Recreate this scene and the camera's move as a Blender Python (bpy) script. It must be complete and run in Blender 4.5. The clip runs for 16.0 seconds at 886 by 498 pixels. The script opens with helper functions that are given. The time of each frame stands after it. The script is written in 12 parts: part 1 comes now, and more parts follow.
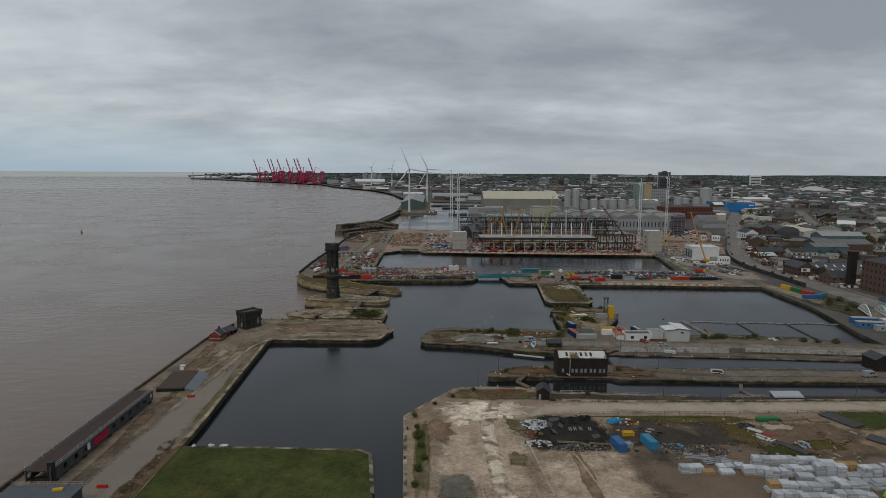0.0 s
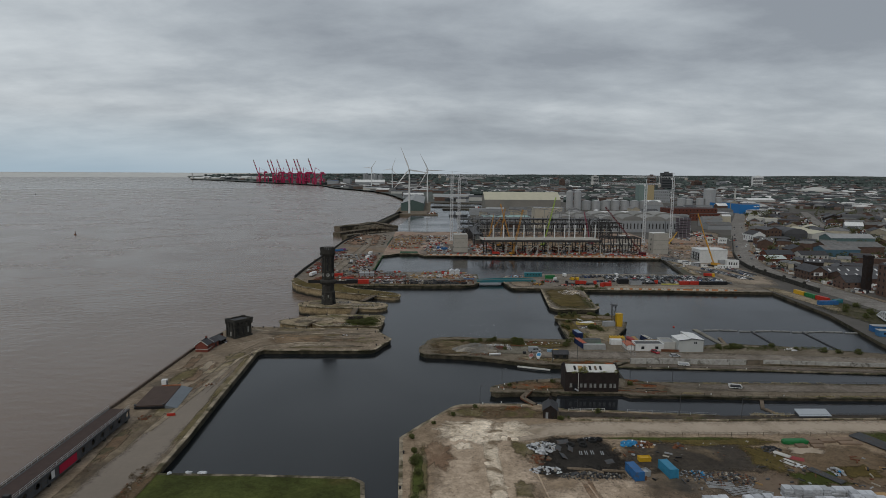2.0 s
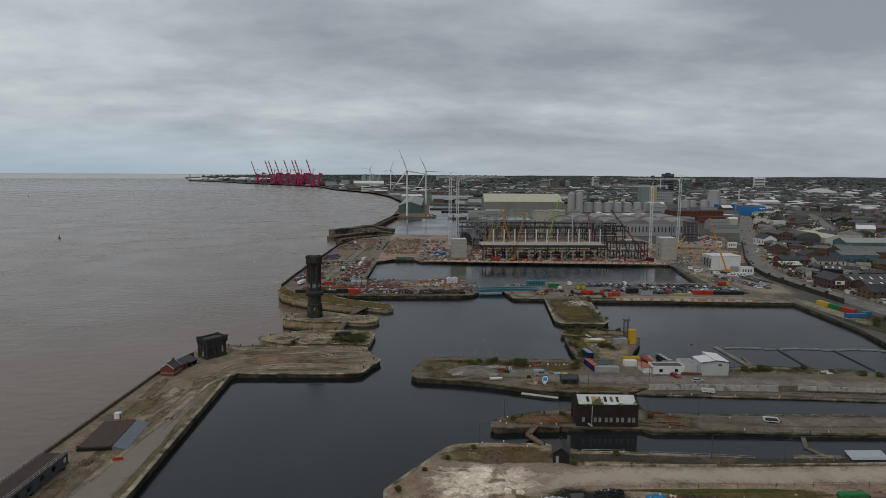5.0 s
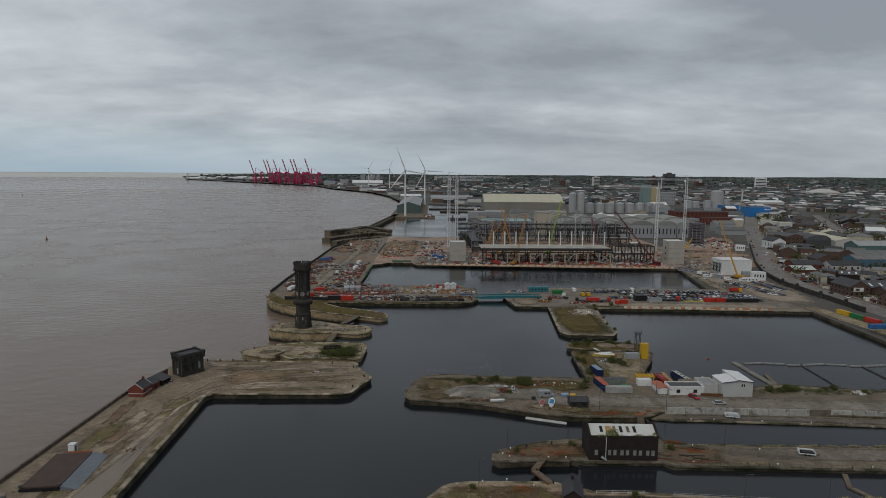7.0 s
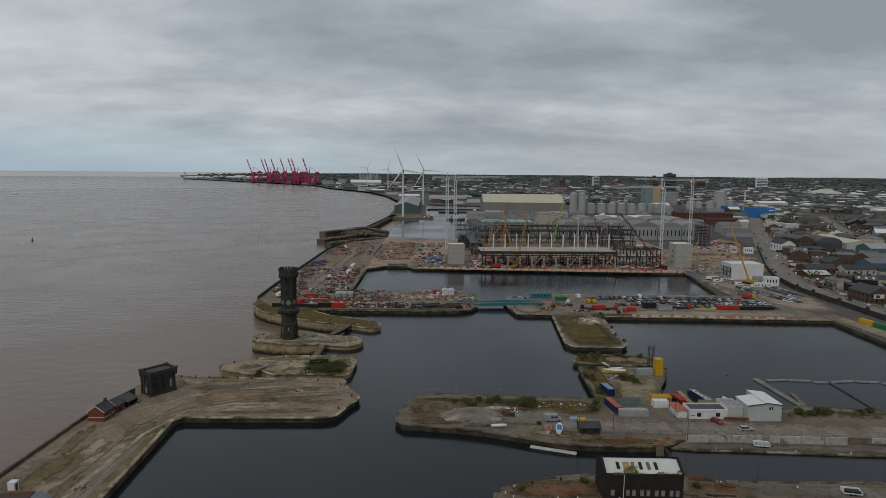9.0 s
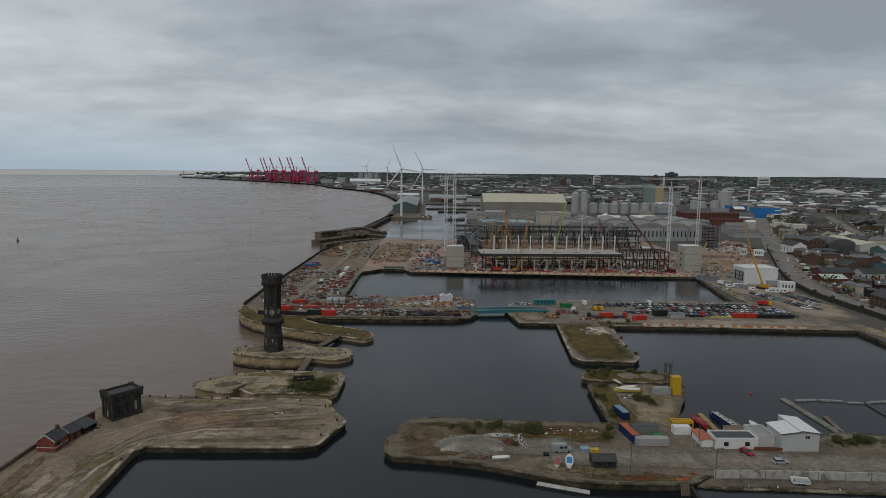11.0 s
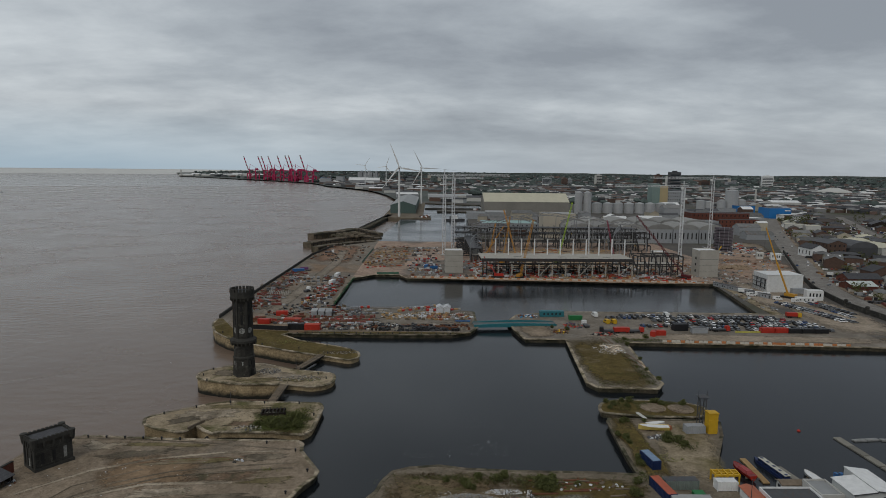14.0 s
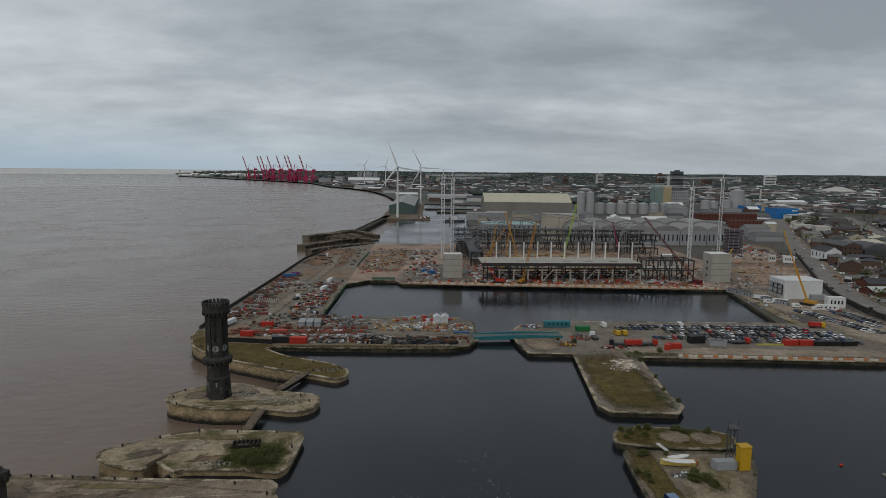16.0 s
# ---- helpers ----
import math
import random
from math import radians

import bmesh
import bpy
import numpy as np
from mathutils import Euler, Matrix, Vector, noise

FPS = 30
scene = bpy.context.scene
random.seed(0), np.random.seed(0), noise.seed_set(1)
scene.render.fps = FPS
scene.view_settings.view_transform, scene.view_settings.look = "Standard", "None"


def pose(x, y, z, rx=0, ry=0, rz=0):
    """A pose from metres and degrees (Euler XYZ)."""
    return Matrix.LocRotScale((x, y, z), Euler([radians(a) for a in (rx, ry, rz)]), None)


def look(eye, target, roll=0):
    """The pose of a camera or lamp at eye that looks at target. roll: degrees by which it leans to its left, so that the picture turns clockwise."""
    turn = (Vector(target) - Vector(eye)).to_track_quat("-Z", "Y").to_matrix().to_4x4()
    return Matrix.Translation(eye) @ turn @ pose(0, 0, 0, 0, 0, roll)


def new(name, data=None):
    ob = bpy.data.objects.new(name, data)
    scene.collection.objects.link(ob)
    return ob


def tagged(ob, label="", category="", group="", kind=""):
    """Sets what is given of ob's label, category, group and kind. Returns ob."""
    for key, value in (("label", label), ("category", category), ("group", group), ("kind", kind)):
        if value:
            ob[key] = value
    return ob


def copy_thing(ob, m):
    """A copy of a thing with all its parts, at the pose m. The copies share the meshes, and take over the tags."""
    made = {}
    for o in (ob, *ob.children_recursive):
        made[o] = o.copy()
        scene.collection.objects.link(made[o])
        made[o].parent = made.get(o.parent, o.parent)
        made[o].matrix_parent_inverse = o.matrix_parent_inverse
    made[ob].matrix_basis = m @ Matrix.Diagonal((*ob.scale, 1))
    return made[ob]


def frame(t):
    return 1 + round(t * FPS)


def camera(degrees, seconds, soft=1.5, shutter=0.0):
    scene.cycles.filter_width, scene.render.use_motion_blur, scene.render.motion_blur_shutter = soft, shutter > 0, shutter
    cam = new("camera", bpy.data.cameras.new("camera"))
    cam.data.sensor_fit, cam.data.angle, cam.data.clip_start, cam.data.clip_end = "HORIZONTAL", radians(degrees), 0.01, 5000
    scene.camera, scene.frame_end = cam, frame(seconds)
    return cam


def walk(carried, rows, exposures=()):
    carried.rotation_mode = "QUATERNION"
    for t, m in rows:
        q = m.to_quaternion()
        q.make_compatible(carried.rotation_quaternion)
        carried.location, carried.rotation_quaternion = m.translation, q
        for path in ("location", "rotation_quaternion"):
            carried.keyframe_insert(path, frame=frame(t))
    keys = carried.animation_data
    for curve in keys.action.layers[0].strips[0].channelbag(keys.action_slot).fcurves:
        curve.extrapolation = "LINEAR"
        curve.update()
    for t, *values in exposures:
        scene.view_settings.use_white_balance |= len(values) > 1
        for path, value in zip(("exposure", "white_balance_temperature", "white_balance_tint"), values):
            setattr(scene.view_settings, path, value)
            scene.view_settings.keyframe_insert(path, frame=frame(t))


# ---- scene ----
cam = camera(71.6, 16.0, 0.7)
PATH = [
    (0, (-3.83, 5.664, 80.795), (-3.791, 7.647, 80.541), 0.4),
    (0.5, (-3.769, 9.264, 80.832), (-3.73, 11.248, 80.577), 0.4),
    (1, (-3.695, 13.058, 80.846), (-3.656, 15.041, 80.592), 0.4),
    (1.5, (-3.527, 17.193, 80.873), (-3.489, 19.176, 80.62), 0.4),
    (2, (-3.169, 21.489, 80.948), (-3.132, 23.472, 80.696), 0.4),
    (2.5, (-2.766, 25.983, 81.016), (-2.729, 27.967, 80.764), 0.3),
    (3, (-2.384, 30.688, 81.045), (-2.348, 32.672, 80.794), 0.4),
    (3.5, (-2.004, 35.456, 81.098), (-1.968, 37.44, 80.849), 0.4),
    (4, (-1.599, 40.407, 81.179), (-1.562, 42.392, 80.931), 0.4),
    (6.5, (0.511, 67.778, 82.009), (0.55, 69.762, 81.758), 0.4),
    (7, (0.788, 73.427, 82.104), (0.828, 75.41, 81.853), 0.5),
    (7.5, (0.952, 78.992, 82.121), (0.994, 80.976, 81.869), 0.6),
    (8, (1.269, 84.617, 82.074), (1.313, 86.6, 81.822), 0.6),
    (8.5, (1.782, 90.394, 81.986), (1.826, 92.377, 81.734), 0.6),
    (9, (2.386, 96.054, 81.956), (2.429, 98.038, 81.704), 0.6),
    (11.5, (4.855, 125.174, 81.804), (4.897, 127.157, 81.547), 0.7),
    (12, (5.493, 131.029, 81.742), (5.533, 133.011, 81.484), 0.7),
    (12.5, (5.988, 136.712, 81.641), (6.028, 138.695, 81.383), 0.6),
    (13, (6.356, 142.488, 81.637), (6.396, 144.471, 81.379), 0.6),
    (13.5, (6.639, 148.532, 81.608), (6.68, 150.515, 81.349), 0.7),
    (14, (6.997, 154.484, 81.598), (7.039, 156.466, 81.339), 0.7),
    (14.5, (7.553, 160.382, 81.629), (7.593, 162.365, 81.37), 0.6),
    (15, (8.154, 166.403, 81.629), (8.194, 168.386, 81.369), 0.7),
    (15.5, (8.708, 172.391, 81.636), (8.748, 174.374, 81.376), 0.6),
    (16, (9.234, 178.333, 81.634), (9.274, 180.316, 81.374), 0.6),
]
walk(cam, [(t, look(eye, target, roll)) for t, eye, target, roll in PATH])

# ---- world, sun ----
SUN_EL, SUN_AZ = radians(48), radians(200)
world = bpy.data.worlds.new("overcast_sky")
scene.world = world
world.use_nodes = True
wn, wl = world.node_tree.nodes, world.node_tree.links
wn.clear()


def wnode(kind, **kw):
    n = wn.new(kind)
    for k, v in kw.items():
        n.inputs[k].default_value = v
    return n


def wmath(op, a, b=None, clamp=False):
    n = wn.new("ShaderNodeMath")
    n.operation, n.use_clamp = op, clamp
    for i, v in enumerate((a, b)):
        if v is None:
            continue
        if isinstance(v, (int, float)):
            n.inputs[i].default_value = v
        else:
            wl.new(v, n.inputs[i])
    return n.outputs[0]


sky = wn.new("ShaderNodeTexSky")
sky.sky_type, sky.sun_disc, sky.sun_elevation, sky.sun_rotation = "NISHITA", False, SUN_EL, SUN_AZ
sky.air_density, sky.dust_density, sky.ozone_density = 1.0, 2.0, 1.0
wtc = wn.new("ShaderNodeTexCoord")
wsep = wn.new("ShaderNodeSeparateXYZ")
wl.new(wtc.outputs["Generated"], wsep.inputs[0])
wx, wy, wz = wsep.outputs
up = wmath("MAXIMUM", wz, 0.0)
den = wmath("ADD", up, 0.20)
cu, cv = wmath("DIVIDE", wx, den), wmath("DIVIDE", wy, den)


def cloud_noise(su, sv, off, scale, detail, rough, dist=0.0):
    c = wn.new("ShaderNodeCombineXYZ")
    wl.new(wmath("MULTIPLY", cu, su), c.inputs[0])
    wl.new(wmath("MULTIPLY", cv, sv), c.inputs[1])
    c.inputs[2].default_value = off
    n = wnode("ShaderNodeTexNoise", Scale=scale, Detail=detail, Roughness=rough, Distortion=dist)
    wl.new(c.outputs[0], n.inputs["Vector"])
    return n.outputs["Fac"]


big = cloud_noise(0.42, 1.0, 3.7, 0.70, 4.0, 0.5, 0.12)
fine = cloud_noise(0.78, 1.0, 9.1, 1.7, 8.0, 0.6, 0.1)


def hump(v, mid_, half):
    q = wmath("DIVIDE", wmath("SUBTRACT", v, mid_), half)
    return wmath("SUBTRACT", 1.0, wmath("MULTIPLY", q, q), True)


# one heavier bank of cloud over the docks, a lighter gap below it
bank = wmath("SUBTRACT", wmath("MULTIPLY", wmath("MULTIPLY", hump(wz, 0.18, 0.075), hump(wx, 0.05, 0.6)), 0.075), wmath("MULTIPLY", hump(wz, 0.085, 0.04), 0.03))
fac = wmath("SUBTRACT", wmath("SUBTRACT", wmath("ADD", wmath("MULTIPLY", big, 0.57), wmath("MULTIPLY", fine, 0.43)), wmath("MULTIPLY", wx, 0.10)), bank)
ramp = wn.new("ShaderNodeValToRGB")
wl.new(fac, ramp.inputs[0])
els = ramp.color_ramp.elements
els[0].position, els[0].color = 0.37, (0.190, 0.210, 0.235, 1)
els[1].position, els[1].color = 0.64, (0.43, 0.46, 0.48, 1)
mid = els.new(0.49)
mid.color = (0.278, 0.305, 0.330, 1)
# pale, slightly blue strip low over the sea
low = wmath("MULTIPLY", wmath("SUBTRACT", 1.0, wmath("DIVIDE", up, 0.085), True), wmath("SUBTRACT", 0.80, wmath("MULTIPLY", wx, 0.5), True))
lowmix = wn.new("ShaderNodeMix")
lowmix.data_type = "RGBA"
wl.new(wmath("MULTIPLY", low, 0.9), lowmix.inputs[0])
wl.new(ramp.outputs[0], lowmix.inputs[6])
lowcol = wn.new("ShaderNodeMix")
lowcol.data_type = "RGBA"
wl.new(wmath("ADD", wmath("MULTIPLY", wx, 1.3), 0.62, True), lowcol.inputs[0])
lowcol.inputs[6].default_value, lowcol.inputs[7].default_value = (0.240, 0.315, 0.375, 1), (0.315, 0.345, 0.370, 1)
wl.new(lowcol.outputs[2], lowmix.inputs[7])
bg_sky = wnode("ShaderNodeBackground", Strength=0.06)
wl.new(sky.outputs[0], bg_sky.inputs[0])
bg_cloud = wnode("ShaderNodeBackground", Strength=1.0)
wl.new(lowmix.outputs[2], bg_cloud.inputs[0])
bg_cloud.inputs["Strength"].default_value = 1.47
wmix = wnode("ShaderNodeMixShader", Fac=0.93)
wl.new(bg_sky.outputs[0], wmix.inputs[1])
wl.new(bg_cloud.outputs[0], wmix.inputs[2])
wout = wn.new("ShaderNodeOutputWorld")
wl.new(wmix.outputs[0], wout.inputs[0])

sun = new("sun", bpy.data.lights.new("sun", "SUN"))
sun.data.energy, sun.data.angle, sun.data.color = 0.8, radians(25), (1.0, 0.95, 0.86)
sun.matrix_world = look((-300, -500, 800), (0, 200, 0))
scene.view_settings.exposure = 0.0

# ---- materials ----


def surf(name, c1, c2, rough=0.85, scale=0.4, fine=6.0, bump=0.3, metal=0.0, c3=None, s3=0.05, t3=(0.5, 0.62), vary=0.0, island=0.0,
         space="object", spec=0.2, course=None, tide=None, dist=0.02):
    """A worn surface: two colours mixed by coarse and fine noise, a third in patches, relief; course: (length, height) of masonry."""
    m = bpy.data.materials.new(name)
    m.use_nodes = True
    nt = m.node_tree
    N, L = nt.nodes, nt.links
    if space == "world":
        c1, c2, c3 = [tuple(v * k for v, k in zip(c, (1.05, 1.0, 0.95))) if c else None for c in (c1, c2, c3)]
    b = N["Principled BSDF"]
    b.inputs["Roughness"].default_value, b.inputs["Metallic"].default_value = rough, metal
    b.inputs["Specular IOR Level"].default_value = spec
    if space == "world":
        co = N.new("ShaderNodeNewGeometry").outputs["Position"]
    else:
        co = N.new("ShaderNodeTexCoord").outputs["Object"]

    def noi(s, det, off=0.0, distortion=0.0):
        n = N.new("ShaderNodeTexNoise")
        n.inputs["Scale"].default_value, n.inputs["Detail"].default_value, n.inputs["Roughness"].default_value = s, det, 0.6
        n.inputs["Distortion"].default_value = distortion
        if off:
            mp = N.new("ShaderNodeMapping")
            mp.inputs["Location"].default_value = (off, off * 1.7, off * 0.3)
            L.new(co, mp.inputs[0])
            L.new(mp.outputs[0], n.inputs["Vector"])
        else:
            L.new(co, n.inputs["Vector"])
        return n.outputs["Fac"]

    def mth(op, a, c):
        n = N.new("ShaderNodeMath")
        n.operation = op
        for i, v in enumerate((a, c)):
            if isinstance(v, (int, float)):
                n.inputs[i].default_value = v
            else:
                L.new(v, n.inputs[i])
        return n.outputs[0]

    def mixc(f, a, c, mode="MIX"):
        n = N.new("ShaderNodeMix")
        n.data_type, n.blend_type = "RGBA", mode
        for i, v in ((0, f), (6, a), (7, c)):
            if isinstance(v, (int, float)):
                n.inputs[i].default_value = v
            elif isinstance(v, tuple):
                n.inputs[i].default_value = (*v, 1)
            else:
                L.new(v, n.inputs[i])
        return n.outputs[2]

    def ramp01(f, lo, hi):
        n = N.new("ShaderNodeMapRange")
        n.inputs["From Min"].default_value, n.inputs["From Max"].default_value = lo, hi
        L.new(f, n.inputs["Value"])
        return n.outputs[0]

    co_n, fi_n = noi(scale, 6.0), noi(fine, 4.0, 5.0)
    f = ramp01(mth("ADD", mth("MULTIPLY", co_n, 0.65), mth("MULTIPLY", fi_n, 0.35)), 0.34, 0.66)
    col = mixc(f, c1, c2)
    if c3:
        col = mixc(ramp01(noi(s3, 7.0, 11.0, 0.6), *t3), col, c3)
    if space == "world" and fine >= 0.9:
        # grit, cracks and dark specks at the scale of a pace
        g0 = ramp01(noi(2.2, 3.0, 61.0, 0.3), 0.60, 0.70)
        col = mixc(g0, col, mixc(0.62, col, (0.02, 0.018, 0.015)))
        g1 = ramp01(noi(0.9, 9.0, 21.0, 0.8), 0.38, 0.60)
        g2 = ramp01(noi(0.22, 8.0, 33.0, 1.2), 0.38, 0.60)
        col = mixc(0.44, col, mixc(g1, (0.56, 0.54, 0.50), (1.28, 1.27, 1.25)), "MULTIPLY")
        col = mixc(0.36, col, mixc(g2, (0.62, 0.57, 0.49), (1.30, 1.28, 1.25)), "MULTIPLY")
        # damp, mossy and bare areas some paces wide
        g3 = ramp01(noi(0.07, 6.0, 47.0, 1.0), 0.40, 0.60)
        col = mixc(0.40, col, mixc(g3, (0.69, 0.63, 0.53), (1.30, 1.27, 1.23)), "MULTIPLY")
    height = fi_n
    if course:
        sx, sz = course
        br = N.new("ShaderNodeTexBrick")
        br.inputs["Scale"].default_value = 1.0
        br.inputs["Brick Width"].default_value, br.inputs["Row Height"].default_value = sx, sz
        br.inputs["Mortar Size"].default_value = min(sx, sz) * 0.07
        br.inputs["Color1"].default_value, br.inputs["Color2"].default_value = (0.8, 0.8, 0.8, 1), (1.1, 1.1, 1.1, 1)
        br.inputs["Mortar"].default_value = (0.5, 0.5, 0.5, 1)
        sp = N.new("ShaderNodeSeparateXYZ")
        L.new(co, sp.inputs[0])
        cb = N.new("ShaderNodeCombineXYZ")
        L.new(mth("ADD", sp.outputs[0], mth("MULTIPLY", sp.outputs[1], 1.0)), cb.inputs[0])
        L.new(sp.outputs[2], cb.inputs[1])
        L.new(cb.outputs[0], br.inputs["Vector"])
        col = mixc(0.7, col, br.outputs["Color"], "MULTIPLY")
        height = mth("ADD", mth("MULTIPLY", fi_n, 0.5), mth("MULTIPLY", br.outputs["Fac"], -1.0))
    if tide:
        z0, z1, tc = tide
        sp2 = N.new("ShaderNodeSeparateXYZ")
        L.new(co, sp2.inputs[0])
        zz = mth("ADD", sp2.outputs[2], mth("MULTIPLY", mth("SUBTRACT", noi(0.35, 5.0, 3.0), 0.5), 3.0))
        col = mixc(ramp01(zz, z1, z0), col, tc)
    if vary or island:
        if island:
            rnd = N.new("ShaderNodeNewGeometry").outputs["Random Per Island"]
        else:
            rnd = N.new("ShaderNodeObjectInfo").outputs["Random"]
        amt = vary or island
        hsv = N.new("ShaderNodeHueSaturation")
        L.new(col, hsv.inputs["Color"])
        L.new(mth("ADD", mth("MULTIPLY", rnd, 2 * amt), 1.0 - amt), hsv.inputs["Value"])
        col = hsv.outputs[0]
    L.new(col, b.inputs["Base Color"])
    if bump:
        bp = N.new("ShaderNodeBump")
        bp.inputs["Strength"].default_value, bp.inputs["Distance"].default_value = bump, dist
        L.new(height, bp.inputs["Height"])
        L.new(bp.outputs[0], b.inputs["Normal"])
    return m


def paint(name, c, rough=0.5, wear=0.35, metal=0.0, vary=0.0, scale=0.7, rust=None, spec=0.3):
    d = tuple(v * (1 - wear) for v in c)
    return surf(name, c, d, rough, scale, 9.0, 0.15, metal, c3=rust, s3=0.9, t3=(0.56, 0.72), vary=vary, spec=spec)


def water(name, base, rough, waves, spec=0.5, tint=None, ruffle=0.42):
    m = bpy.data.materials.new(name)
    m.use_nodes = True
    N, L = m.node_tree.nodes, m.node_tree.links
    b = N["Principled BSDF"]
    b.inputs["Roughness"].default_value, b.inputs["Specular IOR Level"].default_value = rough, spec
    b.inputs["IOR"].default_value = 1.333
    co = N.new("ShaderNodeNewGeometry").outputs["Position"]
    n0 = N.new("ShaderNodeTexNoise")
    n0.inputs["Scale"].default_value, n0.inputs["Detail"].default_value = 0.006, 5.0
    L.new(co, n0.inputs["Vector"])
    mx = N.new("ShaderNodeMix")
    mx.data_type = "RGBA"
    rp = N.new("ShaderNodeMapRange")
    rp.inputs["From Min"].default_value, rp.inputs["From Max"].default_value = 0.35, 0.65
    L.new(n0.outputs["Fac"], rp.inputs["Value"])
    L.new(rp.outputs[0], mx.inputs[0])
    mx.inputs[6].default_value = (*base, 1)
    mx.inputs[7].default_value = (*(tint or tuple(v * 0.8 for v in base)), 1)
    L.new(mx.outputs[2], b.inputs["Base Color"])
    # calm and wind-ruffled areas
    n1 = N.new("ShaderNodeTexNoise")
    n1.inputs["Scale"].default_value, n1.inputs["Detail"].default_value, n1.inputs["Distortion"].default_value = 0.016, 5.0, 0.8
    L.new(co, n1.inputs["Vector"])
    rr = N.new("ShaderNodeMapRange")
    rr.inputs["From Min"].default_value, rr.inputs["From Max"].default_value = 0.36, 0.64
    rr.inputs["To Min"].default_value, rr.inputs["To Max"].default_value = rough * (1 - ruffle), rough * (1 + ruffle)
    L.new(n1.outputs["Fac"], rr.inputs["Value"])
    L.new(rr.outputs[0], b.inputs["Roughness"])
    prev = None
    for sx, sy, sc, st, di in waves:
        mp = N.new("ShaderNodeMapping")
        mp.inputs["Scale"].default_value = (sx, sy, 1)
        mp.inputs["Rotation"].default_value = (0, 0, 0.35)
        L.new(co, mp.inputs[0])
        n = N.new("ShaderNodeTexNoise")
        n.inputs["Scale"].default_value, n.inputs["Detail"].default_value = sc, 4.0
        L.new(mp.outputs[0], n.inputs["Vector"])
        bp = N.new("ShaderNodeBump")
        bp.inputs["Strength"].default_value, bp.inputs["Distance"].default_value = st, di
        L.new(n.outputs["Fac"], bp.inputs["Height"])
        if prev:
            L.new(prev, bp.inputs["Normal"])
        prev = bp.outputs[0]
    L.new(prev, b.inputs["Normal"])
    return m


CONC = surf("quay_concrete", (0.242, 0.205, 0.165), (0.152, 0.128, 0.101), 0.92, 0.12, 2.5, 0.35, c3=(0.105, 0.094, 0.08), s3=0.045, t3=(0.52, 0.66), space="world")
CONC_PALE = surf("pale_worn_concrete", (0.30, 0.265, 0.205), (0.20, 0.175, 0.13), 0.92, 0.1, 2.0, 0.35, c3=(0.13, 0.115, 0.06), s3=0.06, t3=(0.5, 0.62), space="world")
DIRT = surf("yard_dirt", (0.30, 0.245, 0.188), (0.20, 0.16, 0.122), 0.95, 0.06, 1.2, 0.4, c3=(0.06, 0.056, 0.052), s3=0.018, t3=(0.55, 0.68), space="world")
SITE = surf("site_ground", (0.34, 0.265, 0.222), (0.235, 0.19, 0.168), 0.95, 0.035, 0.9, 0.4, c3=(0.13, 0.125, 0.12), s3=0.012, t3=(0.5, 0.6), space="world")
ASPH = surf("asphalt", (0.20, 0.187, 0.17), (0.145, 0.136, 0.124), 0.9, 0.1, 4.0, 0.2, c3=(0.14, 0.135, 0.125), s3=0.03, t3=(0.52, 0.7), space="world")
TOWPATH = surf("towpath_asphalt", (0.172, 0.153, 0.125), (0.115, 0.103, 0.085), 0.92, 0.1, 3.0, 0.25, c3=(0.16, 0.14, 0.11), s3=0.05, t3=(0.54, 0.7), space="world")
GRASS = surf("rough_grass", (0.066, 0.083, 0.024), (0.040, 0.052, 0.017), 0.95, 0.1, 3.0, 0.8, c3=(0.105, 0.092, 0.036), s3=0.035, t3=(0.58, 0.78), space="world", dist=0.15, spec=0.1)
DRYGRASS = surf("dry_grass", (0.115, 0.092, 0.035), (0.075, 0.062, 0.026), 0.95, 0.14, 3.0, 0.8, c3=(0.16, 0.14, 0.10), s3=0.08, t3=(0.56, 0.7), space="world", dist=0.12, spec=0.1)
ISLE = surf("weedy_island_paving", (0.33, 0.285, 0.215), (0.205, 0.18, 0.135), 0.93, 0.12, 2.0, 0.4, c3=(0.085, 0.085, 0.035), s3=0.07, t3=(0.5, 0.62), space="world")
STONE = surf("dock_wall_stone", (0.145, 0.130, 0.100), (0.075, 0.068, 0.052), 0.9, 0.3, 3.0, 0.5, c3=(0.034, 0.036, 0.022), s3=0.13, t3=(0.46, 0.58), course=(1.6, 0.6), tide=(-2.5, -0.9, (0.022, 0.022, 0.016)), space="world")
RSTONE = surf("river_wall_stone", (0.37, 0.31, 0.205), (0.235, 0.195, 0.13), 0.9, 0.3, 3.0, 0.5, course=(1.6, 0.6), tide=(-5.0, -3.2, (0.020, 0.020, 0.016)), space="world")
COPE = surf("coping_stone", (0.36, 0.33, 0.275), (0.225, 0.20, 0.16), 0.9, 0.7, 3.0, 0.4, c3=(0.085, 0.08, 0.05), s3=0.16, t3=(0.47, 0.6), vary=0.3, space="world")
COPE_SOOTY = surf("sooty_coping_stone", (0.15, 0.135, 0.11), (0.08, 0.072, 0.058), 0.9, 0.7, 3.0, 0.4, c3=(0.04, 0.042, 0.026), s3=0.16, t3=(0.46, 0.58), vary=0.4, space="world")
COPE_DARK = surf("dark_coping_stone", (0.26, 0.238, 0.195), (0.145, 0.132, 0.105), 0.9, 0.7, 3.0, 0.4, c3=(0.05, 0.052, 0.03), s3=0.16, t3=(0.44, 0.56), vary=0.3, space="world")
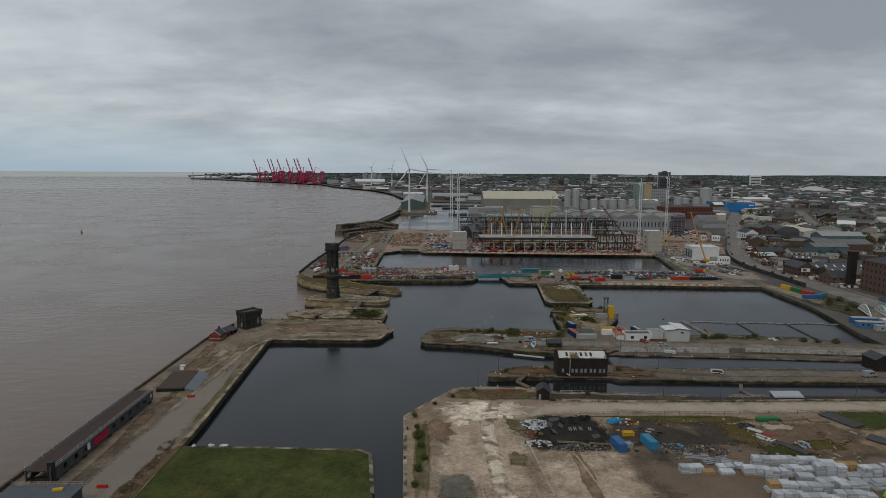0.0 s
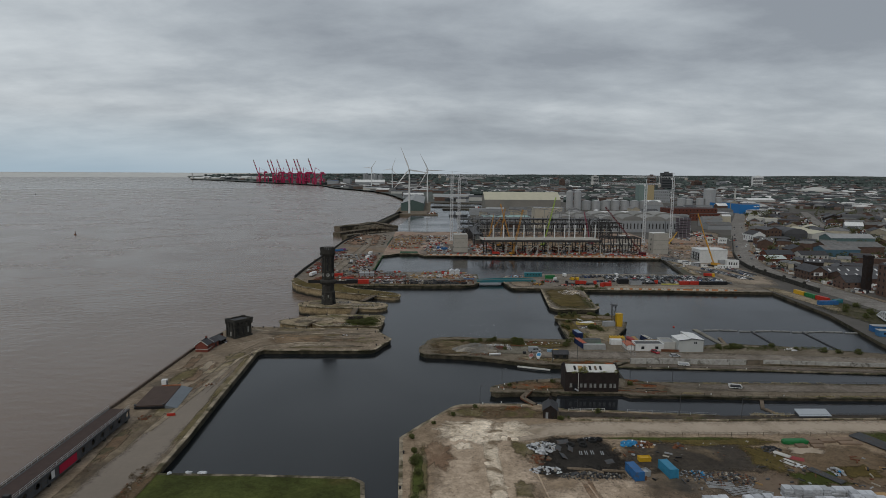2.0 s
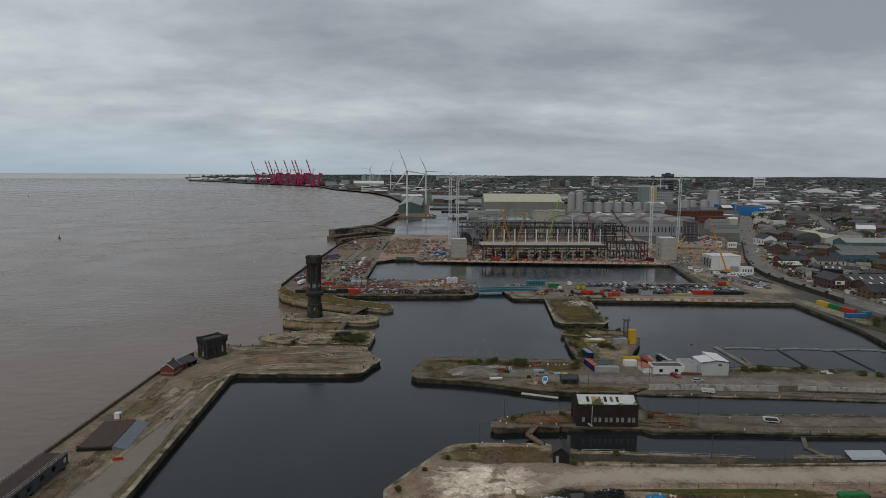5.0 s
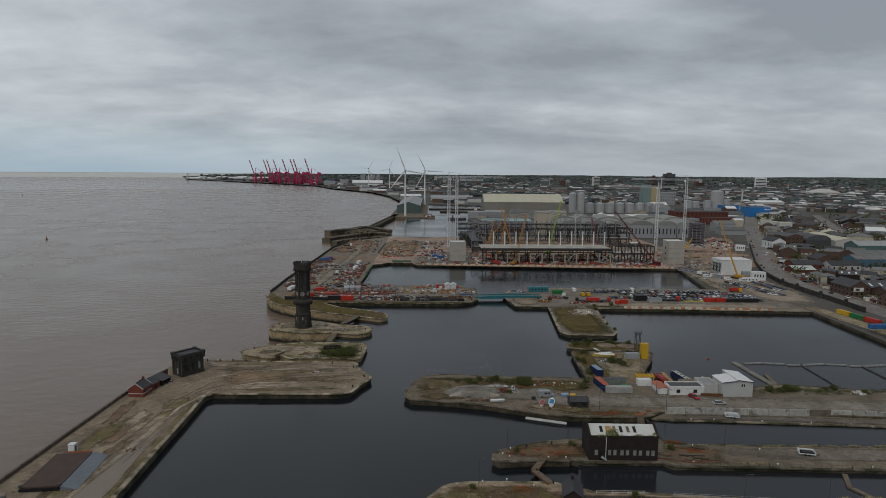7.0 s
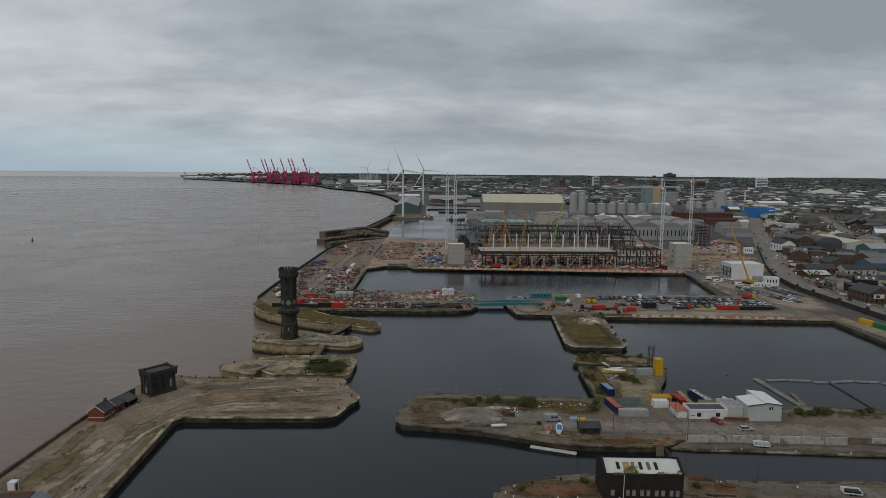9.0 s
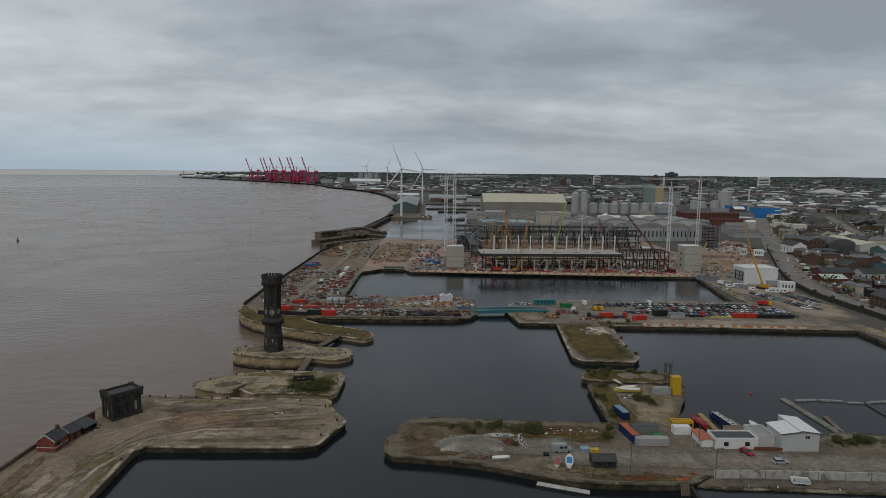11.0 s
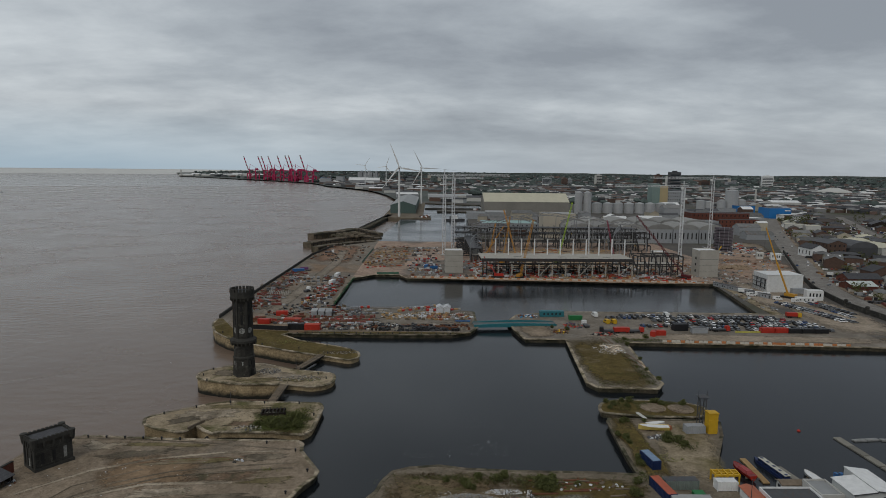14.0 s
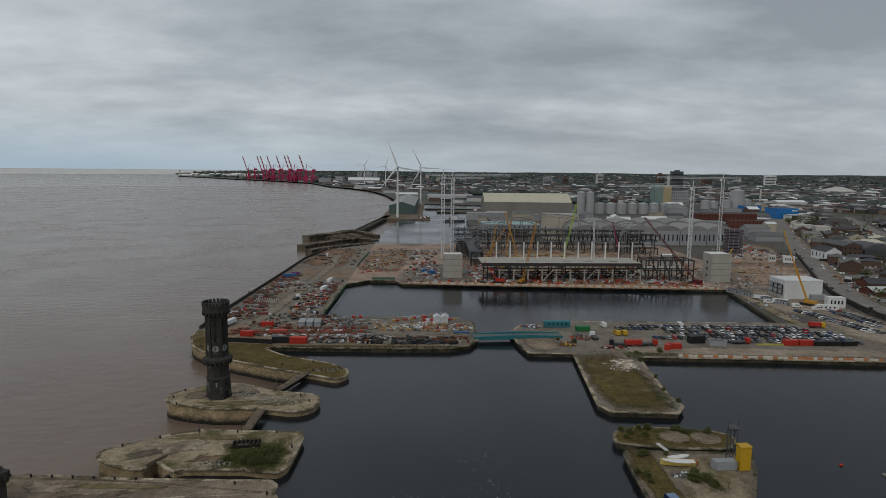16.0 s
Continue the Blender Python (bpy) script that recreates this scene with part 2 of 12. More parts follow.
DOCK = water("dock_water", (0.011, 0.0135, 0.016), 0.17, [(0.6, 1.0, 0.12, 0.14, 0.15), (0.7, 1.0, 0.45, 0.2, 0.08), (1, 1, 1.6, 0.2, 0.03)])
CANAL = water("canal_water", (0.019, 0.021, 0.024), 0.15, [(0.6, 1.0, 0.12, 0.16, 0.15), (0.7, 1.0, 0.45, 0.25, 0.08)])
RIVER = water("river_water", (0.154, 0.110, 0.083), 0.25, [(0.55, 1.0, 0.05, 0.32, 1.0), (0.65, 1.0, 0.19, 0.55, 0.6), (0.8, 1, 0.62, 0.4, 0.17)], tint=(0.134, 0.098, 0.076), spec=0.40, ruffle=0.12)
# paled in steps towards the horizon: sky reflection put into the base colours
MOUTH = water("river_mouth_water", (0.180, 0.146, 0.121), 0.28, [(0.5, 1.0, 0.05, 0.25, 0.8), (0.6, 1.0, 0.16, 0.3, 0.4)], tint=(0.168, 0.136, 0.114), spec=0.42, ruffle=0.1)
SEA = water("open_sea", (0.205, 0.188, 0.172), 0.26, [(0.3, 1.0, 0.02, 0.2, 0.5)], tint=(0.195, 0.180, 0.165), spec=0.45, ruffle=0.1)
# pale blue-grey base: distance haze is put into the land's colour
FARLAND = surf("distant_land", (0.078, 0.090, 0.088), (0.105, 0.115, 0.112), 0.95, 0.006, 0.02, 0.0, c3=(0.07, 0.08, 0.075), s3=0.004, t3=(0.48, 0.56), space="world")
TOWN = surf("town_ground", (0.112, 0.108, 0.103), (0.064, 0.062, 0.059), 0.95, 0.02, 0.3, 0.0, c3=(0.055, 0.06, 0.035), s3=0.009, t3=(0.56, 0.64), space="world")
BLACKSTONE = surf("sooty_granite", (0.058, 0.055, 0.048), (0.022, 0.021, 0.019), 0.92, 0.5, 2.5, 0.6, course=(1.3, 0.55), c3=(0.15, 0.14, 0.12), s3=0.4, t3=(0.56, 0.78))
BLACKTRIM = surf("sooty_dressed_stone", (0.052, 0.049, 0.043), (0.030, 0.029, 0.026), 0.92, 0.5, 3.0, 0.4)
DARKHOLE = paint("dark_opening", (0.012, 0.012, 0.013), 0.6)
BRICK = surf("red_brick", (0.165, 0.058, 0.040), (0.10, 0.040, 0.030), 0.9, 0.7, 5.0, 0.3, course=(0.45, 0.15), vary=0.15)
DBRICK = surf("sooty_brick", (0.036, 0.026, 0.023), (0.020, 0.016, 0.015), 0.9, 0.4, 4.0, 0.3, course=(0.45, 0.15))
SLATE = surf("slate_roof", (0.075, 0.075, 0.08), (0.048, 0.048, 0.052), 0.75, 0.6, 5.0, 0.3, course=(0.5, 0.3), vary=0.2)
WHITE = paint("white_paint", (0.70, 0.70, 0.69), 0.55, 0.22, vary=0.06)
OFFWHITE = paint("offwhite_cladding", (0.50, 0.49, 0.46), 0.6, 0.18, vary=0.08)
GREY = paint("grey_cladding", (0.30, 0.31, 0.32), 0.6, 0.25, vary=0.12)
PALEROOF = paint("pale_sheet_roof", (0.33, 0.335, 0.335), 0.6, 0.3, vary=0.15, scale=0.2)
DKGREY = paint("dark_grey_steel", (0.075, 0.078, 0.083), 0.6, 0.35, rust=(0.09, 0.05, 0.03))
BLACK = paint("black_plastic", (0.018, 0.018, 0.02), 0.5, 0.4)
RUSTRED = paint("dull_red_primer", (0.20, 0.055, 0.042), 0.75, 0.4)
STEEL = surf("galvanised_steel", (0.40, 0.41, 0.42), (0.30, 0.31, 0.32), 0.5, 1.0, 6.0, 0.1, metal=0.3)
FRAME = surf("grey_structural_steel", (0.048, 0.046, 0.046), (0.030, 0.029, 0.029), 0.7, 1.0, 6.0, 0.1, c3=(0.10, 0.055, 0.04), s3=0.3, t3=(0.6, 0.8))
RUST = surf("rusty_iron", (0.17, 0.07, 0.035), (0.09, 0.042, 0.026), 0.9, 1.0, 8.0, 0.3)
PRECAST = surf("precast_concrete", (0.38, 0.36, 0.32), (0.31, 0.29, 0.255), 0.9, 0.2, 3.0, 0.15)
RED = paint("red_paint", (0.44, 0.035, 0.02), 0.5)
ORANGE = paint("orange_paint", (0.33, 0.12, 0.055), 0.55)
YELLOW = paint("yellow_paint", (0.55, 0.33, 0.02), 0.5, 0.2)
BLUE = paint("blue_paint", (0.03, 0.13, 0.32), 0.5, 0.3, rust=(0.10, 0.06, 0.04))
NAVY = paint("navy_paint", (0.012, 0.025, 0.085), 0.45)
TEAL = paint("teal_paint", (0.03, 0.17, 0.20), 0.5)
GREEN = paint("green_paint", (0.02, 0.17, 0.05), 0.5)
LIME = paint("lime_paint", (0.30, 0.45, 0.03), 0.5)
CRIMSON = paint("crane_red", (0.46, 0.035, 0.11), 0.5, 0.25)
TIMBER = surf("weathered_timber", (0.19, 0.15, 0.11), (0.105, 0.082, 0.06), 0.9, 0.8, 7.0, 0.4, vary=0.2)
TAR = surf("tarred_timber", (0.045, 0.04, 0.034), (0.026, 0.024, 0.02), 0.85, 0.8, 7.0, 0.4)
PINE = surf("sawn_timber", (0.38, 0.25, 0.12), (0.28, 0.18, 0.085), 0.85, 0.8, 7.0, 0.2, vary=0.15)
GLASS = surf("window_glass", (0.022, 0.026, 0.03), (0.015, 0.018, 0.02), 0.12, 0.5, 3.0, 0.0, spec=0.6)
TYRE = paint("tyre_rubber", (0.02, 0.02, 0.02), 0.85)
LEAF = surf("bush_leaves", (0.098, 0.104, 0.034), (0.052, 0.060, 0.021), 0.8, 1.0, 5.0, 0.3, c3=(0.125, 0.10, 0.04), s3=0.3, t3=(0.55, 0.75), vary=0.15, island=0.35, spec=0.15)
SCRUB = surf("brown_weeds", (0.10, 0.068, 0.035), (0.058, 0.042, 0.024), 0.9, 1.0, 5.0, 0.3, island=0.35, spec=0.1)
DEBRIS = surf("mixed_rubble", (0.34, 0.31, 0.265), (0.20, 0.18, 0.15), 0.95, 1.0, 5.0, 0.5, island=0.4)
BAG = surf("white_wrapping", (0.60, 0.61, 0.625), (0.34, 0.345, 0.36), 0.6, 1.3, 6.0, 0.3, c3=(0.20, 0.19, 0.175), s3=0.8, t3=(0.60, 0.76), vary=0.15, island=0.3)
BLUETARP = surf("blue_tarpaulin", (0.03, 0.22, 0.42), (0.02, 0.14, 0.30), 0.55, 1.0, 5.0, 0.3, island=0.2)

# ---- builders ----


class Geo:
    """Vertices and faces of one mesh."""

    def __init__(self):
        self.v, self.f = [], []

    def add(self, vs, fs):
        n = len(self.v)
        self.v += vs
        self.f += [tuple(i + n for i in f) for f in fs]
        return self

    def box(self, x0, y0, z0, x1, y1, z1):
        vs = [(x0, y0, z0), (x1, y0, z0), (x1, y1, z0), (x0, y1, z0), (x0, y0, z1), (x1, y0, z1), (x1, y1, z1), (x0, y1, z1)]
        return self.add(vs, [(3, 2, 1, 0), (4, 5, 6, 7), (0, 1, 5, 4), (1, 2, 6, 5), (2, 3, 7, 6), (3, 0, 4, 7)])

    def cbox(self, cx, cy, z0, lx, ly, h, rz=0.0, top=1.0):
        c, s = math.cos(rz), math.sin(rz)
        vs = []
        for z, k in ((z0, 1.0), (z0 + h, top)):
            for a, b in ((-1, -1), (1, -1), (1, 1), (-1, 1)):
                x, y = a * lx / 2 * k, b * ly / 2 * k
                vs.append((cx + x * c - y * s, cy + x * s + y * c, z))
        return self.add(vs, [(3, 2, 1, 0), (4, 5, 6, 7), (0, 1, 5, 4), (1, 2, 6, 5), (2, 3, 7, 6), (3, 0, 4, 7)])

    def prism(self, poly, z0, z1, k=1.0):
        n = len(poly)
        area = sum(poly[i][0] * poly[(i + 1) % n][1] - poly[(i + 1) % n][0] * poly[i][1] for i in range(n))
        p = list(poly) if area > 0 else list(poly)[::-1]
        mx, my = sum(q[0] for q in p) / n, sum(q[1] for q in p) / n
        vs = [(x, y, z0) for x, y in p] + [(mx + (x - mx) * k, my + (y - my) * k, z1) for x, y in p]
        fs = [tuple(range(n))[::-1], tuple(range(n, 2 * n))] + [(i, (i + 1) % n, n + (i + 1) % n, n + i) for i in range(n)]
        return self.add(vs, fs)

    def cyl(self, cx, cy, z0, z1, r0, r1=None, n=12, turn=0.0):
        r1 = r0 if r1 is None else r1
        a = [turn + 2 * math.pi * i / n for i in range(n)]
        vs = [(cx + r0 * math.cos(t), cy + r0 * math.sin(t), z0) for t in a] + [(cx + r1 * math.cos(t), cy + r1 * math.sin(t), z1) for t in a]
        return self.add(vs, [tuple(range(n))[::-1], tuple(range(n, 2 * n))] + [(i, (i + 1) % n, n + (i + 1) % n, n + i) for i in range(n)])

    def beam(self, p, q, w, h=None):
        h = h or w
        p, q = Vector(p), Vector(q)
        d = (q - p).normalized()
        up = Vector((0, 0, 1)) if abs(d.z) < 0.95 else Vector((0, 1, 0))
        s = d.cross(up).normalized() * (w / 2)
        u = s.cross(d).normalized() * (h / 2)
        vs = [tuple(c + a * s + b * u) for c in (p, q) for a, b in ((-1, -1), (1, -1), (1, 1), (-1, 1))]
        return self.add(vs, [(0, 1, 2, 3), (7, 6, 5, 4), (0, 4, 5, 1), (1, 5, 6, 2), (2, 6, 7, 3), (3, 7, 4, 0)])

    def rod(self, p, q, r, r1=None, n=8):
        r1 = r if r1 is None else r1
        p, q = Vector(p), Vector(q)
        d = (q - p).normalized()
        up = Vector((0, 0, 1)) if abs(d.z) < 0.95 else Vector((0, 1, 0))
        s = d.cross(up).normalized()
        u = s.cross(d).normalized()
        vs = []
        for c, k in ((p, r), (q, r1)):
            for i in range(n):
                t = 2 * math.pi * i / n
                vs.append(tuple(c + s * (k * math.cos(t)) + u * (k * math.sin(t))))
        return self.add(vs, [tuple(range(n)), tuple(range(n, 2 * n))[::-1]] + [(i, n + i, n + (i + 1) % n, (i + 1) % n) for i in range(n)])

    def gable(self, x0, y0, x1, y1, z0, z1, along="x", over=0.3, thick=0.15):
        """Two roof slopes with thickness; the ridge runs along x or y."""
        def P(u, v, z):
            return (u, v, z) if along == "x" else (v, u, z)
        a0, a1, b0, b1 = (x0, x1, y0, y1) if along == "x" else (y0, y1, x0, x1)
        a0, a1 = a0 - over, a1 + over
        m = (b0 + b1) / 2
        k = (z1 - z0) / (m - b0)
        for e, s in ((b0, -1), (b1, 1)):
            eo, zo = e + s * over, z0 - over * k
            vs = [P(a0, eo, zo), P(a1, eo, zo), P(a1, m, z1), P(a0, m, z1)]
            vs += [(x, y, z + thick) for x, y, z in vs]
            self.add(vs, [(0, 1, 2, 3), (7, 6, 5, 4), (0, 4, 5, 1), (1, 5, 6, 2), (2, 6, 7, 3), (3, 7, 4, 0)])
        return self

    def house(self, x0, y0, z0, x1, y1, z1, zr, along="x"):
        """Walls with gable ends."""
        self.box(x0, y0, z0, x1, y1, z1)
        if along == "x":
            m = (y0 + y1) / 2
            vs = [(x0, y0, z1), (x0, y1, z1), (x0, m, zr), (x1, y0, z1), (x1, y1, z1), (x1, m, zr)]
        else:
            m = (x0 + x1) / 2
            vs = [(x0, y0, z1), (x1, y0, z1), (m, y0, zr), (x0, y1, z1), (x1, y1, z1), (m, y1, zr)]
        return self.add(vs, [(0, 1, 2), (3, 5, 4), (0, 2, 5, 3), (1, 4, 5, 2)])

    def rock(self, cx, cy, cz, r, rng, flat=0.7):
        """An uneven lump."""
        t = (1 + 5 ** 0.5) / 2
        base = [(-1, t, 0), (1, t, 0), (-1, -t, 0), (1, -t, 0), (0, -1, t), (0, 1, t), (0, -1, -t), (0, 1, -t), (t, 0, -1), (t, 0, 1), (-t, 0, -1), (-t, 0, 1)]
        fs = [(0, 11, 5), (0, 5, 1), (0, 1, 7), (0, 7, 10), (0, 10, 11), (1, 5, 9), (5, 11, 4), (11, 10, 2), (10, 7, 6), (7, 1, 8), (3, 9, 4), (3, 4, 2), (3, 2, 6),
              (3, 6, 8), (3, 8, 9), (4, 9, 5), (2, 4, 11), (6, 2, 10), (8, 6, 7), (9, 8, 1)]
        vs = []
        for x, y, z in base:
            k = r / 1.9 * rng.uniform(0.65, 1.2)
            vs.append((cx + x * k, cy + y * k, cz + z * k * flat))
        return self.add(vs, fs)

    def leaves(self, cx, cy, cz, rx, ry, rz, count, size, rng):
        """A crown of many small leaf clumps filling an uneven ellipsoid."""
        for _ in range(count):
            while True:
                x, y, z = rng.uniform(-1, 1), rng.uniform(-1, 1), rng.uniform(-1, 1)
                d = x * x + y * y + z * z
                if 0.15 < d < 1 and noise.noise((cx * 0.1 + x * 1.6, cy * 0.1 + y * 1.6, z * 1.6)) > -0.18:
                    break
            c = Vector((cx + x * rx, cy + y * ry, cz + z * rz))
            s = size * rng.uniform(0.6, 1.3)
            a = Vector((rng.uniform(-1, 1), rng.uniform(-1, 1), rng.uniform(-0.6, 0.6))).normalized() * s
            b = Vector((rng.uniform(-1, 1), rng.uniform(-1, 1), rng.uniform(-0.6, 0.6))).normalized() * s
            self.add([tuple(c - a * 0.6 - b * 0.3), tuple(c + a * 0.7 - b * 0.4), tuple(c + a * 0.3 + b * 0.7), tuple(c - a * 0.5 + b * 0.5)], [(0, 1, 2, 3)])
        return self

    def mesh(self, name, mat=None):
        me = bpy.data.meshes.new(name)
        me.from_pydata(self.v, [], self.f)
        me.update()
        if mat:
            me.materials.append(mat)
        return me


def part(name, geo, material, parent, label=""):
    """One mesh object under a thing or under a part."""
    me = geo if isinstance(geo, bpy.types.Mesh) else geo.mesh(name, material)
    ob = new(name, me)
    ob.parent = parent
    if label:
        ob["label"] = label
    return ob


def thing(name, x, y, z, rz, label, category, group="", kind=""):
    """An Empty at the base of a thing."""
    ob = new(name)
    ob.matrix_basis = pose(x, y, z, 0, 0, rz)
    return tagged(ob, label, category, group, kind)


def solid(name, geo, material, label, category, group="", kind="", at=(0, 0, 0), rz=0):
    """A thing that is one mesh."""
    ob = new(name, geo.mesh(name, material))
    ob.matrix_basis = pose(*at, 0, 0, rz)
    return tagged(ob, label, category, group, kind)


def far(x, y):
    """Places past 3 km, drawn in to within 5 km on the same line of sight; gives x, y, z and the size there."""
    dx, dy = x, y - 90.0
    d = math.hypot(dx, dy)
    if d <= 3000:
        return x, y, 0.0, 1.0
    e = 3000 + 1750 * (1 - math.exp(-(d - 3000) / 1750))
    k = e / d
    return dx * k, 90 + dy * k, 81.0 * (1 - k), k

# ---- ground and water ----
WATER_Z, CANAL_Z, RIVER_Z = -2.0, -1.2, -6.0


def ring_sheet(name, radii, az0, az1, n, z, mat, label, category, bumps=0.0, level=False):
    g = Geo()
    for r in radii:
        a0 = az0(r) if callable(az0) else az0
        for i in range(n + 1):
            a = radians(a0 + (az1 - a0) * i / n)
            x, y, zz, k = far(r * math.sin(a), 90 + r * math.cos(a))
            h = bumps * min(1.0, max(0.0, (r - 5000) / 11000)) * min(1.0, i / 25) * (0.4 + noise.noise((a * 9, r * 0.0004, 0)) + 0.4 * noise.noise((a * 40, r * 0.001, 3)))
            g.v.append((x, y, z * k + zz + h))
    for j in range(len(radii) - 1):
        for i in range(n):
            q = j * (n + 1) + i
            g.f.append((q, q + 1, q + n + 2, q + n + 1))
    ob = solid(name, g, mat, label, category, kind="structure")
    if level:
        # the far sheet climbs to stay within sight: its surface still counts as level water
        for p in ob.data.polygons:
            p.use_smooth = True
        ob.data.normals_split_custom_set_from_vertices([(0.0, 0.0, 1.0)] * len(ob.data.vertices))
    return ob


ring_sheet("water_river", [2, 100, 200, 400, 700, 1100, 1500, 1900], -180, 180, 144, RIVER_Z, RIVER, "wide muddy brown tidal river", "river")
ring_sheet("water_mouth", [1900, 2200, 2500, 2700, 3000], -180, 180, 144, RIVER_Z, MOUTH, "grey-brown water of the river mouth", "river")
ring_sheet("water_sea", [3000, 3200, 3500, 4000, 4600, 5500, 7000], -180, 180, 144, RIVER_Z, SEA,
           "open sea beyond the river mouth, greyed by painted sky reflection", "sea", level=True)
# matte sheet; the far water's bright sky reflection is painted as its colour
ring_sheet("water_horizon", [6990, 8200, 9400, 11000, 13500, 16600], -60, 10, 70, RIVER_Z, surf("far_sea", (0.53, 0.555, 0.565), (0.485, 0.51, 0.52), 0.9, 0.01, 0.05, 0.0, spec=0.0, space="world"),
           "sea at the horizon, sky reflection put into its pale colour", "sea")


def coast_az(r):
    pts = [(1560, -2.5), (2010, -3.9), (2400, -5.6), (2850, -9.1), (3370, -10.5), (4290, -16.6), (5460, -21.5), (8000, -21.8), (9400, -18.0), (16000, -8.0)]
    for (r0, a0), (r1, a1) in zip(pts, pts[1:]):
        if r <= r1:
            return a0 + (a1 - a0) * max(0.0, (r - r0) / (r1 - r0))
    return pts[-1][1]


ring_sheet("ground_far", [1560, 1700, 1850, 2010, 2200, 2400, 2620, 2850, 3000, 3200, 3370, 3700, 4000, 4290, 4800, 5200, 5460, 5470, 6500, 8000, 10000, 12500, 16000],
           coast_az, 60, 90, -0.3, FARLAND, "distant low land with woods and suburbs, haze in its colour", "land", bumps=11.0)


def land(name, poly, mat, wall, label, z=0.0, depth=-11.0):
    """A quay: a thin surface on a mass of walling."""
    ob = solid(name, Geo().prism(poly, depth, z - 0.25), wall, label, "quay", kind="structure")
    part("surface", Geo().prism(poly, z - 0.25, z), mat, ob)
    return ob


PIER = [(-112, -160), (-112.5, 200), (-111, 294), (-108, 326), (-105.5, 333), (-98, 334.2), (-84.5, 333), (-68.7, 331.8), (-40, 331), (-32.5, 331), (-30.4, 328.9), (-29.8, 324.3),
        (-25.4, 316.5), (-22.9, 312.1), (-23.4, 309), (-25.7, 304.5), (-27.2, 299.4), (-29, 294.8), (-33, 293.1), (-60, 293), (-79, 293.2), (-80.9, 291), (-78.5, 231), (-77, 200), (-76, -160)]
GRASSY = [(-76.5, -160), (-77.2, 178.5), (-50, 177.6), (-24, 176), (-21, 173.5), (-18, 149), (-17, -160)]
YARD = [(-10, -160), (-10, 149), (-12.2, 200.6), (-5.8, 210.6), (4.6, 225.4), (7.5, 227), (14.2, 227.9), (27, 227.6), (34.6, 227.2), (41, 224), (43.4, 222.4), (56.3, 221.9), (63, 221), (93, 217.8), (94.4, 216), (104, 216), (105.2, 218.2), (138, 217.6), (212, 217.6), (212, -160)]
LOCKS = [(19.2, 241), (19.9, 244.8), (22.1, 246.7), (27, 249.2), (33.8, 251.9), (43.9, 253.8), (50, 254.5), (71, 255), (76, 251), (81.6, 250.3), (107, 249.4), (212, 246.5), (212, 232.5),
         (120, 234.6), (97, 235.8), (70, 236.6), (67.5, 239.2), (45.2, 239.2), (41.5, 241.2), (41, 240.2), (29, 240.2), (21, 239.4)]
JETTY = [(-8.2, 291), (-8.2, 294.1), (-8, 298.5), (-6.2, 301.5), (-5, 306.8), (-2.5, 312.2), (1.6, 314.2), (10, 315.6), (17.3, 313.7), (31.7, 312.4), (52.5, 311.8), (64.3, 310.7),
         (64.4, 322), (65.9, 346), (67, 348.3), (92.6, 347.2), (102.8, 346.2), (99.6, 338), (98.9, 336), (90.8, 321.5), (88.8, 318), (86.5, 301), (124, 300), (137, 304), (160, 300), (212, 285),
         (212, 266.5), (192, 268.5), (143, 273.3), (132, 274.4), (97.6, 276.2), (81, 276.2), (75, 272), (66, 271.5), (54.2, 272), (43.9, 273), (33.4, 277), (22.4, 281.6), (10, 285), (0, 286.7), (-5.6, 287.3)]
LEDGE = [(76, 271.9), (81, 276.1), (97.6, 276.1), (132, 274.3), (143, 273.2), (192, 268.4), (212, 266.4), (212, 260), (187, 262.2), (138.6, 266.9), (127.2, 267.6), (94.7, 270.2), (82.8, 270.6)]
ISLE_MARINA = [(65.9, 353.7), (66.3, 358), (68.1, 362), (74, 365.3), (85.6, 364.5), (100.3, 361.6), (103.9, 357.3), (99.5, 349.8), (80, 350.6)]
CARQUAY = [(50.7, 462.3), (53.8, 444.8), (73.7, 444.1), (68.5, 384), (71.5, 378), (93.7, 376.6), (97.8, 382.5), (96.8, 393.6), (101.3, 439.6), (157, 437), (231, 432.5),
           (231, 501.2), (198.6, 501.2), (86.3, 502.5), (56.2, 493.5), (50, 480)]
ISLE1 = [(-85.2, 347.3), (-83.6, 349.4), (-76.4, 354.8), (-68.1, 359.9), (-60.7, 362.4), (-47.7, 361.6), (-39.6, 361.4), (-31, 361), (-29.3, 357), (-29.5, 345.2), (-29.7, 338.5), (-31.5, 335.4),
         (-36.3, 336), (-41.2, 337.2), (-49.5, 337.3), (-57.5, 337.4), (-59.6, 335.9), (-62.5, 338), (-67.1, 342.4), (-68.3, 336.9), (-71.1, 337.2), (-78.1, 339.5), (-83.5, 342.8)]
ISLE2 = [(-83.3, 386.7), (-84.2, 391.8), (-82.2, 395.7), (-74.4, 401.3), (-63.1, 404.5), (-57.4, 401.5), (-46.6, 396.1), (-36.7, 394), (-31.7, 392.5), (-29.6, 387.4), (-30.1, 381.7), (-33, 378.3),
         (-37.2, 377), (-43.1, 378.6), (-49.6, 379.6), (-63.5, 379.6), (-71.7, 381.2), (-79.4, 383.9)]
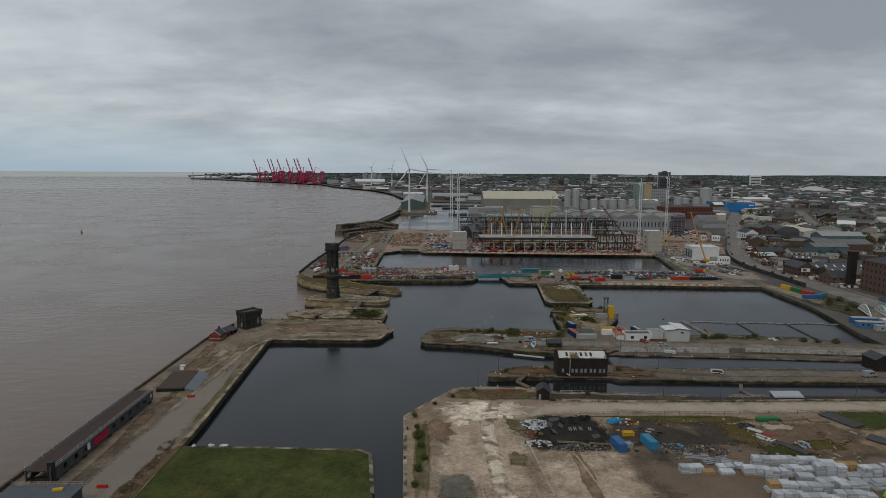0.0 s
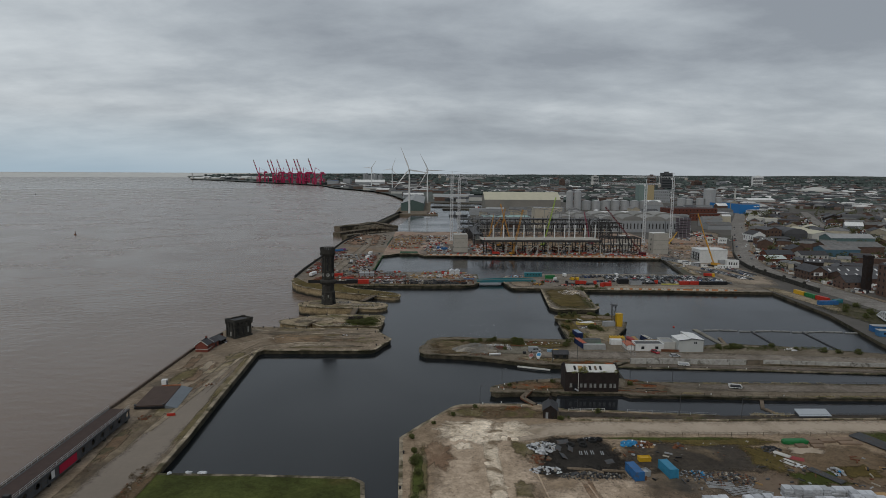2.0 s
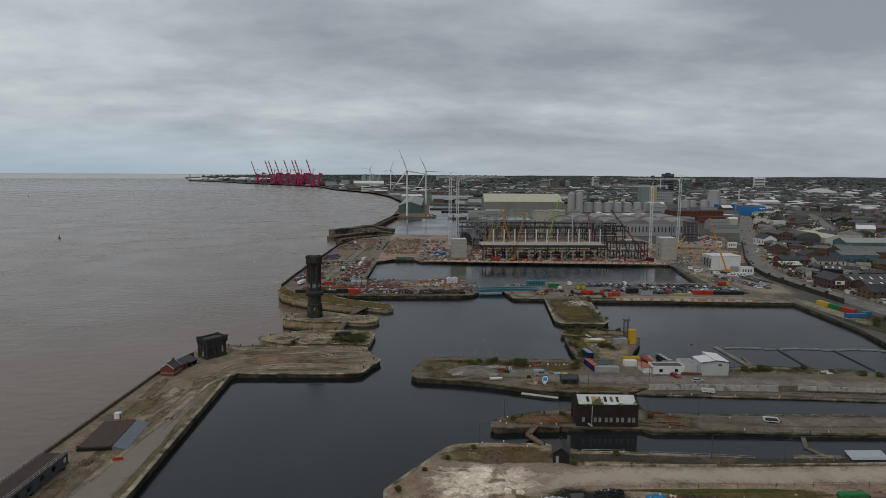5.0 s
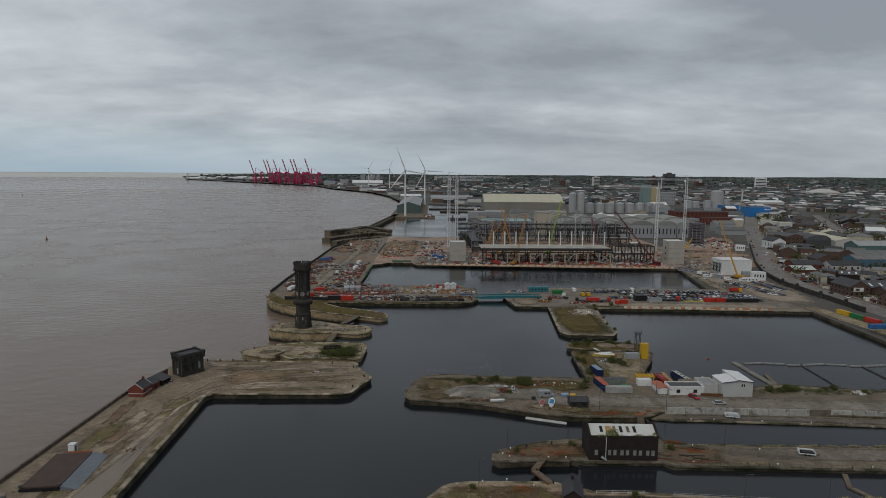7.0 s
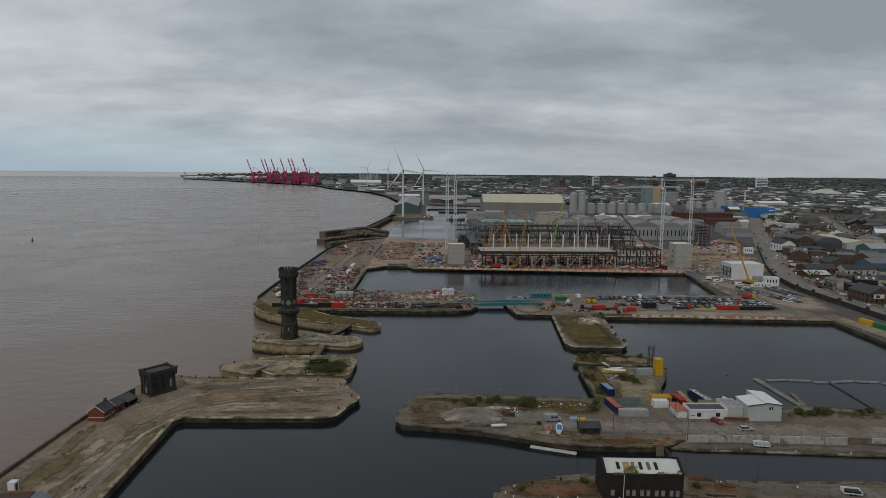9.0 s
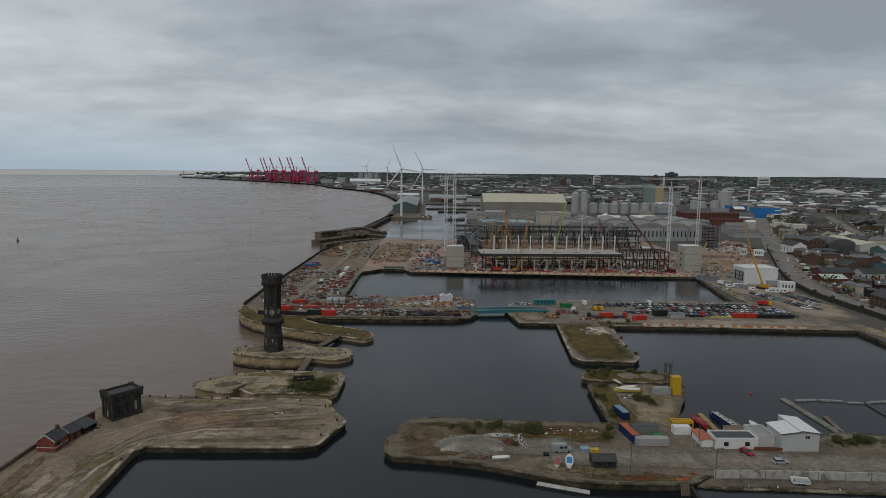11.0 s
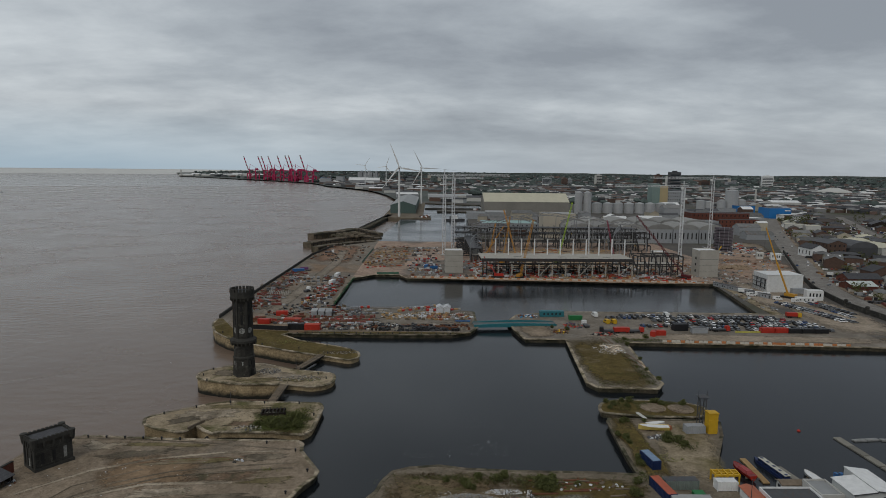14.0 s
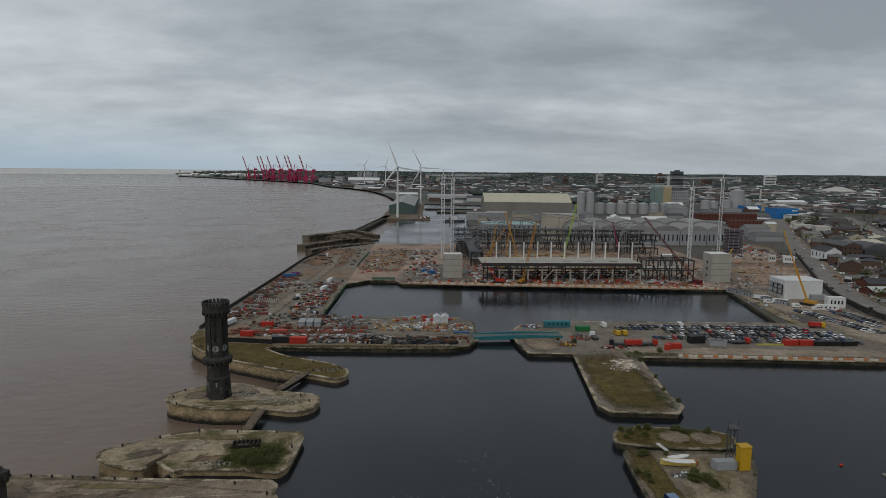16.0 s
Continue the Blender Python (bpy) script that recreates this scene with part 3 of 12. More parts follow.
ISLE3 = [(-63, 452), (-65.7, 449.8), (-54.2, 439.1), (-32.5, 428.8), (-24.6, 421.6), (-23.2, 414.3), (-26.8, 409.6), (-40.9, 416.1), (-55.8, 422.9), (-75.1, 432.8),
         (-90, 443), (-99.3, 453.5), (-103.5, 462.7), (-106, 470), (-107, 480), (-104, 480), (-92, 459), (-63, 456)]
NWYARD = [(-51.6, 512), (32.2, 500.5), (32.1, 466.5), (27.8, 456.4), (18.3, 451.2), (-11.8, 450.6), (-63, 452), (-63, 456), (-92, 459), (-104, 480), (-107, 480), (-107.6, 528.7),
          (-104.8, 644.8), (-103.6, 724.5), (-94.2, 790), (-53.2, 839.4), (-51, 842), (-51, 607)]
STADIUM = [(-51, 607), (-35.7, 622.9), (-16.2, 623.6), (-10, 608.8), (18.3, 609.8), (215.4, 595), (260, 595), (260, 842), (-51, 842)]
EAST = [(212, -160), (212, 284), (214.4, 306.8), (227.7, 365.4), (231, 432.5), (231, 501.2), (198.6, 501.2), (215.4, 595), (260, 595), (260, 842), (70, 842), (62, 1000), (68, 1165),
        (150, 1175), (150, 1330), (20, 1340), (20, 1390), (120, 1400), (120, 1570), (-68, 1640), (-68, 1660), (2600, 1660), (1500, 900), (900, -160)]
SITE_GREY = surf("dusty_grey_yard", (0.198, 0.184, 0.166), (0.132, 0.123, 0.112), 0.95, 0.06, 1.2, 0.4, c3=(0.20, 0.15, 0.11), s3=0.02, t3=(0.52, 0.64), space="world")


def rounded(poly, r=4.0, only=None):
    """The same outline with its corners worn round."""
    out = []
    n = len(poly)
    for i, p in enumerate(poly):
        if only and i not in only:
            out.append(p)
            continue
        a, b, c = Vector(poly[i - 1]), Vector(p), Vector(poly[(i + 1) % n])
        u, v = a - b, c - b
        d = min(r, u.length * 0.4, v.length * 0.4)
        p0, p1 = b + u.normalized() * d, b + v.normalized() * d
        if u.normalized().dot(v.normalized()) < -0.97:
            out.append(p)
            continue
        for f in (0.0, 0.33, 0.67, 1.0):
            q = p0 * (1 - f) ** 2 + b * (2 * f * (1 - f)) + p1 * f * f
            out.append((q.x, q.y))
    return out


ISLE1 = rounded(ISLE1, 1.2)
ISLE2, ISLE3, ISLE_MARINA = [rounded(p_) for p_ in (ISLE2, ISLE3, ISLE_MARINA)]
PIER_FULL = PIER
PIER = rounded(PIER, 2.5, (4, 5, 18, 20, 21))
quays = {}
for nm, poly, mt, wl_, lab in (
        ("quay_pier", PIER, CONC, STONE, "long stone-walled river pier of stained worn concrete"),
        ("quay_locks", LOCKS, TOWPATH, STONE, "narrow stone-walled canal island with a worn towpath"),
        ("quay_jetty", JETTY, TOWPATH, STONE, "stone quay with a worn road and boatyard"),
        ("quay_marina_isle", ISLE_MARINA, DRYGRASS, STONE, "small overgrown stone lock island"),
        ("quay_car_park", CARQUAY, ASPH, STONE, "stone dock quay used as a car park"),
        ("quay_isle_south", ISLE1, ISLE, RSTONE, "stone lock island with weedy paving"),
        ("quay_isle_tower", ISLE2, ISLE, RSTONE, "rounded stone lock island under a clock tower"),
        ("quay_isle_north", ISLE3, DRYGRASS, RSTONE, "curved stone river wall with rough grass"),
        ("quay_storage", NWYARD, SITE_GREY, STONE, "stone quay used as a building site store"),
        ("quay_stadium", STADIUM, SITE, STONE, "bare earth building site by the dock")):
    quays[nm] = land(nm, poly, mt, wl_, lab)
quays["quay_grass"] = land("quay_grass", GRASSY, GRASS, STONE, "grassed infill between pier and channel", z=-0.15)
quays["quay_yard"] = land("quay_yard", YARD, DIRT, STONE, "open storage yard of dirt and broken concrete")
quays["quay_ledge"] = land("quay_ledge", LEDGE, TOWPATH, STONE, "low stone canal ledge below a road", z=-0.75)
land("ground_town", EAST, TOWN, STONE, "flat town ground with streets and yards", z=-0.02)
solid("water_dock", Geo().prism([(-90, -160), (-90, 305), (-61, 305), (-61, 345), (-50, 345), (-48.8, 362), (-48.5, 379), (-47.4, 397), (-41, 416.4), (-48, 425), (-66, 450), (-66, 640), (-40, 1210), (160, 1210), (160, 640),
                                 (232, 640), (232, -160)], -10.0, WATER_Z), DOCK, "still dark dock water", "dock water", kind="structure")
solid("water_canal_south", Geo().prism([(37, 214), (44, 241), (212, 241), (212, 214)], -9.0, CANAL_Z), CANAL, "still grey canal water behind lock gates", "canal water", kind="structure")
solid("water_canal_north", Geo().prism([(73, 250), (73, 273), (80, 274), (212, 268), (212, 245)], -9.0, CANAL_Z), CANAL, "still grey canal water behind lock gates", "canal water", kind="structure")
solid("water_north_dock", Geo().prism([(-66, 1205), (-66, 1650), (160, 1650), (160, 1205)], -10.0, WATER_Z), DOCK, "still grey water of a distant dock", "dock water", kind="structure")

# ---- clock tower ----
def ngon(n, r, turn=0.0):
    return [(r * math.cos(turn + 2 * math.pi * i / n), r * math.sin(turn + 2 * math.pi * i / n)) for i in range(n)]


def clock_tower(x, y):
    th = thing("clock_tower", x, y, 0, 8, "tall soot-black granite clock tower with battlements", "tower")

    def h6(r):
        return ngon(6, r)

    def h12(r):
        return ngon(12, r, math.pi / 12)

    part("base", Geo().prism(h6(4.45), 0, 1.2, 0.98).prism(h6(4.3), 1.2, 7.2, 0.93), BLACKSTONE, th)
    part("string_course", Geo().prism(h12(4.1), 7.2, 7.7).prism(h12(4.1), 7.7, 8.1, 0.94), BLACKTRIM, th)
    part("drum", Geo().prism(h12(3.75), 8.1, 12.6, 0.99), BLACKSTONE, th)
    part("corbel_ring", Geo().prism(h12(3.7), 12.2, 13.7, 1.36).prism(h12(5.05), 13.7, 14.6).prism(h12(4.7), 14.6, 15.3, 0.8), BLACKTRIM, th)
    part("shaft", Geo().prism(h6(3.5), 15.3, 30.6, 0.98), BLACKSTONE, th)
    part("crown", Geo().prism(h12(3.5), 29.6, 31.3, 1.33).prism(h12(4.65), 31.3, 31.7).prism(h12(4.45), 31.7, 33.2).prism(h12(4.65), 33.2, 33.6), BLACKTRIM, th)
    part("crown_roof", Geo().prism(h12(3.9), 33.6, 33.65), DARKHOLE, th)
    corbel = Geo().box(-0.45, -0.22, 0, 0.35, 0.22, 1.2).mesh("corbel", BLACKTRIM)
    merlon = Geo().box(-0.3, -0.45, 0, 0.3, 0.45, 1.15).mesh("merlon", BLACKTRIM)
    for i in range(20):
        a = 2 * math.pi * i / 20
        for me, r, z in ((corbel, 4.25, 30.2), (merlon, 4.3, 33.6), (corbel, 4.6, 12.6)):
            o = part(me.name.split(".")[0], me, None, th)
            o.matrix_basis = pose(r * math.cos(a), r * math.sin(a), z, 0, 0, math.degrees(a))
    for i in range(6):
        a = math.pi / 6 + i * math.pi / 3
        ca, sa = math.cos(a), math.sin(a)
        ap = 3.5 * math.cos(math.pi / 6)
        cx, cy = ca * (ap + 0.02), sa * (ap + 0.02)
        face = part("clock_face", Geo().rod((cx, cy, 18.3), (cx + ca * 0.14, cy + sa * 0.14, 18.3), 1.15, n=20), surf_clock, th, "pale worn clock face")
        part("clock_pointer", Geo().beam((cx + ca * 0.17, cy + sa * 0.17, 17.7), (cx + ca * 0.17, cy + sa * 0.17, 19.2), 0.12), DARKHOLE, face)
        part("dial_ring", Geo().rod((cx - ca * 0.05, cy - sa * 0.05, 18.3), (cx + ca * 0.08, cy + sa * 0.08, 18.3), 1.4, n=20), BLACKTRIM, th)
        for z0, hh in ((20.6, 4.0), (25.8, 3.0)):
            part("louvre_opening", Geo().cbox(cx, cy, z0, 0.2, 0.85, hh, a), DARKHOLE, th)
        part("window", Geo().cbox(ca * 3.7, sa * 3.7, 4.6, 0.24, 0.5, 1.5, a), surf_clock if i in (3, 4) else DARKHOLE, th)
        v = 2 * math.pi * i / 6
        part("buttress", Geo().cbox(3.38 * math.cos(v), 3.38 * math.sin(v), 15.3, 0.75, 0.75, 14.6, v), BLACKTRIM, th)
    part("door", Geo().cbox(3.72 * math.cos(-math.pi / 6), 3.72 * math.sin(-math.pi / 6), 0, 0.5, 1.3, 2.6, -math.pi / 6), DARKHOLE, th)
    return th


surf_clock = surf("worn_clock_dial", (0.30, 0.30, 0.28), (0.10, 0.10, 0.095), 0.6, 1.2, 5.0, 0.1)
clock_tower(-66.0, 390.8)


# ---- gatekeepers' hut ----
def castle_hut(x, y, rz):
    th = thing("dock_office", x, y, 0, rz, "soot-black granite dock office with a battlemented parapet", "building")
    a, b = 3.2, 4.7
    part("wall", Geo().box(-a, -b, 0, a, b, 7.2), BLACKSTONE, th)
    part("plinth", Geo().box(-a - 0.3, -b - 0.3, 0, a + 0.3, b + 0.3, 0.8), BLACKTRIM, th)
    part("cornice", Geo().prism([(-a, -b), (a, -b), (a, b), (-a, b)], 7.0, 7.9, 1.13), BLACKTRIM, th)
    o = 0.4
    for p in ((-a - o, -b - o, a + o, -b + 0.2), (-a - o, b - 0.2, a + o, b + o), (-a - o, -b + 0.2, -a + 0.2, b - 0.2), (a - 0.2, -b + 0.2, a + o, b - 0.2)):
        part("parapet", Geo().box(p[0], p[1], 7.9, p[2], p[3], 8.7), BLACKTRIM, th)
    part("roof", Geo().box(-a + 0.2, -b + 0.2, 7.9, a - 0.2, b - 0.2, 8.3), SLATE, th)
    for i in range(6):
        xx = -a + i * 2 * a / 5
        for s in (-1, 1):
            part("corbel", Geo().cbox(xx, s * (b + 0.25), 6.3, 0.5, 0.6, 1.5), BLACKTRIM, th)
    for i in range(5):
        yy = -b + i * 2 * b / 4
        for s in (-1, 1):
            part("corbel", Geo().cbox(s * (a + 0.25), yy, 6.3, 0.6, 0.5, 1.5), BLACKTRIM, th)
    for xx in (-2.1, 2.1):
        part("window", Geo().box(xx - 0.4, -b - 0.08, 1.8, xx + 0.4, -b + 0.05, 4.8), DARKHOLE, th)
        part("lintel", Geo().box(xx - 0.7, -b - 0.15, 4.8, xx + 0.7, -b + 0.05, 5.2), BLACKTRIM, th)
    for yy in (-2.8, 0, 2.8):
        part("window", Geo().box(-a - 0.08, yy - 0.4, 1.8, -a + 0.05, yy + 0.4, 4.8), DARKHOLE, th)
        part("window", Geo().box(a - 0.05, yy - 0.4, 1.8, a + 0.08, yy + 0.4, 4.8), surf_clock if yy == 2.8 else DARKHOLE, th)
    part("door", Geo().box(-0.65, -b - 0.08, 0, 0.65, -b + 0.05, 3.0), surf_clock, th)
    for sx in (-1, 1):
        for sy in (-1, 1):
            part("corner_turret", Geo().cyl(sx * a, sy * b, 6.8, 8.6, 0.7, 0.85, 10).cyl(sx * a, sy * b, 8.6, 9.1, 0.95, 0.9, 10), BLACKTRIM, th)
    for i in range(9):
        for s in (-1, 1):
            part("merlon", Geo().cbox(s * (a + 0.1), -b + (i + 0.5) * 2 * b / 9, 8.7, 0.6, 0.62, 0.3), BLACKTRIM, th)
            if i < 6:
                part("merlon", Geo().cbox(-a + (i + 0.5) * 2 * a / 6, s * (b + 0.1), 8.7, 0.62, 0.6, 0.3), BLACKTRIM, th)
    for xx in (-a, -1.3, 1.3, a):
        part("pilaster", Geo().box(xx - 0.4, -b - 0.25, 0, xx + 0.4, -b + 0.1, 6.6), BLACKTRIM, th)
    return th


castle_hut(-97.2, 316.85, -38)


# ---- pump house ----
def pump_house():
    th = thing("pump_house", 56.6, 244.7, 0, -2, "derelict sooty brick dock building under a patched white roof", "building")
    a, b, e, r = 9.9, 4.6, EAVE, EAVE + 1.9
    part("wall", Geo().house(-a, -b, 0, a, b, e, r), DBRICK, th)
    part("roof", Geo().gable(-a + 0.45, -b + 0.3, a - 0.45, b - 0.3, e + 0.16, r + 0.1, over=0.0, thick=0.12),
         surf("patched_white_roof", (0.56, 0.56, 0.54), (0.47, 0.46, 0.43), 0.8, 0.5, 3.0, 0.2, c3=(0.40, 0.37, 0.28), s3=0.15, t3=(0.6, 0.75)), th)
    for s in (-1, 1):
        g = Geo()
        for t in (-1, 1):
            g.beam((s * (a - 0.2), t * b, e + 0.3), (s * (a - 0.2), 0, r + 0.55), 0.5, 0.7)
        part("gable_parapet", g, DBRICK, th)
    part("gutter_parapet", Geo().box(-a, -b - 0.05, e - 0.3, a, -b + 0.3, e + 0.35), DBRICK, th)
    k = 1.84 / (b - 0.3)
    for xx, m in ((-6.0, DARKHOLE), (-3.9, PINE), (-2.2, TIMBER), (-0.3, DARKHOLE), (1.7, TIMBER), (3.6, DARKHOLE)):
        w = 0.85 if m is PINE else 0.42
        z0, z1 = e + 0.30 + (b - 0.3 - 3.1) * k, e + 0.30 + (b - 0.3 - 1.0) * k
        part("skylight" if m is DARKHOLE else "roof_patch", Geo().add([(xx - w, -3.1, z0), (xx + w, -3.1, z0), (xx + w, -1.0, z1), (xx - w, -1.0, z1), (xx - w, -3.1, z0 + 0.07), (xx + w, -3.1, z0 + 0.07), (xx + w, -1.0, z1 + 0.07), (xx - w, -1.0, z1 + 0.07)],
             [(4, 5, 6, 7), (0, 1, 5, 4), (1, 2, 6, 5), (2, 3, 7, 6), (3, 0, 4, 7)]), m, th)
    pale = paint("boarded_window", (0.27, 0.265, 0.25), 0.8, 0.5)
    for xx in (-7.7, -3.9, -2.4, -0.35, 1.2, 3.3, 4.9, 7.0, 8.5):
        w = part("window", Geo().box(xx - 0.45, -b - 0.06, 1.6, xx + 0.45, -b + 0.05, 3.1), pale, th)
        part("sill", Geo().box(xx - 0.55, -b - 0.16, 1.42, xx + 0.55, -b, 1.6), BLACKTRIM, w)
        part("lintel", Geo().box(xx - 0.55, -b - 0.1, 3.1, xx + 0.55, -b, 3.35), BLACKTRIM, w)
    part("doorway", Geo().box(-7.0, -b - 0.05, 0, -5.6, -b + 0.05, 2.8), DARKHOLE, th)
    part("door_leaf", Geo().beam((-6.3, -b - 0.5, 1.3), (-5.0, -b - 1.3, 0.6), 1.1, 0.1), GREY, th)
    for yy in (-3, 0, 3):
        part("window", Geo().box(a - 0.05, yy - 0.5, 1.6, a + 0.1, yy + 0.5, 3.4), DARKHOLE, th)
    part("drainpipe", Geo().rod((-5.0, -b - 0.15, 0), (-5.0, -b - 0.15, e), 0.12), OFFWHITE, th)


EAVE = 7.0
pump_house()


# ---- wind turbines ----
def turbine(x, y, hub, rotor, turn, face, k=1.0, z=0.0):
    th = thing("wind_turbine", x, y, z, face, "tall white three-bladed wind turbine", "wind turbine", "wind turbines by the docks")
    part("mast", Geo().cyl(0, 0, 0, hub * k, 2.1 * k, 1.3 * k, 16), WHITE, th)
    part("nacelle", Geo().box(-1.8 * k, -3.5 * k, (hub - 1.7) * k, 1.8 * k, 5.5 * k, (hub + 1.9) * k), WHITE, th)
    part("hub", Geo().rod((0, -3.5 * k, hub * k), (0, -5.8 * k, hub * k), 1.7 * k, 0.7 * k, 12), WHITE, th)
    for i in range(3):
        a = radians(turn + 120 * i)
        g = Geo()
        pts = []
        for s, w in ((0.03, 0.9), (0.18, 1.9), (0.6, 1.15), (1.0, 0.25)):
            c = Vector((math.sin(a) * s * rotor, -4.9, hub + math.cos(a) * s * rotor)) * k
            side = Vector((math.cos(a), 0, -math.sin(a))) * w * k
            pts += [tuple(c - side * 0.5 + Vector((0, -0.25 * k, 0))), tuple(c + side), tuple(c - side * 0.5 + Vector((0, 0.25 * k, 0)))]
        fs = [(2, 1, 0), (9, 10, 11)]
        for j in range(3):
            b = j * 3
            fs += [(b, b + 1, b + 4, b + 3), (b + 1, b + 2, b + 5, b + 4), (b + 2, b, b + 3, b + 5)]
        part("blade", g.add(pts, fs), WHITE, th)
    return th


turbine(-46.3, 1202, 83, 45, -21, 0)
turbine(-14.5, 1578, 83, 45, -28, 20)
turbine(-167, 2570, 88, 45, 20, -10)
turbine(-285, 2910, 92, 45, 35, -10)

# ---- kinds of things ----
rng = random.Random(7)


def bush(x, y, r, h, label="dense green bush on the quay", mat=None, z=0.0, count=None):
    r, h = r * 1.25, h * 1.15
    th = thing("bush", x, y, z, 0, label, "bush", "bushes on the quays")
    g = Geo()
    for _ in range(4):
        a, l = rng.uniform(0, 6.28), rng.uniform(0.3, 0.7)
        g.rod((0, 0, 0), (math.cos(a) * r * l, math.sin(a) * r * l, h * 0.6), 0.07, 0.03, 5)
    part("stem", g, TIMBER, th)
    c = Geo()
    n = count or int(220 + 300 * r)
    for k in range(3):
        ox, oy = rng.uniform(-0.4, 0.4) * r, rng.uniform(-0.4, 0.4) * r
        c.leaves(ox, oy, h * 0.5, r * rng.uniform(0.55, 0.8), r * rng.uniform(0.55, 0.8), h * 0.5, n // 3, 0.10 + 0.09 * r ** 0.5, rng)
    part("crown", c, mat or LEAF, th)
    return th


def weeds(name, x, y, rx, ry, n, mat, label, size=0.35, h=0.5, z=0.0):
    """A mat of low tufts."""
    g = Geo()
    for _ in range(n):
        a, d = rng.uniform(0, 6.283), rng.random() ** 0.6
        px, py = x + math.cos(a) * rx * d, y + math.sin(a) * ry * d
        if noise.noise((px * 0.25, py * 0.25, 1.0)) < -0.2:
            continue
        g.leaves(px, py, z + h * 0.4, size, size, h * 0.6, 9, size * 0.42, rng)
    return solid(name, g, mat, label, "weeds", kind="stuff")


LAYER = [0]


SOFT = {}


def worn(mat):
    """The same surface thinning out into what lies under it, along a broken edge."""
    if mat.name in SOFT:
        return SOFT[mat.name]
    m = mat.copy()
    m.name = mat.name + "_worn_edge"
    SOFT[mat.name] = m
    N, L = m.node_tree.nodes, m.node_tree.links
    at = N.new("ShaderNodeAttribute")
    at.attribute_name = "feather"
    co = N.new("ShaderNodeNewGeometry").outputs["Position"]
    val = at.outputs["Fac"]
    for sc, amt in ((0.16, 0.9), (0.9, 0.75)):
        n = N.new("ShaderNodeTexNoise")
        n.inputs["Scale"].default_value, n.inputs["Detail"].default_value, n.inputs["Roughness"].default_value = sc, 6.0, 0.62
        L.new(co, n.inputs["Vector"])
        k = N.new("ShaderNodeMath")
        k.operation = "MULTIPLY_ADD"
        L.new(n.outputs["Fac"], k.inputs[0])
        k.inputs[1].default_value = amt
        L.new(val, k.inputs[2])
        val = k.outputs[0]
    r = N.new("ShaderNodeMapRange")
    r.inputs["From Min"].default_value, r.inputs["From Max"].default_value = 1.02, 1.62
    L.new(val, r.inputs["Value"])
    L.new(r.outputs[0], N["Principled BSDF"].inputs["Alpha"])
    return m


def feathered(name, rings, closed, feather, mat, label, category):
    """A thin sheet laid over the ground, ring by ring or side by side, each with its own cover."""
    g, n = Geo(), len(rings[0])
    vals = []
    for ring, f in zip(rings, feather):
        g.v += ring
        vals += [f] * n
    for k in range(len(rings) - 1):
        for i in range(n if closed else n - 1):
            a, b = k * n + i, k * n + (i + 1) % n
            g.f.append((a, b, b + n, a + n))
    if closed:
        g.f.append(tuple(range((len(rings) - 1) * n, len(rings) * n)))
    ob = solid(name, g, worn(mat), label, category, kind="structure")
    ob.data.attributes.new("feather", "FLOAT", "POINT").data.foreach_set("value", vals)
    return ob


def patch(name, x, y, rx, ry, mat, label, z=0.03, rz=0.0, rough=0.25, n=96):
    """A thin layer on the ground that ends raggedly; each lies a hair above the one before."""
    LAYER[0] += 1
    z += LAYER[0] * 0.0011
    c, s = math.cos(radians(rz)), math.sin(radians(rz))
    rings = []
    for e in (1.16, 1.0, 0.72, 0.4):
        ring = []
        for i in range(n):
            t = 2 * math.pi * i / n
            k = e * (1 + rough * (noise.noise((math.cos(t) * 1.7 + x, math.sin(t) * 1.7 + y, 0)) + 0.5 * noise.noise((math.cos(t) * 6 + y, math.sin(t) * 6, x))))
            q = (abs(math.cos(t)) ** 4 + abs(math.sin(t)) ** 4) ** -0.25
            u, v = math.cos(t) * rx * k * q, math.sin(t) * ry * k * q
            ring.append((x + u * c - v * s, y + u * s + v * c, z))
        rings.append(ring)
    return feathered(name, rings, True, (0.0, 0.42, 0.8, 1.0), mat, label, "ground patch")


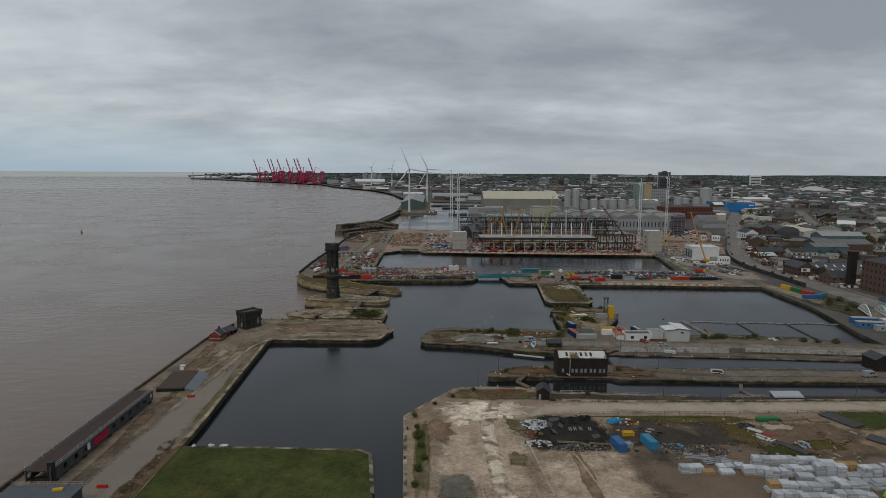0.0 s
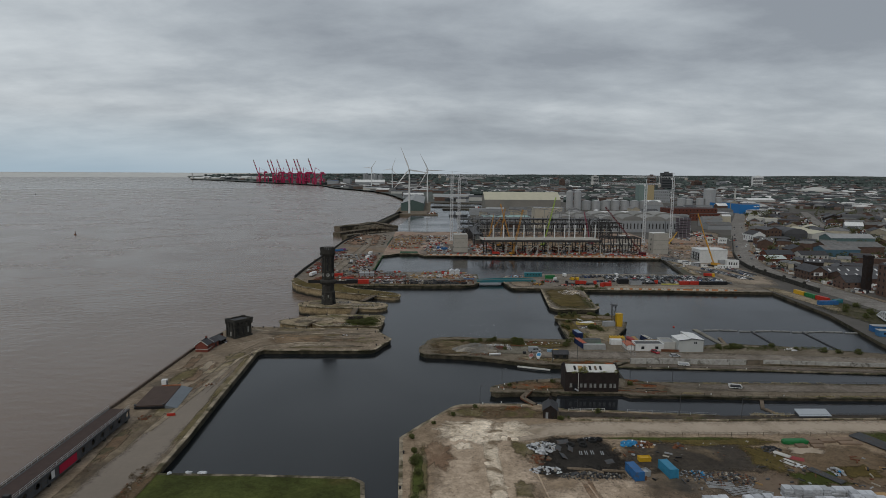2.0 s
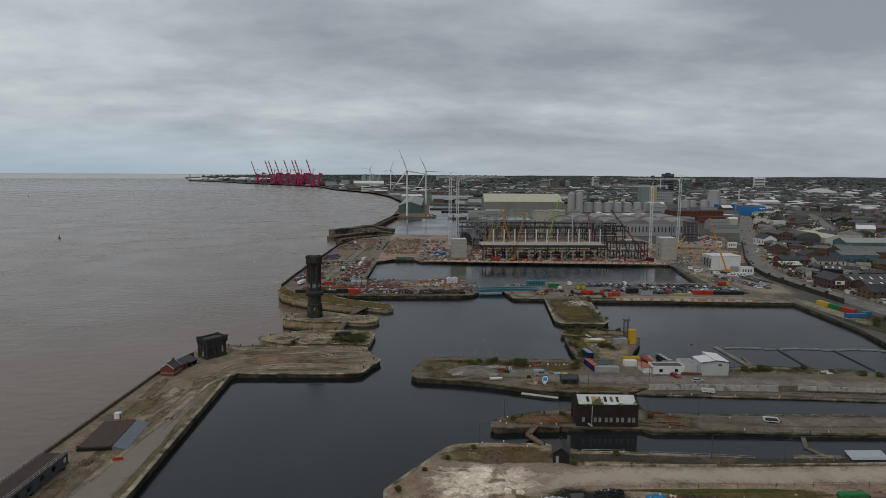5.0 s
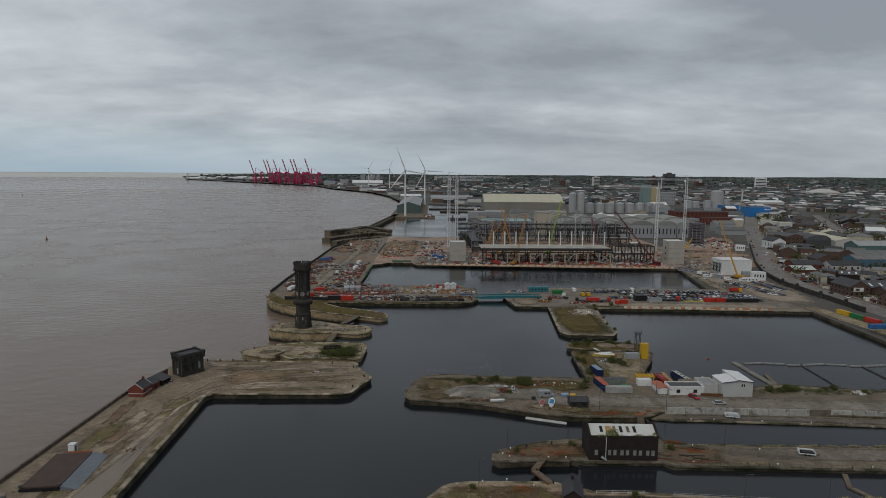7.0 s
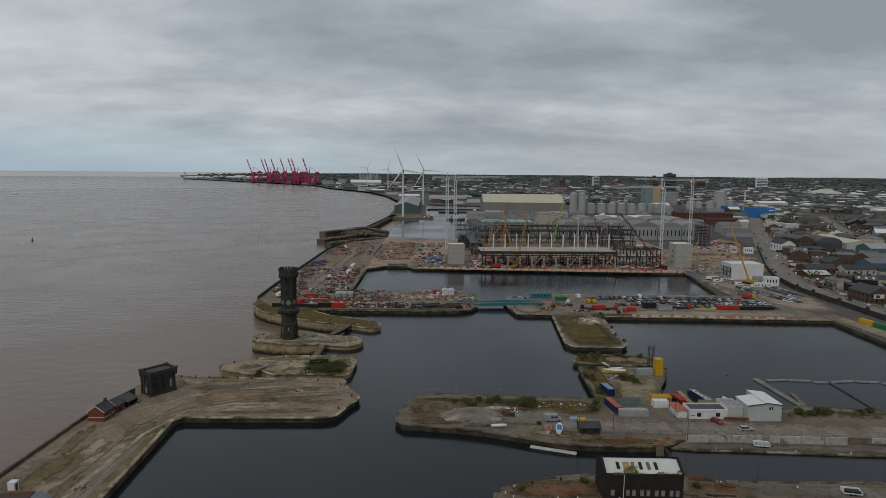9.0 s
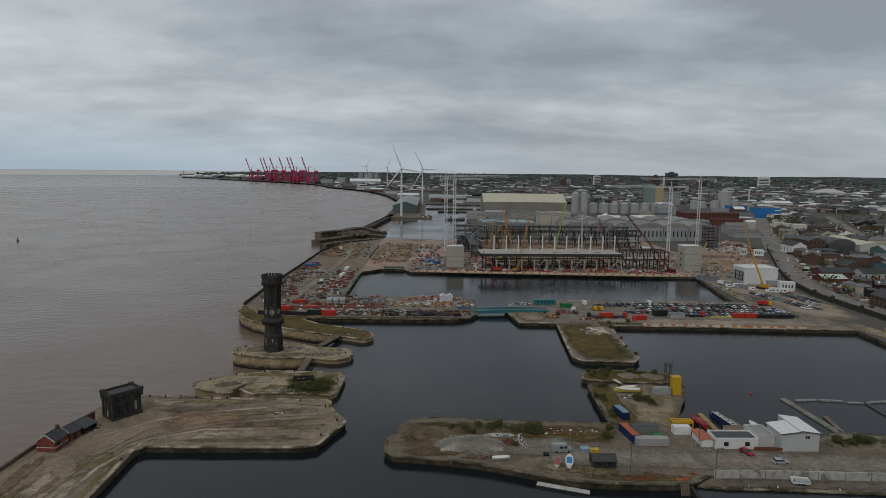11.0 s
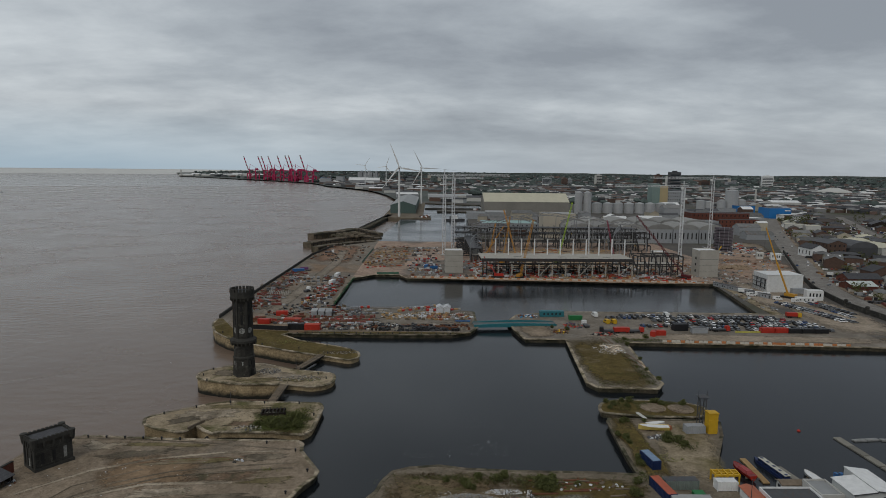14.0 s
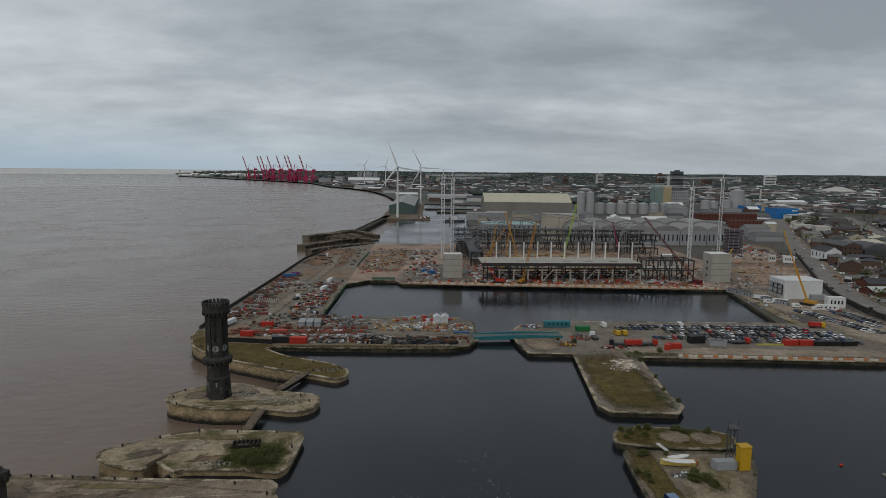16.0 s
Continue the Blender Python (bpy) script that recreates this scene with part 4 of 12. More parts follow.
def strip(name, pts, width, mat, label, z=0.04, loose=False):
    """A road or band along a line; a loose one has no kerb and thins out at its sides."""
    LAYER[0] += 1
    z += LAYER[0] * 0.0011
    if loose:
        fine = []
        for (ax, ay), (bx, by) in zip(pts, pts[1:]):
            k = max(1, int(math.hypot(bx - ax, by - ay) / 3))
            fine += [(ax + (bx - ax) * i / k, ay + (by - ay) * i / k) for i in range(k)]
        pts = fine + [pts[-1]]
    sides = [[] for _ in range(5)]
    for i, (x, y) in enumerate(pts):
        a, b = pts[max(0, i - 1)], pts[min(len(pts) - 1, i + 1)]
        d = Vector((b[0] - a[0], b[1] - a[1])).normalized()
        for side, o in zip(sides, (-0.6, -0.4, 0.0, 0.4, 0.6) if loose else (-0.5, -0.25, 0.0, 0.25, 0.5)):
            side.append((x + d.y * width * o, y - d.x * width * o, z))
    if loose:
        return feathered(name, sides[::-1], False, (0.0, 0.62, 0.95, 0.62, 0.0), mat, label, "road")
    g, n = Geo(), len(pts)
    L_, R_ = sides[0], sides[-1]
    g.add(L_ + R_ + [(x, y, z - 0.1) for x, y, _ in L_] + [(x, y, z - 0.1) for x, y, _ in R_],
          [(n + i, n + i + 1, i + 1, i) for i in range(n - 1)] + [(i, i + 1, 2 * n + i + 1, 2 * n + i) for i in range(n - 1)]
          + [(n + i + 1, n + i, 3 * n + i, 3 * n + i + 1) for i in range(n - 1)])
    return solid(name, g, mat, label, "road", kind="structure")


def container(x, y, rz, mat, label, length=6.1, roof=None, h=2.6, w=2.44, z=0.0, group="shipping containers"):
    th = thing("shipping_container", x, y, z, rz, label, "container", group)
    n = int(length / 0.6)
    side = []
    for i in range(n):
        x0, d = -length / 2 + i * length / n, length / n
        side += [(x0, 0.0), (x0 + d * 0.3, 0.0), (x0 + d * 0.5, 0.07), (x0 + d * 0.8, 0.07)]
    side.append((length / 2, 0.0))
    outline = [(x, -w / 2 + o) for x, o in side] + [(x, w / 2 - o) for x, o in side[::-1]]
    part("body", Geo().prism(outline, 0.12, h - 0.08), mat, th)
    part("roof_panel", Geo().box(-length / 2 + 0.05, -w / 2 + 0.05, h - 0.1, length / 2 - 0.05, w / 2 - 0.05, h), roof or mat, th)
    for xx in (-length / 2, length / 2):
        for yy in (-w / 2, w / 2):
            part("corner_post", Geo().cbox(xx, yy, 0, 0.18, 0.18, h + 0.02), mat, th)
    for yy in (-0.6, 0.6):
        part("door", Geo().box(length / 2, yy - 0.55, 0.2, length / 2 + 0.05, yy + 0.55, h - 0.2), mat, th)
    return th


def cabin(x, y, rz, lx, ly, h, mat, label, roofmat=None, windows=2, z=0.0, group="site cabins", name="site_cabin"):
    th = thing(name, x, y, z, rz, label, "cabin", group)
    part("body", Geo().box(-lx / 2, -ly / 2, 0.1, lx / 2, ly / 2, h), mat, th)
    part("roof", Geo().box(-lx / 2 - 0.1, -ly / 2 - 0.1, h, lx / 2 + 0.1, ly / 2 + 0.1, h + 0.18), roofmat or mat, th)
    for i in range(windows):
        xx = -lx / 2 + (i + 1) * lx / (windows + 1)
        part("window", Geo().box(xx - 0.45, -ly / 2 - 0.04, h * 0.4, xx + 0.45, -ly / 2 + 0.03, h * 0.75), GLASS, th)
    part("door", Geo().box(lx / 2 - 0.03, -0.45, 0.1, lx / 2 + 0.04, 0.45, min(2.1, h - 0.2)), DKGREY, th)
    return th


CARGLASS = surf("tinted_car_glass", (0.02, 0.022, 0.025), (0.014, 0.016, 0.018), 0.12, 0.5, 3.0, 0.0, spec=0.6)


def make_car(col, label, name="car", lx=4.3, hh=1.48, near=True):
    th = thing(name, 0, 0, 0, 0, label, "car", "parked cars")
    w = 1.76
    prof = [(-lx / 2, 0.35), (-lx / 2, 0.85), (-lx / 2 + 0.15, 0.95), (lx / 2 - 1.2, 0.95), (lx / 2 - 0.1, 0.75), (lx / 2, 0.4)]
    g = Geo()
    n = len(prof)
    g.add([(x, -w / 2, z) for x, z in prof] + [(x, w / 2, z) for x, z in prof], [tuple(range(n)), tuple(range(n, 2 * n))[::-1]] + [(i, n + i, n + (i + 1) % n, (i + 1) % n) for i in range(n)])
    a, b = -lx / 2 + 0.2, lx / 2 - 1.15
    g.box(a + 0.38, -w / 2 + 0.2, hh - 0.05, b - 0.78, w / 2 - 0.2, hh)
    part("body", g, col, th)
    part("glasshouse", Geo().add([(a, -w / 2 + 0.04, 0.93), (b, -w / 2 + 0.04, 0.93), (b, w / 2 - 0.04, 0.93), (a, w / 2 - 0.04, 0.93),
                               (a + 0.35, -w / 2 + 0.2, hh - 0.05), (b - 0.75, -w / 2 + 0.2, hh - 0.05), (b - 0.75, w / 2 - 0.2, hh - 0.05), (a + 0.35, w / 2 - 0.2, hh - 0.05)],
                              [(4, 5, 6, 7), (0, 1, 5, 4), (1, 2, 6, 5), (2, 3, 7, 6), (3, 0, 4, 7)]), CARGLASS, th)
    if not near:
        g = Geo().box(-lx / 2 + 0.5, -w / 2 + 0.3, 0.2, lx / 2 - 0.5, w / 2 - 0.3, 0.4)
        for xx in (-lx / 2 + 0.8, lx / 2 - 0.85):
            g.rod((xx, -w / 2, 0.32), (xx, w / 2, 0.32), 0.32, n=8)
        part("running_gear", g, TYRE, th)
        return th
    wm = Geo().rod((0, -0.1, 0), (0, 0.1, 0), 0.32, n=10).mesh("wheel", TYRE)
    for xx in (-lx / 2 + 0.8, lx / 2 - 0.85):
        for yy in (-w / 2 + 0.08, w / 2 - 0.08):
            o = part("wheel", wm, None, th)
            o.location = (xx, yy, 0.32)
    return th


def make_van(col, label, name="van", lx=5.6, h=2.5):
    th = thing(name, 0, 0, 0, 0, label, "van", "parked vans")
    w = 2.0
    prof = [(-lx / 2, 0.4), (-lx / 2, h), (lx / 2 - 1.5, h), (lx / 2 - 0.9, 1.35), (lx / 2 - 0.05, 1.1), (lx / 2, 0.4)]
    n = len(prof)
    part("body", Geo().add([(x, -w / 2, z) for x, z in prof] + [(x, w / 2, z) for x, z in prof],
                           [tuple(range(n)), tuple(range(n, 2 * n))[::-1]] + [(i, n + i, n + (i + 1) % n, (i + 1) % n) for i in range(n)]), col, th)
    part("windscreen", Geo().add([(lx / 2 - 1.44, -w / 2 + 0.15, h - 0.1), (lx / 2 - 0.88, -w / 2 + 0.15, 1.38), (lx / 2 - 0.88, w / 2 - 0.15, 1.38), (lx / 2 - 1.44, w / 2 - 0.15, h - 0.1)],
                                 [(0, 1, 2, 3)]), GLASS, th)
    for yy in (-w / 2 - 0.01, w / 2 + 0.01):
        part("side_window", Geo().box(lx / 2 - 2.3, yy - 0.015, 1.4, lx / 2 - 1.5, yy + 0.015, 2.05), GLASS, th)
        part("side_window", Geo().box(-0.9, yy - 0.015, 1.4, 0.2, yy + 0.015, 2.05), GLASS, th)
    wm = Geo().rod((0, -0.12, 0), (0, 0.12, 0), 0.36, n=10).mesh("wheel", TYRE)
    for xx in (-lx / 2 + 1.0, lx / 2 - 0.9):
        for yy in (-w / 2 + 0.1, w / 2 - 0.1):
            o = part("wheel", wm, None, th)
            o.location = (xx, yy, 0.36)
    return th


def boat(x, y, rz, L_, w, h, mat, label, deck=None, cover=None, z=0.0, mast=0.0, name="boat"):
    th = thing(name, x, y, z, rz, label, "boat", "boats at the boatyard")
    g = Geo()
    secs = [(-0.5, 0.8, 1.0), (-0.2, 1.0, 0.95), (0.15, 0.95, 1.0), (0.38, 0.6, 1.1), (0.5, 0.05, 1.2)]
    for s, ww, hh in secs:
        g.v += [(s * L_, -w / 2 * ww, h * hh), (s * L_, -w / 2 * ww * 0.6, 0.25 * h), (s * L_, 0, 0.0 if s < 0.4 else h * 0.3), (s * L_, w / 2 * ww * 0.6, 0.25 * h), (s * L_, w / 2 * ww, h * hh)]
    for i in range(4):
        for j in range(4):
            q = i * 5 + j
            g.f.append((q, q + 1, q + 6, q + 5))
    g.f.append((4, 3, 2, 1, 0))
    part("hull", g, mat, th)
    d = Geo()
    for s, ww, hh in secs:
        d.v += [(s * L_, -w / 2 * ww * 0.95, h * hh - 0.12), (s * L_, w / 2 * ww * 0.95, h * hh - 0.12)]
    d.f = [(2 * i, 2 * i + 2, 2 * i + 3, 2 * i + 1) for i in range(4)]
    part("deck", d, deck or WHITE, th)
    if cover:
        part("cover", Geo().cbox(-0.08 * L_, 0, h * 0.85, L_ * 0.5, w * 0.7, h * 0.5, top=0.75), cover, th)
    if mast:
        part("mast", Geo().rod((0.1 * L_, 0, h), (0.1 * L_, 0, h + mast), 0.06), STEEL, th)
    for s in (-0.3, 0.2):
        part("cradle", Geo().box(s * L_ - 0.15, -w * 0.4, -0.02, s * L_ + 0.15, w * 0.4, 0.3 * h), TIMBER, th)
    return th


def narrowboat(x, y, rz, L_, mat, roof, label, z):
    th = thing("narrowboat", x, y, z, rz, label, "boat", "boats at the boatyard")
    hull = [(-L_ / 2, -0.7), (-L_ / 2 + 0.6, -1.05), (L_ / 2 - 2.2, -1.05), (L_ / 2, 0), (L_ / 2 - 2.2, 1.05), (-L_ / 2 + 0.6, 1.05), (-L_ / 2, 0.7)]
    part("hull", Geo().prism(hull, -0.4, 0.75), mat, th)
    part("cabin", Geo().cbox(-0.6, 0, 0.75, L_ - 4.2, 1.75, 0.95, top=0.97), mat, th)
    part("roof", Geo().cbox(-0.6, 0, 1.7, L_ - 4.1, 1.75, 0.1), roof, th)
    for i in range(5):
        xx = -L_ / 2 + 2.2 + i * (L_ - 5.6) / 4
        for s in (-1, 1):
            part("window", Geo().box(xx - 0.35, s * 0.87 - 0.02, 1.0, xx + 0.35, s * 0.87 + 0.02, 1.4), GLASS, th)
        part("hatch", Geo().cbox(xx, 0, 1.8, 0.7, 0.7, 0.12), mat, th)
    return th


def bollard_mesh():
    return Geo().cyl(0, 0, 0, 0.65, 0.24, 0.2, 10).cyl(0, 0, 0.6, 0.85, 0.33, 0.26, 10)


BOLLARD = bollard_mesh().mesh("bollard", BLACK)


WHITE_BOLLARD = bollard_mesh().mesh("bollard", WHITE)


def bollard(x, y, z=0.0, white=False):
    ob = new("bollard", WHITE_BOLLARD if white else BOLLARD)
    ob.location = (x, y, z)
    if white:
        ob.scale = (0.7, 0.7, 0.6)
        return tagged(ob, "squat mooring bollard painted white on the quay edge", "bollard", "white mooring bollards")
    return tagged(ob, "squat black iron mooring bollard on the quay edge", "bollard", "mooring bollards")


def lamp_post(x, y, h=8.0, z=0.0, rz=0):
    th = thing("lamp_post", x, y, z, rz, "slender grey steel lamp post", "lamp post", "lamp posts")
    part("pole", Geo().cyl(0, 0, 0, h, 0.11, 0.07, 8), DKGREY, th)
    part("arm", Geo().beam((0, 0, h), (1.2, 0, h + 0.15), 0.08), DKGREY, th)
    part("lamp_head", Geo().cbox(1.4, 0, h + 0.05, 0.8, 0.3, 0.15), DKGREY, th)
    return th


def fence(name, pts, h, mat, label, step=5.0, rails=(0.5, 0.95), z=0.0, panel=None):
    """Posts and rails along a line."""
    th = thing(name, pts[0][0], pts[0][1], z, 0, label, "fence", "fences and rails")
    x0, y0 = pts[0]
    for (ax, ay), (bx, by) in zip(pts, pts[1:]):
        d = math.hypot(bx - ax, by - ay)
        n = max(1, int(d / step))
        for i in range(n + 1):
            px, py = ax + (bx - ax) * i / n - x0, ay + (by - ay) * i / n - y0
            part("post", Geo().cbox(px, py, 0, 0.12, 0.12, h), mat, th)
        for r in rails:
            part("rail", Geo().beam((ax - x0, ay - y0, h * r), (bx - x0, by - y0, h * r), 0.06), mat, th)
        if panel:
            part("panel", Geo().beam((ax - x0, ay - y0, h * 0.5), (bx - x0, by - y0, h * 0.5), 0.05, h * 0.92), panel, th)
    return th


def heap(name, x, y, rx, ry, h, n, mats, label, r=0.5, category="heap", flat=0.7):
    """A loose pile, one mesh for each material."""
    th = thing(name, x, y, 0, 0, label, category)
    for m, share in mats:
        g = Geo()
        for _ in range(int(n * share)):
            a, d = rng.uniform(0, 6.283), rng.random() ** 0.55
            zz = h * (1 - d ** 1.5) * rng.uniform(0.4, 1.0)
            g.rock(math.cos(a) * rx * d, math.sin(a) * ry * d, zz, r * rng.uniform(0.5, 1.4), rng, flat)
        ob = part("rubble", g, m, th)
        ob["kind"] = "stuff"
    return th


def stack(x, y, rz, lx, ly, layers, lh, mat, label, cols=1, z=0.0, name="pallet_stack", mat2=None):
    """A stack of wrapped bundles or boards."""
    th = thing(name, x, y, z, rz, label, "stack", "stacked building materials")
    lh *= rng.uniform(0.93, 1.07)
    for c in range(cols):
        for k in range(layers if c % 3 else max(1, layers - (c % 2))):
            jx, jy = rng.uniform(-0.08, 0.08), rng.uniform(-0.12, 0.12)
            cx = -lx / 2 + (c + 0.5) * lx / cols
            m = mat2 if (mat2 and rng.random() < 0.12) else mat
            part("pack", Geo().cbox(cx + jx, jy, k * (lh + 0.09) + 0.12, lx / cols * 0.93, ly, lh, radians(rng.uniform(-2, 2))), m, th)
    for s in (-0.3, 0.3):
        part("bearer", Geo().cbox(0, s * ly, 0, lx, 0.12, 0.12), TIMBER, th)
    return th


def building(x0, y0, x1, y1, h, wall, roofm, label, roof="gable", rise=None, along=None, name="building", group="", windows=(0, 0), z=0.0, rz=0.0, winmat=None, lights=0, category="building"):
    """A house or shed: walls, roof, rows of windows, rooflights."""
    cx, cy = (x0 + x1) / 2, (y0 + y1) / 2
    a, b = abs(x1 - x0) / 2, abs(y1 - y0) / 2
    along = along or ("x" if a >= b else "y")
    th = thing(name, cx, cy, z, rz, label, category, group)
    if roof == "gable":
        rise = rise if rise is not None else min(a, b) * 0.45
        part("wall", Geo().house(-a, -b, 0, a, b, h, h + rise, along), wall, th)
        part("roof", Geo().gable(-a, -b, a, b, h + 0.05, h + rise + 0.08, along, over=0.35, thick=0.14), roofm, th)
        if lights:
            for i in range(lights):
                u = -a + (i + 0.5) * 2 * a / lights
                k = rise / b if along == "x" else rise / a
                if along == "x":
                    part("rooflight", Geo().add([(u - 0.7, -b * 0.75, h + k * b * 0.25 + 0.26), (u + 0.7, -b * 0.75, h + k * b * 0.25 + 0.26),
                                                 (u + 0.7, -b * 0.35, h + k * b * 0.65 + 0.26), (u - 0.7, -b * 0.35, h + k * b * 0.65 + 0.26)], [(0, 1, 2, 3)]), WHITE, th)
    elif roof == "hip":
        rise = rise or min(a, b) * 0.4
        part("wall", Geo().box(-a, -b, 0, a, b, h), wall, th)
        m = min(a, b)
        if a >= b:
            r0, r1 = (-a + m, 0), (a - m, 0)
        else:
            r0, r1 = (0, -b + m), (0, b - m)
        o = 0.4
        vs = [(-a - o, -b - o, h), (a + o, -b - o, h), (a + o, b + o, h), (-a - o, b + o, h), (*r0, h + rise), (*r1, h + rise)]
        fs = [(0, 1, 5, 4), (1, 2, 5), (2, 3, 4, 5), (3, 0, 4), (3, 2, 1, 0)] if a >= b else [(0, 1, 4), (1, 2, 5, 4), (2, 3, 5), (3, 0, 4, 5), (3, 2, 1, 0)]
        part("roof", Geo().add(vs, fs), roofm, th)
    elif roof == "arch":
        part("wall", Geo().box(-a, -b, 0, a, b, h), wall, th)
        g = Geo()
        rise = rise or min(a, b) * 0.5
        n = 8
        for i in range(n + 1):
            t = math.pi * i / n
            u, zz = -math.cos(t), math.sin(t) * rise + h
            g.v += [(u * a, -b - 0.2, zz), (u * a, b + 0.2, zz)] if along == "y" else [(-a - 0.2, u * b, zz), (a + 0.2, u * b, zz)]
        g.f = [(2 * i, 2 * i + 1, 2 * i + 3, 2 * i + 2) for i in range(n)] + [tuple(2 * i for i in range(n + 1)), tuple(2 * i + 1 for i in range(n, -1, -1))]
        part("roof", g, roofm, th)
    else:
        part("wall", Geo().box(-a, -b, 0, a, b, h), wall, th)
        g = Geo()
        for p in ((-a - 0.1, -b - 0.1, a + 0.1, -b + 0.25), (-a - 0.1, b - 0.25, a + 0.1, b + 0.1), (-a - 0.1, -b + 0.25, -a + 0.25, b - 0.25), (a - 0.25, -b + 0.25, a + 0.1, b - 0.25)):
            g.box(p[0], p[1], h - 0.2, p[2], p[3], h + 0.5)
        part("parapet", g, wall, th)
        part("roof", Geo().box(-a + 0.25, -b + 0.25, h - 0.1, a - 0.25, b - 0.25, h + 0.15), roofm, th)
    cols, rows = windows
    if cols:
        fh = h / rows
        for r in range(rows):
            for i in range(cols):
                u = -a + (i + 0.5) * 2 * a / cols
                s = min(0.7, a / cols * 0.6)
                part("window", Geo().box(u - s, -b - 0.05, r * fh + fh * 0.3, u + s, -b + 0.03, r * fh + fh * 0.75), winmat or GLASS, th)
            side = max(1, int(cols * b / max(a, 0.1)))
            for i in range(min(side, 8)):
                v = -b + (i + 0.5) * 2 * b / min(side, 8)
                s = 0.6
                part("window", Geo().box(-a - 0.05, v - s, r * fh + fh * 0.3, -a + 0.03, v + s, r * fh + fh * 0.75), winmat or GLASS, th)
    return th


def lattice(g, p, q, w, bay, t=0.14, n=4):
    """A square lattice boom or mast from p to q."""
    p, q = Vector(p), Vector(q)
    d = (q - p)
    L_ = d.length
    d.normalize()
    up = Vector((0, 0, 1)) if abs(d.z) < 0.9 else Vector((0, 1, 0))
    s = d.cross(up).normalized() * (w / 2)
    u = s.cross(d).normalized() * (w / 2)
    cs = [(-1, -1), (1, -1), (1, 1), (-1, 1)]
    for a, b in cs:
        g.beam(p + a * s + b * u, q + a * s + b * u, t)
    m = max(1, int(L_ / bay))
    for i in range(m):
        c0, c1 = p + d * (L_ * i / m), p + d * (L_ * (i + 1) / m)
        for k in range(4):
            (a, b), (e, f) = cs[k], cs[(k + 1) % 4]
            if i % 2:
                (a, b), (e, f) = (e, f), (a, b)
            g.beam(c0 + a * s + b * u, c1 + e * s + f * u, t * 0.7)
    return g


def tower_crane(x, y, h, jib, az, mat, z=0.0, back=16):
    th = thing("tower_crane", x, y, z, az, "tall pale lattice tower crane over the building site", "crane", "tower cranes")
    part("mast", lattice(Geo(), (0, 0, 0), (0, 0, h), 2.4, 3.0, 0.34), mat, th)
    part("foundation", Geo().box(-3, -3, 0, 3, 3, 0.8), PRECAST, th)
    part("jib", lattice(Geo(), (0, 0, h + 1), (jib, 0, h + 1), 1.5, 2.6, 0.24), mat, th)
    part("counter_jib", lattice(Geo(), (0, 0, h + 1), (-back, 0, h + 1), 1.4, 2.6, 0.24), mat, th)
    part("counterweight", Geo().box(-back, -0.9, h - 2.2, -back + 3, 0.9, h + 0.6), PRECAST, th)
    part("operator_cab", Geo().box(0.8, 1.2, h - 1.6, 2.6, 2.8, h + 0.6), WHITE, th)
    part("apex", Geo().beam((0, 0, h + 1), (0, 0, h + 6), 0.6), mat, th)
    for e in (jib * 0.7, -back):
        part("tie_bar", Geo().rod((0, 0, h + 6), (e, 0, h + 1.8), 0.08, n=5), STEEL, th)
    return th


def mobile_crane(x, y, tip, mat, label, wb=True, boom_w=1.1, z=0.0, solid_boom=False):
    th = thing("mobile_crane", x, y, z, 0, label, "crane", "mobile cranes")
    dx, dy = tip[0] - x, tip[1] - y
    a = math.atan2(dy, dx)
    part("undercarriage", Geo().cbox(0, 0, 0.3, 8.5, 3.0, 1.1, a), DKGREY, th)
    for s in (-1, 1):
        part("track", Geo().cbox(-math.sin(a) * 2.2 * s, math.cos(a) * 2.2 * s, 0, 8.0, 0.9, 1.2, a), BLACK, th)
    part("superstructure", Geo().cbox(-math.cos(a) * 1.5, -math.sin(a) * 1.5, 1.4, 7.0, 3.2, 1.8, a), mat, th)
    part("cab", Geo().cbox(math.cos(a) * 2 + math.sin(a) * 1.6, math.sin(a) * 2 - math.cos(a) * 1.6, 1.4, 2.0, 1.4, 2.0, a), GLASS, th)
    t = (dx, dy, tip[2] - z)
    if solid_boom:
        m = tuple(v * 0.5 for v in t)
        part("boom", Geo().beam((0, 0, 2.2), m, boom_w).beam(m, t, boom_w * 0.7), mat, th)
    else:
        part("boom", lattice(Geo(), (0, 0, 2.2), t, boom_w, 1.8, 0.17), mat, th)
    part("cable", Geo().rod(t, (t[0], t[1], t[2] * 0.45), 0.06, n=5), BLACK, th)
    part("hook_block", Geo().cbox(t[0], t[1], t[2] * 0.45 - 0.8, 0.5, 0.5, 0.9), YELLOW, th)
    return th


def tree(x, y, h, label="broad green street tree", group="town trees", z=0.0):
    th = thing("tree", x, y, z, 0, label, "tree", group)
    g = Geo().rod((0, 0, 0), (0, 0, h * 0.5), 0.03 * h, 0.015 * h, 7)
    for i in range(5):
        a = i * 1.26 + rng.uniform(-0.3, 0.3)
        g.rod((0, 0, h * rng.uniform(0.25, 0.45)), (math.cos(a) * h * 0.25, math.sin(a) * h * 0.25, h * rng.uniform(0.55, 0.75)), 0.012 * h, 0.005 * h, 5)
    part("trunk", g, TIMBER, th)
    c = Geo()
    for i in range(5):
        a = i * 1.26
        c.leaves(math.cos(a) * h * 0.2, math.sin(a) * h * 0.2, h * rng.uniform(0.5, 0.72), h * 0.24, h * 0.24, h * 0.22, 45, h * 0.06, rng)
    part("crown", c, LEAF, th)
    return th

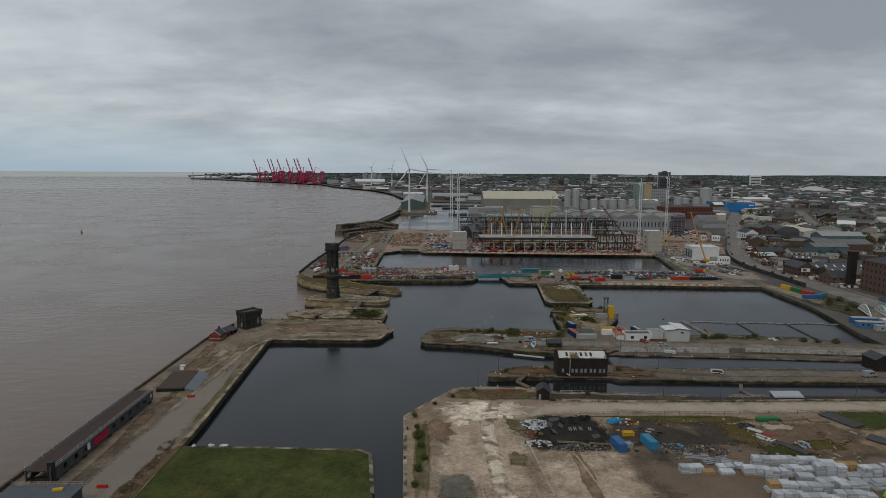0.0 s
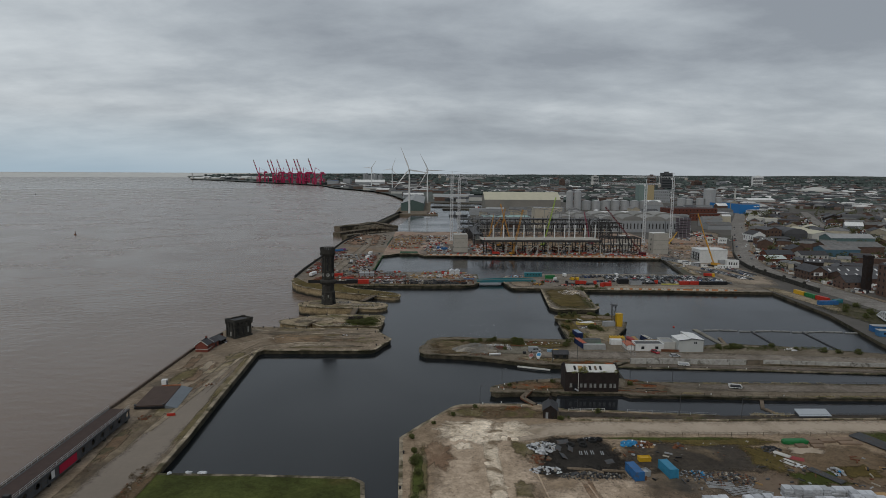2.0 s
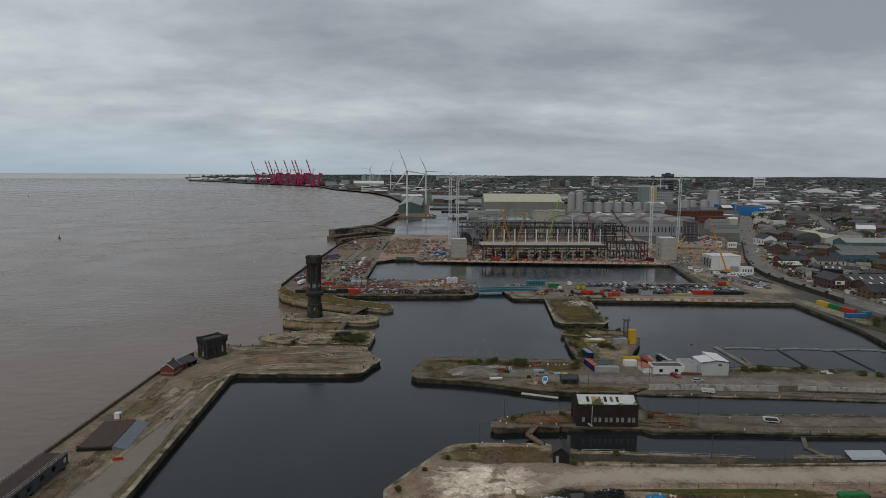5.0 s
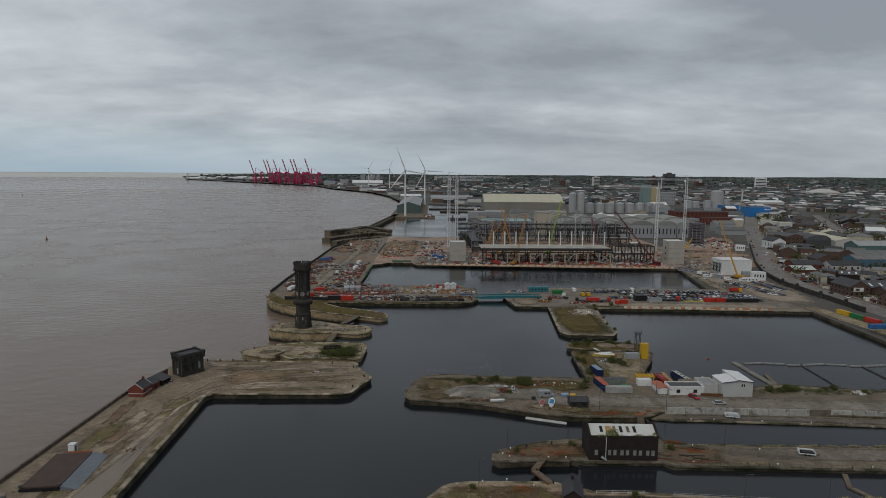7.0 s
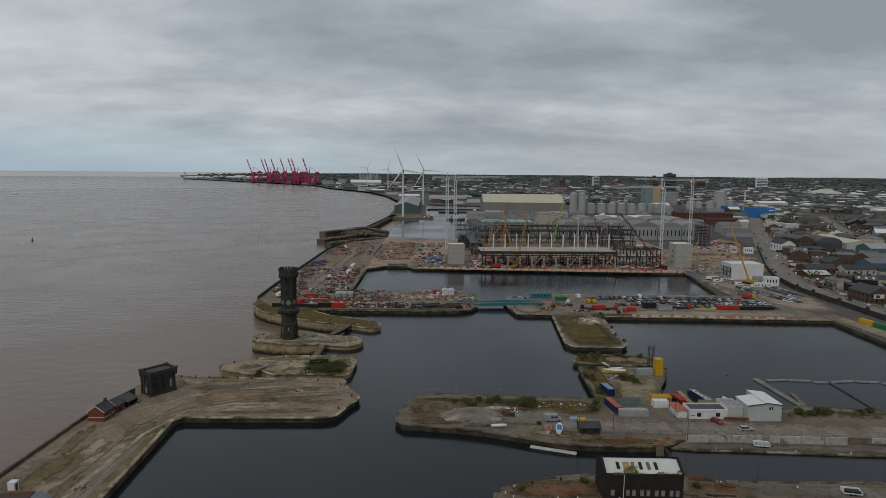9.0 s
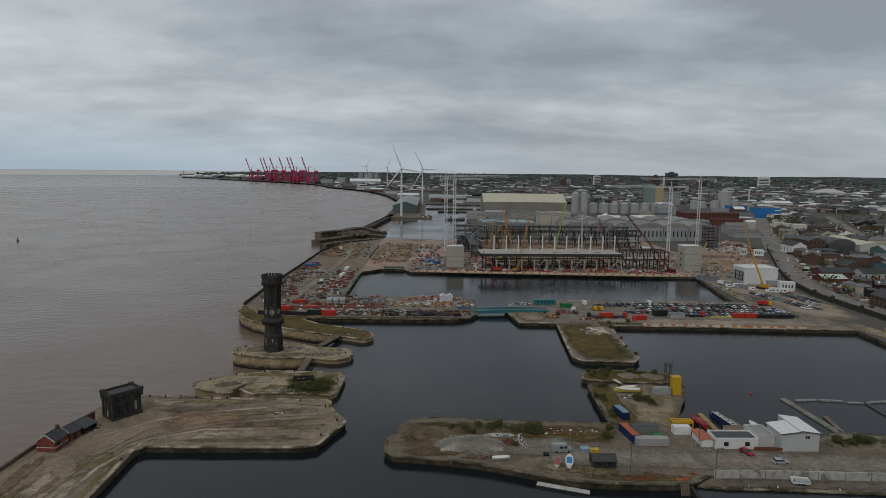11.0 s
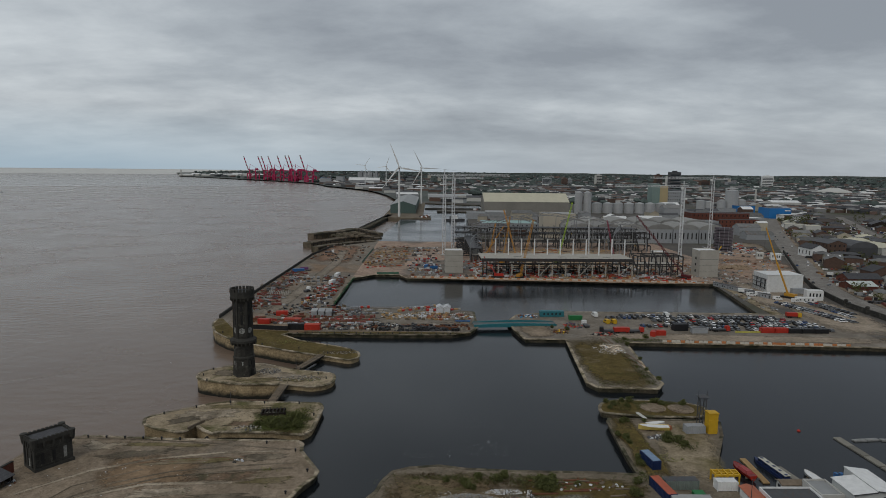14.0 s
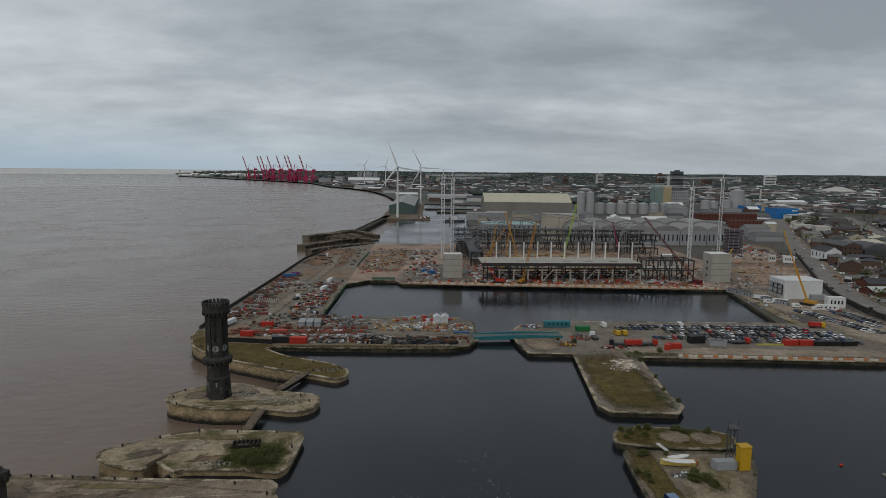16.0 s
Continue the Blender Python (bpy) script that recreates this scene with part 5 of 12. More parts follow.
# ---- the pier ----
PARAPET = surf("weathered_brown_parapet", (0.13, 0.095, 0.075), (0.065, 0.052, 0.043), 0.92, 0.5, 3.0, 0.4, vary=0.15)


def river_parapet():
    th = thing("river_parapet", -112.2, 20, 0, 0, "low dark stone parapet along the river wall", "wall", kind="structure")
    pts = [(-111.6, 60), (-112.1, 200), (-110.7, 290), (-110.0, 298)]
    for (ax, ay), (bx, by) in zip(pts, pts[1:]):
        n = max(1, int(math.hypot(bx - ax, by - ay) / 6))
        for i in range(n):
            f0, f1 = i / n, (i + 1) / n - 0.004
            part("wall_block", Geo().beam((ax + (bx - ax) * f0 + 112.2, ay + (by - ay) * f0 - 20, 0.5), (ax + (bx - ax) * f1 + 112.2, ay + (by - ay) * f1 - 20, 0.5), 0.7, 1.0), PARAPET, th)


river_parapet()


def boundary_wall():
    th = thing("boundary_wall", -107.6, 294.6, 0, 0, "red brick wall with a dark stone coping beside the river", "wall", kind="structure")
    for i in range(4):
        f0, f1 = i / 4, (i + 0.99) / 4
        part("wall_face", Geo().beam((4.0 * f0, 17 * f0, 1.45), (4.0 * f1, 17 * f1, 1.45), 0.5, 2.9), BRICK, th)
        part("wall_coping", Geo().beam((4.0 * f0, 17 * f0, 3.02), (4.0 * f1, 17 * f1, 3.02), 0.8, 0.24), BLACKTRIM, th)


boundary_wall()
WARMBRICK = surf("warm_red_brick", (0.21, 0.060, 0.042), (0.135, 0.043, 0.032), 0.9, 0.7, 5.0, 0.3, course=(0.45, 0.15))


def brick_house():
    th = thing("brick_hut", -105.3, 292.2, 0, -4, "small red brick gabled hut with a slate roof", "hut")
    a, b = 2.75, 2.9
    part("wall", Geo().house(-a, -b, 0, a, b, 3.1, 5.0, "y"), WARMBRICK, th)
    part("roof", Geo().gable(-a, -b, a, b, 3.15, 5.05, "y", over=0.2, thick=0.13), SLATE, th)
    for s in (-1, 1):
        for e in (-1, 1):
            y = e * (b + 0.2)
            part("verge_board", Geo().beam((s * (a + 0.2), y, 3.1), (0, y, 5.15), 0.12, 0.26), OFFWHITE, th)
    part("stone_band", Geo().box(-a - 0.05, -b - 0.05, 1.25, a + 0.05, b + 0.05, 1.45), OFFWHITE, th)
    part("ridge_tile", Geo().beam((0, -b - 0.2, 5.22), (0, b + 0.2, 5.22), 0.25, 0.14), BLACKTRIM, th)
    part("door", Geo().box(a - 0.02, 0.2, 0, a + 0.07, 1.2, 2.1), TIMBER, th)
    part("window", Geo().box(a - 0.02, -1.9, 1.5, a + 0.07, -0.9, 2.5), DARKHOLE, th)
    part("chimney", Geo().box(-0.35, b - 0.9, 4.4, 0.35, b - 0.2, 6.0), BRICK, th)
    for cx, cy, lx, ly, h, lab, nm in ((-103.9, 298.6, 3.4, 4.2, 2.7, "low red brick lean-to shed with a dark roof", "brick_shed"), (-102.4, 304.2, 3.6, 5.0, 2.3, "dark open-fronted lean-to against a brick wall", "open_shed")):
        t2 = thing(nm, cx, cy, 0, -13, lab, "shed")
        brick = nm == "brick_shed"
        z1, z0 = h + 0.9, h - 0.4
        side = Geo()
        for y in (-ly / 2, ly / 2 - 0.3):
            side.add([(-lx / 2, y, 0), (lx / 2, y, 0), (lx / 2, y, z0), (-lx / 2, y, z1), (-lx / 2, y + 0.3, 0), (lx / 2, y + 0.3, 0), (lx / 2, y + 0.3, z0), (-lx / 2, y + 0.3, z1)],
                     [(0, 1, 2, 3), (7, 6, 5, 4), (0, 4, 5, 1), (1, 5, 6, 2), (2, 6, 7, 3), (3, 7, 4, 0)])
        part("wall", side.box(-lx / 2, -ly / 2 + 0.3, 0, -lx / 2 + 0.3, ly / 2 - 0.3, h), WARMBRICK if brick else DBRICK, t2)
        if brick:
            part("front_wall", Geo().box(lx / 2 - 0.3, -ly / 2 + 0.3, 0, lx / 2, ly / 2 - 0.3, z0 - 0.05), WARMBRICK, t2)
            part("doorway", Geo().box(lx / 2 - 0.04, -0.6, 0, lx / 2 + 0.04, 0.6, 1.9), DARKHOLE, t2)
        else:
            for y in (-1.4, 0.2, 1.8):
                part("post", Geo().cbox(lx / 2 - 0.15, y, 0, 0.2, 0.2, z0 - 0.05), TAR, t2)
        part("roof", Geo().beam((-lx / 2 - 0.25, 0, z1 + 0.1), (lx / 2 + 0.35, 0, z0 + 0.02), ly + 0.5, 0.14), SLATE, t2)


brick_house()
heap("rubbish_heap", -100.2, 305.5, 1.0, 2.0, 0.6, 18, ((DKGREY, 0.5), (BAG, 0.25), (RUST, 0.25)), "drums and scrap outside the lean-to", 0.4)


def link_span():
    """A long steel bridge section lying on the quay."""
    th = thing("gangway_span", -103.3, 156, 0, 0, "long dark steel ferry gangway span stored on the quay", "gangway")
    L_ = 58.0
    deck = surf("brown_anti_slip_deck", (0.075, 0.052, 0.045), (0.05, 0.036, 0.032), 0.9, 0.5, 5.0, 0.2)
    part("deck", Geo().box(-4.2, 0, 3.6, 2.3, L_, 3.9), deck, th)
    for x in (-3.9, 2.4):
        g = Geo().box(x - 0.25, 0, 0.8, x + 0.25, L_, 1.15).box(x - 0.25, 0, 3.65, x + 0.25, L_, 3.95)
        n = 23
        w = L_ / n
        for i in range(n):
            c = (i + 0.5) * w
            r = 0.86 if i % 2 == 0 else 0.02
            for k in range(16):
                ring = []
                for t in (2 * math.pi * k / 16, 2 * math.pi * (k + 1) / 16):
                    e = 1.25 / max(abs(math.cos(t)), abs(math.sin(t)))
                    for q in (r, e):
                        ring.append((c + q * math.cos(t) * w / 2.5, 2.4 + q * math.sin(t)))
                a0, b0, a1, b1 = ring
                vs = [(x + o, y, z) for o in (-0.12, 0.12) for y, z in (a0, b0, b1, a1)]
                g.add(vs, [(0, 1, 2, 3), (7, 6, 5, 4), (3, 7, 4, 0)])
            g.box(x - 0.2, c - w / 2 - 0.08, 1.15, x + 0.2, c - w / 2 + 0.08, 3.65)
        part("girder", g, DKGREY, th)
    for i in range(5):
        y = 2 + i * 13.4
        part("support", Geo().box(-4.2, y, 0, 2.6, y + 0.9, 0.9), TAR, th)
    for x in (-4.0, 2.45):
        g = Geo()
        for r in (4.5, 5.0):
            g.beam((x, 0, r), (x, L_, r), 0.07)
        for i in range(25):
            g.beam((x, i * L_ / 24, 3.9), (x, i * L_ / 24, 5.0), 0.07)
        part("handrail", g, STEEL, th)
    part("banner", Geo().box(2.62, 20, 1.2, 2.68, 28, 3.4), surf("red_banner", (0.42, 0.015, 0.05), (0.36, 0.012, 0.04), 0.6, 0.5, 4.0, 0.0), th, "crimson banner")
    part("sign", Geo().box(2.62, 16.6, 1.5, 2.68, 18.0, 3.5), WHITE, th)
    part("portal", Geo().box(1.5, 0.2, 0.9, 2.9, 1.4, 6.0), BLACK, th)
    t2 = thing("quay_store", -93.5, 137, 0, 0, "flat grey-roofed store with rails round the roof", "building")
    part("wall", Geo().box(-10.5, -9, 0, 6.0, 9.5, 4.6), DKGREY, t2)
    part("roof", Geo().box(-10.8, -9.3, 4.6, 6.3, 9.8, 4.9), surf("grey_roof_felt", (0.10, 0.115, 0.13), (0.075, 0.085, 0.097), 0.8, 0.4, 4.0, 0.1), t2)
    g = Geo()
    for i in range(9):
        g.beam((-10.6 + i * 2.1, 9.6, 4.9), (-10.6 + i * 2.1, 9.6, 6.0), 0.07)
    g.beam((-10.6, 9.6, 5.95), (6.2, 9.6, 5.95), 0.07).beam((-10.6, 9.6, 5.45), (6.2, 9.6, 5.45), 0.07)
    part("handrail", g, STEEL, t2)
    part("roof_plant", Geo().cbox(1.5, 7.5, 4.9, 2.2, 1.0, 0.5, 0.2), YELLOW, t2)


link_span()


def ramp_unit():
    th = thing("landing_ramp", -98.3, 233, 0, 6, "brown-decked steel landing ramp lying on the quay", "ramp")
    part("deck", Geo().box(-6.2, -9.5, 0.9, 3.4, 9.5, 1.3), surf("brown_ramp_deck", (0.085, 0.06, 0.05), (0.06, 0.043, 0.037), 0.9, 0.5, 5.0, 0.2), th)
    part("frame", Geo().box(-6.4, -9.8, 0.2, 3.6, 9.8, 0.88), BLACK, th)
    part("flap", Geo().add([(3.6, -9.8, 1.25), (7.6, -9.8, 0.15), (7.6, 9.8, 0.15), (3.6, 9.8, 1.25), (3.6, -9.8, 0.1), (7.6, -9.8, 0.0), (7.6, 9.8, 0.0), (3.6, 9.8, 0.1)],
                            [(0, 1, 2, 3), (4, 7, 6, 5), (0, 4, 5, 1), (1, 5, 6, 2), (2, 6, 7, 3), (3, 7, 4, 0)]), surf("grey_flap", (0.16, 0.18, 0.20), (0.12, 0.135, 0.15), 0.6, 0.5, 4.0, 0.1), th)
    part("edge_board", Geo().box(-3.4, 9.6, 1.3, 3.4, 9.9, 1.7), ORANGE, th)
    for x in (-6.0, 3.2):
        part("lifting_lug", Geo().box(x - 0.3, -9.9, 1.3, x + 0.3, -9.4, 1.9), DKGREY, th)
    cabin(-103.0, 245.5, 0, 1.7, 1.7, 2.5, WHITE, "white portable toilet cabin on the quay", windows=0, name="portable_toilet")


ramp_unit()


def water_barrier(x, y, rz, mat, label, lx=2.0):
    th = thing("water_barrier", x, y, 0, rz, label, "barrier", "red plastic barriers on the pier")
    part("body", Geo().cbox(0, 0, 0.15, lx, 0.45, 0.75, top=0.9), mat, th)
    for s in (-0.6, 0.6):
        part("foot", Geo().cbox(s, 0, 0, 0.4, 0.6, 0.18), mat, th)
    return th


water_barrier(-89, 217.5, 12, RED, "red plastic water-filled barrier on the quay", 2.8)
water_barrier(-87.2, 154.6, 2, RED, "red plastic water-filled barrier on the quay", 2.8)
patch("ground_pale_patch", -90, 268, 2.2, 9, CONC_PALE, "pale bare concrete patch", rz=-20)
patch("ground_brown_patch", -97, 262, 4, 11, surf("rusty_soil", (0.19, 0.138, 0.10), (0.14, 0.106, 0.08), 0.95, 0.2, 2.0, 0.3, space="world"), "rusty brown soil stain", z=0.025, rz=-10)
patch("ground_brown_patch_2", -68, 312, 13, 8, surf("sandy_soil", (0.22, 0.16, 0.105), (0.17, 0.128, 0.09), 0.95, 0.2, 2.0, 0.3, space="world"), "sandy brown soil stain", z=0.025)
patch("ground_dark_strip", -94.5, 190, 3.2, 46, surf("oily_dirt_strip", (0.125, 0.105, 0.082), (0.085, 0.072, 0.058), 0.95, 0.15, 2.0, 0.4, c3=(0.17, 0.145, 0.11), s3=0.1, t3=(0.5, 0.62), space="world"), "dark oily dirt beside the gangway", z=0.021, rz=1, rough=0.3)
patch("ground_scrub_bank", -79.3, 160, 2.8, 19, surf("rooty_brown_soil", (0.13, 0.095, 0.06), (0.085, 0.064, 0.042), 0.95, 0.3, 2.0, 0.5, c3=(0.085, 0.08, 0.03), s3=0.15, t3=(0.52, 0.66), space="world"), "brown rooty soil bank", z=0.06, rz=-2, rough=0.35)
patch("ground_clean_patch", -86, 196, 5.6, 62, surf("smooth_concrete", (0.215, 0.190, 0.165), (0.180, 0.160, 0.138), 0.88, 0.05, 0.8, 0.15, c3=(0.150, 0.132, 0.112), s3=0.05, t3=(0.56, 0.75), space="world"), "smooth grey concrete apron", z=0.02, rz=-1.6, rough=0.5)
MOSS = surf("mossy_paving", (0.105, 0.096, 0.042), (0.15, 0.128, 0.082), 0.95, 0.2, 2.0, 0.4, c3=(0.19, 0.165, 0.125), s3=0.1, t3=(0.5, 0.62), space="world")
for x_, y_, rx_, ry_, rz_ in ((-81.6, 255, 1.5, 26, 2), (-79.8, 215, 1.4, 18, 2), (-101, 255, 3, 13, -4), (-88, 283, 4.5, 5, 20), (-52, 297.5, 18, 1.2, 1), (-35, 307, 6, 1.6, 4), (-70, 328, 14, 1.2, -3), (-102, 326, 4, 6, 8), (-93, 224, 3.0, 8, 8),
                              (-58, 318, 12, 1.6, 6)):
    patch("ground_moss", x_, y_, rx_, ry_, MOSS, "mossy weathered paving", z=0.03, rz=rz_, rough=0.45)
RUSTY = surf("iron_stained_paving", (0.18, 0.125, 0.088), (0.115, 0.094, 0.072), 0.95, 0.25, 2.0, 0.3, c3=(0.075, 0.07, 0.045), s3=0.18, t3=(0.48, 0.62), space="world")
for x_, y_, rx_, ry_, rz_ in ((-92, 246, 2.2, 7, -8), (-104, 276, 2.2, 9, 2), (-48, 309, 8, 2.2, 5), (-97, 196, 2.0, 10, 4)):
    patch("ground_stain", x_, y_, rx_, ry_, RUSTY, "iron-stained paving", z=0.034, rz=rz_, rough=0.5)
weeds("weeds", -80.6, 250, 0.7, 38, 150, LEAF, "weeds along the inner quay edge", 0.22, 0.3)
weeds("weeds", -55, 297, 24, 1.0, 110, LEAF, "weeds along the quay edge", 0.22, 0.3)
weeds("weeds", -105, 240, 2.0, 40, 150, SCRUB, "dry weeds under the river parapet", 0.25, 0.3)
weeds("weeds", -66, 330, 30, 1.5, 110, SCRUB, "dry weeds along the pier head", 0.22, 0.25)
heap("rubbish_heap", -70, 310, 30, 11, 0.2, 60, ((DEBRIS, 0.5), (TIMBER, 0.3), (BAG, 0.2)), "litter scattered over the pier head", 0.16)
heap("rubbish_heap", -93, 250, 10, 40, 0.2, 70, ((DEBRIS, 0.5), (TIMBER, 0.3), (RUST, 0.2)), "stones and scraps scattered over the pier", 0.18)
for x_, y_, rx_, ry_, m_ in ((-80.5, 176, 2.0, 8, SCRUB), (-79, 158, 2.6, 9, SCRUB), (-95.5, 202, 1.5, 7, DRYGRASS), (-93.5, 213, 1.2, 5, SCRUB), (-80.2, 225, 0.9, 14, GRASS), (-82, 262, 1.1, 22, GRASS),
                              (-86, 292, 2.2, 5, GRASS), (-54, 301, 1.6, 3, GRASS), (-37, 309, 4, 2.2, GRASS), (-34, 304, 3, 1.2, DRYGRASS), (-96, 180, 1.2, 12, SCRUB)):
    weeds("weeds", x_, y_, rx_, ry_, int(rx_ * ry_ * 3.2) + 20, SCRUB if m_ is SCRUB else LEAF, "low patchy weeds in the paving", 0.22, 0.3)
for x_ in range(7):
    bollard(-101 + x_ * 5.6, 333.0 - x_ * 0.3)
for x_, y_ in ((-31.4, 324), (-25.6, 312), (-41, 329), (-28.8, 300.5), (-81.6, 284)):
    bollard(x_, y_)
heap("rubbish_heap", -87, 247, 2, 1.5, 0.5, 26, ((DEBRIS, 0.6), (RUST, 0.4)), "small heap of broken stone and rusty scrap", 0.35)
heap("rubbish_heap", -46, 318, 1.6, 1.0, 0.4, 14, ((BAG, 0.5), (BLACK, 0.5)), "few torn white bags on the paving", 0.35)
heap("rubbish_heap", -97.2, 216, 2.2, 2.6, 0.7, 34, ((RUST, 0.5), (TIMBER, 0.5)), "rusty scrap heap beside the gangway", 0.4)
# rail tracks sunk in the quay
for k_, (ax_, ay_, bx_, by_) in enumerate(((-75, 318, -40, 321), (-75, 316.6, -40, 319.4))):
    solid("sunken_rail", Geo().beam((ax_, ay_, 0.02), (bx_, by_, 0.02), 0.14, 0.06), RUST, "rusty dock rail sunk in the quay paving", "rail", "sunken dock rails")
for x_, y_, rx_, ry_ in ((-80.3, 152.3, 2.2, 6), (-80.2, 164.7, 2.2, 6), (-81.1, 176.6, 2.2, 6)):
    weeds("weeds", x_, y_, rx_, ry_, 300, SCRUB, "brown dead scrub on the rooty bank", 0.26, 0.5)
heap("rubbish_heap", -80.2, 164.7, 2.4, 14, 0.3, 90, ((TIMBER, 0.5), (DEBRIS, 0.2), (RUST, 0.3)), "broken boards and roots on the bank", 0.32, flat=0.35)
heap("stone_debris", -68, 178.6, 6, 0.5, 0.3, 8, ((BAG, 1.0),), "few white stones at the water's edge", 0.6)

# worn wheel tracks and pale screed sweeping over the pier head
PALESCREED = surf("pale_screed", (0.34, 0.305, 0.255), (0.235, 0.21, 0.172), 0.93, 0.25, 2.0, 0.3, c3=(0.16, 0.142, 0.115), s3=0.12, t3=(0.48, 0.6), space="world")
DARKSCREED = surf("dark_damp_paving", (0.12, 0.105, 0.082), (0.08, 0.072, 0.058), 0.9, 0.25, 2.0, 0.3, c3=(0.17, 0.15, 0.12), s3=0.12, t3=(0.48, 0.6), space="world")
for pts_, w_, m_ in (([(-84, 292), (-74, 303), (-62, 309), (-46, 312), (-30, 314)], 0.9, DARKSCREED), ([(-86, 294), (-75, 305.5), (-62, 311.8), (-46, 315), (-29, 317)], 0.7, DARKSCREED),
                     ([(-96, 300), (-84, 312), (-70, 319), (-52, 323), (-36, 324)], 1.4, PALESCREED), ([(-90, 230), (-87, 255), (-86, 280), (-80, 298), (-66, 305), (-44, 306)], 1.6, PALESCREED),
                     ([(-93, 235), (-91, 262), (-90, 286), (-84, 304), (-70, 313)], 0.6, DARKSCREED), ([(-100, 332), (-80, 331.5), (-60, 329.5), (-33, 325)], 0.8, DARKSCREED),
                     ([(-91, 205), (-88.5, 240), (-87, 270)], 2.2, PALESCREED)):
    strip("ground_track", pts_, w_, m_, "worn wheel track on the old paving", z=0.042, loose=True)
for x_, y_, rx_, ry_, rz_, m_ in ((-60, 301, 7, 2.0, 8, PALESCREED), (-88, 327, 6, 2.4, -6, PALESCREED), (-40, 320, 6, 2.0, 10, DARKSCREED), (-75, 322, 9, 2.2, 12, DARKSCREED), (-96, 270, 2.2, 6, 0, PALESCREED), (-45, 299, 7, 1.2, 2, DARKSCREED),
                                  (-66, 350, 8, 4, 6, PALESCREED), (-72, 346, 5, 2, 20, DARKSCREED), (-58, 357, 10, 1.6, 0, MOSS), (-50, 389, 12, 3, -12, PALESCREED), (-74, 392, 4, 3, 0, DARKSCREED), (-40, 385, 6, 2, 20, MOSS),
                                  (-52, 343, 6, 2.4, 0, RUSTY), (-60, 384, 10, 1.8, 4, MOSS)):
    patch("ground_screed", x_, y_, rx_, ry_, m_, "worn uneven old paving", z=0.038, rz=rz_, rough=0.6)
weeds("weeds", -58, 382, 20, 1.2, 70, LEAF, "weeds in the island paving", 0.2, 0.25)
weeds("weeds", -55, 398, 16, 1.4, 60, LEAF, "weeds in the island paving", 0.2, 0.25)
# ---- lock islands ----
patch("ground_isle_green", -40.5, 345.5, 9, 7.5, GRASS, "rough grass on the lock island", z=0.04, rough=0.3)
weeds("weeds", -40, 346, 9, 7, 420, LEAF, "overgrown green scrub on the island", 0.5, 1.1)
weeds("weeds", -34, 354, 4, 5, 120, LEAF, "overgrown green scrub on the island", 0.4, 0.7)
weeds("weeds", -50, 351, 14, 8, 120, SCRUB, "dry weeds in the paving", 0.25, 0.3)
for x_, y_, r_ in ((-36.5, 345, 2.2), (-40, 342.5, 2.0), (-44, 343.0, 1.7), (-34.5, 341.0, 1.6), (-38.5, 339.8, 1.8), (-42.5, 340.2, 1.5), (-36.8, 348.5, 1.4), (-47.5, 341.5, 1.2)):
    bush(x_, y_, r_, r_ * 1.2)
t_ = thing("ruined_winch_house", -44.5, 351, 0, 10, "collapsed timber winch house among weeds", "ruin")
part("wall", Geo().box(-4, -1.6, 0, 4, -1.2, 1.0).box(-4, 1.2, 0, 4, 1.6, 1.3).box(-4, -1.2, 0, -3.6, 1.2, 0.8), DBRICK, t_)
for i_ in range(7):
    part("fallen_beam", Geo().beam((-4 + i_ * 1.2, -2, 1.1 + 0.2 * (i_ % 2)), (-3.4 + i_ * 1.15, 2, 1.3 + 0.15 * (i_ % 3)), 0.3), TAR, t_)
t_ = thing("lock_ramp", -61, 343, 0, 0, "old stone gate recess with a timber balk", "lock part")
part("balk", Geo().beam((-7, -4.5, 0.4), (-4, 1.5, 0.4), 0.5, 0.8), TIMBER, t_)
for x_, y_ in ((-80.5, 350.8), (-72, 356.4), (-62, 360.8), (-50, 360.4), (-38, 360.3), (-31, 350), (-81.5, 389), (-80, 396), (-72, 402), (-45, 396), (-37, 391), (-33, 386), (-78, 383)):
    bollard(x_, y_)
lamp_post(-61, 358.5, 5)
lamp_post(-47, 397, 5)


def footbridge(ax, ay, bx, by, label):
    th = thing("footbridge", ax, ay, 0, 0, label, "bridge", "lock footbridges")
    d = Vector((bx - ax, by - ay, 0))
    s = Vector((-d.y, d.x, 0)).normalized() * 1.5
    n = 12
    for i in range(n):
        c = d * ((i + 0.5) / n)
        part("deck_plank", Geo().beam(tuple(c - s + Vector((0, 0, 0.35))), tuple(c + s + Vector((0, 0, 0.35))), d.length / n * 0.92, 0.15), TIMBER, th)
    for k in (-1, 1):
        part("girder", Geo().beam(tuple(s * k + Vector((0, 0, 0.0))), tuple(d + s * k), 0.25, 0.6), TAR, th)
        g = Geo()
        for i in range(7):
            g.beam(tuple(d * (i / 6) + s * k + Vector((0, 0, 0.3))), tuple(d * (i / 6) + s * k + Vector((0, 0, 1.3))), 0.08)
        g.beam(tuple(s * k + Vector((0, 0, 1.3))), tuple(d + s * k + Vector((0, 0, 1.3))), 0.08)
        part("railing", g, TAR, th)


footbridge(-47.8, 361.8, -47.5, 378.2, "weathered timber footbridge over the lock")
footbridge(-46.5, 396.8, -40, 416, "weathered timber footbridge over the lock")


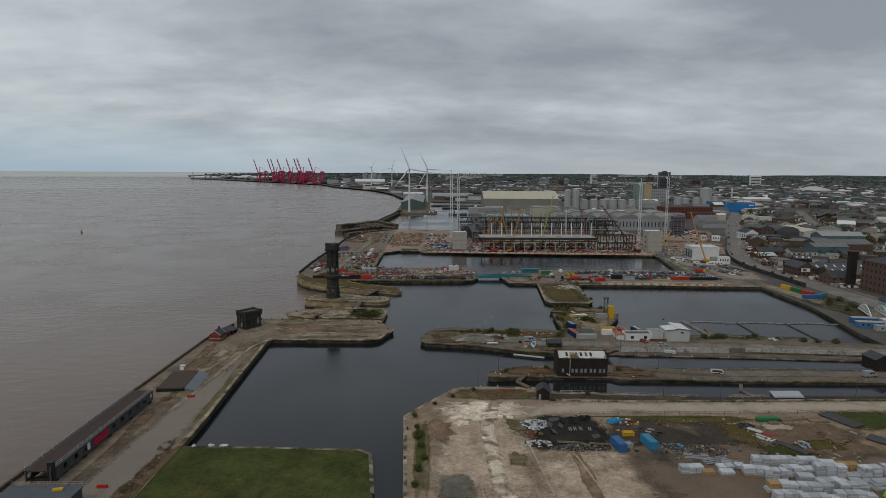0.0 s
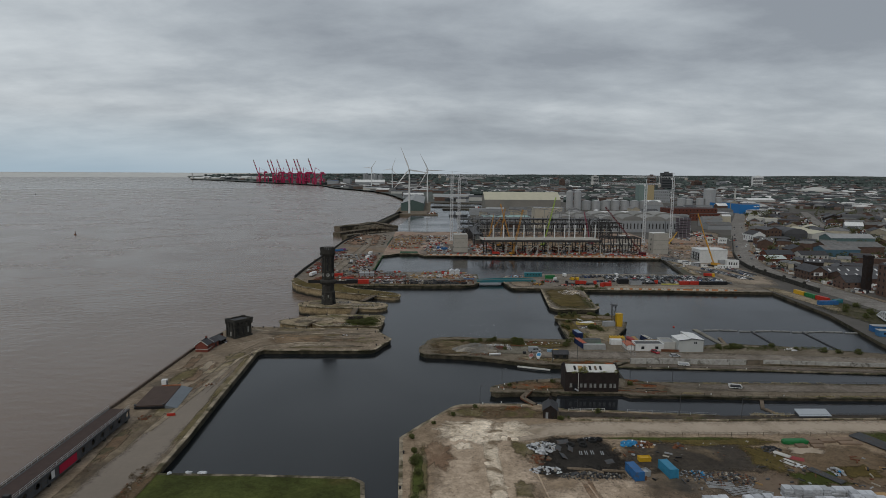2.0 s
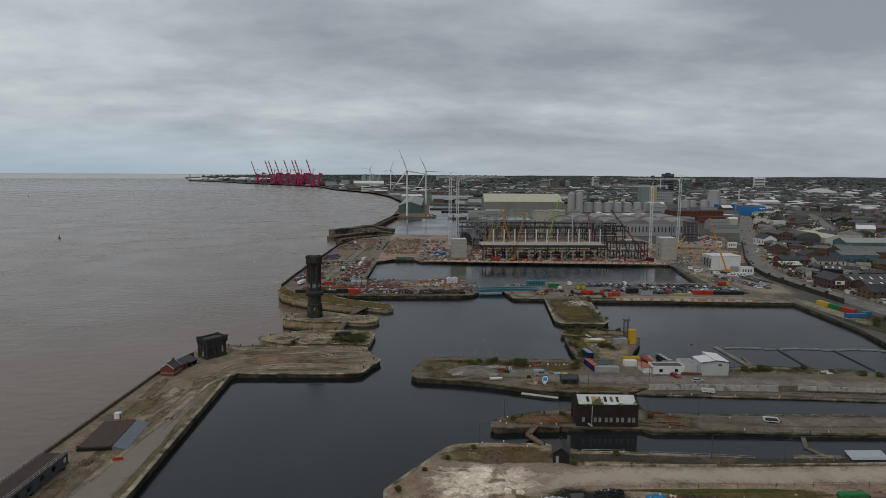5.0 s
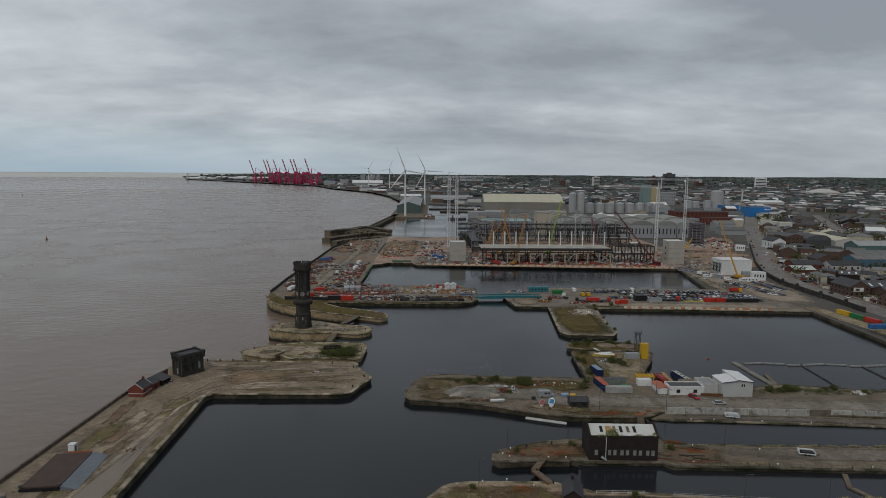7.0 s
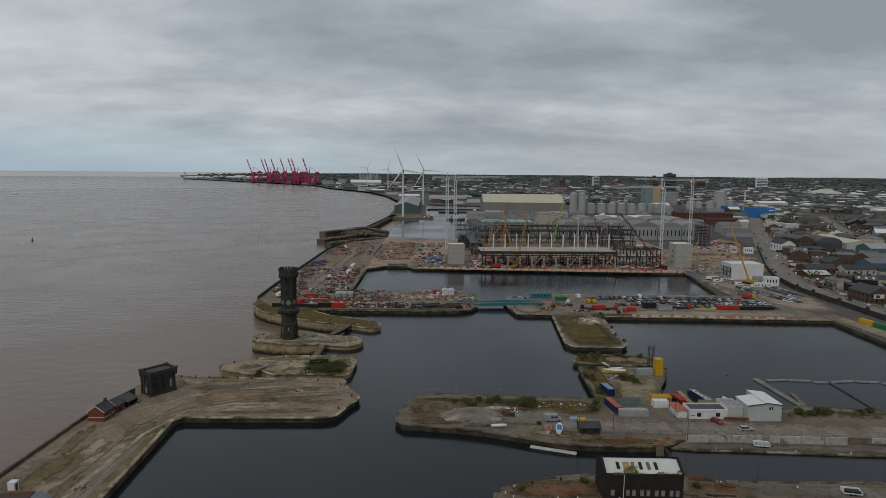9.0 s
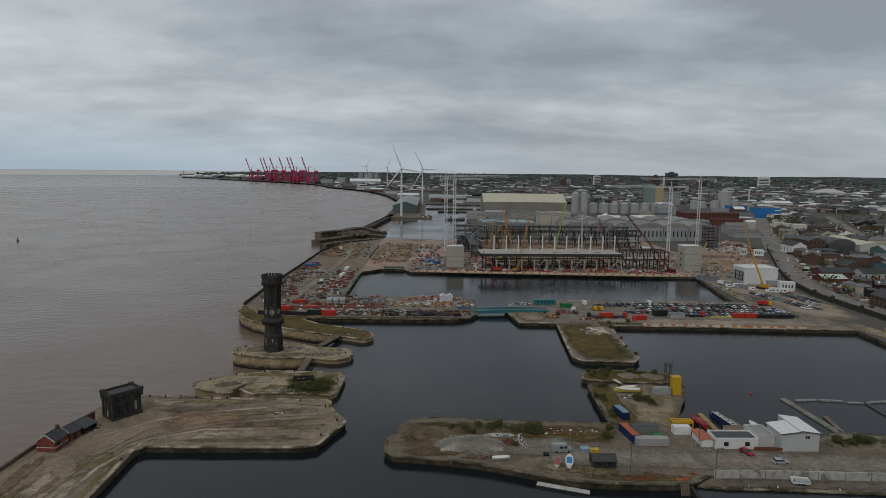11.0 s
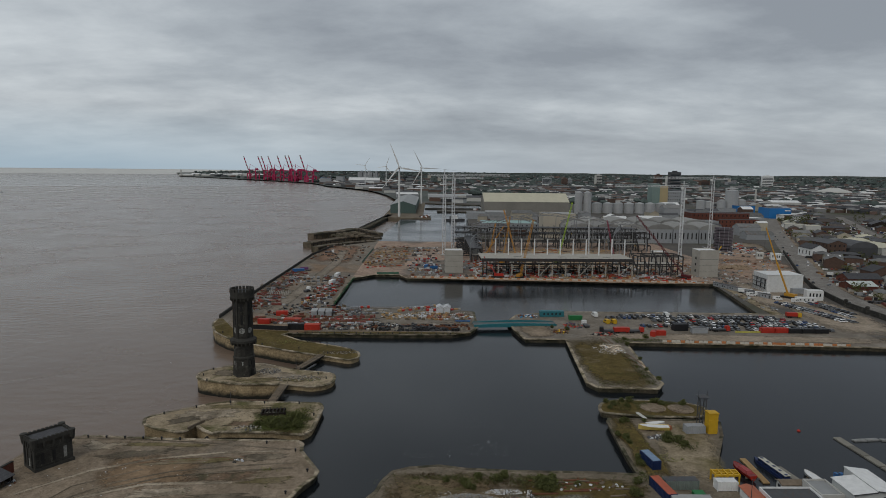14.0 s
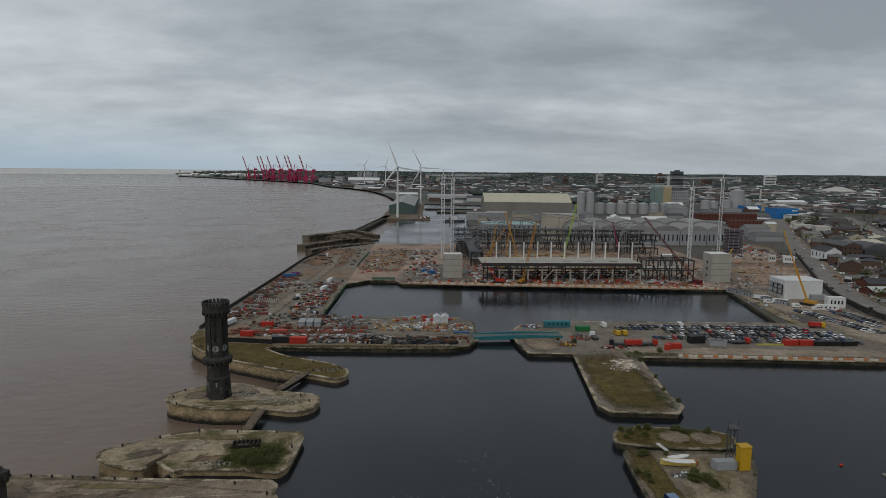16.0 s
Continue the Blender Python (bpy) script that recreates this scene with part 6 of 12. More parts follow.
def lock_gate(ax, ay, bx, by):
    th = thing("lock_gate", ax, ay, -11, 0, "dark tarred timber lock gate", "gate", "river lock gates")
    d = Vector((bx - ax, by - ay, 0))
    n = 8
    for i in range(n):
        p, q = d * (i / n), d * ((i + 1) / n)
        part("gate_board", Geo().beam(tuple(p + Vector((0, 0, 4.72))), tuple(q + Vector((0, 0, 4.72))), 0.8 + 0.1 * (i % 2), 9.44), TAR, th)
    return th


lock_gate(-48.9, 361.9, -48.6, 378.4)
lock_gate(-47.6, 397.2, -41.2, 416.3)
lock_gate(-62.4, 331.0, -61.2, 338.5)
lock_gate(73.2, 254.5, 74.2, 271.9).location.z = -10.0

# ---- storage yard ----
BLACKDIRT = surf("oily_black_ground", (0.016, 0.0155, 0.0155), (0.034, 0.031, 0.028), 0.95, 0.2, 2.0, 0.4, space="world")
SAND = surf("pale_sandy_track", (0.40, 0.345, 0.285), (0.33, 0.283, 0.23), 0.95, 0.1, 0.8, 0.3, c3=(0.20, 0.165, 0.12), s3=0.05, t3=(0.52, 0.68), space="world")
BROKEN = surf("broken_pale_concrete", (0.70, 0.65, 0.575), (0.54, 0.49, 0.42), 0.92, 0.3, 2.0, 0.4, c3=(0.22, 0.18, 0.135), s3=0.14, t3=(0.5, 0.6), space="world")
SLABS = surf("stained_slabs", (0.46, 0.392, 0.325), (0.345, 0.288, 0.235), 0.93, 0.12, 1.5, 0.3, c3=(0.17, 0.125, 0.085), s3=0.05, t3=(0.5, 0.66), space="world")
STRAW = surf("dead_straw", (0.36, 0.30, 0.17), (0.24, 0.20, 0.115), 0.95, 1.0, 5.0, 0.2, island=0.3, spec=0.1)
REDDIRT = surf("reddish_trodden_soil", (0.215, 0.150, 0.108), (0.165, 0.118, 0.085), 0.95, 0.2, 2.0, 0.3, c3=(0.26, 0.205, 0.155), s3=0.1, t3=(0.5, 0.64), space="world")
YARDMUD = surf("brown_yard_mud", (0.185, 0.142, 0.106), (0.125, 0.097, 0.074), 0.95, 0.08, 0.8, 0.3, c3=(0.10, 0.09, 0.075), s3=0.05, t3=(0.54, 0.68), space="world")
DARKMUD = surf("dark_muddy_ground", (0.066, 0.058, 0.05), (0.036, 0.033, 0.03), 0.95, 0.15, 1.5, 0.4, c3=(0.13, 0.105, 0.075), s3=0.06, t3=(0.54, 0.68), space="world")
patch("ground_slabs", 11, 178, 13, 30, SLABS, "old stained concrete slabs", z=0.02, rough=0.3)
patch("ground_slabs_2", 40, 154, 15, 20, SLABS, "old stained concrete slabs", z=0.02, rough=0.25)
patch("ground_mud_2", 108, 163, 36, 14, YARDMUD, "brown trodden mud", z=0.022, rough=0.3)
patch("ground_slabs_3", 72, 153, 18, 14, YARDMUD, "brown trodden mud between slabs", z=0.021, rough=0.3)
patch("ground_mud_lane", 38.4, 158, 1.8, 13, REDDIRT, "brown muddy lane over the slabs", z=0.024, rough=0.4)
patch("ground_red_soil", -1.5, 190, 4.5, 8, REDDIRT, "reddish trodden soil", z=0.025, rough=0.5)
patch("ground_green_strip", -6.2, 172, 2.2, 21, MOSS, "strip of rough grass along the channel", z=0.03)
patch("ground_green_strip_2", -6.6, 178, 1.4, 12, GRASS, "rough green grass along the channel", z=0.032, rough=0.5)
strip("road_track", [(22, 202), (34, 206.4), (50, 207.6), (80, 207.4), (130, 208), (212, 208.4)], 10.5, SAND, "pale sandy vehicle track", z=0.03, loose=True)
patch("ground_broken_concrete", 13.6, 205.6, 13.5, 7.6, BROKEN, "broken pale concrete floor", z=0.035, rough=0.4)
patch("ground_broken_concrete_2", 9, 206.5, 7.5, 5.2, BROKEN, "broken pale concrete floor", z=0.036, rough=0.5)
patch("ground_broken_concrete_3", 6.6, 194.6, 3.0, 2.4, BROKEN, "broken pale concrete floor", z=0.036, rough=0.5)
patch("ground_black", 38.5, 188.5, 12.5, 11.5, BLACKDIRT, "oily black burnt ground", z=0.04, rough=0.3)
patch("ground_black_3", 39.5, 189.5, 11, 10.5, BLACKDIRT, "oily black burnt ground", z=0.042, rough=0.3)
patch("ground_black_2", 72, 187, 20, 11, DARKMUD, "dark muddy ground", z=0.03, rough=0.3)
patch("ground_mud", 112, 182, 17, 12, surf("brown_mud", (0.165, 0.125, 0.085), (0.115, 0.088, 0.062), 0.95, 0.1, 1.5, 0.4, space="world"), "brown mud between materials", z=0.03, rough=0.35)
for k_, (x_, y_, rx_, ry_, m_) in enumerate(((84, 197.6, 19, 2.6, DRYGRASS), (93, 187, 5.5, 8, DRYGRASS), (100, 175, 6, 4, GRASS), (114.5, 178.5, 5, 3.5, DRYGRASS), (147, 196, 15, 7, GRASS), (24, 193, 2.6, 5, MOSS), (21, 170, 2.5, 4, MOSS), (70, 199.6, 18, 1.0, GRASS))):
    patch("ground_green_" + str(k_ + 1), x_, y_, rx_, ry_, m_, "rough grass in the yard", z=0.045, rough=0.5)
patch("ground_sand", 107.5, 191.5, 4.6, 2.2, SAND, "spilt yellow sand", z=0.05, rough=0.5)
patch("ground_puddle_dry", 3.2, 154.5, 4.5, 6.5, surf("dried_puddle", (0.15, 0.15, 0.130), (0.12, 0.118, 0.103), 0.7, 0.3, 3.0, 0.05, space="world"), "dried grey puddle in the concrete", z=0.03)
for ax_, ay_, bx_, by_ in ((8.3, 183.6, 9.7, 150), (25.7, 177.8, 27.6, 150), (38, 172, 41, 145)):
    solid("slab_kerb", Geo().beam((ax_, ay_, 0.05), (bx_, by_, 0.05), 0.4, 0.16), SLABS, "crumbling concrete kerb between floor slabs", "kerb", "kerbs in the yard floor")
strip("ground_pale_lane", [(14.6, 197), (14.3, 189), (14.1, 169), (14.5, 154), (18, 143), (19, 135)], 4.6, BROKEN, "pale worn concrete lane", z=0.035, loose=True)
for ax_, ay_, bx_, by_ in ((13, 186, 13.2, 158), (15.2, 188, 15, 160), (16.3, 150, 19.5, 136), (14.4, 150, 17.6, 136)):
    solid("sunken_rail", Geo().beam((ax_, ay_, 0.04), (bx_, by_, 0.04), 0.16, 0.1), RUST, "rusty dock rail sunk in the yard floor", "rail", "sunken dock rails")
t_ = thing("broken_slabs", 0, 0, 0.05, 0, "pale broken concrete slabs lying over the yard floor", "slabs")
for i_ in range(88):
    if i_ < 58:
        x_, y_ = 1 + 25 * rng.random(), 198.5 + 13.5 * rng.random()
    else:
        x_, y_ = rng.uniform(12.4, 16.6), rng.uniform(150, 197)
    if noise.noise((x_ * 0.16, y_ * 0.16, 4.0)) < -0.06:
        continue
    n_, r_, a_ = rng.choice((4, 5, 5, 6)), rng.uniform(0.5, 1.7), rng.uniform(0, 6.28)
    ring_ = []
    for k_ in range(n_):
        b_ = a_ + 6.283 * (k_ + rng.uniform(-0.25, 0.25)) / n_
        ring_.append((x_ + math.cos(b_) * r_ * rng.uniform(0.7, 1.25), y_ + math.sin(b_) * r_ * rng.uniform(0.7, 1.25)))
    part("slab", Geo().prism(ring_, 0.0, rng.uniform(0.07, 0.15)), BROKEN, t_)
# ledge between the yard and the canal
strip("ground_canal_ledge", [(40, 218.6), (56, 217.9), (75, 216.2), (93, 215.0), (135, 215.9), (212, 216.2)], 5.2, DARKMUD, "dark trodden ledge beside the canal", z=0.03, loose=True)
t_ = thing("yard_kerb", 0, 0, 0, 0, "low pale stone kerb between yard and canal ledge", "kerb")
KERB_ = [(43, 213.9), (58, 213.2), (75, 212.9), (100, 213.4), (135, 214.1), (170, 214.6), (206, 214.8)]
for (ax_, ay_), (bx_, by_) in zip(KERB_, KERB_[1:]):
    k_ = int((bx_ - ax_) / 5)
    for q_ in range(k_):
        p0_, p1_ = q_ / k_ + 0.004, (q_ + 1) / k_ - 0.004
        part("kerb_stone", Geo().beam((ax_ + (bx_ - ax_) * p0_, ay_ + (by_ - ay_) * p0_, 0.22), (ax_ + (bx_ - ax_) * p1_, ay_ + (by_ - ay_) * p1_, 0.22 + rng.uniform(-0.05, 0.05)), 0.6, 0.5), COPE, t_)
weeds("straw_tufts", 111.5, 217.0, 6.5, 0.9, 90, STRAW, "straw-coloured dead reeds on the ledge", 0.4, 0.8)
for x_, y_, rx_, ry_ in ((40.5, 215.0, 3.0, 1.6), (53.8, 219.8, 2.4, 1.2), (62, 214.6, 8, 0.8), (84, 214.4, 7, 0.8)):
    weeds("weeds", x_, y_, rx_, ry_, int(rx_ * ry_ * 14), LEAF, "green weeds along the canal ledge", 0.35, 0.8)
for x_, y_, r_ in ((-8, 184, 1.7), (-9.2, 200, 1.0), (-7.4, 163, 1.5), (-7, 178, 1.1), (-5.5, 170, 1.0), (-8, 191, 1.0), (12, 224.6, 0.8), (4.3, 217.7, 0.8), (39.5, 214.4, 0.9), (53.8, 220, 1.1), (-2.2, 210.8, 0.7), (-7.5, 155, 1.0)):
    bush(x_, y_, r_, r_ * 1.3)
for x_, y_, rx_, ry_ in ((-6.4, 174, 2.4, 22), (10, 222, 6, 3), (84, 198, 18, 2.5), (92, 186, 6, 8), (145, 196, 14, 5), (24, 193, 3, 4)):
    weeds("weeds", x_, y_, rx_, ry_, int(rx_ * ry_ * 2.6) + 20, LEAF if rx_ != 10 else SCRUB, "patchy green weeds in the yard", 0.25, 0.35)
weeds("weeds", 16, 221, 9, 5, 80, SCRUB, "brown dead weeds by the dock edge", 0.3, 0.4)
heap("waste_heap", 30, 194, 4.8, 2.6, 1.5, 260, ((BAG, 0.55), (GREY, 0.1), (BLACK, 0.25), (DEBRIS, 0.1)), "heap of torn white waste bags", 0.46)
heap("waste_heap", 28.5, 179.5, 4.5, 2.0, 1.1, 110, ((BAG, 0.55), (DEBRIS, 0.15), (BLACK, 0.3)), "heap of torn white waste bags", 0.42)
heap("waste_heap", 40, 176.5, 9, 2.2, 0.8, 230, ((DEBRIS, 0.2), (DKGREY, 0.38), (BLACK, 0.42)), "heap of grey rubble and scrap", 0.34)
heap("waste_heap", 27.5, 186, 3.5, 3.0, 0.9, 60, ((RUST, 0.6), (TIMBER, 0.4)), "heap of rusty scrap", 0.5)
heap("waste_heap", 56.5, 195.5, 2.6, 1.8, 1.3, 44, ((BLUETARP, 0.9), (BAG, 0.1)), "crumpled blue tarpaulins in a heap", 0.7)
heap("waste_heap", 60.5, 195, 3, 2, 1.2, 60, ((RUST, 0.6), (PINE, 0.2), (BAG, 0.2)), "rusty scrap and boards", 0.55)
heap("waste_heap", 75, 174.5, 9, 4.0, 0.9, 240, ((DEBRIS, 0.14), (DKGREY, 0.5), (BLACK, 0.2), (RUST, 0.16)), "scattered scaffold fittings and scrap", 0.3)
heap("waste_heap", 68, 177, 5, 2.5, 1.0, 90, ((BLUETARP, 0.2), (GREY, 0.4), (DKGREY, 0.4)), "blue hoses and steel scrap", 0.32)
heap("waste_heap", 99.5, 180.5, 2.2, 2.0, 0.8, 26, ((BAG, 0.25), (TIMBER, 0.4), (BLACK, 0.35)), "white sheeting and timber scraps", 0.4)
heap("waste_heap", 107.6, 178, 1.8, 2.6, 1.2, 26, ((GREY, 0.7), (BLUETARP, 0.1), (BAG, 0.2)), "grey drums and blue sacks", 0.5)
heap("waste_heap", 97, 192, 3, 2, 0.8, 40, ((BLACK, 0.7), (DKGREY, 0.3)), "black plastic pipe fittings", 0.5)
heap("waste_heap", 80, 192, 16, 6, 0.4, 26, ((BAG, 0.25), (RUST, 0.4), (BLACK, 0.35)), "litter scattered over the ground", 0.18)
heap("waste_heap", 70.2, 194, 1.5, 1.5, 1.2, 26, ((RUST, 0.8), (DKGREY, 0.2)), "rusty old machine parts", 0.6)
for x_, y_, rz_ in ((40.2, 189.6, 82), (41.8, 189.8, 86), (43.6, 189.9, 88), (46.4, 189.6, 84)):
    t_ = thing("pallet", x_, y_, 0.05, rz_, "grey plastic pallet on oily ground", "pallet", "pallets on burnt ground")
    for k_ in range(2):
        part("slat", Geo().box(-1.2, -0.42 + k_ * 0.55, 0.2, 1.2, -0.18 + k_ * 0.55, 0.3), GREY, t_)
    for k_ in (-1, 1):
        part("runner", Geo().box(k_ - 0.08, -0.45, 0, k_ + 0.08, 0.45, 0.2), BLACK, t_)
for x_, y_, rz_, lx_, ly_ in ((34.3, 192.6, 70, 3.2, 1.6), (37.8, 192.1, 75, 3.4, 1.5), (34.8, 187.6, 98, 3.4, 1.6), (36.5, 196.6, 8, 3.6, 1.5), (47, 184, 20, 2.6, 1.2)):
    t_ = thing("scrap_sheet", x_, y_, 0.06, rz_, "dark sheet of steel propped on burnt ground", "scrap", "dark sheets on burnt ground")
    part("plate", Geo().add([(-lx_ / 2, -ly_ / 2, 0.1), (lx_ / 2, -ly_ / 2, 0.1), (lx_ / 2, ly_ / 2, 0.75), (-lx_ / 2, ly_ / 2, 0.75), (-lx_ / 2, -ly_ / 2, 0), (lx_ / 2, -ly_ / 2, 0), (lx_ / 2, ly_ / 2, 0.65), (-lx_ / 2, ly_ / 2, 0.65)],
                            [(0, 1, 2, 3), (7, 6, 5, 4), (0, 4, 5, 1), (1, 5, 6, 2), (2, 6, 7, 3), (3, 7, 4, 0)]), DKGREY, t_)
    part("prop", Geo().box(-lx_ / 3, ly_ / 2 - 0.2, 0, lx_ / 3, ly_ / 2 - 0.05, 0.6), BLACK, t_)
for x_, y_, r_ in ((42.3, 197.2, 1.05), (45.7, 197.6, 1.05), (38.3, 194.6, 1.0), (42.1, 194.6, 1.05), (48, 198.6, 0.8)):
    g_ = Geo()
    n_ = 18
    for j_ in range(n_):
        a0_, a1_ = 2 * math.pi * j_ / n_, 2 * math.pi * (j_ + 1) / n_
        g_.beam((math.cos(a0_) * r_, math.sin(a0_) * r_, 0.35), (math.cos(a1_) * r_, math.sin(a1_) * r_, 0.35), 0.42, 0.7)
    solid("tyre", g_, TYRE, "huge worn black tyre lying on the ground", "tyre", "old tyres", at=(x_, y_, 0.04))
t_ = thing("foundation_wall", 0, 0, 0, 0, "broken grey concrete foundation at the burnt ground's edge", "foundation")
for ax_, ay_, bx_, by_ in ((34.3, 180.4, 41, 179.6), (41, 179.4, 43.6, 177.6), (43.6, 179.2, 49.6, 178.5), (49.6, 178.5, 49.8, 174.5)):
    part("wall_run", Geo().beam((ax_, ay_, 0.3), (bx_, by_, 0.3), 0.35, 0.6), CONC, t_)
t_ = thing("white_sheet", 98.2, 183.4, 0, -58, "two white wall panels lying on the mud", "sheet")
for k_ in (0, 1):
    part("panel", Geo().box(-2.6, -1.4 + k_ * 1.7, 0.1 + 0.12 * k_, 2.2 + 0.5 * k_, -0.1 + k_ * 1.4, 0.2 + 0.12 * k_), OFFWHITE, t_)
heap("waste_heap", 29.6, 191.5, 2.4, 2.6, 0.9, 60, ((BAG, 0.7), (GREY, 0.3)), "torn white waste bags spilling out", 0.5)
heap("waste_heap", 46, 199.6, 2.6, 0.9, 0.6, 30, ((BAG, 0.5), (BLACK, 0.5)), "torn bags behind the tyres", 0.4)
solid("tarpaulin", Geo().cbox(0, 0, 0, 3.6, 2.4, 1.6, 0.2, top=0.75), paint("lime_plastic", (0.24, 0.62, 0.05), 0.6, 0.3), "lime green tarpaulin over a pack", "tarpaulin", at=(112.4, 148.6, 0))


def skip(x, y, rz, mat, label, lx=6.0, w=2.4, h=2.4):
    th = thing("waste_skip", x, y, 0, rz, label, "skip", "waste skips")
    g = Geo()
    for a, b, c, d in ((-lx / 2, -w / 2, lx / 2, -w / 2 + 0.1), (-lx / 2, w / 2 - 0.1, lx / 2, w / 2), (-lx / 2, -w / 2 + 0.1, -lx / 2 + 0.1, w / 2 - 0.1), (lx / 2 - 0.1, -w / 2 + 0.1, lx / 2, w / 2 - 0.1)):
        g.box(a, b, 0.15, c, d, h)
    part("side", g, mat, th)
    part("floor_plate", Geo().box(-lx / 2 + 0.1, -w / 2 + 0.1, 0.15, lx / 2 - 0.1, w / 2 - 0.1, 0.3), mat, th)
    part("rim", Geo().box(-lx / 2 - 0.08, -w / 2 - 0.08, h - 0.15, lx / 2 + 0.08, -w / 2, h).box(-lx / 2 - 0.08, w / 2, h - 0.15, lx / 2 + 0.08, w / 2 + 0.08, h), mat, th)
    part("load", Geo().cbox(0, 0, h * 0.6, lx - 0.3, w - 0.3, h * 0.28, top=0.8), mat, th)
    for i in range(5):
        xx = -lx / 2 + 0.5 + i * (lx - 1) / 4
        part("rib", Geo().box(xx - 0.06, -w / 2 - 0.07, 0.2, xx + 0.06, -w / 2, h - 0.15), mat, th)
    return th


container(51.6, 176.6, 98, BLUE, "faded blue shipping container on dirt", 6.1)
container(61.2, 178, 98, paint("sky_blue_paint", (0.04, 0.22, 0.36), 0.5, 0.3), "light blue shipping container on dirt", 6.1)
skip(57.2, 185.2, 3, YELLOW, "yellow open-topped skip with waste", 3.4, 1.7, 1.3)
skip(54, 176.5, 20, STEEL, "grey metal tank among scrap", 3.2, 2.0, 1.7)
t_ = thing("storage_tank", 106.8, 196.3, 0, 1, "bright green storage tank lying on bare ground", "tank")
part("shell", Geo().prism([(-3.9, -0.55), (-3.5, -0.95), (3.5, -0.95), (3.9, -0.55), (3.9, 0.55), (3.5, 0.95), (-3.5, 0.95), (-3.9, 0.55)], 0.15, 0.95).cbox(0, 0, 0.95, 7.6, 1.8, 0.35, top=0.86), GREEN, t_)
for k_ in (-2.4, 0, 2.4):
    part("saddle", Geo().cbox(k_, 0, 0, 0.4, 1.7, 0.15), TIMBER, t_)
# wrapped stacks and timber packs
WRAP = surf("grey_white_wrapping", (0.50, 0.515, 0.54), (0.33, 0.34, 0.365), 0.5, 0.8, 5.0, 0.3, c3=(0.17, 0.165, 0.16), s3=0.6, t3=(0.60, 0.72), vary=0.28, spec=0.35)
for x_, y_, lx_, n_, c_, m_ in ((67.0, 162.2, 6.8, 6, 2, BAG), (71.1, 161.3, 3.8, 2, 1, PINE), (77.4, 164.3, 4.9, 4, 2, BAG), (76.2, 161.0, 4.2, 2, 1, BAG), (81.4, 164.6, 2.5, 3, 1, BAG), (83.4, 160.4, 6.7, 8, 1, None),
                                (88.2, 158.9, 6.4, 9, 2, BAG), (93.2, 160.3, 5.1, 9, 1, BAG), (97.8, 161.5, 5.5, 5, 1, BAG), (89.1, 165.8, 7.3, 9, 2, BAG), (95.3, 165.8, 8.1, 9, 2, BAG), (101.0, 165.7, 5.6, 9, 1, BAG),
                                (95.1, 156.9, 4.7, 7, 1, BAG), (103.4, 159.7, 8.5, 11, 1, BAG), (104.2, 163.5, 6.4, 9, 2, BAG), (109.7, 162.0, 6.1, 9, 1, PINE), (109.9, 159.1, 5.6, 3, 1, BAG), (113.5, 158.5, 6.1, 11, 1, BAG),
                                (85.4, 152.0, 6.2, 8, 1, None), (91.0, 151.5, 7.6, 9, 2, BAG), (95.5, 150.9, 5.9, 8, 1, BAG), (100.8, 154.6, 9.0, 6, 2, BAG), (104.8, 152.4, 7.9, 7, 2, BAG), (109.7, 155.7, 7.4, 4, 1, BAG),
                                (83.1, 152.1, 2.4, 4, 1, BAG), (85.2, 147.2, 8.4, 9, 2, BAG), (91.9, 145.9, 10.2, 9, 2, BAG), (101.7, 147.1, 10.5, 9, 2, BAG), (115.6, 153.4, 11.2, 9, 2, BAG), (124.0, 160.4, 11.8, 9, 2, BAG)):
    m_ = WRAP if m_ is BAG else m_
    stack(x_, y_, rng.uniform(-7, 7), lx_ * 0.94, 2.3, max(2, round(n_ * 0.6)), 0.40, m_ or WRAP, "orange sawn timber packs stacked on bearers" if m_ is PINE else "white plastic-wrapped timber packs stacked on bearers", c_ + (lx_ > 5) + (lx_ > 8),
          name="timber_stack" if m_ is PINE else "pallet_stack", mat2=None if m_ else PINE)
OLDBOARD = surf("weathered_brown_boards", (0.235, 0.165, 0.115), (0.15, 0.108, 0.078), 0.9, 0.6, 6.0, 0.3, vary=0.25)
for x_, y_, lx_, rz_ in ((112.6, 198.6, 4, 3), (113.0, 196.2, 4.2, -4), (112.2, 193.6, 3.6, 2), (117.4, 197.6, 4.6, 0), (107.4, 194.0, 3.2, 2), (123.4, 195.8, 7, -3), (122.6, 198.4, 6, 4)):
    stack(x_, y_, rz_, lx_, 2.0, 1, 0.5, OLDBOARD, "weathered brown boards stacked on bearers", 1, name="board_stack")


def pipe_stack(x, y, rz, L_, cols, rows, r, mat, label, gap=2.05):
    th = thing("pipe_stack", x, y, 0, rz, label, "pipes", "stacked pipes")
    for j in range(rows):
        for i in range(cols - j):
            yy = (i - (cols - j) / 2) * gap * r + (rng.uniform(-0.1, 0.1) if gap > 3 else 0)
            part("pipe", Geo().rod((-L_ / 2, yy, 0.15 + r + j * 1.75 * r), (L_ / 2, yy, 0.15 + r + j * 1.75 * r), r, n=8), mat, th)
    for s in (-0.35, 0.35):
        part("bearer", Geo().box(s * L_ - 0.15, -cols * r, 0, s * L_ + 0.15, cols * r, 0.15), TIMBER, th)


pipe_stack(131.5, 196.5, -66, 12, 8, 1, 0.32, DKGREY, "long dark grey steel pipes on bearers")
pipe_stack(135, 179, -52, 12, 7, 1, 0.32, DKGREY, "long dark grey steel pipes on bearers")
pipe_stack(103.5, 176.0, -62, 9, 5, 1, 0.24, DKGREY, "dark grey rods lying in rows")
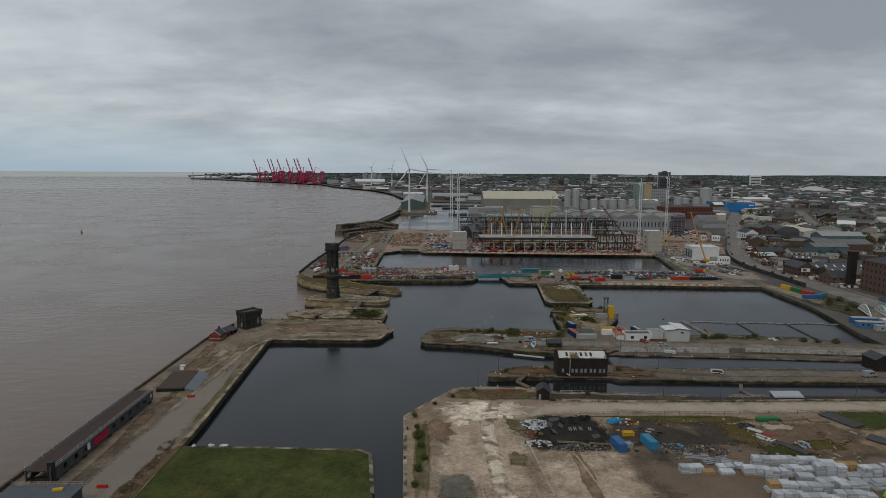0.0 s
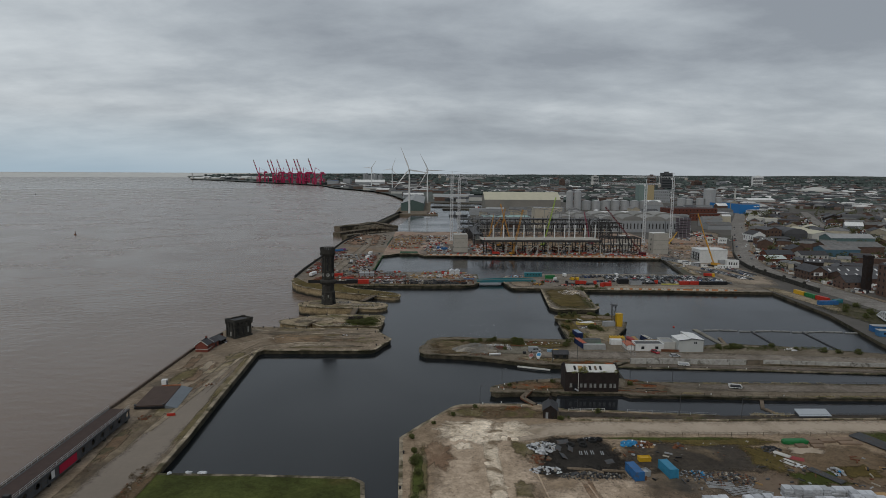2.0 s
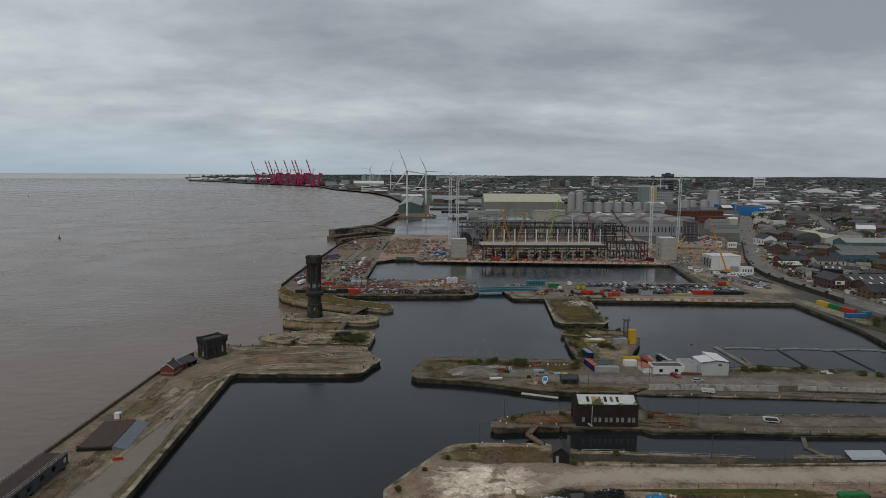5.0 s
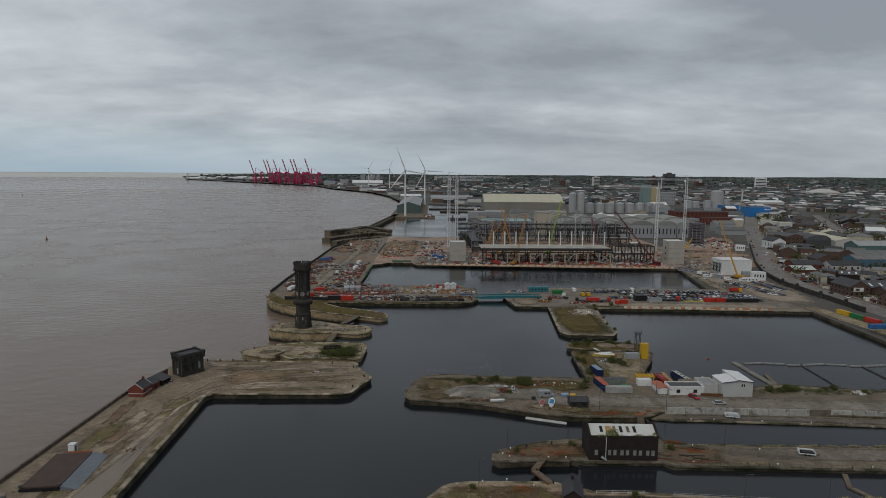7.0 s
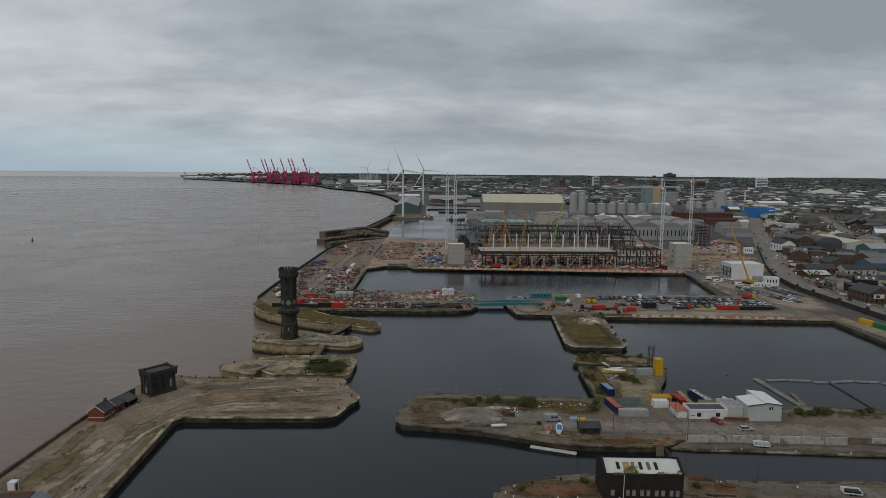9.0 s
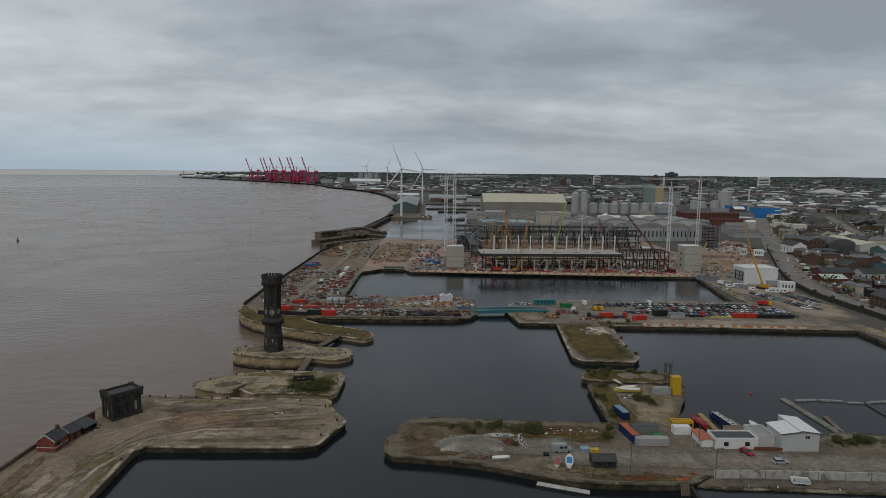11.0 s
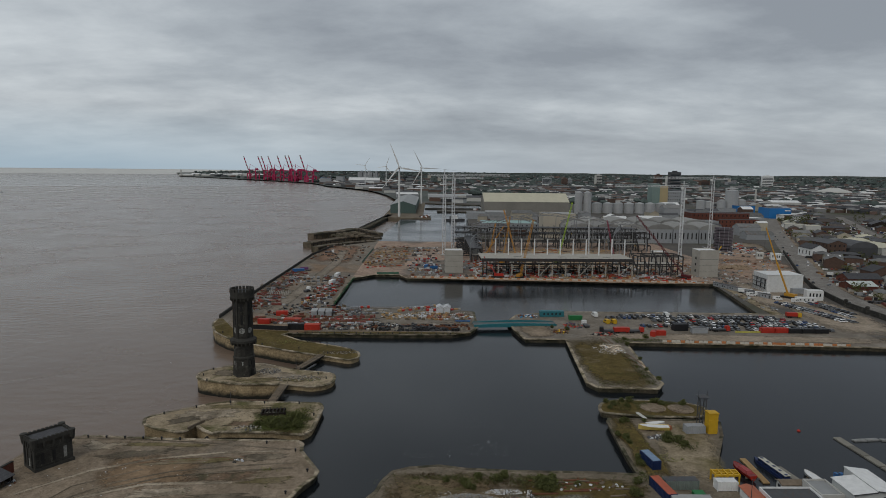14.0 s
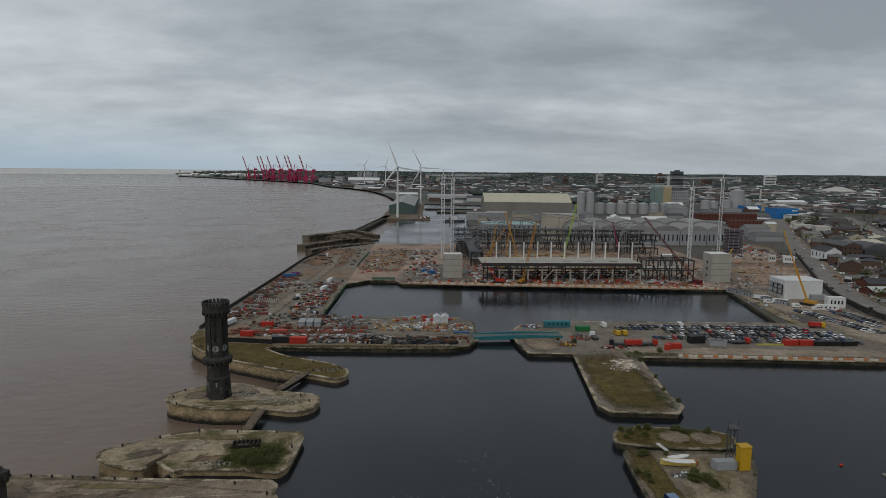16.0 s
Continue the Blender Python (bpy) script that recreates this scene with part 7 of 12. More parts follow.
pipe_stack(98.5, 188.5, -50, 4.5, 4, 1, 0.22, OFFWHITE, "white plastic pipes lying on grass")
pipe_stack(76.5, 168.8, 15, 8, 7, 1, 0.09, STEEL, "galvanised scaffold tubes lying in rows", 5.5)
pipe_stack(72.5, 171.5, -8, 7, 7, 1, 0.09, STEEL, "galvanised scaffold tubes lying in rows", 6.0)
pipe_stack(81, 167.5, -24, 6, 6, 1, 0.09, STEEL, "galvanised scaffold tubes lying in rows", 6.0)
t_ = thing("red_mat", 101, 186.5, 0, -30, "dull red sheet lying on the mud", "sheet")
part("sheet", Geo().box(-2.4, -1.2, 0.06, 2.4, 1.2, 0.14), paint("dull_red", (0.30, 0.05, 0.05), 0.7), t_)
t_ = thing("grey_store", 125, 217.2, 0, 0, "low canal-side store with a pale sloping metal roof", "shed")
part("wall", Geo().box(-5.2, -1.6, 0, 5.2, 1.3, 1.1), DKGREY, t_)
part("roof", Geo().add([(-5.4, -2.1, 0.9), (5.4, -2.1, 0.9), (5.4, 1.5, 2.0), (-5.4, 1.5, 2.0), (-5.4, -2.1, 0.75), (5.4, -2.1, 0.75), (5.4, 1.5, 1.85), (-5.4, 1.5, 1.85)],
                        [(0, 1, 2, 3), (7, 6, 5, 4), (0, 4, 5, 1), (1, 5, 6, 2), (2, 6, 7, 3), (3, 7, 4, 0)]), paint("zinc_roof", (0.36, 0.39, 0.42), 0.5, 0.12), t_)


def lock_hut():
    th = thing("lock_hut", 36.8, 218.2, 0, -10, "small derelict stone lock hut with a slate roof", "hut")
    part("wall", Geo().house(-2.3, -3.2, 0, 2.3, 3.2, 2.9, 4.5, "y"), DBRICK, th)
    part("roof", Geo().gable(-2.3, -3.2, 2.3, 3.2, 2.95, 4.6, "y", over=0.35, thick=0.15), SLATE, th)
    part("window", Geo().box(0.4, -3.28, 1.0, 1.4, -3.12, 2.1), DARKHOLE, th)
    part("door", Geo().box(-1.5, -3.3, 0, -0.7, -3.18, 2.1), GREY, th, "pale weathered door")
    part("side_window", Geo().box(2.22, -0.6, 1.0, 2.36, 0.6, 2.1), DARKHOLE, th)
    part("chimney", Geo().box(-0.4, 2.2, 3.6, 0.4, 3.0, 5.4), DBRICK, th)


lock_hut()
fence("canal_rail", [(43.8, 221.6), (56, 221.1)], 1.1, OFFWHITE, "pale steel handrail beside the canal", 4.0)
fence("canal_rail", [(63.5, 220.2), (92.4, 217.1)], 1.1, GREY, "grey steel handrail beside the canal", 4.0)
fence("canal_rail", [(105.8, 217.5), (117.6, 217.2)], 1.1, GREY, "grey steel handrail beside the canal", 4.0)
fence("fence", [(133, 216.9), (170, 216.9), (205, 216.9)], 1.1, DKGREY, "thin steel fence by the canal", 4.0)
fence("fence", [(54, 201.2), (90, 201.4), (130, 202), (200, 202.6)], 1.3, TIMBER, "low post and wire fence beside the track", 5.0, rails=(0.9,))
for x_, y_ in ((13.9, 226.6), (100, 215), (150, 216.4), (80.5, 218.0)):
    lamp_post(x_, y_, 7)
for x_, y_ in ((-11, 190), (-11, 170)):
    bollard(x_, y_)

patch("ground_dock_corner", 20.5, 220.4, 14.5, 5.2, bpy.data.materials["rooty_brown_soil"], "brown rooty soil at the dock corner", z=0.03, rough=0.3)
patch("ground_dock_corner", 9, 220, 6, 3.0, MOSS, "mossy weathered dock edge", z=0.03, rough=0.5)
weeds("weeds", 19, 221, 13, 5, 150, SCRUB, "brown dead weeds at the dock corner", 0.32, 0.45)
weeds("weeds", 25, 222.6, 3, 1.5, 50, LEAF, "green weeds at the dock corner", 0.3, 0.4)
heap("waste_heap", 16, 221, 12, 4, 0.3, 36, ((DEBRIS, 0.3), (RUST, 0.6), (BAG, 0.1)), "bricks and rubbish at the dock corner", 0.22)
# loose scrap over the whole yard
g_ = {}
for _ in range(420):
    m_ = rng.choice((TIMBER, BLACK, RUST, DKGREY, DEBRIS, BLACK, TIMBER, PINE, GREY))
    x_, y_ = 26 + 110 * rng.random(), 150 + 52 * rng.random()
    if noise.noise((x_ * 0.06, y_ * 0.06, 2.0)) < -0.05 or x_ < 50 or y_ > 199 or (x_ < 62 and y_ < 174):
        continue
    g_.setdefault(m_.name, (m_, Geo()))[1].cbox(x_, y_, 0.03, rng.uniform(0.3, 2.4), rng.uniform(0.2, 0.7), rng.uniform(0.1, 0.5), rng.uniform(0, 3.1))
for m_, q_ in g_.values():
    solid("yard_scrap", q_, m_, "loose scraps lying over the yard", "scrap", kind="stuff")
# ---- canal islands ----
patch("ground_brown_soil", 37, 246.2, 12, 4.6, bpy.data.materials["rooty_brown_soil"], "brown rooty soil on the lock island", z=0.025, rough=0.3)
patch("ground_rusty", 37, 246, 11, 3.4, surf("rusty_weedy_ground", (0.17, 0.10, 0.06), (0.10, 0.075, 0.05), 0.95, 0.3, 2.0, 0.4, c3=(0.06, 0.065, 0.03), s3=0.2, t3=(0.5, 0.64), space="world"), "rusty weedy ground", z=0.03, rough=0.3)
weeds("weeds", 36, 246, 13, 4.5, 170, SCRUB, "brown weeds on the lock island", 0.28, 0.35)
weeds("weeds", 42, 249, 8, 2, 60, LEAF, "green weeds on the lock island", 0.3, 0.5)
for x_, y_, r_ in ((27, 246, 0.9), (44, 250, 1.0), (73, 247, 1.2)):
    bush(x_, y_, r_, r_ * 1.2)
YGREEN = surf("yellow_green_leaves", (0.23, 0.225, 0.075), (0.13, 0.135, 0.045), 0.85, 1.0, 5.0, 0.2, island=0.35, spec=0.1)
solid("roof_bush", Geo().leaves(0, 0, 0, 2.1, 0.9, 1.4, 620, 0.24, rng).leaves(7.5, -0.3, -0.7, 1.2, 0.5, 0.5, 160, 0.2, rng).leaves(-3.5, -0.3, -0.7, 1.4, 0.5, 0.4, 150, 0.2, rng).leaves(12, -0.5, -0.6, 0.9, 0.7, 0.9, 200, 0.2, rng), YGREEN, "yellow-green bush growing from the broken roof", "bush", at=(53.4, 240.7, 8.0))
for x_, y_ in ((30, 249), (38, 251)):
    bollard(x_, y_)
fence("fence", [(82, 249.7), (119, 248.5), (165, 247.3), (210, 246.1)], 1.1, DKGREY, "thin steel rail along the canal", 3.5, rails=(0.95,))
fence("fence", [(72, 237.1), (97, 236.3), (120, 235.1), (165, 234), (210, 233)], 0.9, TIMBER, "row of short timber posts along the canal", 2.6, rails=(0.9,))
t_ = thing("floating_boom", 113.9, 219, CANAL_Z, 0, "weathered timber walkway floating in the canal", "walkway")
for i_ in range(9):
    part("plank", Geo().cbox(2.2 - 2.6 * min(1, i_ / 4) + 3.0 * max(0, (i_ - 4) / 4), 1.5 + i_ * 1.55, -0.1, 1.3, 1.6, 0.5, 0.38 if i_ < 4 else -0.42), TIMBER, t_)
t_ = thing("timber_walkway", 0, 0, 0, 0, "zigzag brown timber walkway on piles beside the lock", "walkway")
for a_, b_ in (((33.6, 240.6, 0.2), (30.0, 235.0, -0.5)), ((30.0, 235.0, -0.5), (33.0, 226.6, 0.2))):
    p_, q_ = Vector(a_), Vector(b_)
    side_ = (q_ - p_).cross(Vector((0, 0, 1))).normalized() * 0.8
    for k_ in (-1, 1):
        part("stringer", Geo().beam(tuple(p_ + side_ * k_), tuple(q_ + side_ * k_), 0.3, 0.5), RUST, t_)
    for i_ in range(9):
        c_ = p_ + (q_ - p_) * ((i_ + 0.5) / 9) + Vector((0, 0, 0.3))
        part("deck_plank", Geo().beam(tuple(c_ - side_ * 1.1), tuple(c_ + side_ * 1.1), (q_ - p_).length / 9 * 0.85, 0.1), TIMBER, t_)
    part("pile", Geo().beam(tuple(q_ - side_ + Vector((0, 0, -5))), tuple(q_ - side_ + Vector((0, 0, 0.9))), 0.4), TAR, t_)
RUSTWEED = surf("rust_red_weeds", (0.36, 0.10, 0.03), (0.20, 0.07, 0.03), 0.9, 1.0, 5.0, 0.3, island=0.35, spec=0.1)
for x_, y_, r_ in ((25.9, 244.6, 2.2), (39.0, 244.6, 2.6), (25.0, 223.6, 2.4), (63.8, 275.3, 2.4), (77.0, 277.5, 1.6), (75.5, 252.0, 2.0), (80, 246, 2.2), (32, 246.5, 1.6)):
    weeds("weeds", x_, y_, r_ * 1.3, r_ * 0.8, 170, RUSTWEED, "rust-red dock weeds", 0.3, 0.3)
for x_, y_, z_ in ((25.0, 247.5, 0), (22.3, 244.1, 0), (24.1, 242.4, 0), (35.3, 241.6, 0), (40.3, 241.6, 0), (48.1, 253.4, 0), (21.6, 228.9, 0), (15, 227.9, 0), (28.3, 225.6, 0), (89.4, 271.2, -0.75), (97.1, 270.8, -0.75),
                   (112.9, 269.5, -0.75), (128.9, 268.2, -0.75), (141.8, 267.4, -0.75), (99.8, 246.8, 0), (80.7, 249.6, 0), (76.4, 238.8, 0), (99.9, 237.2, 0), (126.1, 235.6, 0)):
    bollard(x_, y_, z_, True)
for x_, y_, rx_, ry_, z_ in ((93.5, 238.2, 4.5, 0.9, 0), (113.5, 235.6, 6.0, 1.0, -0.2), (112, 219.0, 7.0, 1.0, 0), (150, 234.9, 20, 0.7, 0), (120, 249.3, 30, 0.5, 0)):
    weeds("weeds", x_, y_, rx_, ry_, int(rx_ * 26), STRAW, "flattened dead straw along the canal edge", 0.34, 0.25, z=z_)
building(178.5, 246, 186, 254, 5, DBRICK, SLATE, "dark derelict brick canal building", name="canal_building")
lamp_post(90, 248.8, 6)
lamp_post(24, 248, 6)

# ---- road and jetty ----
RUSTSPOT = surf("bright_rust_stain", (0.33, 0.10, 0.035), (0.14, 0.07, 0.04), 0.95, 0.4, 3.0, 0.3, space="world")
strip("road_quay", [(40, 288), (62, 286.3), (90, 284.6), (130, 282.6), (170, 278.4), (212, 274.2)], 12, surf("worn_grey_road", (0.222, 0.207, 0.192), (0.178, 0.167, 0.155), 0.92, 0.07, 1.1, 0.05, c3=(0.15, 0.138, 0.122), s3=0.12, t3=(0.56, 0.72), space="world"), "worn grey quay road", z=0.06, loose=True)
patch("ground_grey_apron", 38, 293, 12, 6.5, surf("greenish_concrete", (0.185, 0.185, 0.165), (0.15, 0.148, 0.13), 0.9, 0.15, 3.0, 0.2, space="world"), "greenish grey concrete apron", z=0.035, rough=0.2)
patch("ground_jetty_soil", 12, 300, 15, 9.5, surf("weedy_brown_soil", (0.15, 0.115, 0.075), (0.10, 0.085, 0.055), 0.95, 0.2, 2.0, 0.4, c3=(0.075, 0.075, 0.03), s3=0.1, t3=(0.5, 0.64), space="world"), "weedy brown soil", z=0.025, rough=0.2)
patch("ground_jetty_soil_2", 46, 303, 16, 6, DRYGRASS, "dry weedy ground", z=0.028, rough=0.3)
patch("ground_pier_grass", 70, 326, 4.0, 19, DRYGRASS, "dry grass strip on the pier", z=0.03, rough=0.3)
patch("ground_pier_concrete", 84, 326, 8, 18, CONC_PALE, "pale bare concrete on the pier", z=0.028, rough=0.12, rz=-12)
heap("rubble_mound", 17.0, 294.5, 11.0, 5.6, 3.0, 3000, ((DEBRIS, 0.8), (GREY, 0.2)), "long mound of crushed pale rubble", 0.19, flat=0.6)
solid("rubble_core", Geo().cbox(0, 0, 0, 19, 7.5, 1.5, 0.03, top=0.45), DEBRIS, "packed core of a rubble mound", "heap", at=(17.0, 294, 0))
heap("waste_heap", 26.5, 301.2, 5.5, 1.3, 0.7, 190, ((BAG, 0.42), (DEBRIS, 0.58)), "heap of torn white plastic sheeting", 0.27)
heap("waste_heap", 33.0, 297.5, 1.1, 5.0, 0.7, 150, ((BAG, 0.36), (DEBRIS, 0.34), (BLACK, 0.3)), "white rubbish in a line", 0.28)
heap("waste_heap", 16, 299.5, 13, 2.5, 0.3, 120, ((BAG, 0.15), (DEBRIS, 0.5), (DKGREY, 0.35)), "litter scattered on the jetty", 0.18)
heap("waste_heap", 28.6, 296.0, 2.4, 2.6, 1.4, 150, ((RUST, 0.5), (RUSTRED, 0.3), (DKGREY, 0.2)), "rusty netting and steel scrap on the rubble", 0.3)
heap("waste_heap", 21, 286.2, 7, 1.3, 0.5, 110, ((RUST, 0.4), (BLACK, 0.3), (TIMBER, 0.27), (BAG, 0.03)), "rusty dock scrap by the edge", 0.3)
heap("waste_heap", 46, 305, 13, 3.5, 0.4, 60, ((TIMBER, 0.5), (BAG, 0.3), (RUST, 0.2)), "scattered timber and rubbish", 0.45)
for i_ in range(12):
    x_, y_, rz_ = 36 + rng.uniform(0, 24), 299 + rng.uniform(0, 9), rng.uniform(-8, 8)
    solid("timber_balk", Geo().cbox(0, 0, 0, rng.uniform(3, 7), 0.4, 0.35), rng.choice((TIMBER, RUST, TIMBER)), "old dock timber balk lying on the ground", "timber", "old timber balks", at=(x_, y_, 0.03), rz=rz_)
for x_, y_, r_ in ((16.7, 304.8, 1.5), (18.2, 302.7, 1.1), (27.6, 308.7, 1.5), (35.7, 304.4, 2.2), (37.6, 303.9, 1.9), (40.2, 307.1, 1.4), (11.8, 306.9, 0.9), (60, 300, 1.5), (62.3, 306, 1.3)):
    bush(x_, y_, r_, r_ * 1.25)
weeds("weeds", 22, 308, 19, 3.0, 330, LEAF, "green weeds along the quay edge", 0.42, 0.55)
weeds("weeds", 24, 305.5, 20, 3.0, 300, SCRUB, "brown dead weeds along the quay edge", 0.4, 0.5)
weeds("weeds", 37.6, 303.9, 3.6, 2.6, 150, LEAF, "dense dark scrub beside the rubble", 0.55, 1.7)
weeds("weeds", 36, 304.5, 7, 4, 150, LEAF, "green scrub beside the old timbers", 0.5, 1.2)
weeds("weeds", 84, 329, 4, 5, 90, LEAF, "green scrub on the pier", 0.5, 1.2)
weeds("weeds", 65.3, 311, 1.3, 6.5, 90, LEAF, "green scrub along the pier edge", 0.45, 0.8)
weeds("weeds", 5, 296, 9, 10, 150, SCRUB, "brown weeds on the jetty", 0.25, 0.3)
weeds("weeds", 60, 303, 5, 8, 90, LEAF, "weeds beside the containers", 0.35, 0.5)
VAN = make_van(paint("silver_van_paint", (0.27, 0.285, 0.30), 0.4, 0.15), "silver panel van parked on the quay")
VAN.matrix_basis = pose(43.6, 290.2, 0, 0, 0, 4)
boat(25.2, 285.2, 4, 5.2, 1.7, 0.9, WHITE, "small white dinghy on the quay")
boat(44.2, 282.8, 76, 6.2, 2.3, 1.3, WHITE, "white boat under a bright blue cover on the quay", cover=BLUETARP)
boat(40.8, 282.6, 74, 5.0, 1.9, 1.0, OFFWHITE, "cream open boat with a faded red inside", deck=paint("faded_red", (0.30, 0.10, 0.08), 0.7))
building(50.2, 279.9, 56.6, 284.4, 2.2, TAR, SLATE, "low black tarred timber shed", rise=1.1, name="black_shed", windows=(2, 1))
cabin(53, 289, 5, 2.2, 1.5, 1.3, YELLOW, "yellow plastic site chest", windows=0, name="site_chest")
cabin(50.6, 290.6, 5, 2.4, 1.6, 0.9, paint("pale_blue_paint", (0.25, 0.38, 0.5), 0.6), "pale blue covered pallet", windows=0, name="site_chest")
t_ = thing("mooring_pontoon", 40.3, 272.5, WATER_Z, -20, "long pale timber pontoon moored by the quay", "pontoon")
for i_ in range(7):
    part("deck_board", Geo().box(-7 + i_ * 2, -0.9, 0.25, -5.05 + i_ * 2, 0.9, 0.45), OFFWHITE, t_)
part("float_tank", Geo().box(-6.8, -0.8, -0.4, 6.8, 0.8, 0.25), DKGREY, t_)
t_ = thing("timber_gate", 71.8, 269.6, -1.8, 0, "leaning old timber lock gate by the quay", "gate")
for i_ in range(4):
    part("plank", Geo().beam((-0.9 + i_ * 0.6, -1.5, -3), (-0.9 + i_ * 0.6, 0.6, 2.6), 0.5, 0.2), TIMBER, t_)
# iron scrap and old staging east of the pump house
patch("ground_rusty", 78, 244, 9, 5.0, RUSTY, "rusty weedy ground", z=0.032, rough=0.35)
patch("ground_towpath", 150, 243.0, 58, 4.0, surf("worn_towpath_asphalt", (0.165, 0.150, 0.135), (0.132, 0.121, 0.11), 0.92, 0.07, 1.1, 0.05, c3=(0.115, 0.105, 0.088), s3=0.12, t3=(0.56, 0.72), space="world"), "worn grey towpath surface", z=0.03, rough=0.12, rz=-1.5)
for i_ in range(14):
    solid("timber_balk", Geo().cbox(0, 0, 0, rng.uniform(3, 8), 0.35, 0.3), rng.choice((TIMBER, RUST, TAR)), "old dock timber balk lying on the ground", "timber", "old timber balks",
          at=(68 + rng.uniform(0, 14), 238.5 + rng.uniform(0, 9), 0.04), rz=rng.uniform(-25, 10))
weeds("weeds", 76, 248, 8, 2, 70, LEAF, "weeds on the canal island", 0.3, 0.4)
weeds("weeds", 130, 247.5, 50, 1.2, 130, SCRUB, "dry weeds along the towpath", 0.25, 0.3)
weeds("weeds", 12, 287.8, 13, 1.4, 140, SCRUB, "brown weeds along the jetty edge", 0.25, 0.3)
weeds("weeds", 0, 305, 8, 6, 120, LEAF, "green weeds on the jetty end", 0.28, 0.3)
patch("ground_moss", 6, 290.4, 9.5, 2.4, bpy.data.materials["weedy_brown_soil"], "dark weedy soil along the edge", z=0.036, rough=0.4)
weeds("weeds", 7, 290.3, 10, 2.6, 260, SCRUB, "brown weeds on the jetty soil", 0.3, 0.35)
weeds("weeds", 8, 301, 12, 5, 260, SCRUB, "brown weeds on the jetty soil", 0.3, 0.35)
patch("ground_moss", 62, 274.6, 13, 1.8, bpy.data.materials["weedy_brown_soil"], "dark brown soil on the quay edge", z=0.034, rough=0.3)
patch("ground_rusty", 60, 274.2, 3.2, 0.9, RUSTSPOT, "bright rusty stain", z=0.036, rough=0.5)
patch("ground_rusty", 73, 273.8, 2.4, 0.9, RUSTSPOT, "bright rusty stain", z=0.036, rough=0.5)
weeds("weeds", 60, 275.2, 14, 1.9, 220, SCRUB, "brown weeds along the quay edge", 0.3, 0.35)
weeds("weeds", 55, 277.6, 12, 1.4, 120, LEAF, "green weeds along the quay edge", 0.28, 0.35)
patch("ground_moss", 46, 279.5, 11, 2.6, MOSS, "mossy weathered quay", z=0.03, rough=0.3, rz=-16)
heap("waste_heap", 44, 279.5, 12, 2.4, 0.4, 70, ((RUST, 0.4), (BLACK, 0.3), (TIMBER, 0.27), (BAG, 0.03)), "scrap scattered along the quay edge", 0.3)
solid("oil_drum", Geo().rod((-0.7, 0, 0.6), (0.7, 0, 0.6), 0.6, n=12), BLACK, "black pipe length lying by the rubble", "pipe", at=(38.5, 287.5, 0.03))
PALEPANEL = surf("pale_wall_panel", (0.42, 0.41, 0.385), (0.24, 0.23, 0.21), 0.9, 0.6, 3.0, 0.1, c3=(0.12, 0.11, 0.095), s3=0.35, t3=(0.54, 0.66), vary=0.15)
weeds("weeds", 57, 240.1, 8.5, 0.25, 60, LEAF, "green weeds rooted in the gutter of the derelict roof", 0.35, 0.5, z=7.2)
strip("ground_ledge_path", [(84, 273.1), (97, 273), (130, 270.9), (188, 265.3), (210, 263.2)], 4.6, surf("dark_ledge_asphalt", (0.140, 0.126, 0.115), (0.112, 0.102, 0.094), 0.92, 0.07, 1.1, 0.05, space="world"), "dark worn surface of the canal ledge", z=-0.73, loose=True)
# road wall with pale patches
t_ = thing("road_wall", 82, 276.1, 0, 0, "low patched concrete wall along the quay road", "wall", kind="structure")
for i_ in range(18):
    x0_ = 0.4 + i_ * 7.1
    y0_, y1_ = [-0.052 * max(0.0, min(u_, 61) - 15.6) - 0.098 * max(0.0, u_ - 61) for u_ in (x0_, x0_ + 6.9)]
    m_ = PALEPANEL if i_ not in (7, 17) else CONC
    part("wall_panel", Geo().beam((x0_, y0_, 0.3), (x0_ + 6.9, y1_, 0.3), 0.4, 2.5), m_, t_)
fence("fence", [(84, 270.9), (94.7, 270.6), (127, 268.0), (138.6, 267.3), (187, 262.6), (210, 260.6)], 0.8, TIMBER, "row of short posts on the canal ledge", 2.8, rails=(0.9,), z=-0.75)
weeds("weeds", 150, 295.5, 34, 3.4, 620, LEAF, "green scrub on the dock bank", 0.5, 0.8)
for x_, y_, r_ in ((130.5, 297, 1.6), (138.5, 297, 2.0), (134, 296, 1.3), (155.6, 298, 1.7), (176, 291, 1.8), (182, 289.5, 1.6), (190, 288, 2.0), (165, 294, 1.4)):
    bush(x_, y_, r_, r_ * 1.1)
heap("waste_heap", 163, 294, 3, 1.5, 0.8, 36, ((BAG, 0.6), (DEBRIS, 0.4)), "pale rubbish on the bank", 0.7)
RCAR = make_car(paint("dark_red_car_paint", (0.30, 0.02, 0.03), 0.3, 0.1), "dark red hatchback parked by the white cabins")
RCAR.matrix_basis = pose(98.0, 289.0, 0, 0, 0, -70)
GCAR = make_car(paint("silver_car_paint", (0.38, 0.39, 0.40), 0.3, 0.1), "silver estate car on the quay road", lx=4.6)
GCAR.matrix_basis = pose(104.7, 283.1, 0, 0, 0, 2)


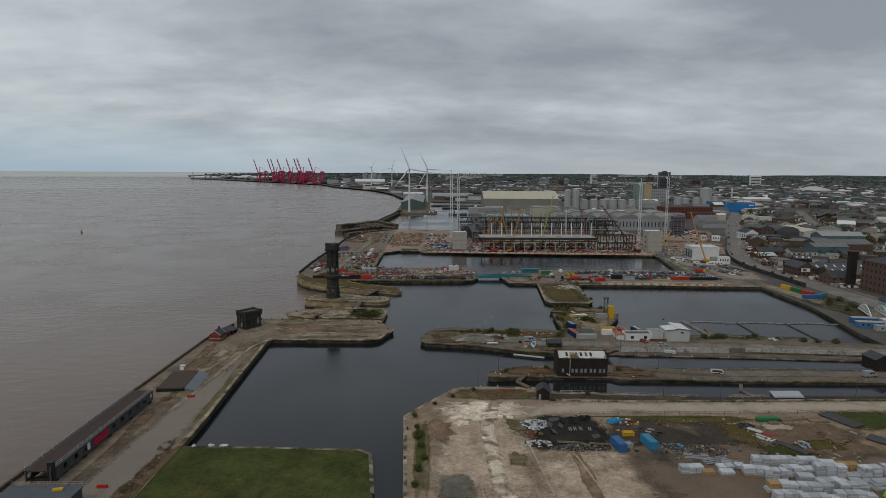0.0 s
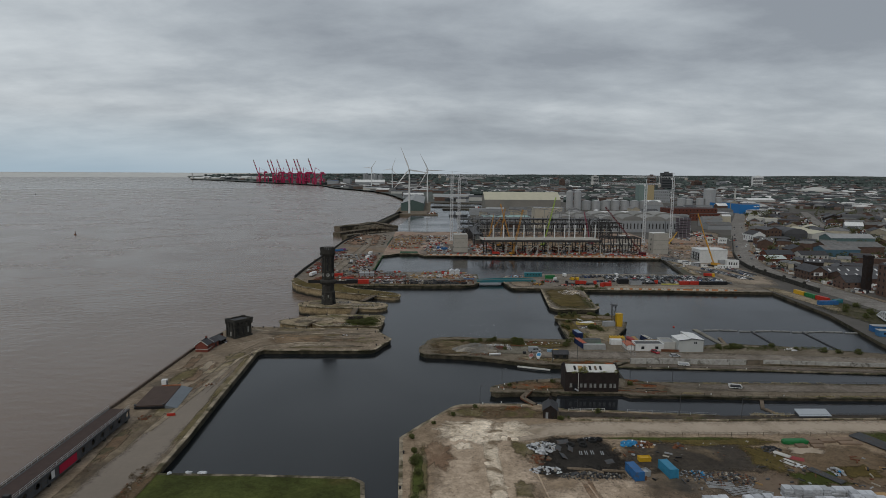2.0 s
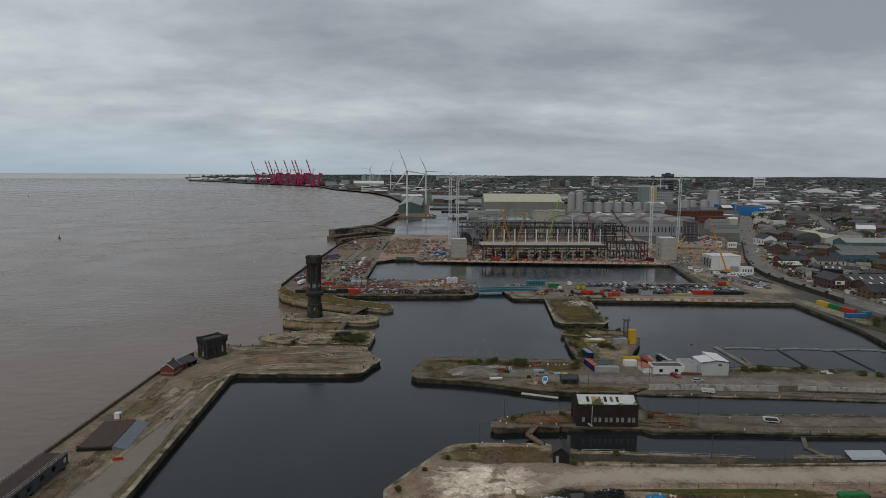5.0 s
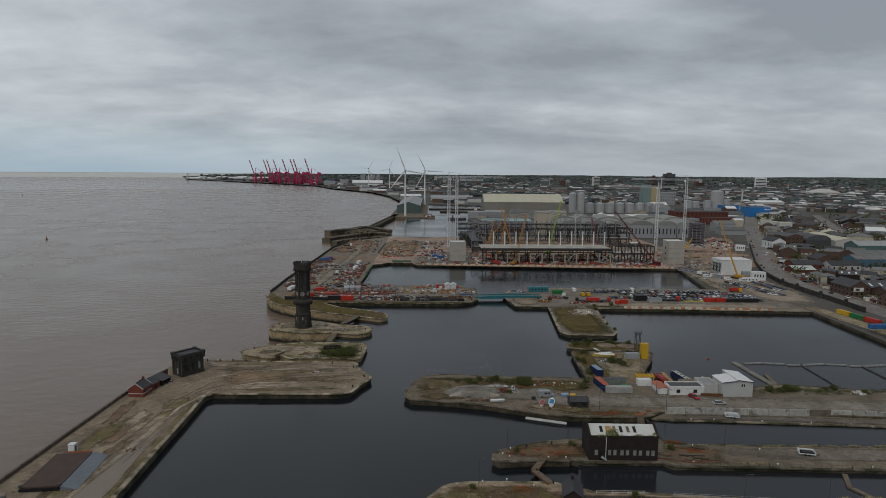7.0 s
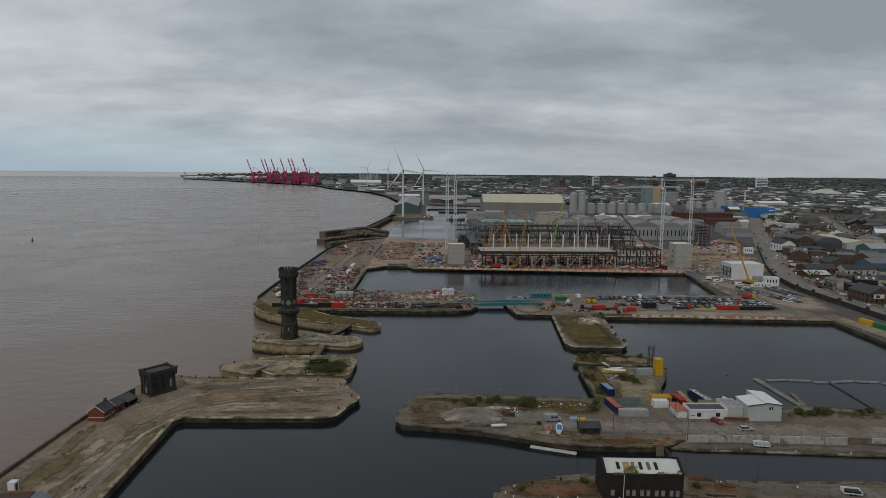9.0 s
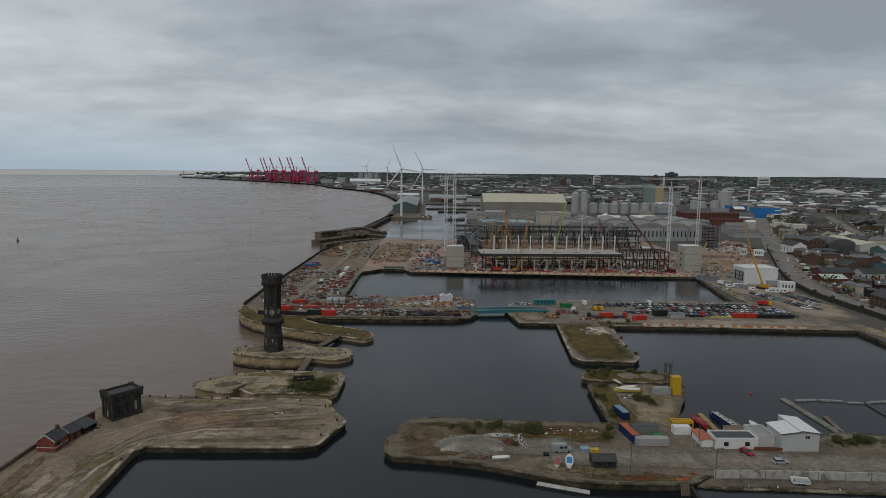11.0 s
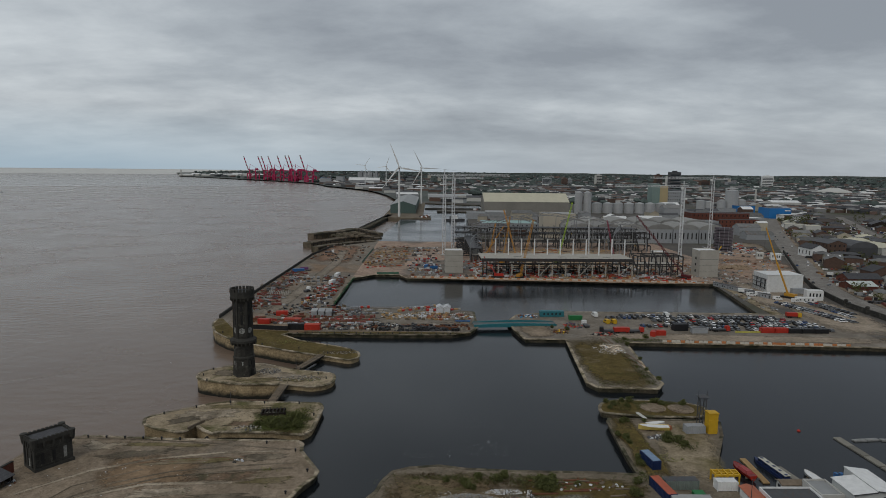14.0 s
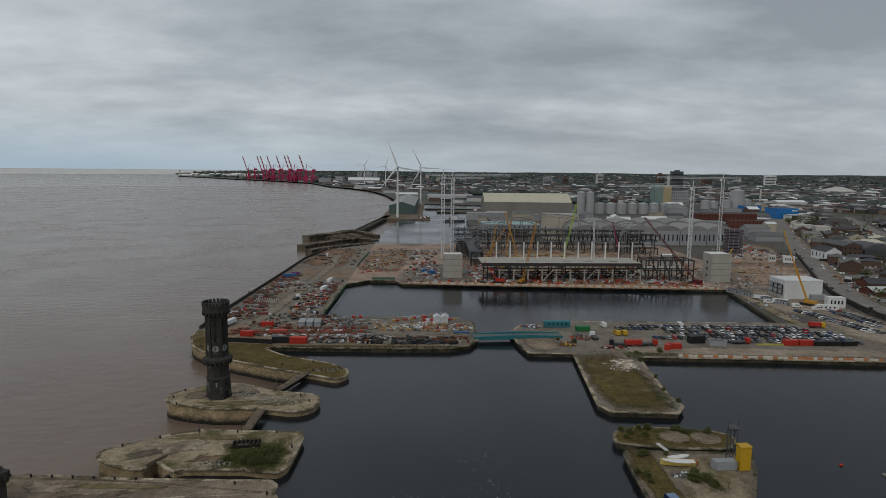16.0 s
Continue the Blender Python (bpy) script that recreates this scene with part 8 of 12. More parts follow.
def open_trailer(x, y, z, rz, load, label):
    th = thing("trailer", x, y, z, rz, label, "trailer", "open trailers")
    part("floor_plate", Geo().box(-2.2, -1.05, 0.5, 2.2, 1.05, 0.62), load, th)
    for p in ((-2.2, -1.15, 2.2, -1.0, 0.8), (-2.2, 1.0, 2.2, 1.15, 1.5), (-2.3, -1.0, -2.15, 1.0, 1.5), (2.15, -1.0, 2.3, 1.0, 1.2)):
        part("side_board", Geo().box(p[0], p[1], 0.55, p[2], p[3], p[4]), WHITE, th)
    part("drawbar", Geo().beam((2.2, -0.5, 0.5), (3.5, 0, 0.5), 0.12).beam((2.2, 0.5, 0.5), (3.5, 0, 0.5), 0.12), DKGREY, th)
    part("load", Geo().cbox(0.2, 0, 0.62, 3.6, 1.8, 0.55, top=0.9), load, th)
    for xx in (-0.5, 0.5):
        for yy in (-1.15, 1.15):
            part("wheel", Geo().rod((xx, yy - 0.1, 0.35), (xx, yy + 0.1, 0.35), 0.35, n=10), TYRE, th)


open_trailer(104.3, 272.9, -0.75, -12, GREY, "empty white-sided open trailer on the canal ledge")
open_trailer(112.0, 243.6, 0, -14, BLACK, "white-sided open trailer with a black load on the towpath")
t_ = copy_thing(VAN, pose(172, 240, 0, 0, 0, 10))
t_["label"] = "pale van parked on the towpath"

# ---- boatyard ----
container(66.9, 300.6, 98, NAVY, "dark container with a bright orange-red roof", 9.4, roof=paint("orange_red_roof", (0.42, 0.10, 0.05), 0.6))
container(72.6, 303.6, 1, paint("grey_green_steel", (0.17, 0.20, 0.18), 0.6), "grey-green container behind the red-roofed one", 8.6, roof=DKGREY)
container(71.9, 295.0, -1, surf("weathered_grey_steel", (0.34, 0.34, 0.33), (0.25, 0.25, 0.245), 0.6, 0.5, 5.0, 0.1), "pale grey container with clutter on top", 9.8, h=2.4)
heap("roof_clutter", 72, 297.6, 4, 1.2, 0.9, 26, ((ORANGE, 0.4), (DEBRIS, 0.6)), "orange and grey clutter behind the container", 0.5)
cabin(75.2, 298.6, 0, 2.6, 2.0, 1.5, GREEN, "green covered skip beside containers", windows=0, name="green_skip")
container(69.3, 316.5, 100, NAVY, "navy container carrying solar panels", 7.0)
t_ = thing("solar_array", 69.3, 316.5, 2.6, 100, "blue solar panels on a container roof", "solar panels")
for i_ in range(4):
    part("panel", Geo().box(-3.4 + i_ * 1.7, -1.15, 0.1, -1.8 + i_ * 1.7, 1.15, 0.18), paint("solar_blue", (0.17, 0.25, 0.37), 0.25, 0.2), t_)
t_ = thing("yellow_hoist_frame", 85.8, 306.8, 0, 0, "yellow steel boat hoist cradle", "hoist")
for x_ in (-3.2, 0, 3.2):
    for y_ in (-1.3, 1.3):
        part("leg", Geo().cbox(x_, y_, 0, 0.35, 0.35, 2.4), YELLOW, t_)
for y_ in (-1.3, 0, 1.3):
    part("beam", Geo().box(-3.4, y_ - 0.25, 2.3, 3.4, y_ + 0.25, 2.75), YELLOW, t_)
for x_ in (-3.2, -1.6, 0, 1.6, 3.2):
    part("cross_beam", Geo().box(x_ - 0.15, -1.5, 2.75, x_ + 0.15, 1.5, 2.95), YELLOW, t_)
container(84.2, 303.0, 0, WHITE, "white storage container on the pier", 5.2)
container(90.8, 337.6, 5, GREY, "pale grey container on the pier", 6.1)


def yellow_tower():
    th = thing("yellow_enclosure", 96.2, 337.8, 0, 4, "tall bright yellow steel cabinet on the pier", "cabinet")
    part("body", Geo().box(-1.5, -1.3, 0, 1.5, 1.3, 6.6), YELLOW, th)
    part("cap", Geo().box(-1.65, -1.45, 6.6, 1.65, 1.45, 6.8), YELLOW, th)
    for z in (2.2, 4.4):
        part("seam", Geo().box(-1.55, -1.35, z, 1.55, 1.35, z + 0.12), YELLOW, th)
    t2 = thing("lattice_mast", 94.0, 340.2, 0, 0, "grey lattice steel mast with a top platform", "mast")
    part("mast", lattice(Geo(), (0, 0, 0), (0, 0, 11), 1.9, 2.2, 0.2), DKGREY, t2)
    part("platform", Geo().box(-1.6, -1.6, 10.9, 1.6, 1.6, 11.1), DKGREY, t2)
    for s in (-1, 1):
        part("antenna", Geo().beam((s * 1.4, 0, 11), (s * 1.4, 0, 12.6), 0.12), DKGREY, t2)


yellow_tower()
boat(78.5, 339.2, 175, 9.5, 2.8, 1.6, paint("cream_yellow_hull", (0.55, 0.42, 0.12), 0.45, 0.1), "white and yellow sailing yacht laid up on the pier", mast=0, name="sailing_yacht")
boat(80.5, 343.0, 12, 6.5, 2.0, 1.0, WHITE, "white dinghy stored upturned on the pier")
heap("waste_heap", 83.8, 340.5, 1.2, 1.2, 1.0, 14, ((ORANGE, 1.0),), "bright orange buoys in a heap", 0.8)
heap("waste_heap", 78, 333.5, 3.2, 1.6, 0.8, 40, ((BAG, 0.5), (DKGREY, 0.5)), "dark tarpaulin and white scrap", 0.6)
for x_, y_, r_ in ((82.6, 330, 1.9), (84.5, 327.5, 1.4), (81, 332, 1.2), (68, 333, 1.3), (67.5, 330, 1.0), (70.5, 345.2, 1.1), (78, 346, 0.8), (66.5, 318, 0.9), (72, 360, 1.3), (70, 357, 1.0), (76, 363, 1.2), (88, 362, 1.4), (96, 360.5, 1.1), (76.5, 358.5, 1.0)):
    bush(x_, y_, r_, r_ * 1.15)
weeds("weeds", 75, 358.5, 6, 4, 240, LEAF, "green weeds on the lock island", 0.36, 0.8)
weeds("weeds", 88, 360.8, 9, 1.4, 170, LEAF, "green weeds on the lock island edge", 0.32, 0.6)
weeds("weeds", 70, 326, 3.2, 18, 160, SCRUB, "dry weeds on the pier", 0.28, 0.3)
for x_, y_ in ((85, 358), (94.5, 357)):
    solid("turntable", Geo().cyl(0, 0, 0, 0.12, 4.4, 4.4, 28).cyl(0, 0, 0.12, 0.2, 3.6, 3.6, 28), CONC, "round stone bridge turntable base", "turntable", "bridge turntables", at=(x_, y_, 0.03))
solid("gang_plank", Geo().cbox(0, 0, 0, 1.2, 5.0, 0.2), OFFWHITE, "pale plank bridging to the lock island", "plank", at=(78.5, 350.6, 0.08), rz=14)
# white workshop cabins
building(90.2, 292.2, 103.0, 298.0, 2.9, WHITE, DKGREY, "long white boatyard workshop with a dark low roof", roof="flat", name="workshop", windows=(2, 1))
building(86.6, 293.4, 89.9, 300.4, 2.2, WHITE, paint("orange_roof", (0.42, 0.13, 0.07), 0.6), "small white store with an orange roof", rise=0.4, name="workshop_store")
building(98.2, 301.6, 108.5, 304.2, 2.0, OFFWHITE, TIMBER, "white quayside cabin with a low timber roof", rise=0.35, name="quayside_cabin", windows=(3, 1))
building(103.2, 293.6, 108.9, 301.3, 3.3, OFFWHITE, PALEROOF, "white lean-to store beside the shed", roof="flat", name="lean_to_store")


def twin_shed():
    th = thing("boat_shed", 114.8, 296.6, 0, 0, "large pale grey boat shed with two white sloping roofs", "shed")
    a, b = 5.7, 6.0
    clad = surf("pale_grey_sheet", (0.42, 0.43, 0.42), (0.37, 0.38, 0.37), 0.6, 0.3, 5.0, 0.1)
    for x0, x1, z0, z1, y1, nm in ((-a, -0.2, 5.3, 6.0, 2.2, "low_wing"), (-0.2, a, 6.3, 5.5, b, "high_wing")):
        part("wall", Geo().add([(x0, -b, 0), (x1, -b, 0), (x1, y1, 0), (x0, y1, 0), (x0, -b, z0), (x1, -b, z1), (x1, y1, z1), (x0, y1, z0)],
                               [(3, 2, 1, 0), (4, 5, 6, 7), (0, 1, 5, 4), (1, 2, 6, 5), (2, 3, 7, 6), (3, 0, 4, 7)]), clad, th)
        e0, e1 = (x0 - 0.3, x1 - 0.01) if x0 < -1 else (x0 + 0.01, x1 + 0.3)
        g = Geo().add([(e0, -b - 0.3, z0 + 0.05), (e1, -b - 0.3, z1 + 0.05), (e1, y1 + 0.3, z1 + 0.05), (e0, y1 + 0.3, z0 + 0.05), (e0, -b - 0.3, z0 + 0.2), (e1, -b - 0.3, z1 + 0.2), (e1, y1 + 0.3, z1 + 0.2), (e0, y1 + 0.3, z0 + 0.2)],
                      [(3, 2, 1, 0), (4, 5, 6, 7), (0, 1, 5, 4), (1, 2, 6, 5), (2, 3, 7, 6), (3, 0, 4, 7)])
        part("roof", g, WHITE, th)
        part("verge_trim", Geo().beam((e0, -b - 0.34, z0 + 0.08), (e1, -b - 0.34, z1 + 0.08), 0.08, 0.3), DKGREY, th)
    w = part("window", Geo().box(1.4, -b - 0.05, 3.9, 2.7, -b + 0.03, 4.8), GLASS, th)
    part("window_frame", Geo().box(1.98, -b - 0.08, 3.9, 2.1, -b - 0.04, 4.8), WHITE, w)


twin_shed()
fence("timber_terrace", [(101.5, 291.2), (109.5, 290.6)], 1.2, RUST, "red-brown timber fence by the workshop", 1.2, panel=RUST)
fence("fence", [(84.5, 296), (87.5, 284)], 2.0, STEEL, "galvanised mesh gate fence", 2.0, rails=(0.1, 0.5, 0.95))
for x_, y_ in ((85.5, 293), (82.5, 275.5), (60, 278), (49, 276.5)):
    lamp_post(x_, y_, 8)
boat(95.0, 314.8, 100, 8.5, 2.9, 1.5, RED, "red-hulled motor boat moored at the boatyard", deck=paint("dark_red_deck", (0.22, 0.05, 0.05), 0.6), z=WATER_Z + 0.1, cover=paint("red_cover", (0.34, 0.06, 0.06), 0.6))
narrowboat(104.0, 316.4, 98, 15.5, NAVY, paint("cream_roof", (0.52, 0.50, 0.42), 0.6), "navy narrowboat with a cream roof, moored", WATER_Z + 0.1)
boat(112.8, 311.0, 96, 8, 2.6, 1.2, OFFWHITE, "grey-white barge moored at the boatyard", z=WATER_Z + 0.1)


def pontoon(ax, ay, bx, by, w, mat, label, seg=6.0):
    th = thing("floating_pontoon", ax, ay, WATER_Z, 0, label, "pontoon", "marina pontoons")
    d = math.hypot(bx - ax, by - ay)
    n = max(1, int(d / seg))
    for i in range(n):
        f0, f1 = i / n, (i + 0.94) / n
        part("float_section", Geo().beam(((bx - ax) * f0, (by - ay) * f0, 0.1), ((bx - ax) * f1, (by - ay) * f1, 0.1), w, 0.6), mat, th)
    return th


PONT = surf("weathered_decking", (0.21, 0.20, 0.17), (0.15, 0.14, 0.12), 0.9, 0.5, 5.0, 0.3, vary=0.2)
PALEFLOAT = paint("pale_float", (0.26, 0.26, 0.25), 0.7, 0.4)
pontoon(99.3, 323.5, 98.7, 308.9, 1.8, PINE, "sandy timber pontoon by the moored boats")
pontoon(106.9, 318.5, 108.5, 308.4, 2.0, PONT, "grey timber pontoon finger")
pontoon(120.3, 313.4, 122.4, 304.8, 2.2, PONT, "grey timber pontoon finger")
for s_ in (-0.7, 0.7):
    solid("blue_drum", Geo().cyl(0, 0, 0, 1.2, 0.55, 0.55, 12), BLUE, "blue plastic drum on the pontoon", "drum", "blue drums", at=(120.4 + s_, 312.6, WATER_Z + 0.4))
pontoon(137.0, 338.1, 138.5, 305.6, 2.4, PONT, "long grey timber marina pontoon")
pontoon(142.5, 321.5, 139.5, 307.4, 1.6, TIMBER, "broken timber pontoon beside the bank")
for i_ in range(9):
    x_ = 140.9 + i_ * 9.1
    pontoon(x_, 336.0 + 1.2 * math.sin(i_ * 2.1) - i_ * 0.45, x_ + 8.8, 336.0 + 1.2 * math.sin(i_ * 2.1 + 1.0) - i_ * 0.45, 1.5, PALEFLOAT, "pale drifting floating marina walkway", 3.0)
pontoon(165.6, 335.2, 163.7, 305.8, 1.0, DKGREY, "dark floating marina boom", 3.0)
pontoon(191.9, 333.0, 189.8, 302.8, 1.0, DKGREY, "dark floating marina boom", 3.0)
solid("mooring_buoy", Geo().cyl(0, 0, -0.4, 0.3, 0.55, 0.55, 12).cyl(0, 0, 0.3, 0.6, 0.55, 0.15, 12), RED, "red mooring buoy floating in the dock", "buoy", at=(127.9, 343.4, WATER_Z))
# small pale boxes standing in for gulls resting on the water
g_ = Geo()
for cx_, cy_, rx_, ry_, n_ in ((4, 326, 6, 5, 12), (13.4, 326, 0.8, 3.5, 5), (25, 330, 8, 6, 26), (25, 344, 9, 7, 14)):
    for _ in range(n_):
        a_, d_ = rng.uniform(0, 6.28), rng.random() ** 0.6
        g_.cbox(cx_ + math.cos(a_) * rx_ * d_, cy_ + math.sin(a_) * ry_ * d_, WATER_Z, 0.16, 0.13, 0.08, rng.uniform(0, 3))
solid("floating_litter", g_, BAG, "white flecks standing for gulls floating on the dock", "litter", kind="stuff")

# ---- car park quay ----
CARMATS = [(paint("car_black", (0.022, 0.022, 0.025), 0.22, 0.1, spec=0.6), "black"), (paint("car_grey", (0.13, 0.135, 0.14), 0.22, 0.1, spec=0.6), "dark grey"),
           (paint("car_silver", (0.36, 0.37, 0.38), 0.25, 0.08, spec=0.6), "silver"), (paint("car_white", (0.80, 0.80, 0.80), 0.25, 0.04, spec=0.5), "white"),
           (paint("car_blue", (0.03, 0.065, 0.17), 0.22, 0.1, spec=0.6), "dark blue"), (paint("car_red", (0.40, 0.02, 0.02), 0.22, 0.1, spec=0.6), "red")]
PROTO = []
for m_, n_ in CARMATS:
    PROTO.append(make_car(m_, n_ + " hatchback in the dockside car park", near=False))
PICKS = [0] * 7 + [1] * 6 + [2] * 3 + [3] * 4 + [4] * 2 + [5]
first_ = set(range(len(PROTO)))
rows_ = []
for y_, x0_, x1_ in ((492, 112, 203), (487.5, 106, 206), (481.5, 130, 214), (476, 132, 216), (470, 120, 216), (465, 146, 218)):
    x_ = x0_
    while x_ < x1_:
        if rng.random() > 0.09:
            rows_.append((x_ + rng.uniform(-0.2, 0.2), y_ + rng.uniform(-0.5, 0.5) - (x_ - 100) * 0.02, 90 + rng.uniform(-5, 5)))
        x_ += 3.05
# two lines on the ground east of the dock
for ax_, ay_, bx_, by_, n_ in ((226, 529, 236, 482, 17), (230.5, 527, 241, 480, 17), (246, 530, 248, 492, 15), (251, 528, 254, 500, 9)):
    for i_ in range(n_):
        f_ = i_ / (n_ - 1)
        rows_.append((ax_ + (bx_ - ax_) * f_, ay_ + (by_ - ay_) * f_, rng.uniform(-12, 0)))
for x_, y_, rz_ in rows_:
    k_ = rng.choice(PICKS)
    if k_ in first_:
        first_.discard(k_)
        PROTO[k_].matrix_basis = pose(x_, y_, 0, 0, 0, rz_)
    else:
        copy_thing(PROTO[k_], pose(x_, y_, 0, 0, 0, rz_))
WVAN = make_van(WHITE, "white van in the dockside car park")
WVAN.matrix_basis = pose(141, 492.5, 0, 0, 0, 92)
for x_, y_, rz_ in ((100.2, 491.5, 95), (232, 540, -20), (221, 552, -15), (240, 533, 5)):
    copy_thing(WVAN, pose(x_, y_, 0, 0, 0, rz_))
YVAN = make_van(YELLOW, "small yellow mixer lorry in the car park", name="mixer_lorry", lx=4.6, h=2.4)
YVAN.matrix_basis = pose(102.6, 476, 0, 0, 0, 100)
copy_thing(YVAN, pose(106.2, 476, 0, 0, 0, 100))


def lorry(x, y, rz, cab, load, label, lx=9.0):
    th = thing("lorry", x, y, 0, rz, label, "lorry", "parked lorries")
    part("chassis", Geo().box(-lx / 2, -0.9, 0.6, lx / 2, 0.9, 0.95), DKGREY, th)
    part("cab", Geo().cbox(lx / 2 - 1.0, 0, 0.6, 2.0, 2.4, 2.3, top=0.94), cab, th)
    part("windscreen", Geo().box(lx / 2 - 0.02, -1.0, 1.7, lx / 2 + 0.03, 1.0, 2.6), GLASS, th)
    part("load_bed", Geo().box(-lx / 2, -1.2, 0.95, lx / 2 - 2.2, 1.2, 3.0 if load is not DKGREY else 1.5), load, th)
    wm = Geo().rod((0, -0.15, 0), (0, 0.15, 0), 0.48, n=10).mesh("wheel", TYRE)
    for xx in (-lx / 2 + 1.0, -lx / 2 + 2.2, lx / 2 - 1.2):
        for yy in (-1.0, 1.0):
            o = part("wheel", wm, None, th)
            o.location = (xx, yy, 0.48)
    return th


lorry(89.2, 468.5, 95, WHITE, DKGREY, "white-cabbed flatbed lorry on the quay", 7)
lorry(104.5, 456.5, 5, RED, RED, "red lorry parked on the quay", 8)
lorry(112, 457, 3, RED, DKGREY, "red flatbed lorry on the quay", 8)
lorry(97, 457, 170, BLACK, DKGREY, "black flatbed lorry on the quay", 7)
lorry(214, 492, -10, YELLOW, RED, "red and yellow lorry in the car park", 8)
cabin(75.6, 491, 2, 13.5, 3.0, 3.0, TEAL, "long teal site office by the dock", windows=5)
container(87.2, 483, 2, GREEN, "green shipping container on the quay", 7.0)
container(122.6, 452.6, 4, RED, "bright red container on the quay", 5.5)
container(119.0, 451.2, 60, RED, "bright red container on the quay", 4.2)
container(180.6, 459, 2, RED, "bright red container in the car park", 6.6)
container(187.7, 459, 2, RED, "bright red container in the car park", 6.6)
for x_ in (194.5, 201.5, 208.5):
    container(x_, 458.6, 1, BLACK, "black container in the car park", 6.6, h=2.3)
cabin(136.8, 462.5, 5, 7.5, 3.5, 3.4, BLACK, "black cabin in the car park", windows=0, name="black_cabin")
lorry(157.5, 461, 2, RED, DKGREY, "low red trailer lorry in the car park", 9)
solid("yellow_barrier_rail", Geo().box(-6.5, -0.2, 0, 6.5, 0.2, 0.8), paint("pale_yellow", (0.50, 0.45, 0.10), 0.6), "long pale yellow crash rail", "rail", at=(170.5, 458.5, 0))
building(141, 456.5, 149, 460, 2.2, GREY, DKGREY, "low grey store in the car park", roof="flat", name="store_shed")
heap("waste_heap", 95, 453, 7, 2.5, 1.0, 60, ((BLACK, 0.5), (RED, 0.2), (DEBRIS, 0.3)), "black and red scrap by the quay", 0.7)
heap("waste_heap", 74, 458, 4, 5, 1.2, 60, ((RUST, 0.5), (TIMBER, 0.3), (YELLOW, 0.2)), "rusty scrap by the bridge", 0.6)
heap("waste_heap", 62, 490, 6, 4, 1.0, 60, ((BLUETARP, 0.3), (RUST, 0.4), (BAG, 0.3)), "mixed scrap by the dock corner", 0.6)
heap("waste_heap", 83, 470, 5, 6, 0.9, 50, ((NAVY, 0.4), (RED, 0.3), (TIMBER, 0.3)), "mixed materials by the car park", 0.6)
patch("ground_finger_grass", 83.5, 410, 11.5, 32, DRYGRASS, "dry grass on the dock finger", z=0.03, rough=0.1, rz=-2)
patch("ground_finger_stone", 92, 429, 4.5, 6.5, BROKEN, "pale broken paving", z=0.05, rough=0.3)
patch("ground_bridge_foot", 62, 460, 8, 12, CONC, "worn stone paving by the swing bridge", z=0.03, rough=0.15)
weeds("weeds", 83, 405, 10, 26, 240, SCRUB, "dry weeds on the dock finger", 0.3, 0.35)
weeds("weeds", 94.3, 402, 2.2, 24, 300, LEAF, "green weeds along the finger edge", 0.35, 0.5)
heap("waste_heap", 90, 428, 8, 9, 0.5, 190, ((DEBRIS, 0.6), (TIMBER, 0.25), (BAG, 0.15)), "broken stone and boards on the dock finger", 0.42)
weeds("weeds", 84, 382, 10, 2.4, 160, LEAF, "green weeds along the finger edge", 0.3, 0.4)
weeds("weeds", 74, 400, 1.8, 26, 170, LEAF, "green weeds along the finger edge", 0.3, 0.4)
weeds("weeds", 100, 441.5, 5, 5, 260, LEAF, "green scrub by the quay", 0.42, 1.0)
strip("ground_dock_verge", [(208.5, 498), (212.5, 535), (219, 588)], 7.5, bpy.data.materials["pale_worn_concrete"], "pale worn quay edge", z=0.045, loose=True)
weeds("weeds", 111, 442.5, 9, 2.6, 260, LEAF, "green scrub by the quay", 0.42, 0.9)
weeds("weeds", 93.6, 388, 2.4, 8, 160, LEAF, "green scrub on the finger corner", 0.4, 0.9)
for x_, y_, r_ in ((97, 398, 1.0), (99, 412, 1.0), (113.5, 446.5, 1.6), (98, 386, 1.2), (100, 434, 1.3), (78, 462, 1.4), (70.5, 466, 1.2), (102, 444, 1.2)):
    bush(x_, y_, r_, r_ * 1.2)
for s_ in (-1.2, 1.2):
    solid("sunken_rail", Geo().beam((97 + s_, 402, 0.06), (92 + s_, 446, 0.06), 0.3, 0.1), RUST, "rusty dock rail sunk in the quay paving", "rail", "sunken dock rails")
patch("ground_carpark_pale", 241, 500, 18, 44, surf("pale_gravel", (0.30, 0.265, 0.225), (0.23, 0.205, 0.175), 0.95, 0.15, 2.0, 0.2, c3=(0.17, 0.155, 0.135), s3=0.06, t3=(0.55, 0.68), space="world"), "pale gravel parking ground", z=0.03, rough=0.1, rz=-8)
patch("ground_carpark_pale", 160, 447, 70, 6, bpy.data.materials["pale_gravel"], "pale gravel along the quay", z=0.03, rough=0.08, rz=-3)
# orange and white plastic barriers on the quay edges
BW, BO = paint("barrier_white", (0.58, 0.54, 0.47), 0.6, 0.25), paint("barrier_orange", (0.50, 0.19, 0.07), 0.6, 0.25)
bmesh_ = Geo().cbox(0, 0, 0.0, 2.0, 0.5, 1.0, top=0.88)
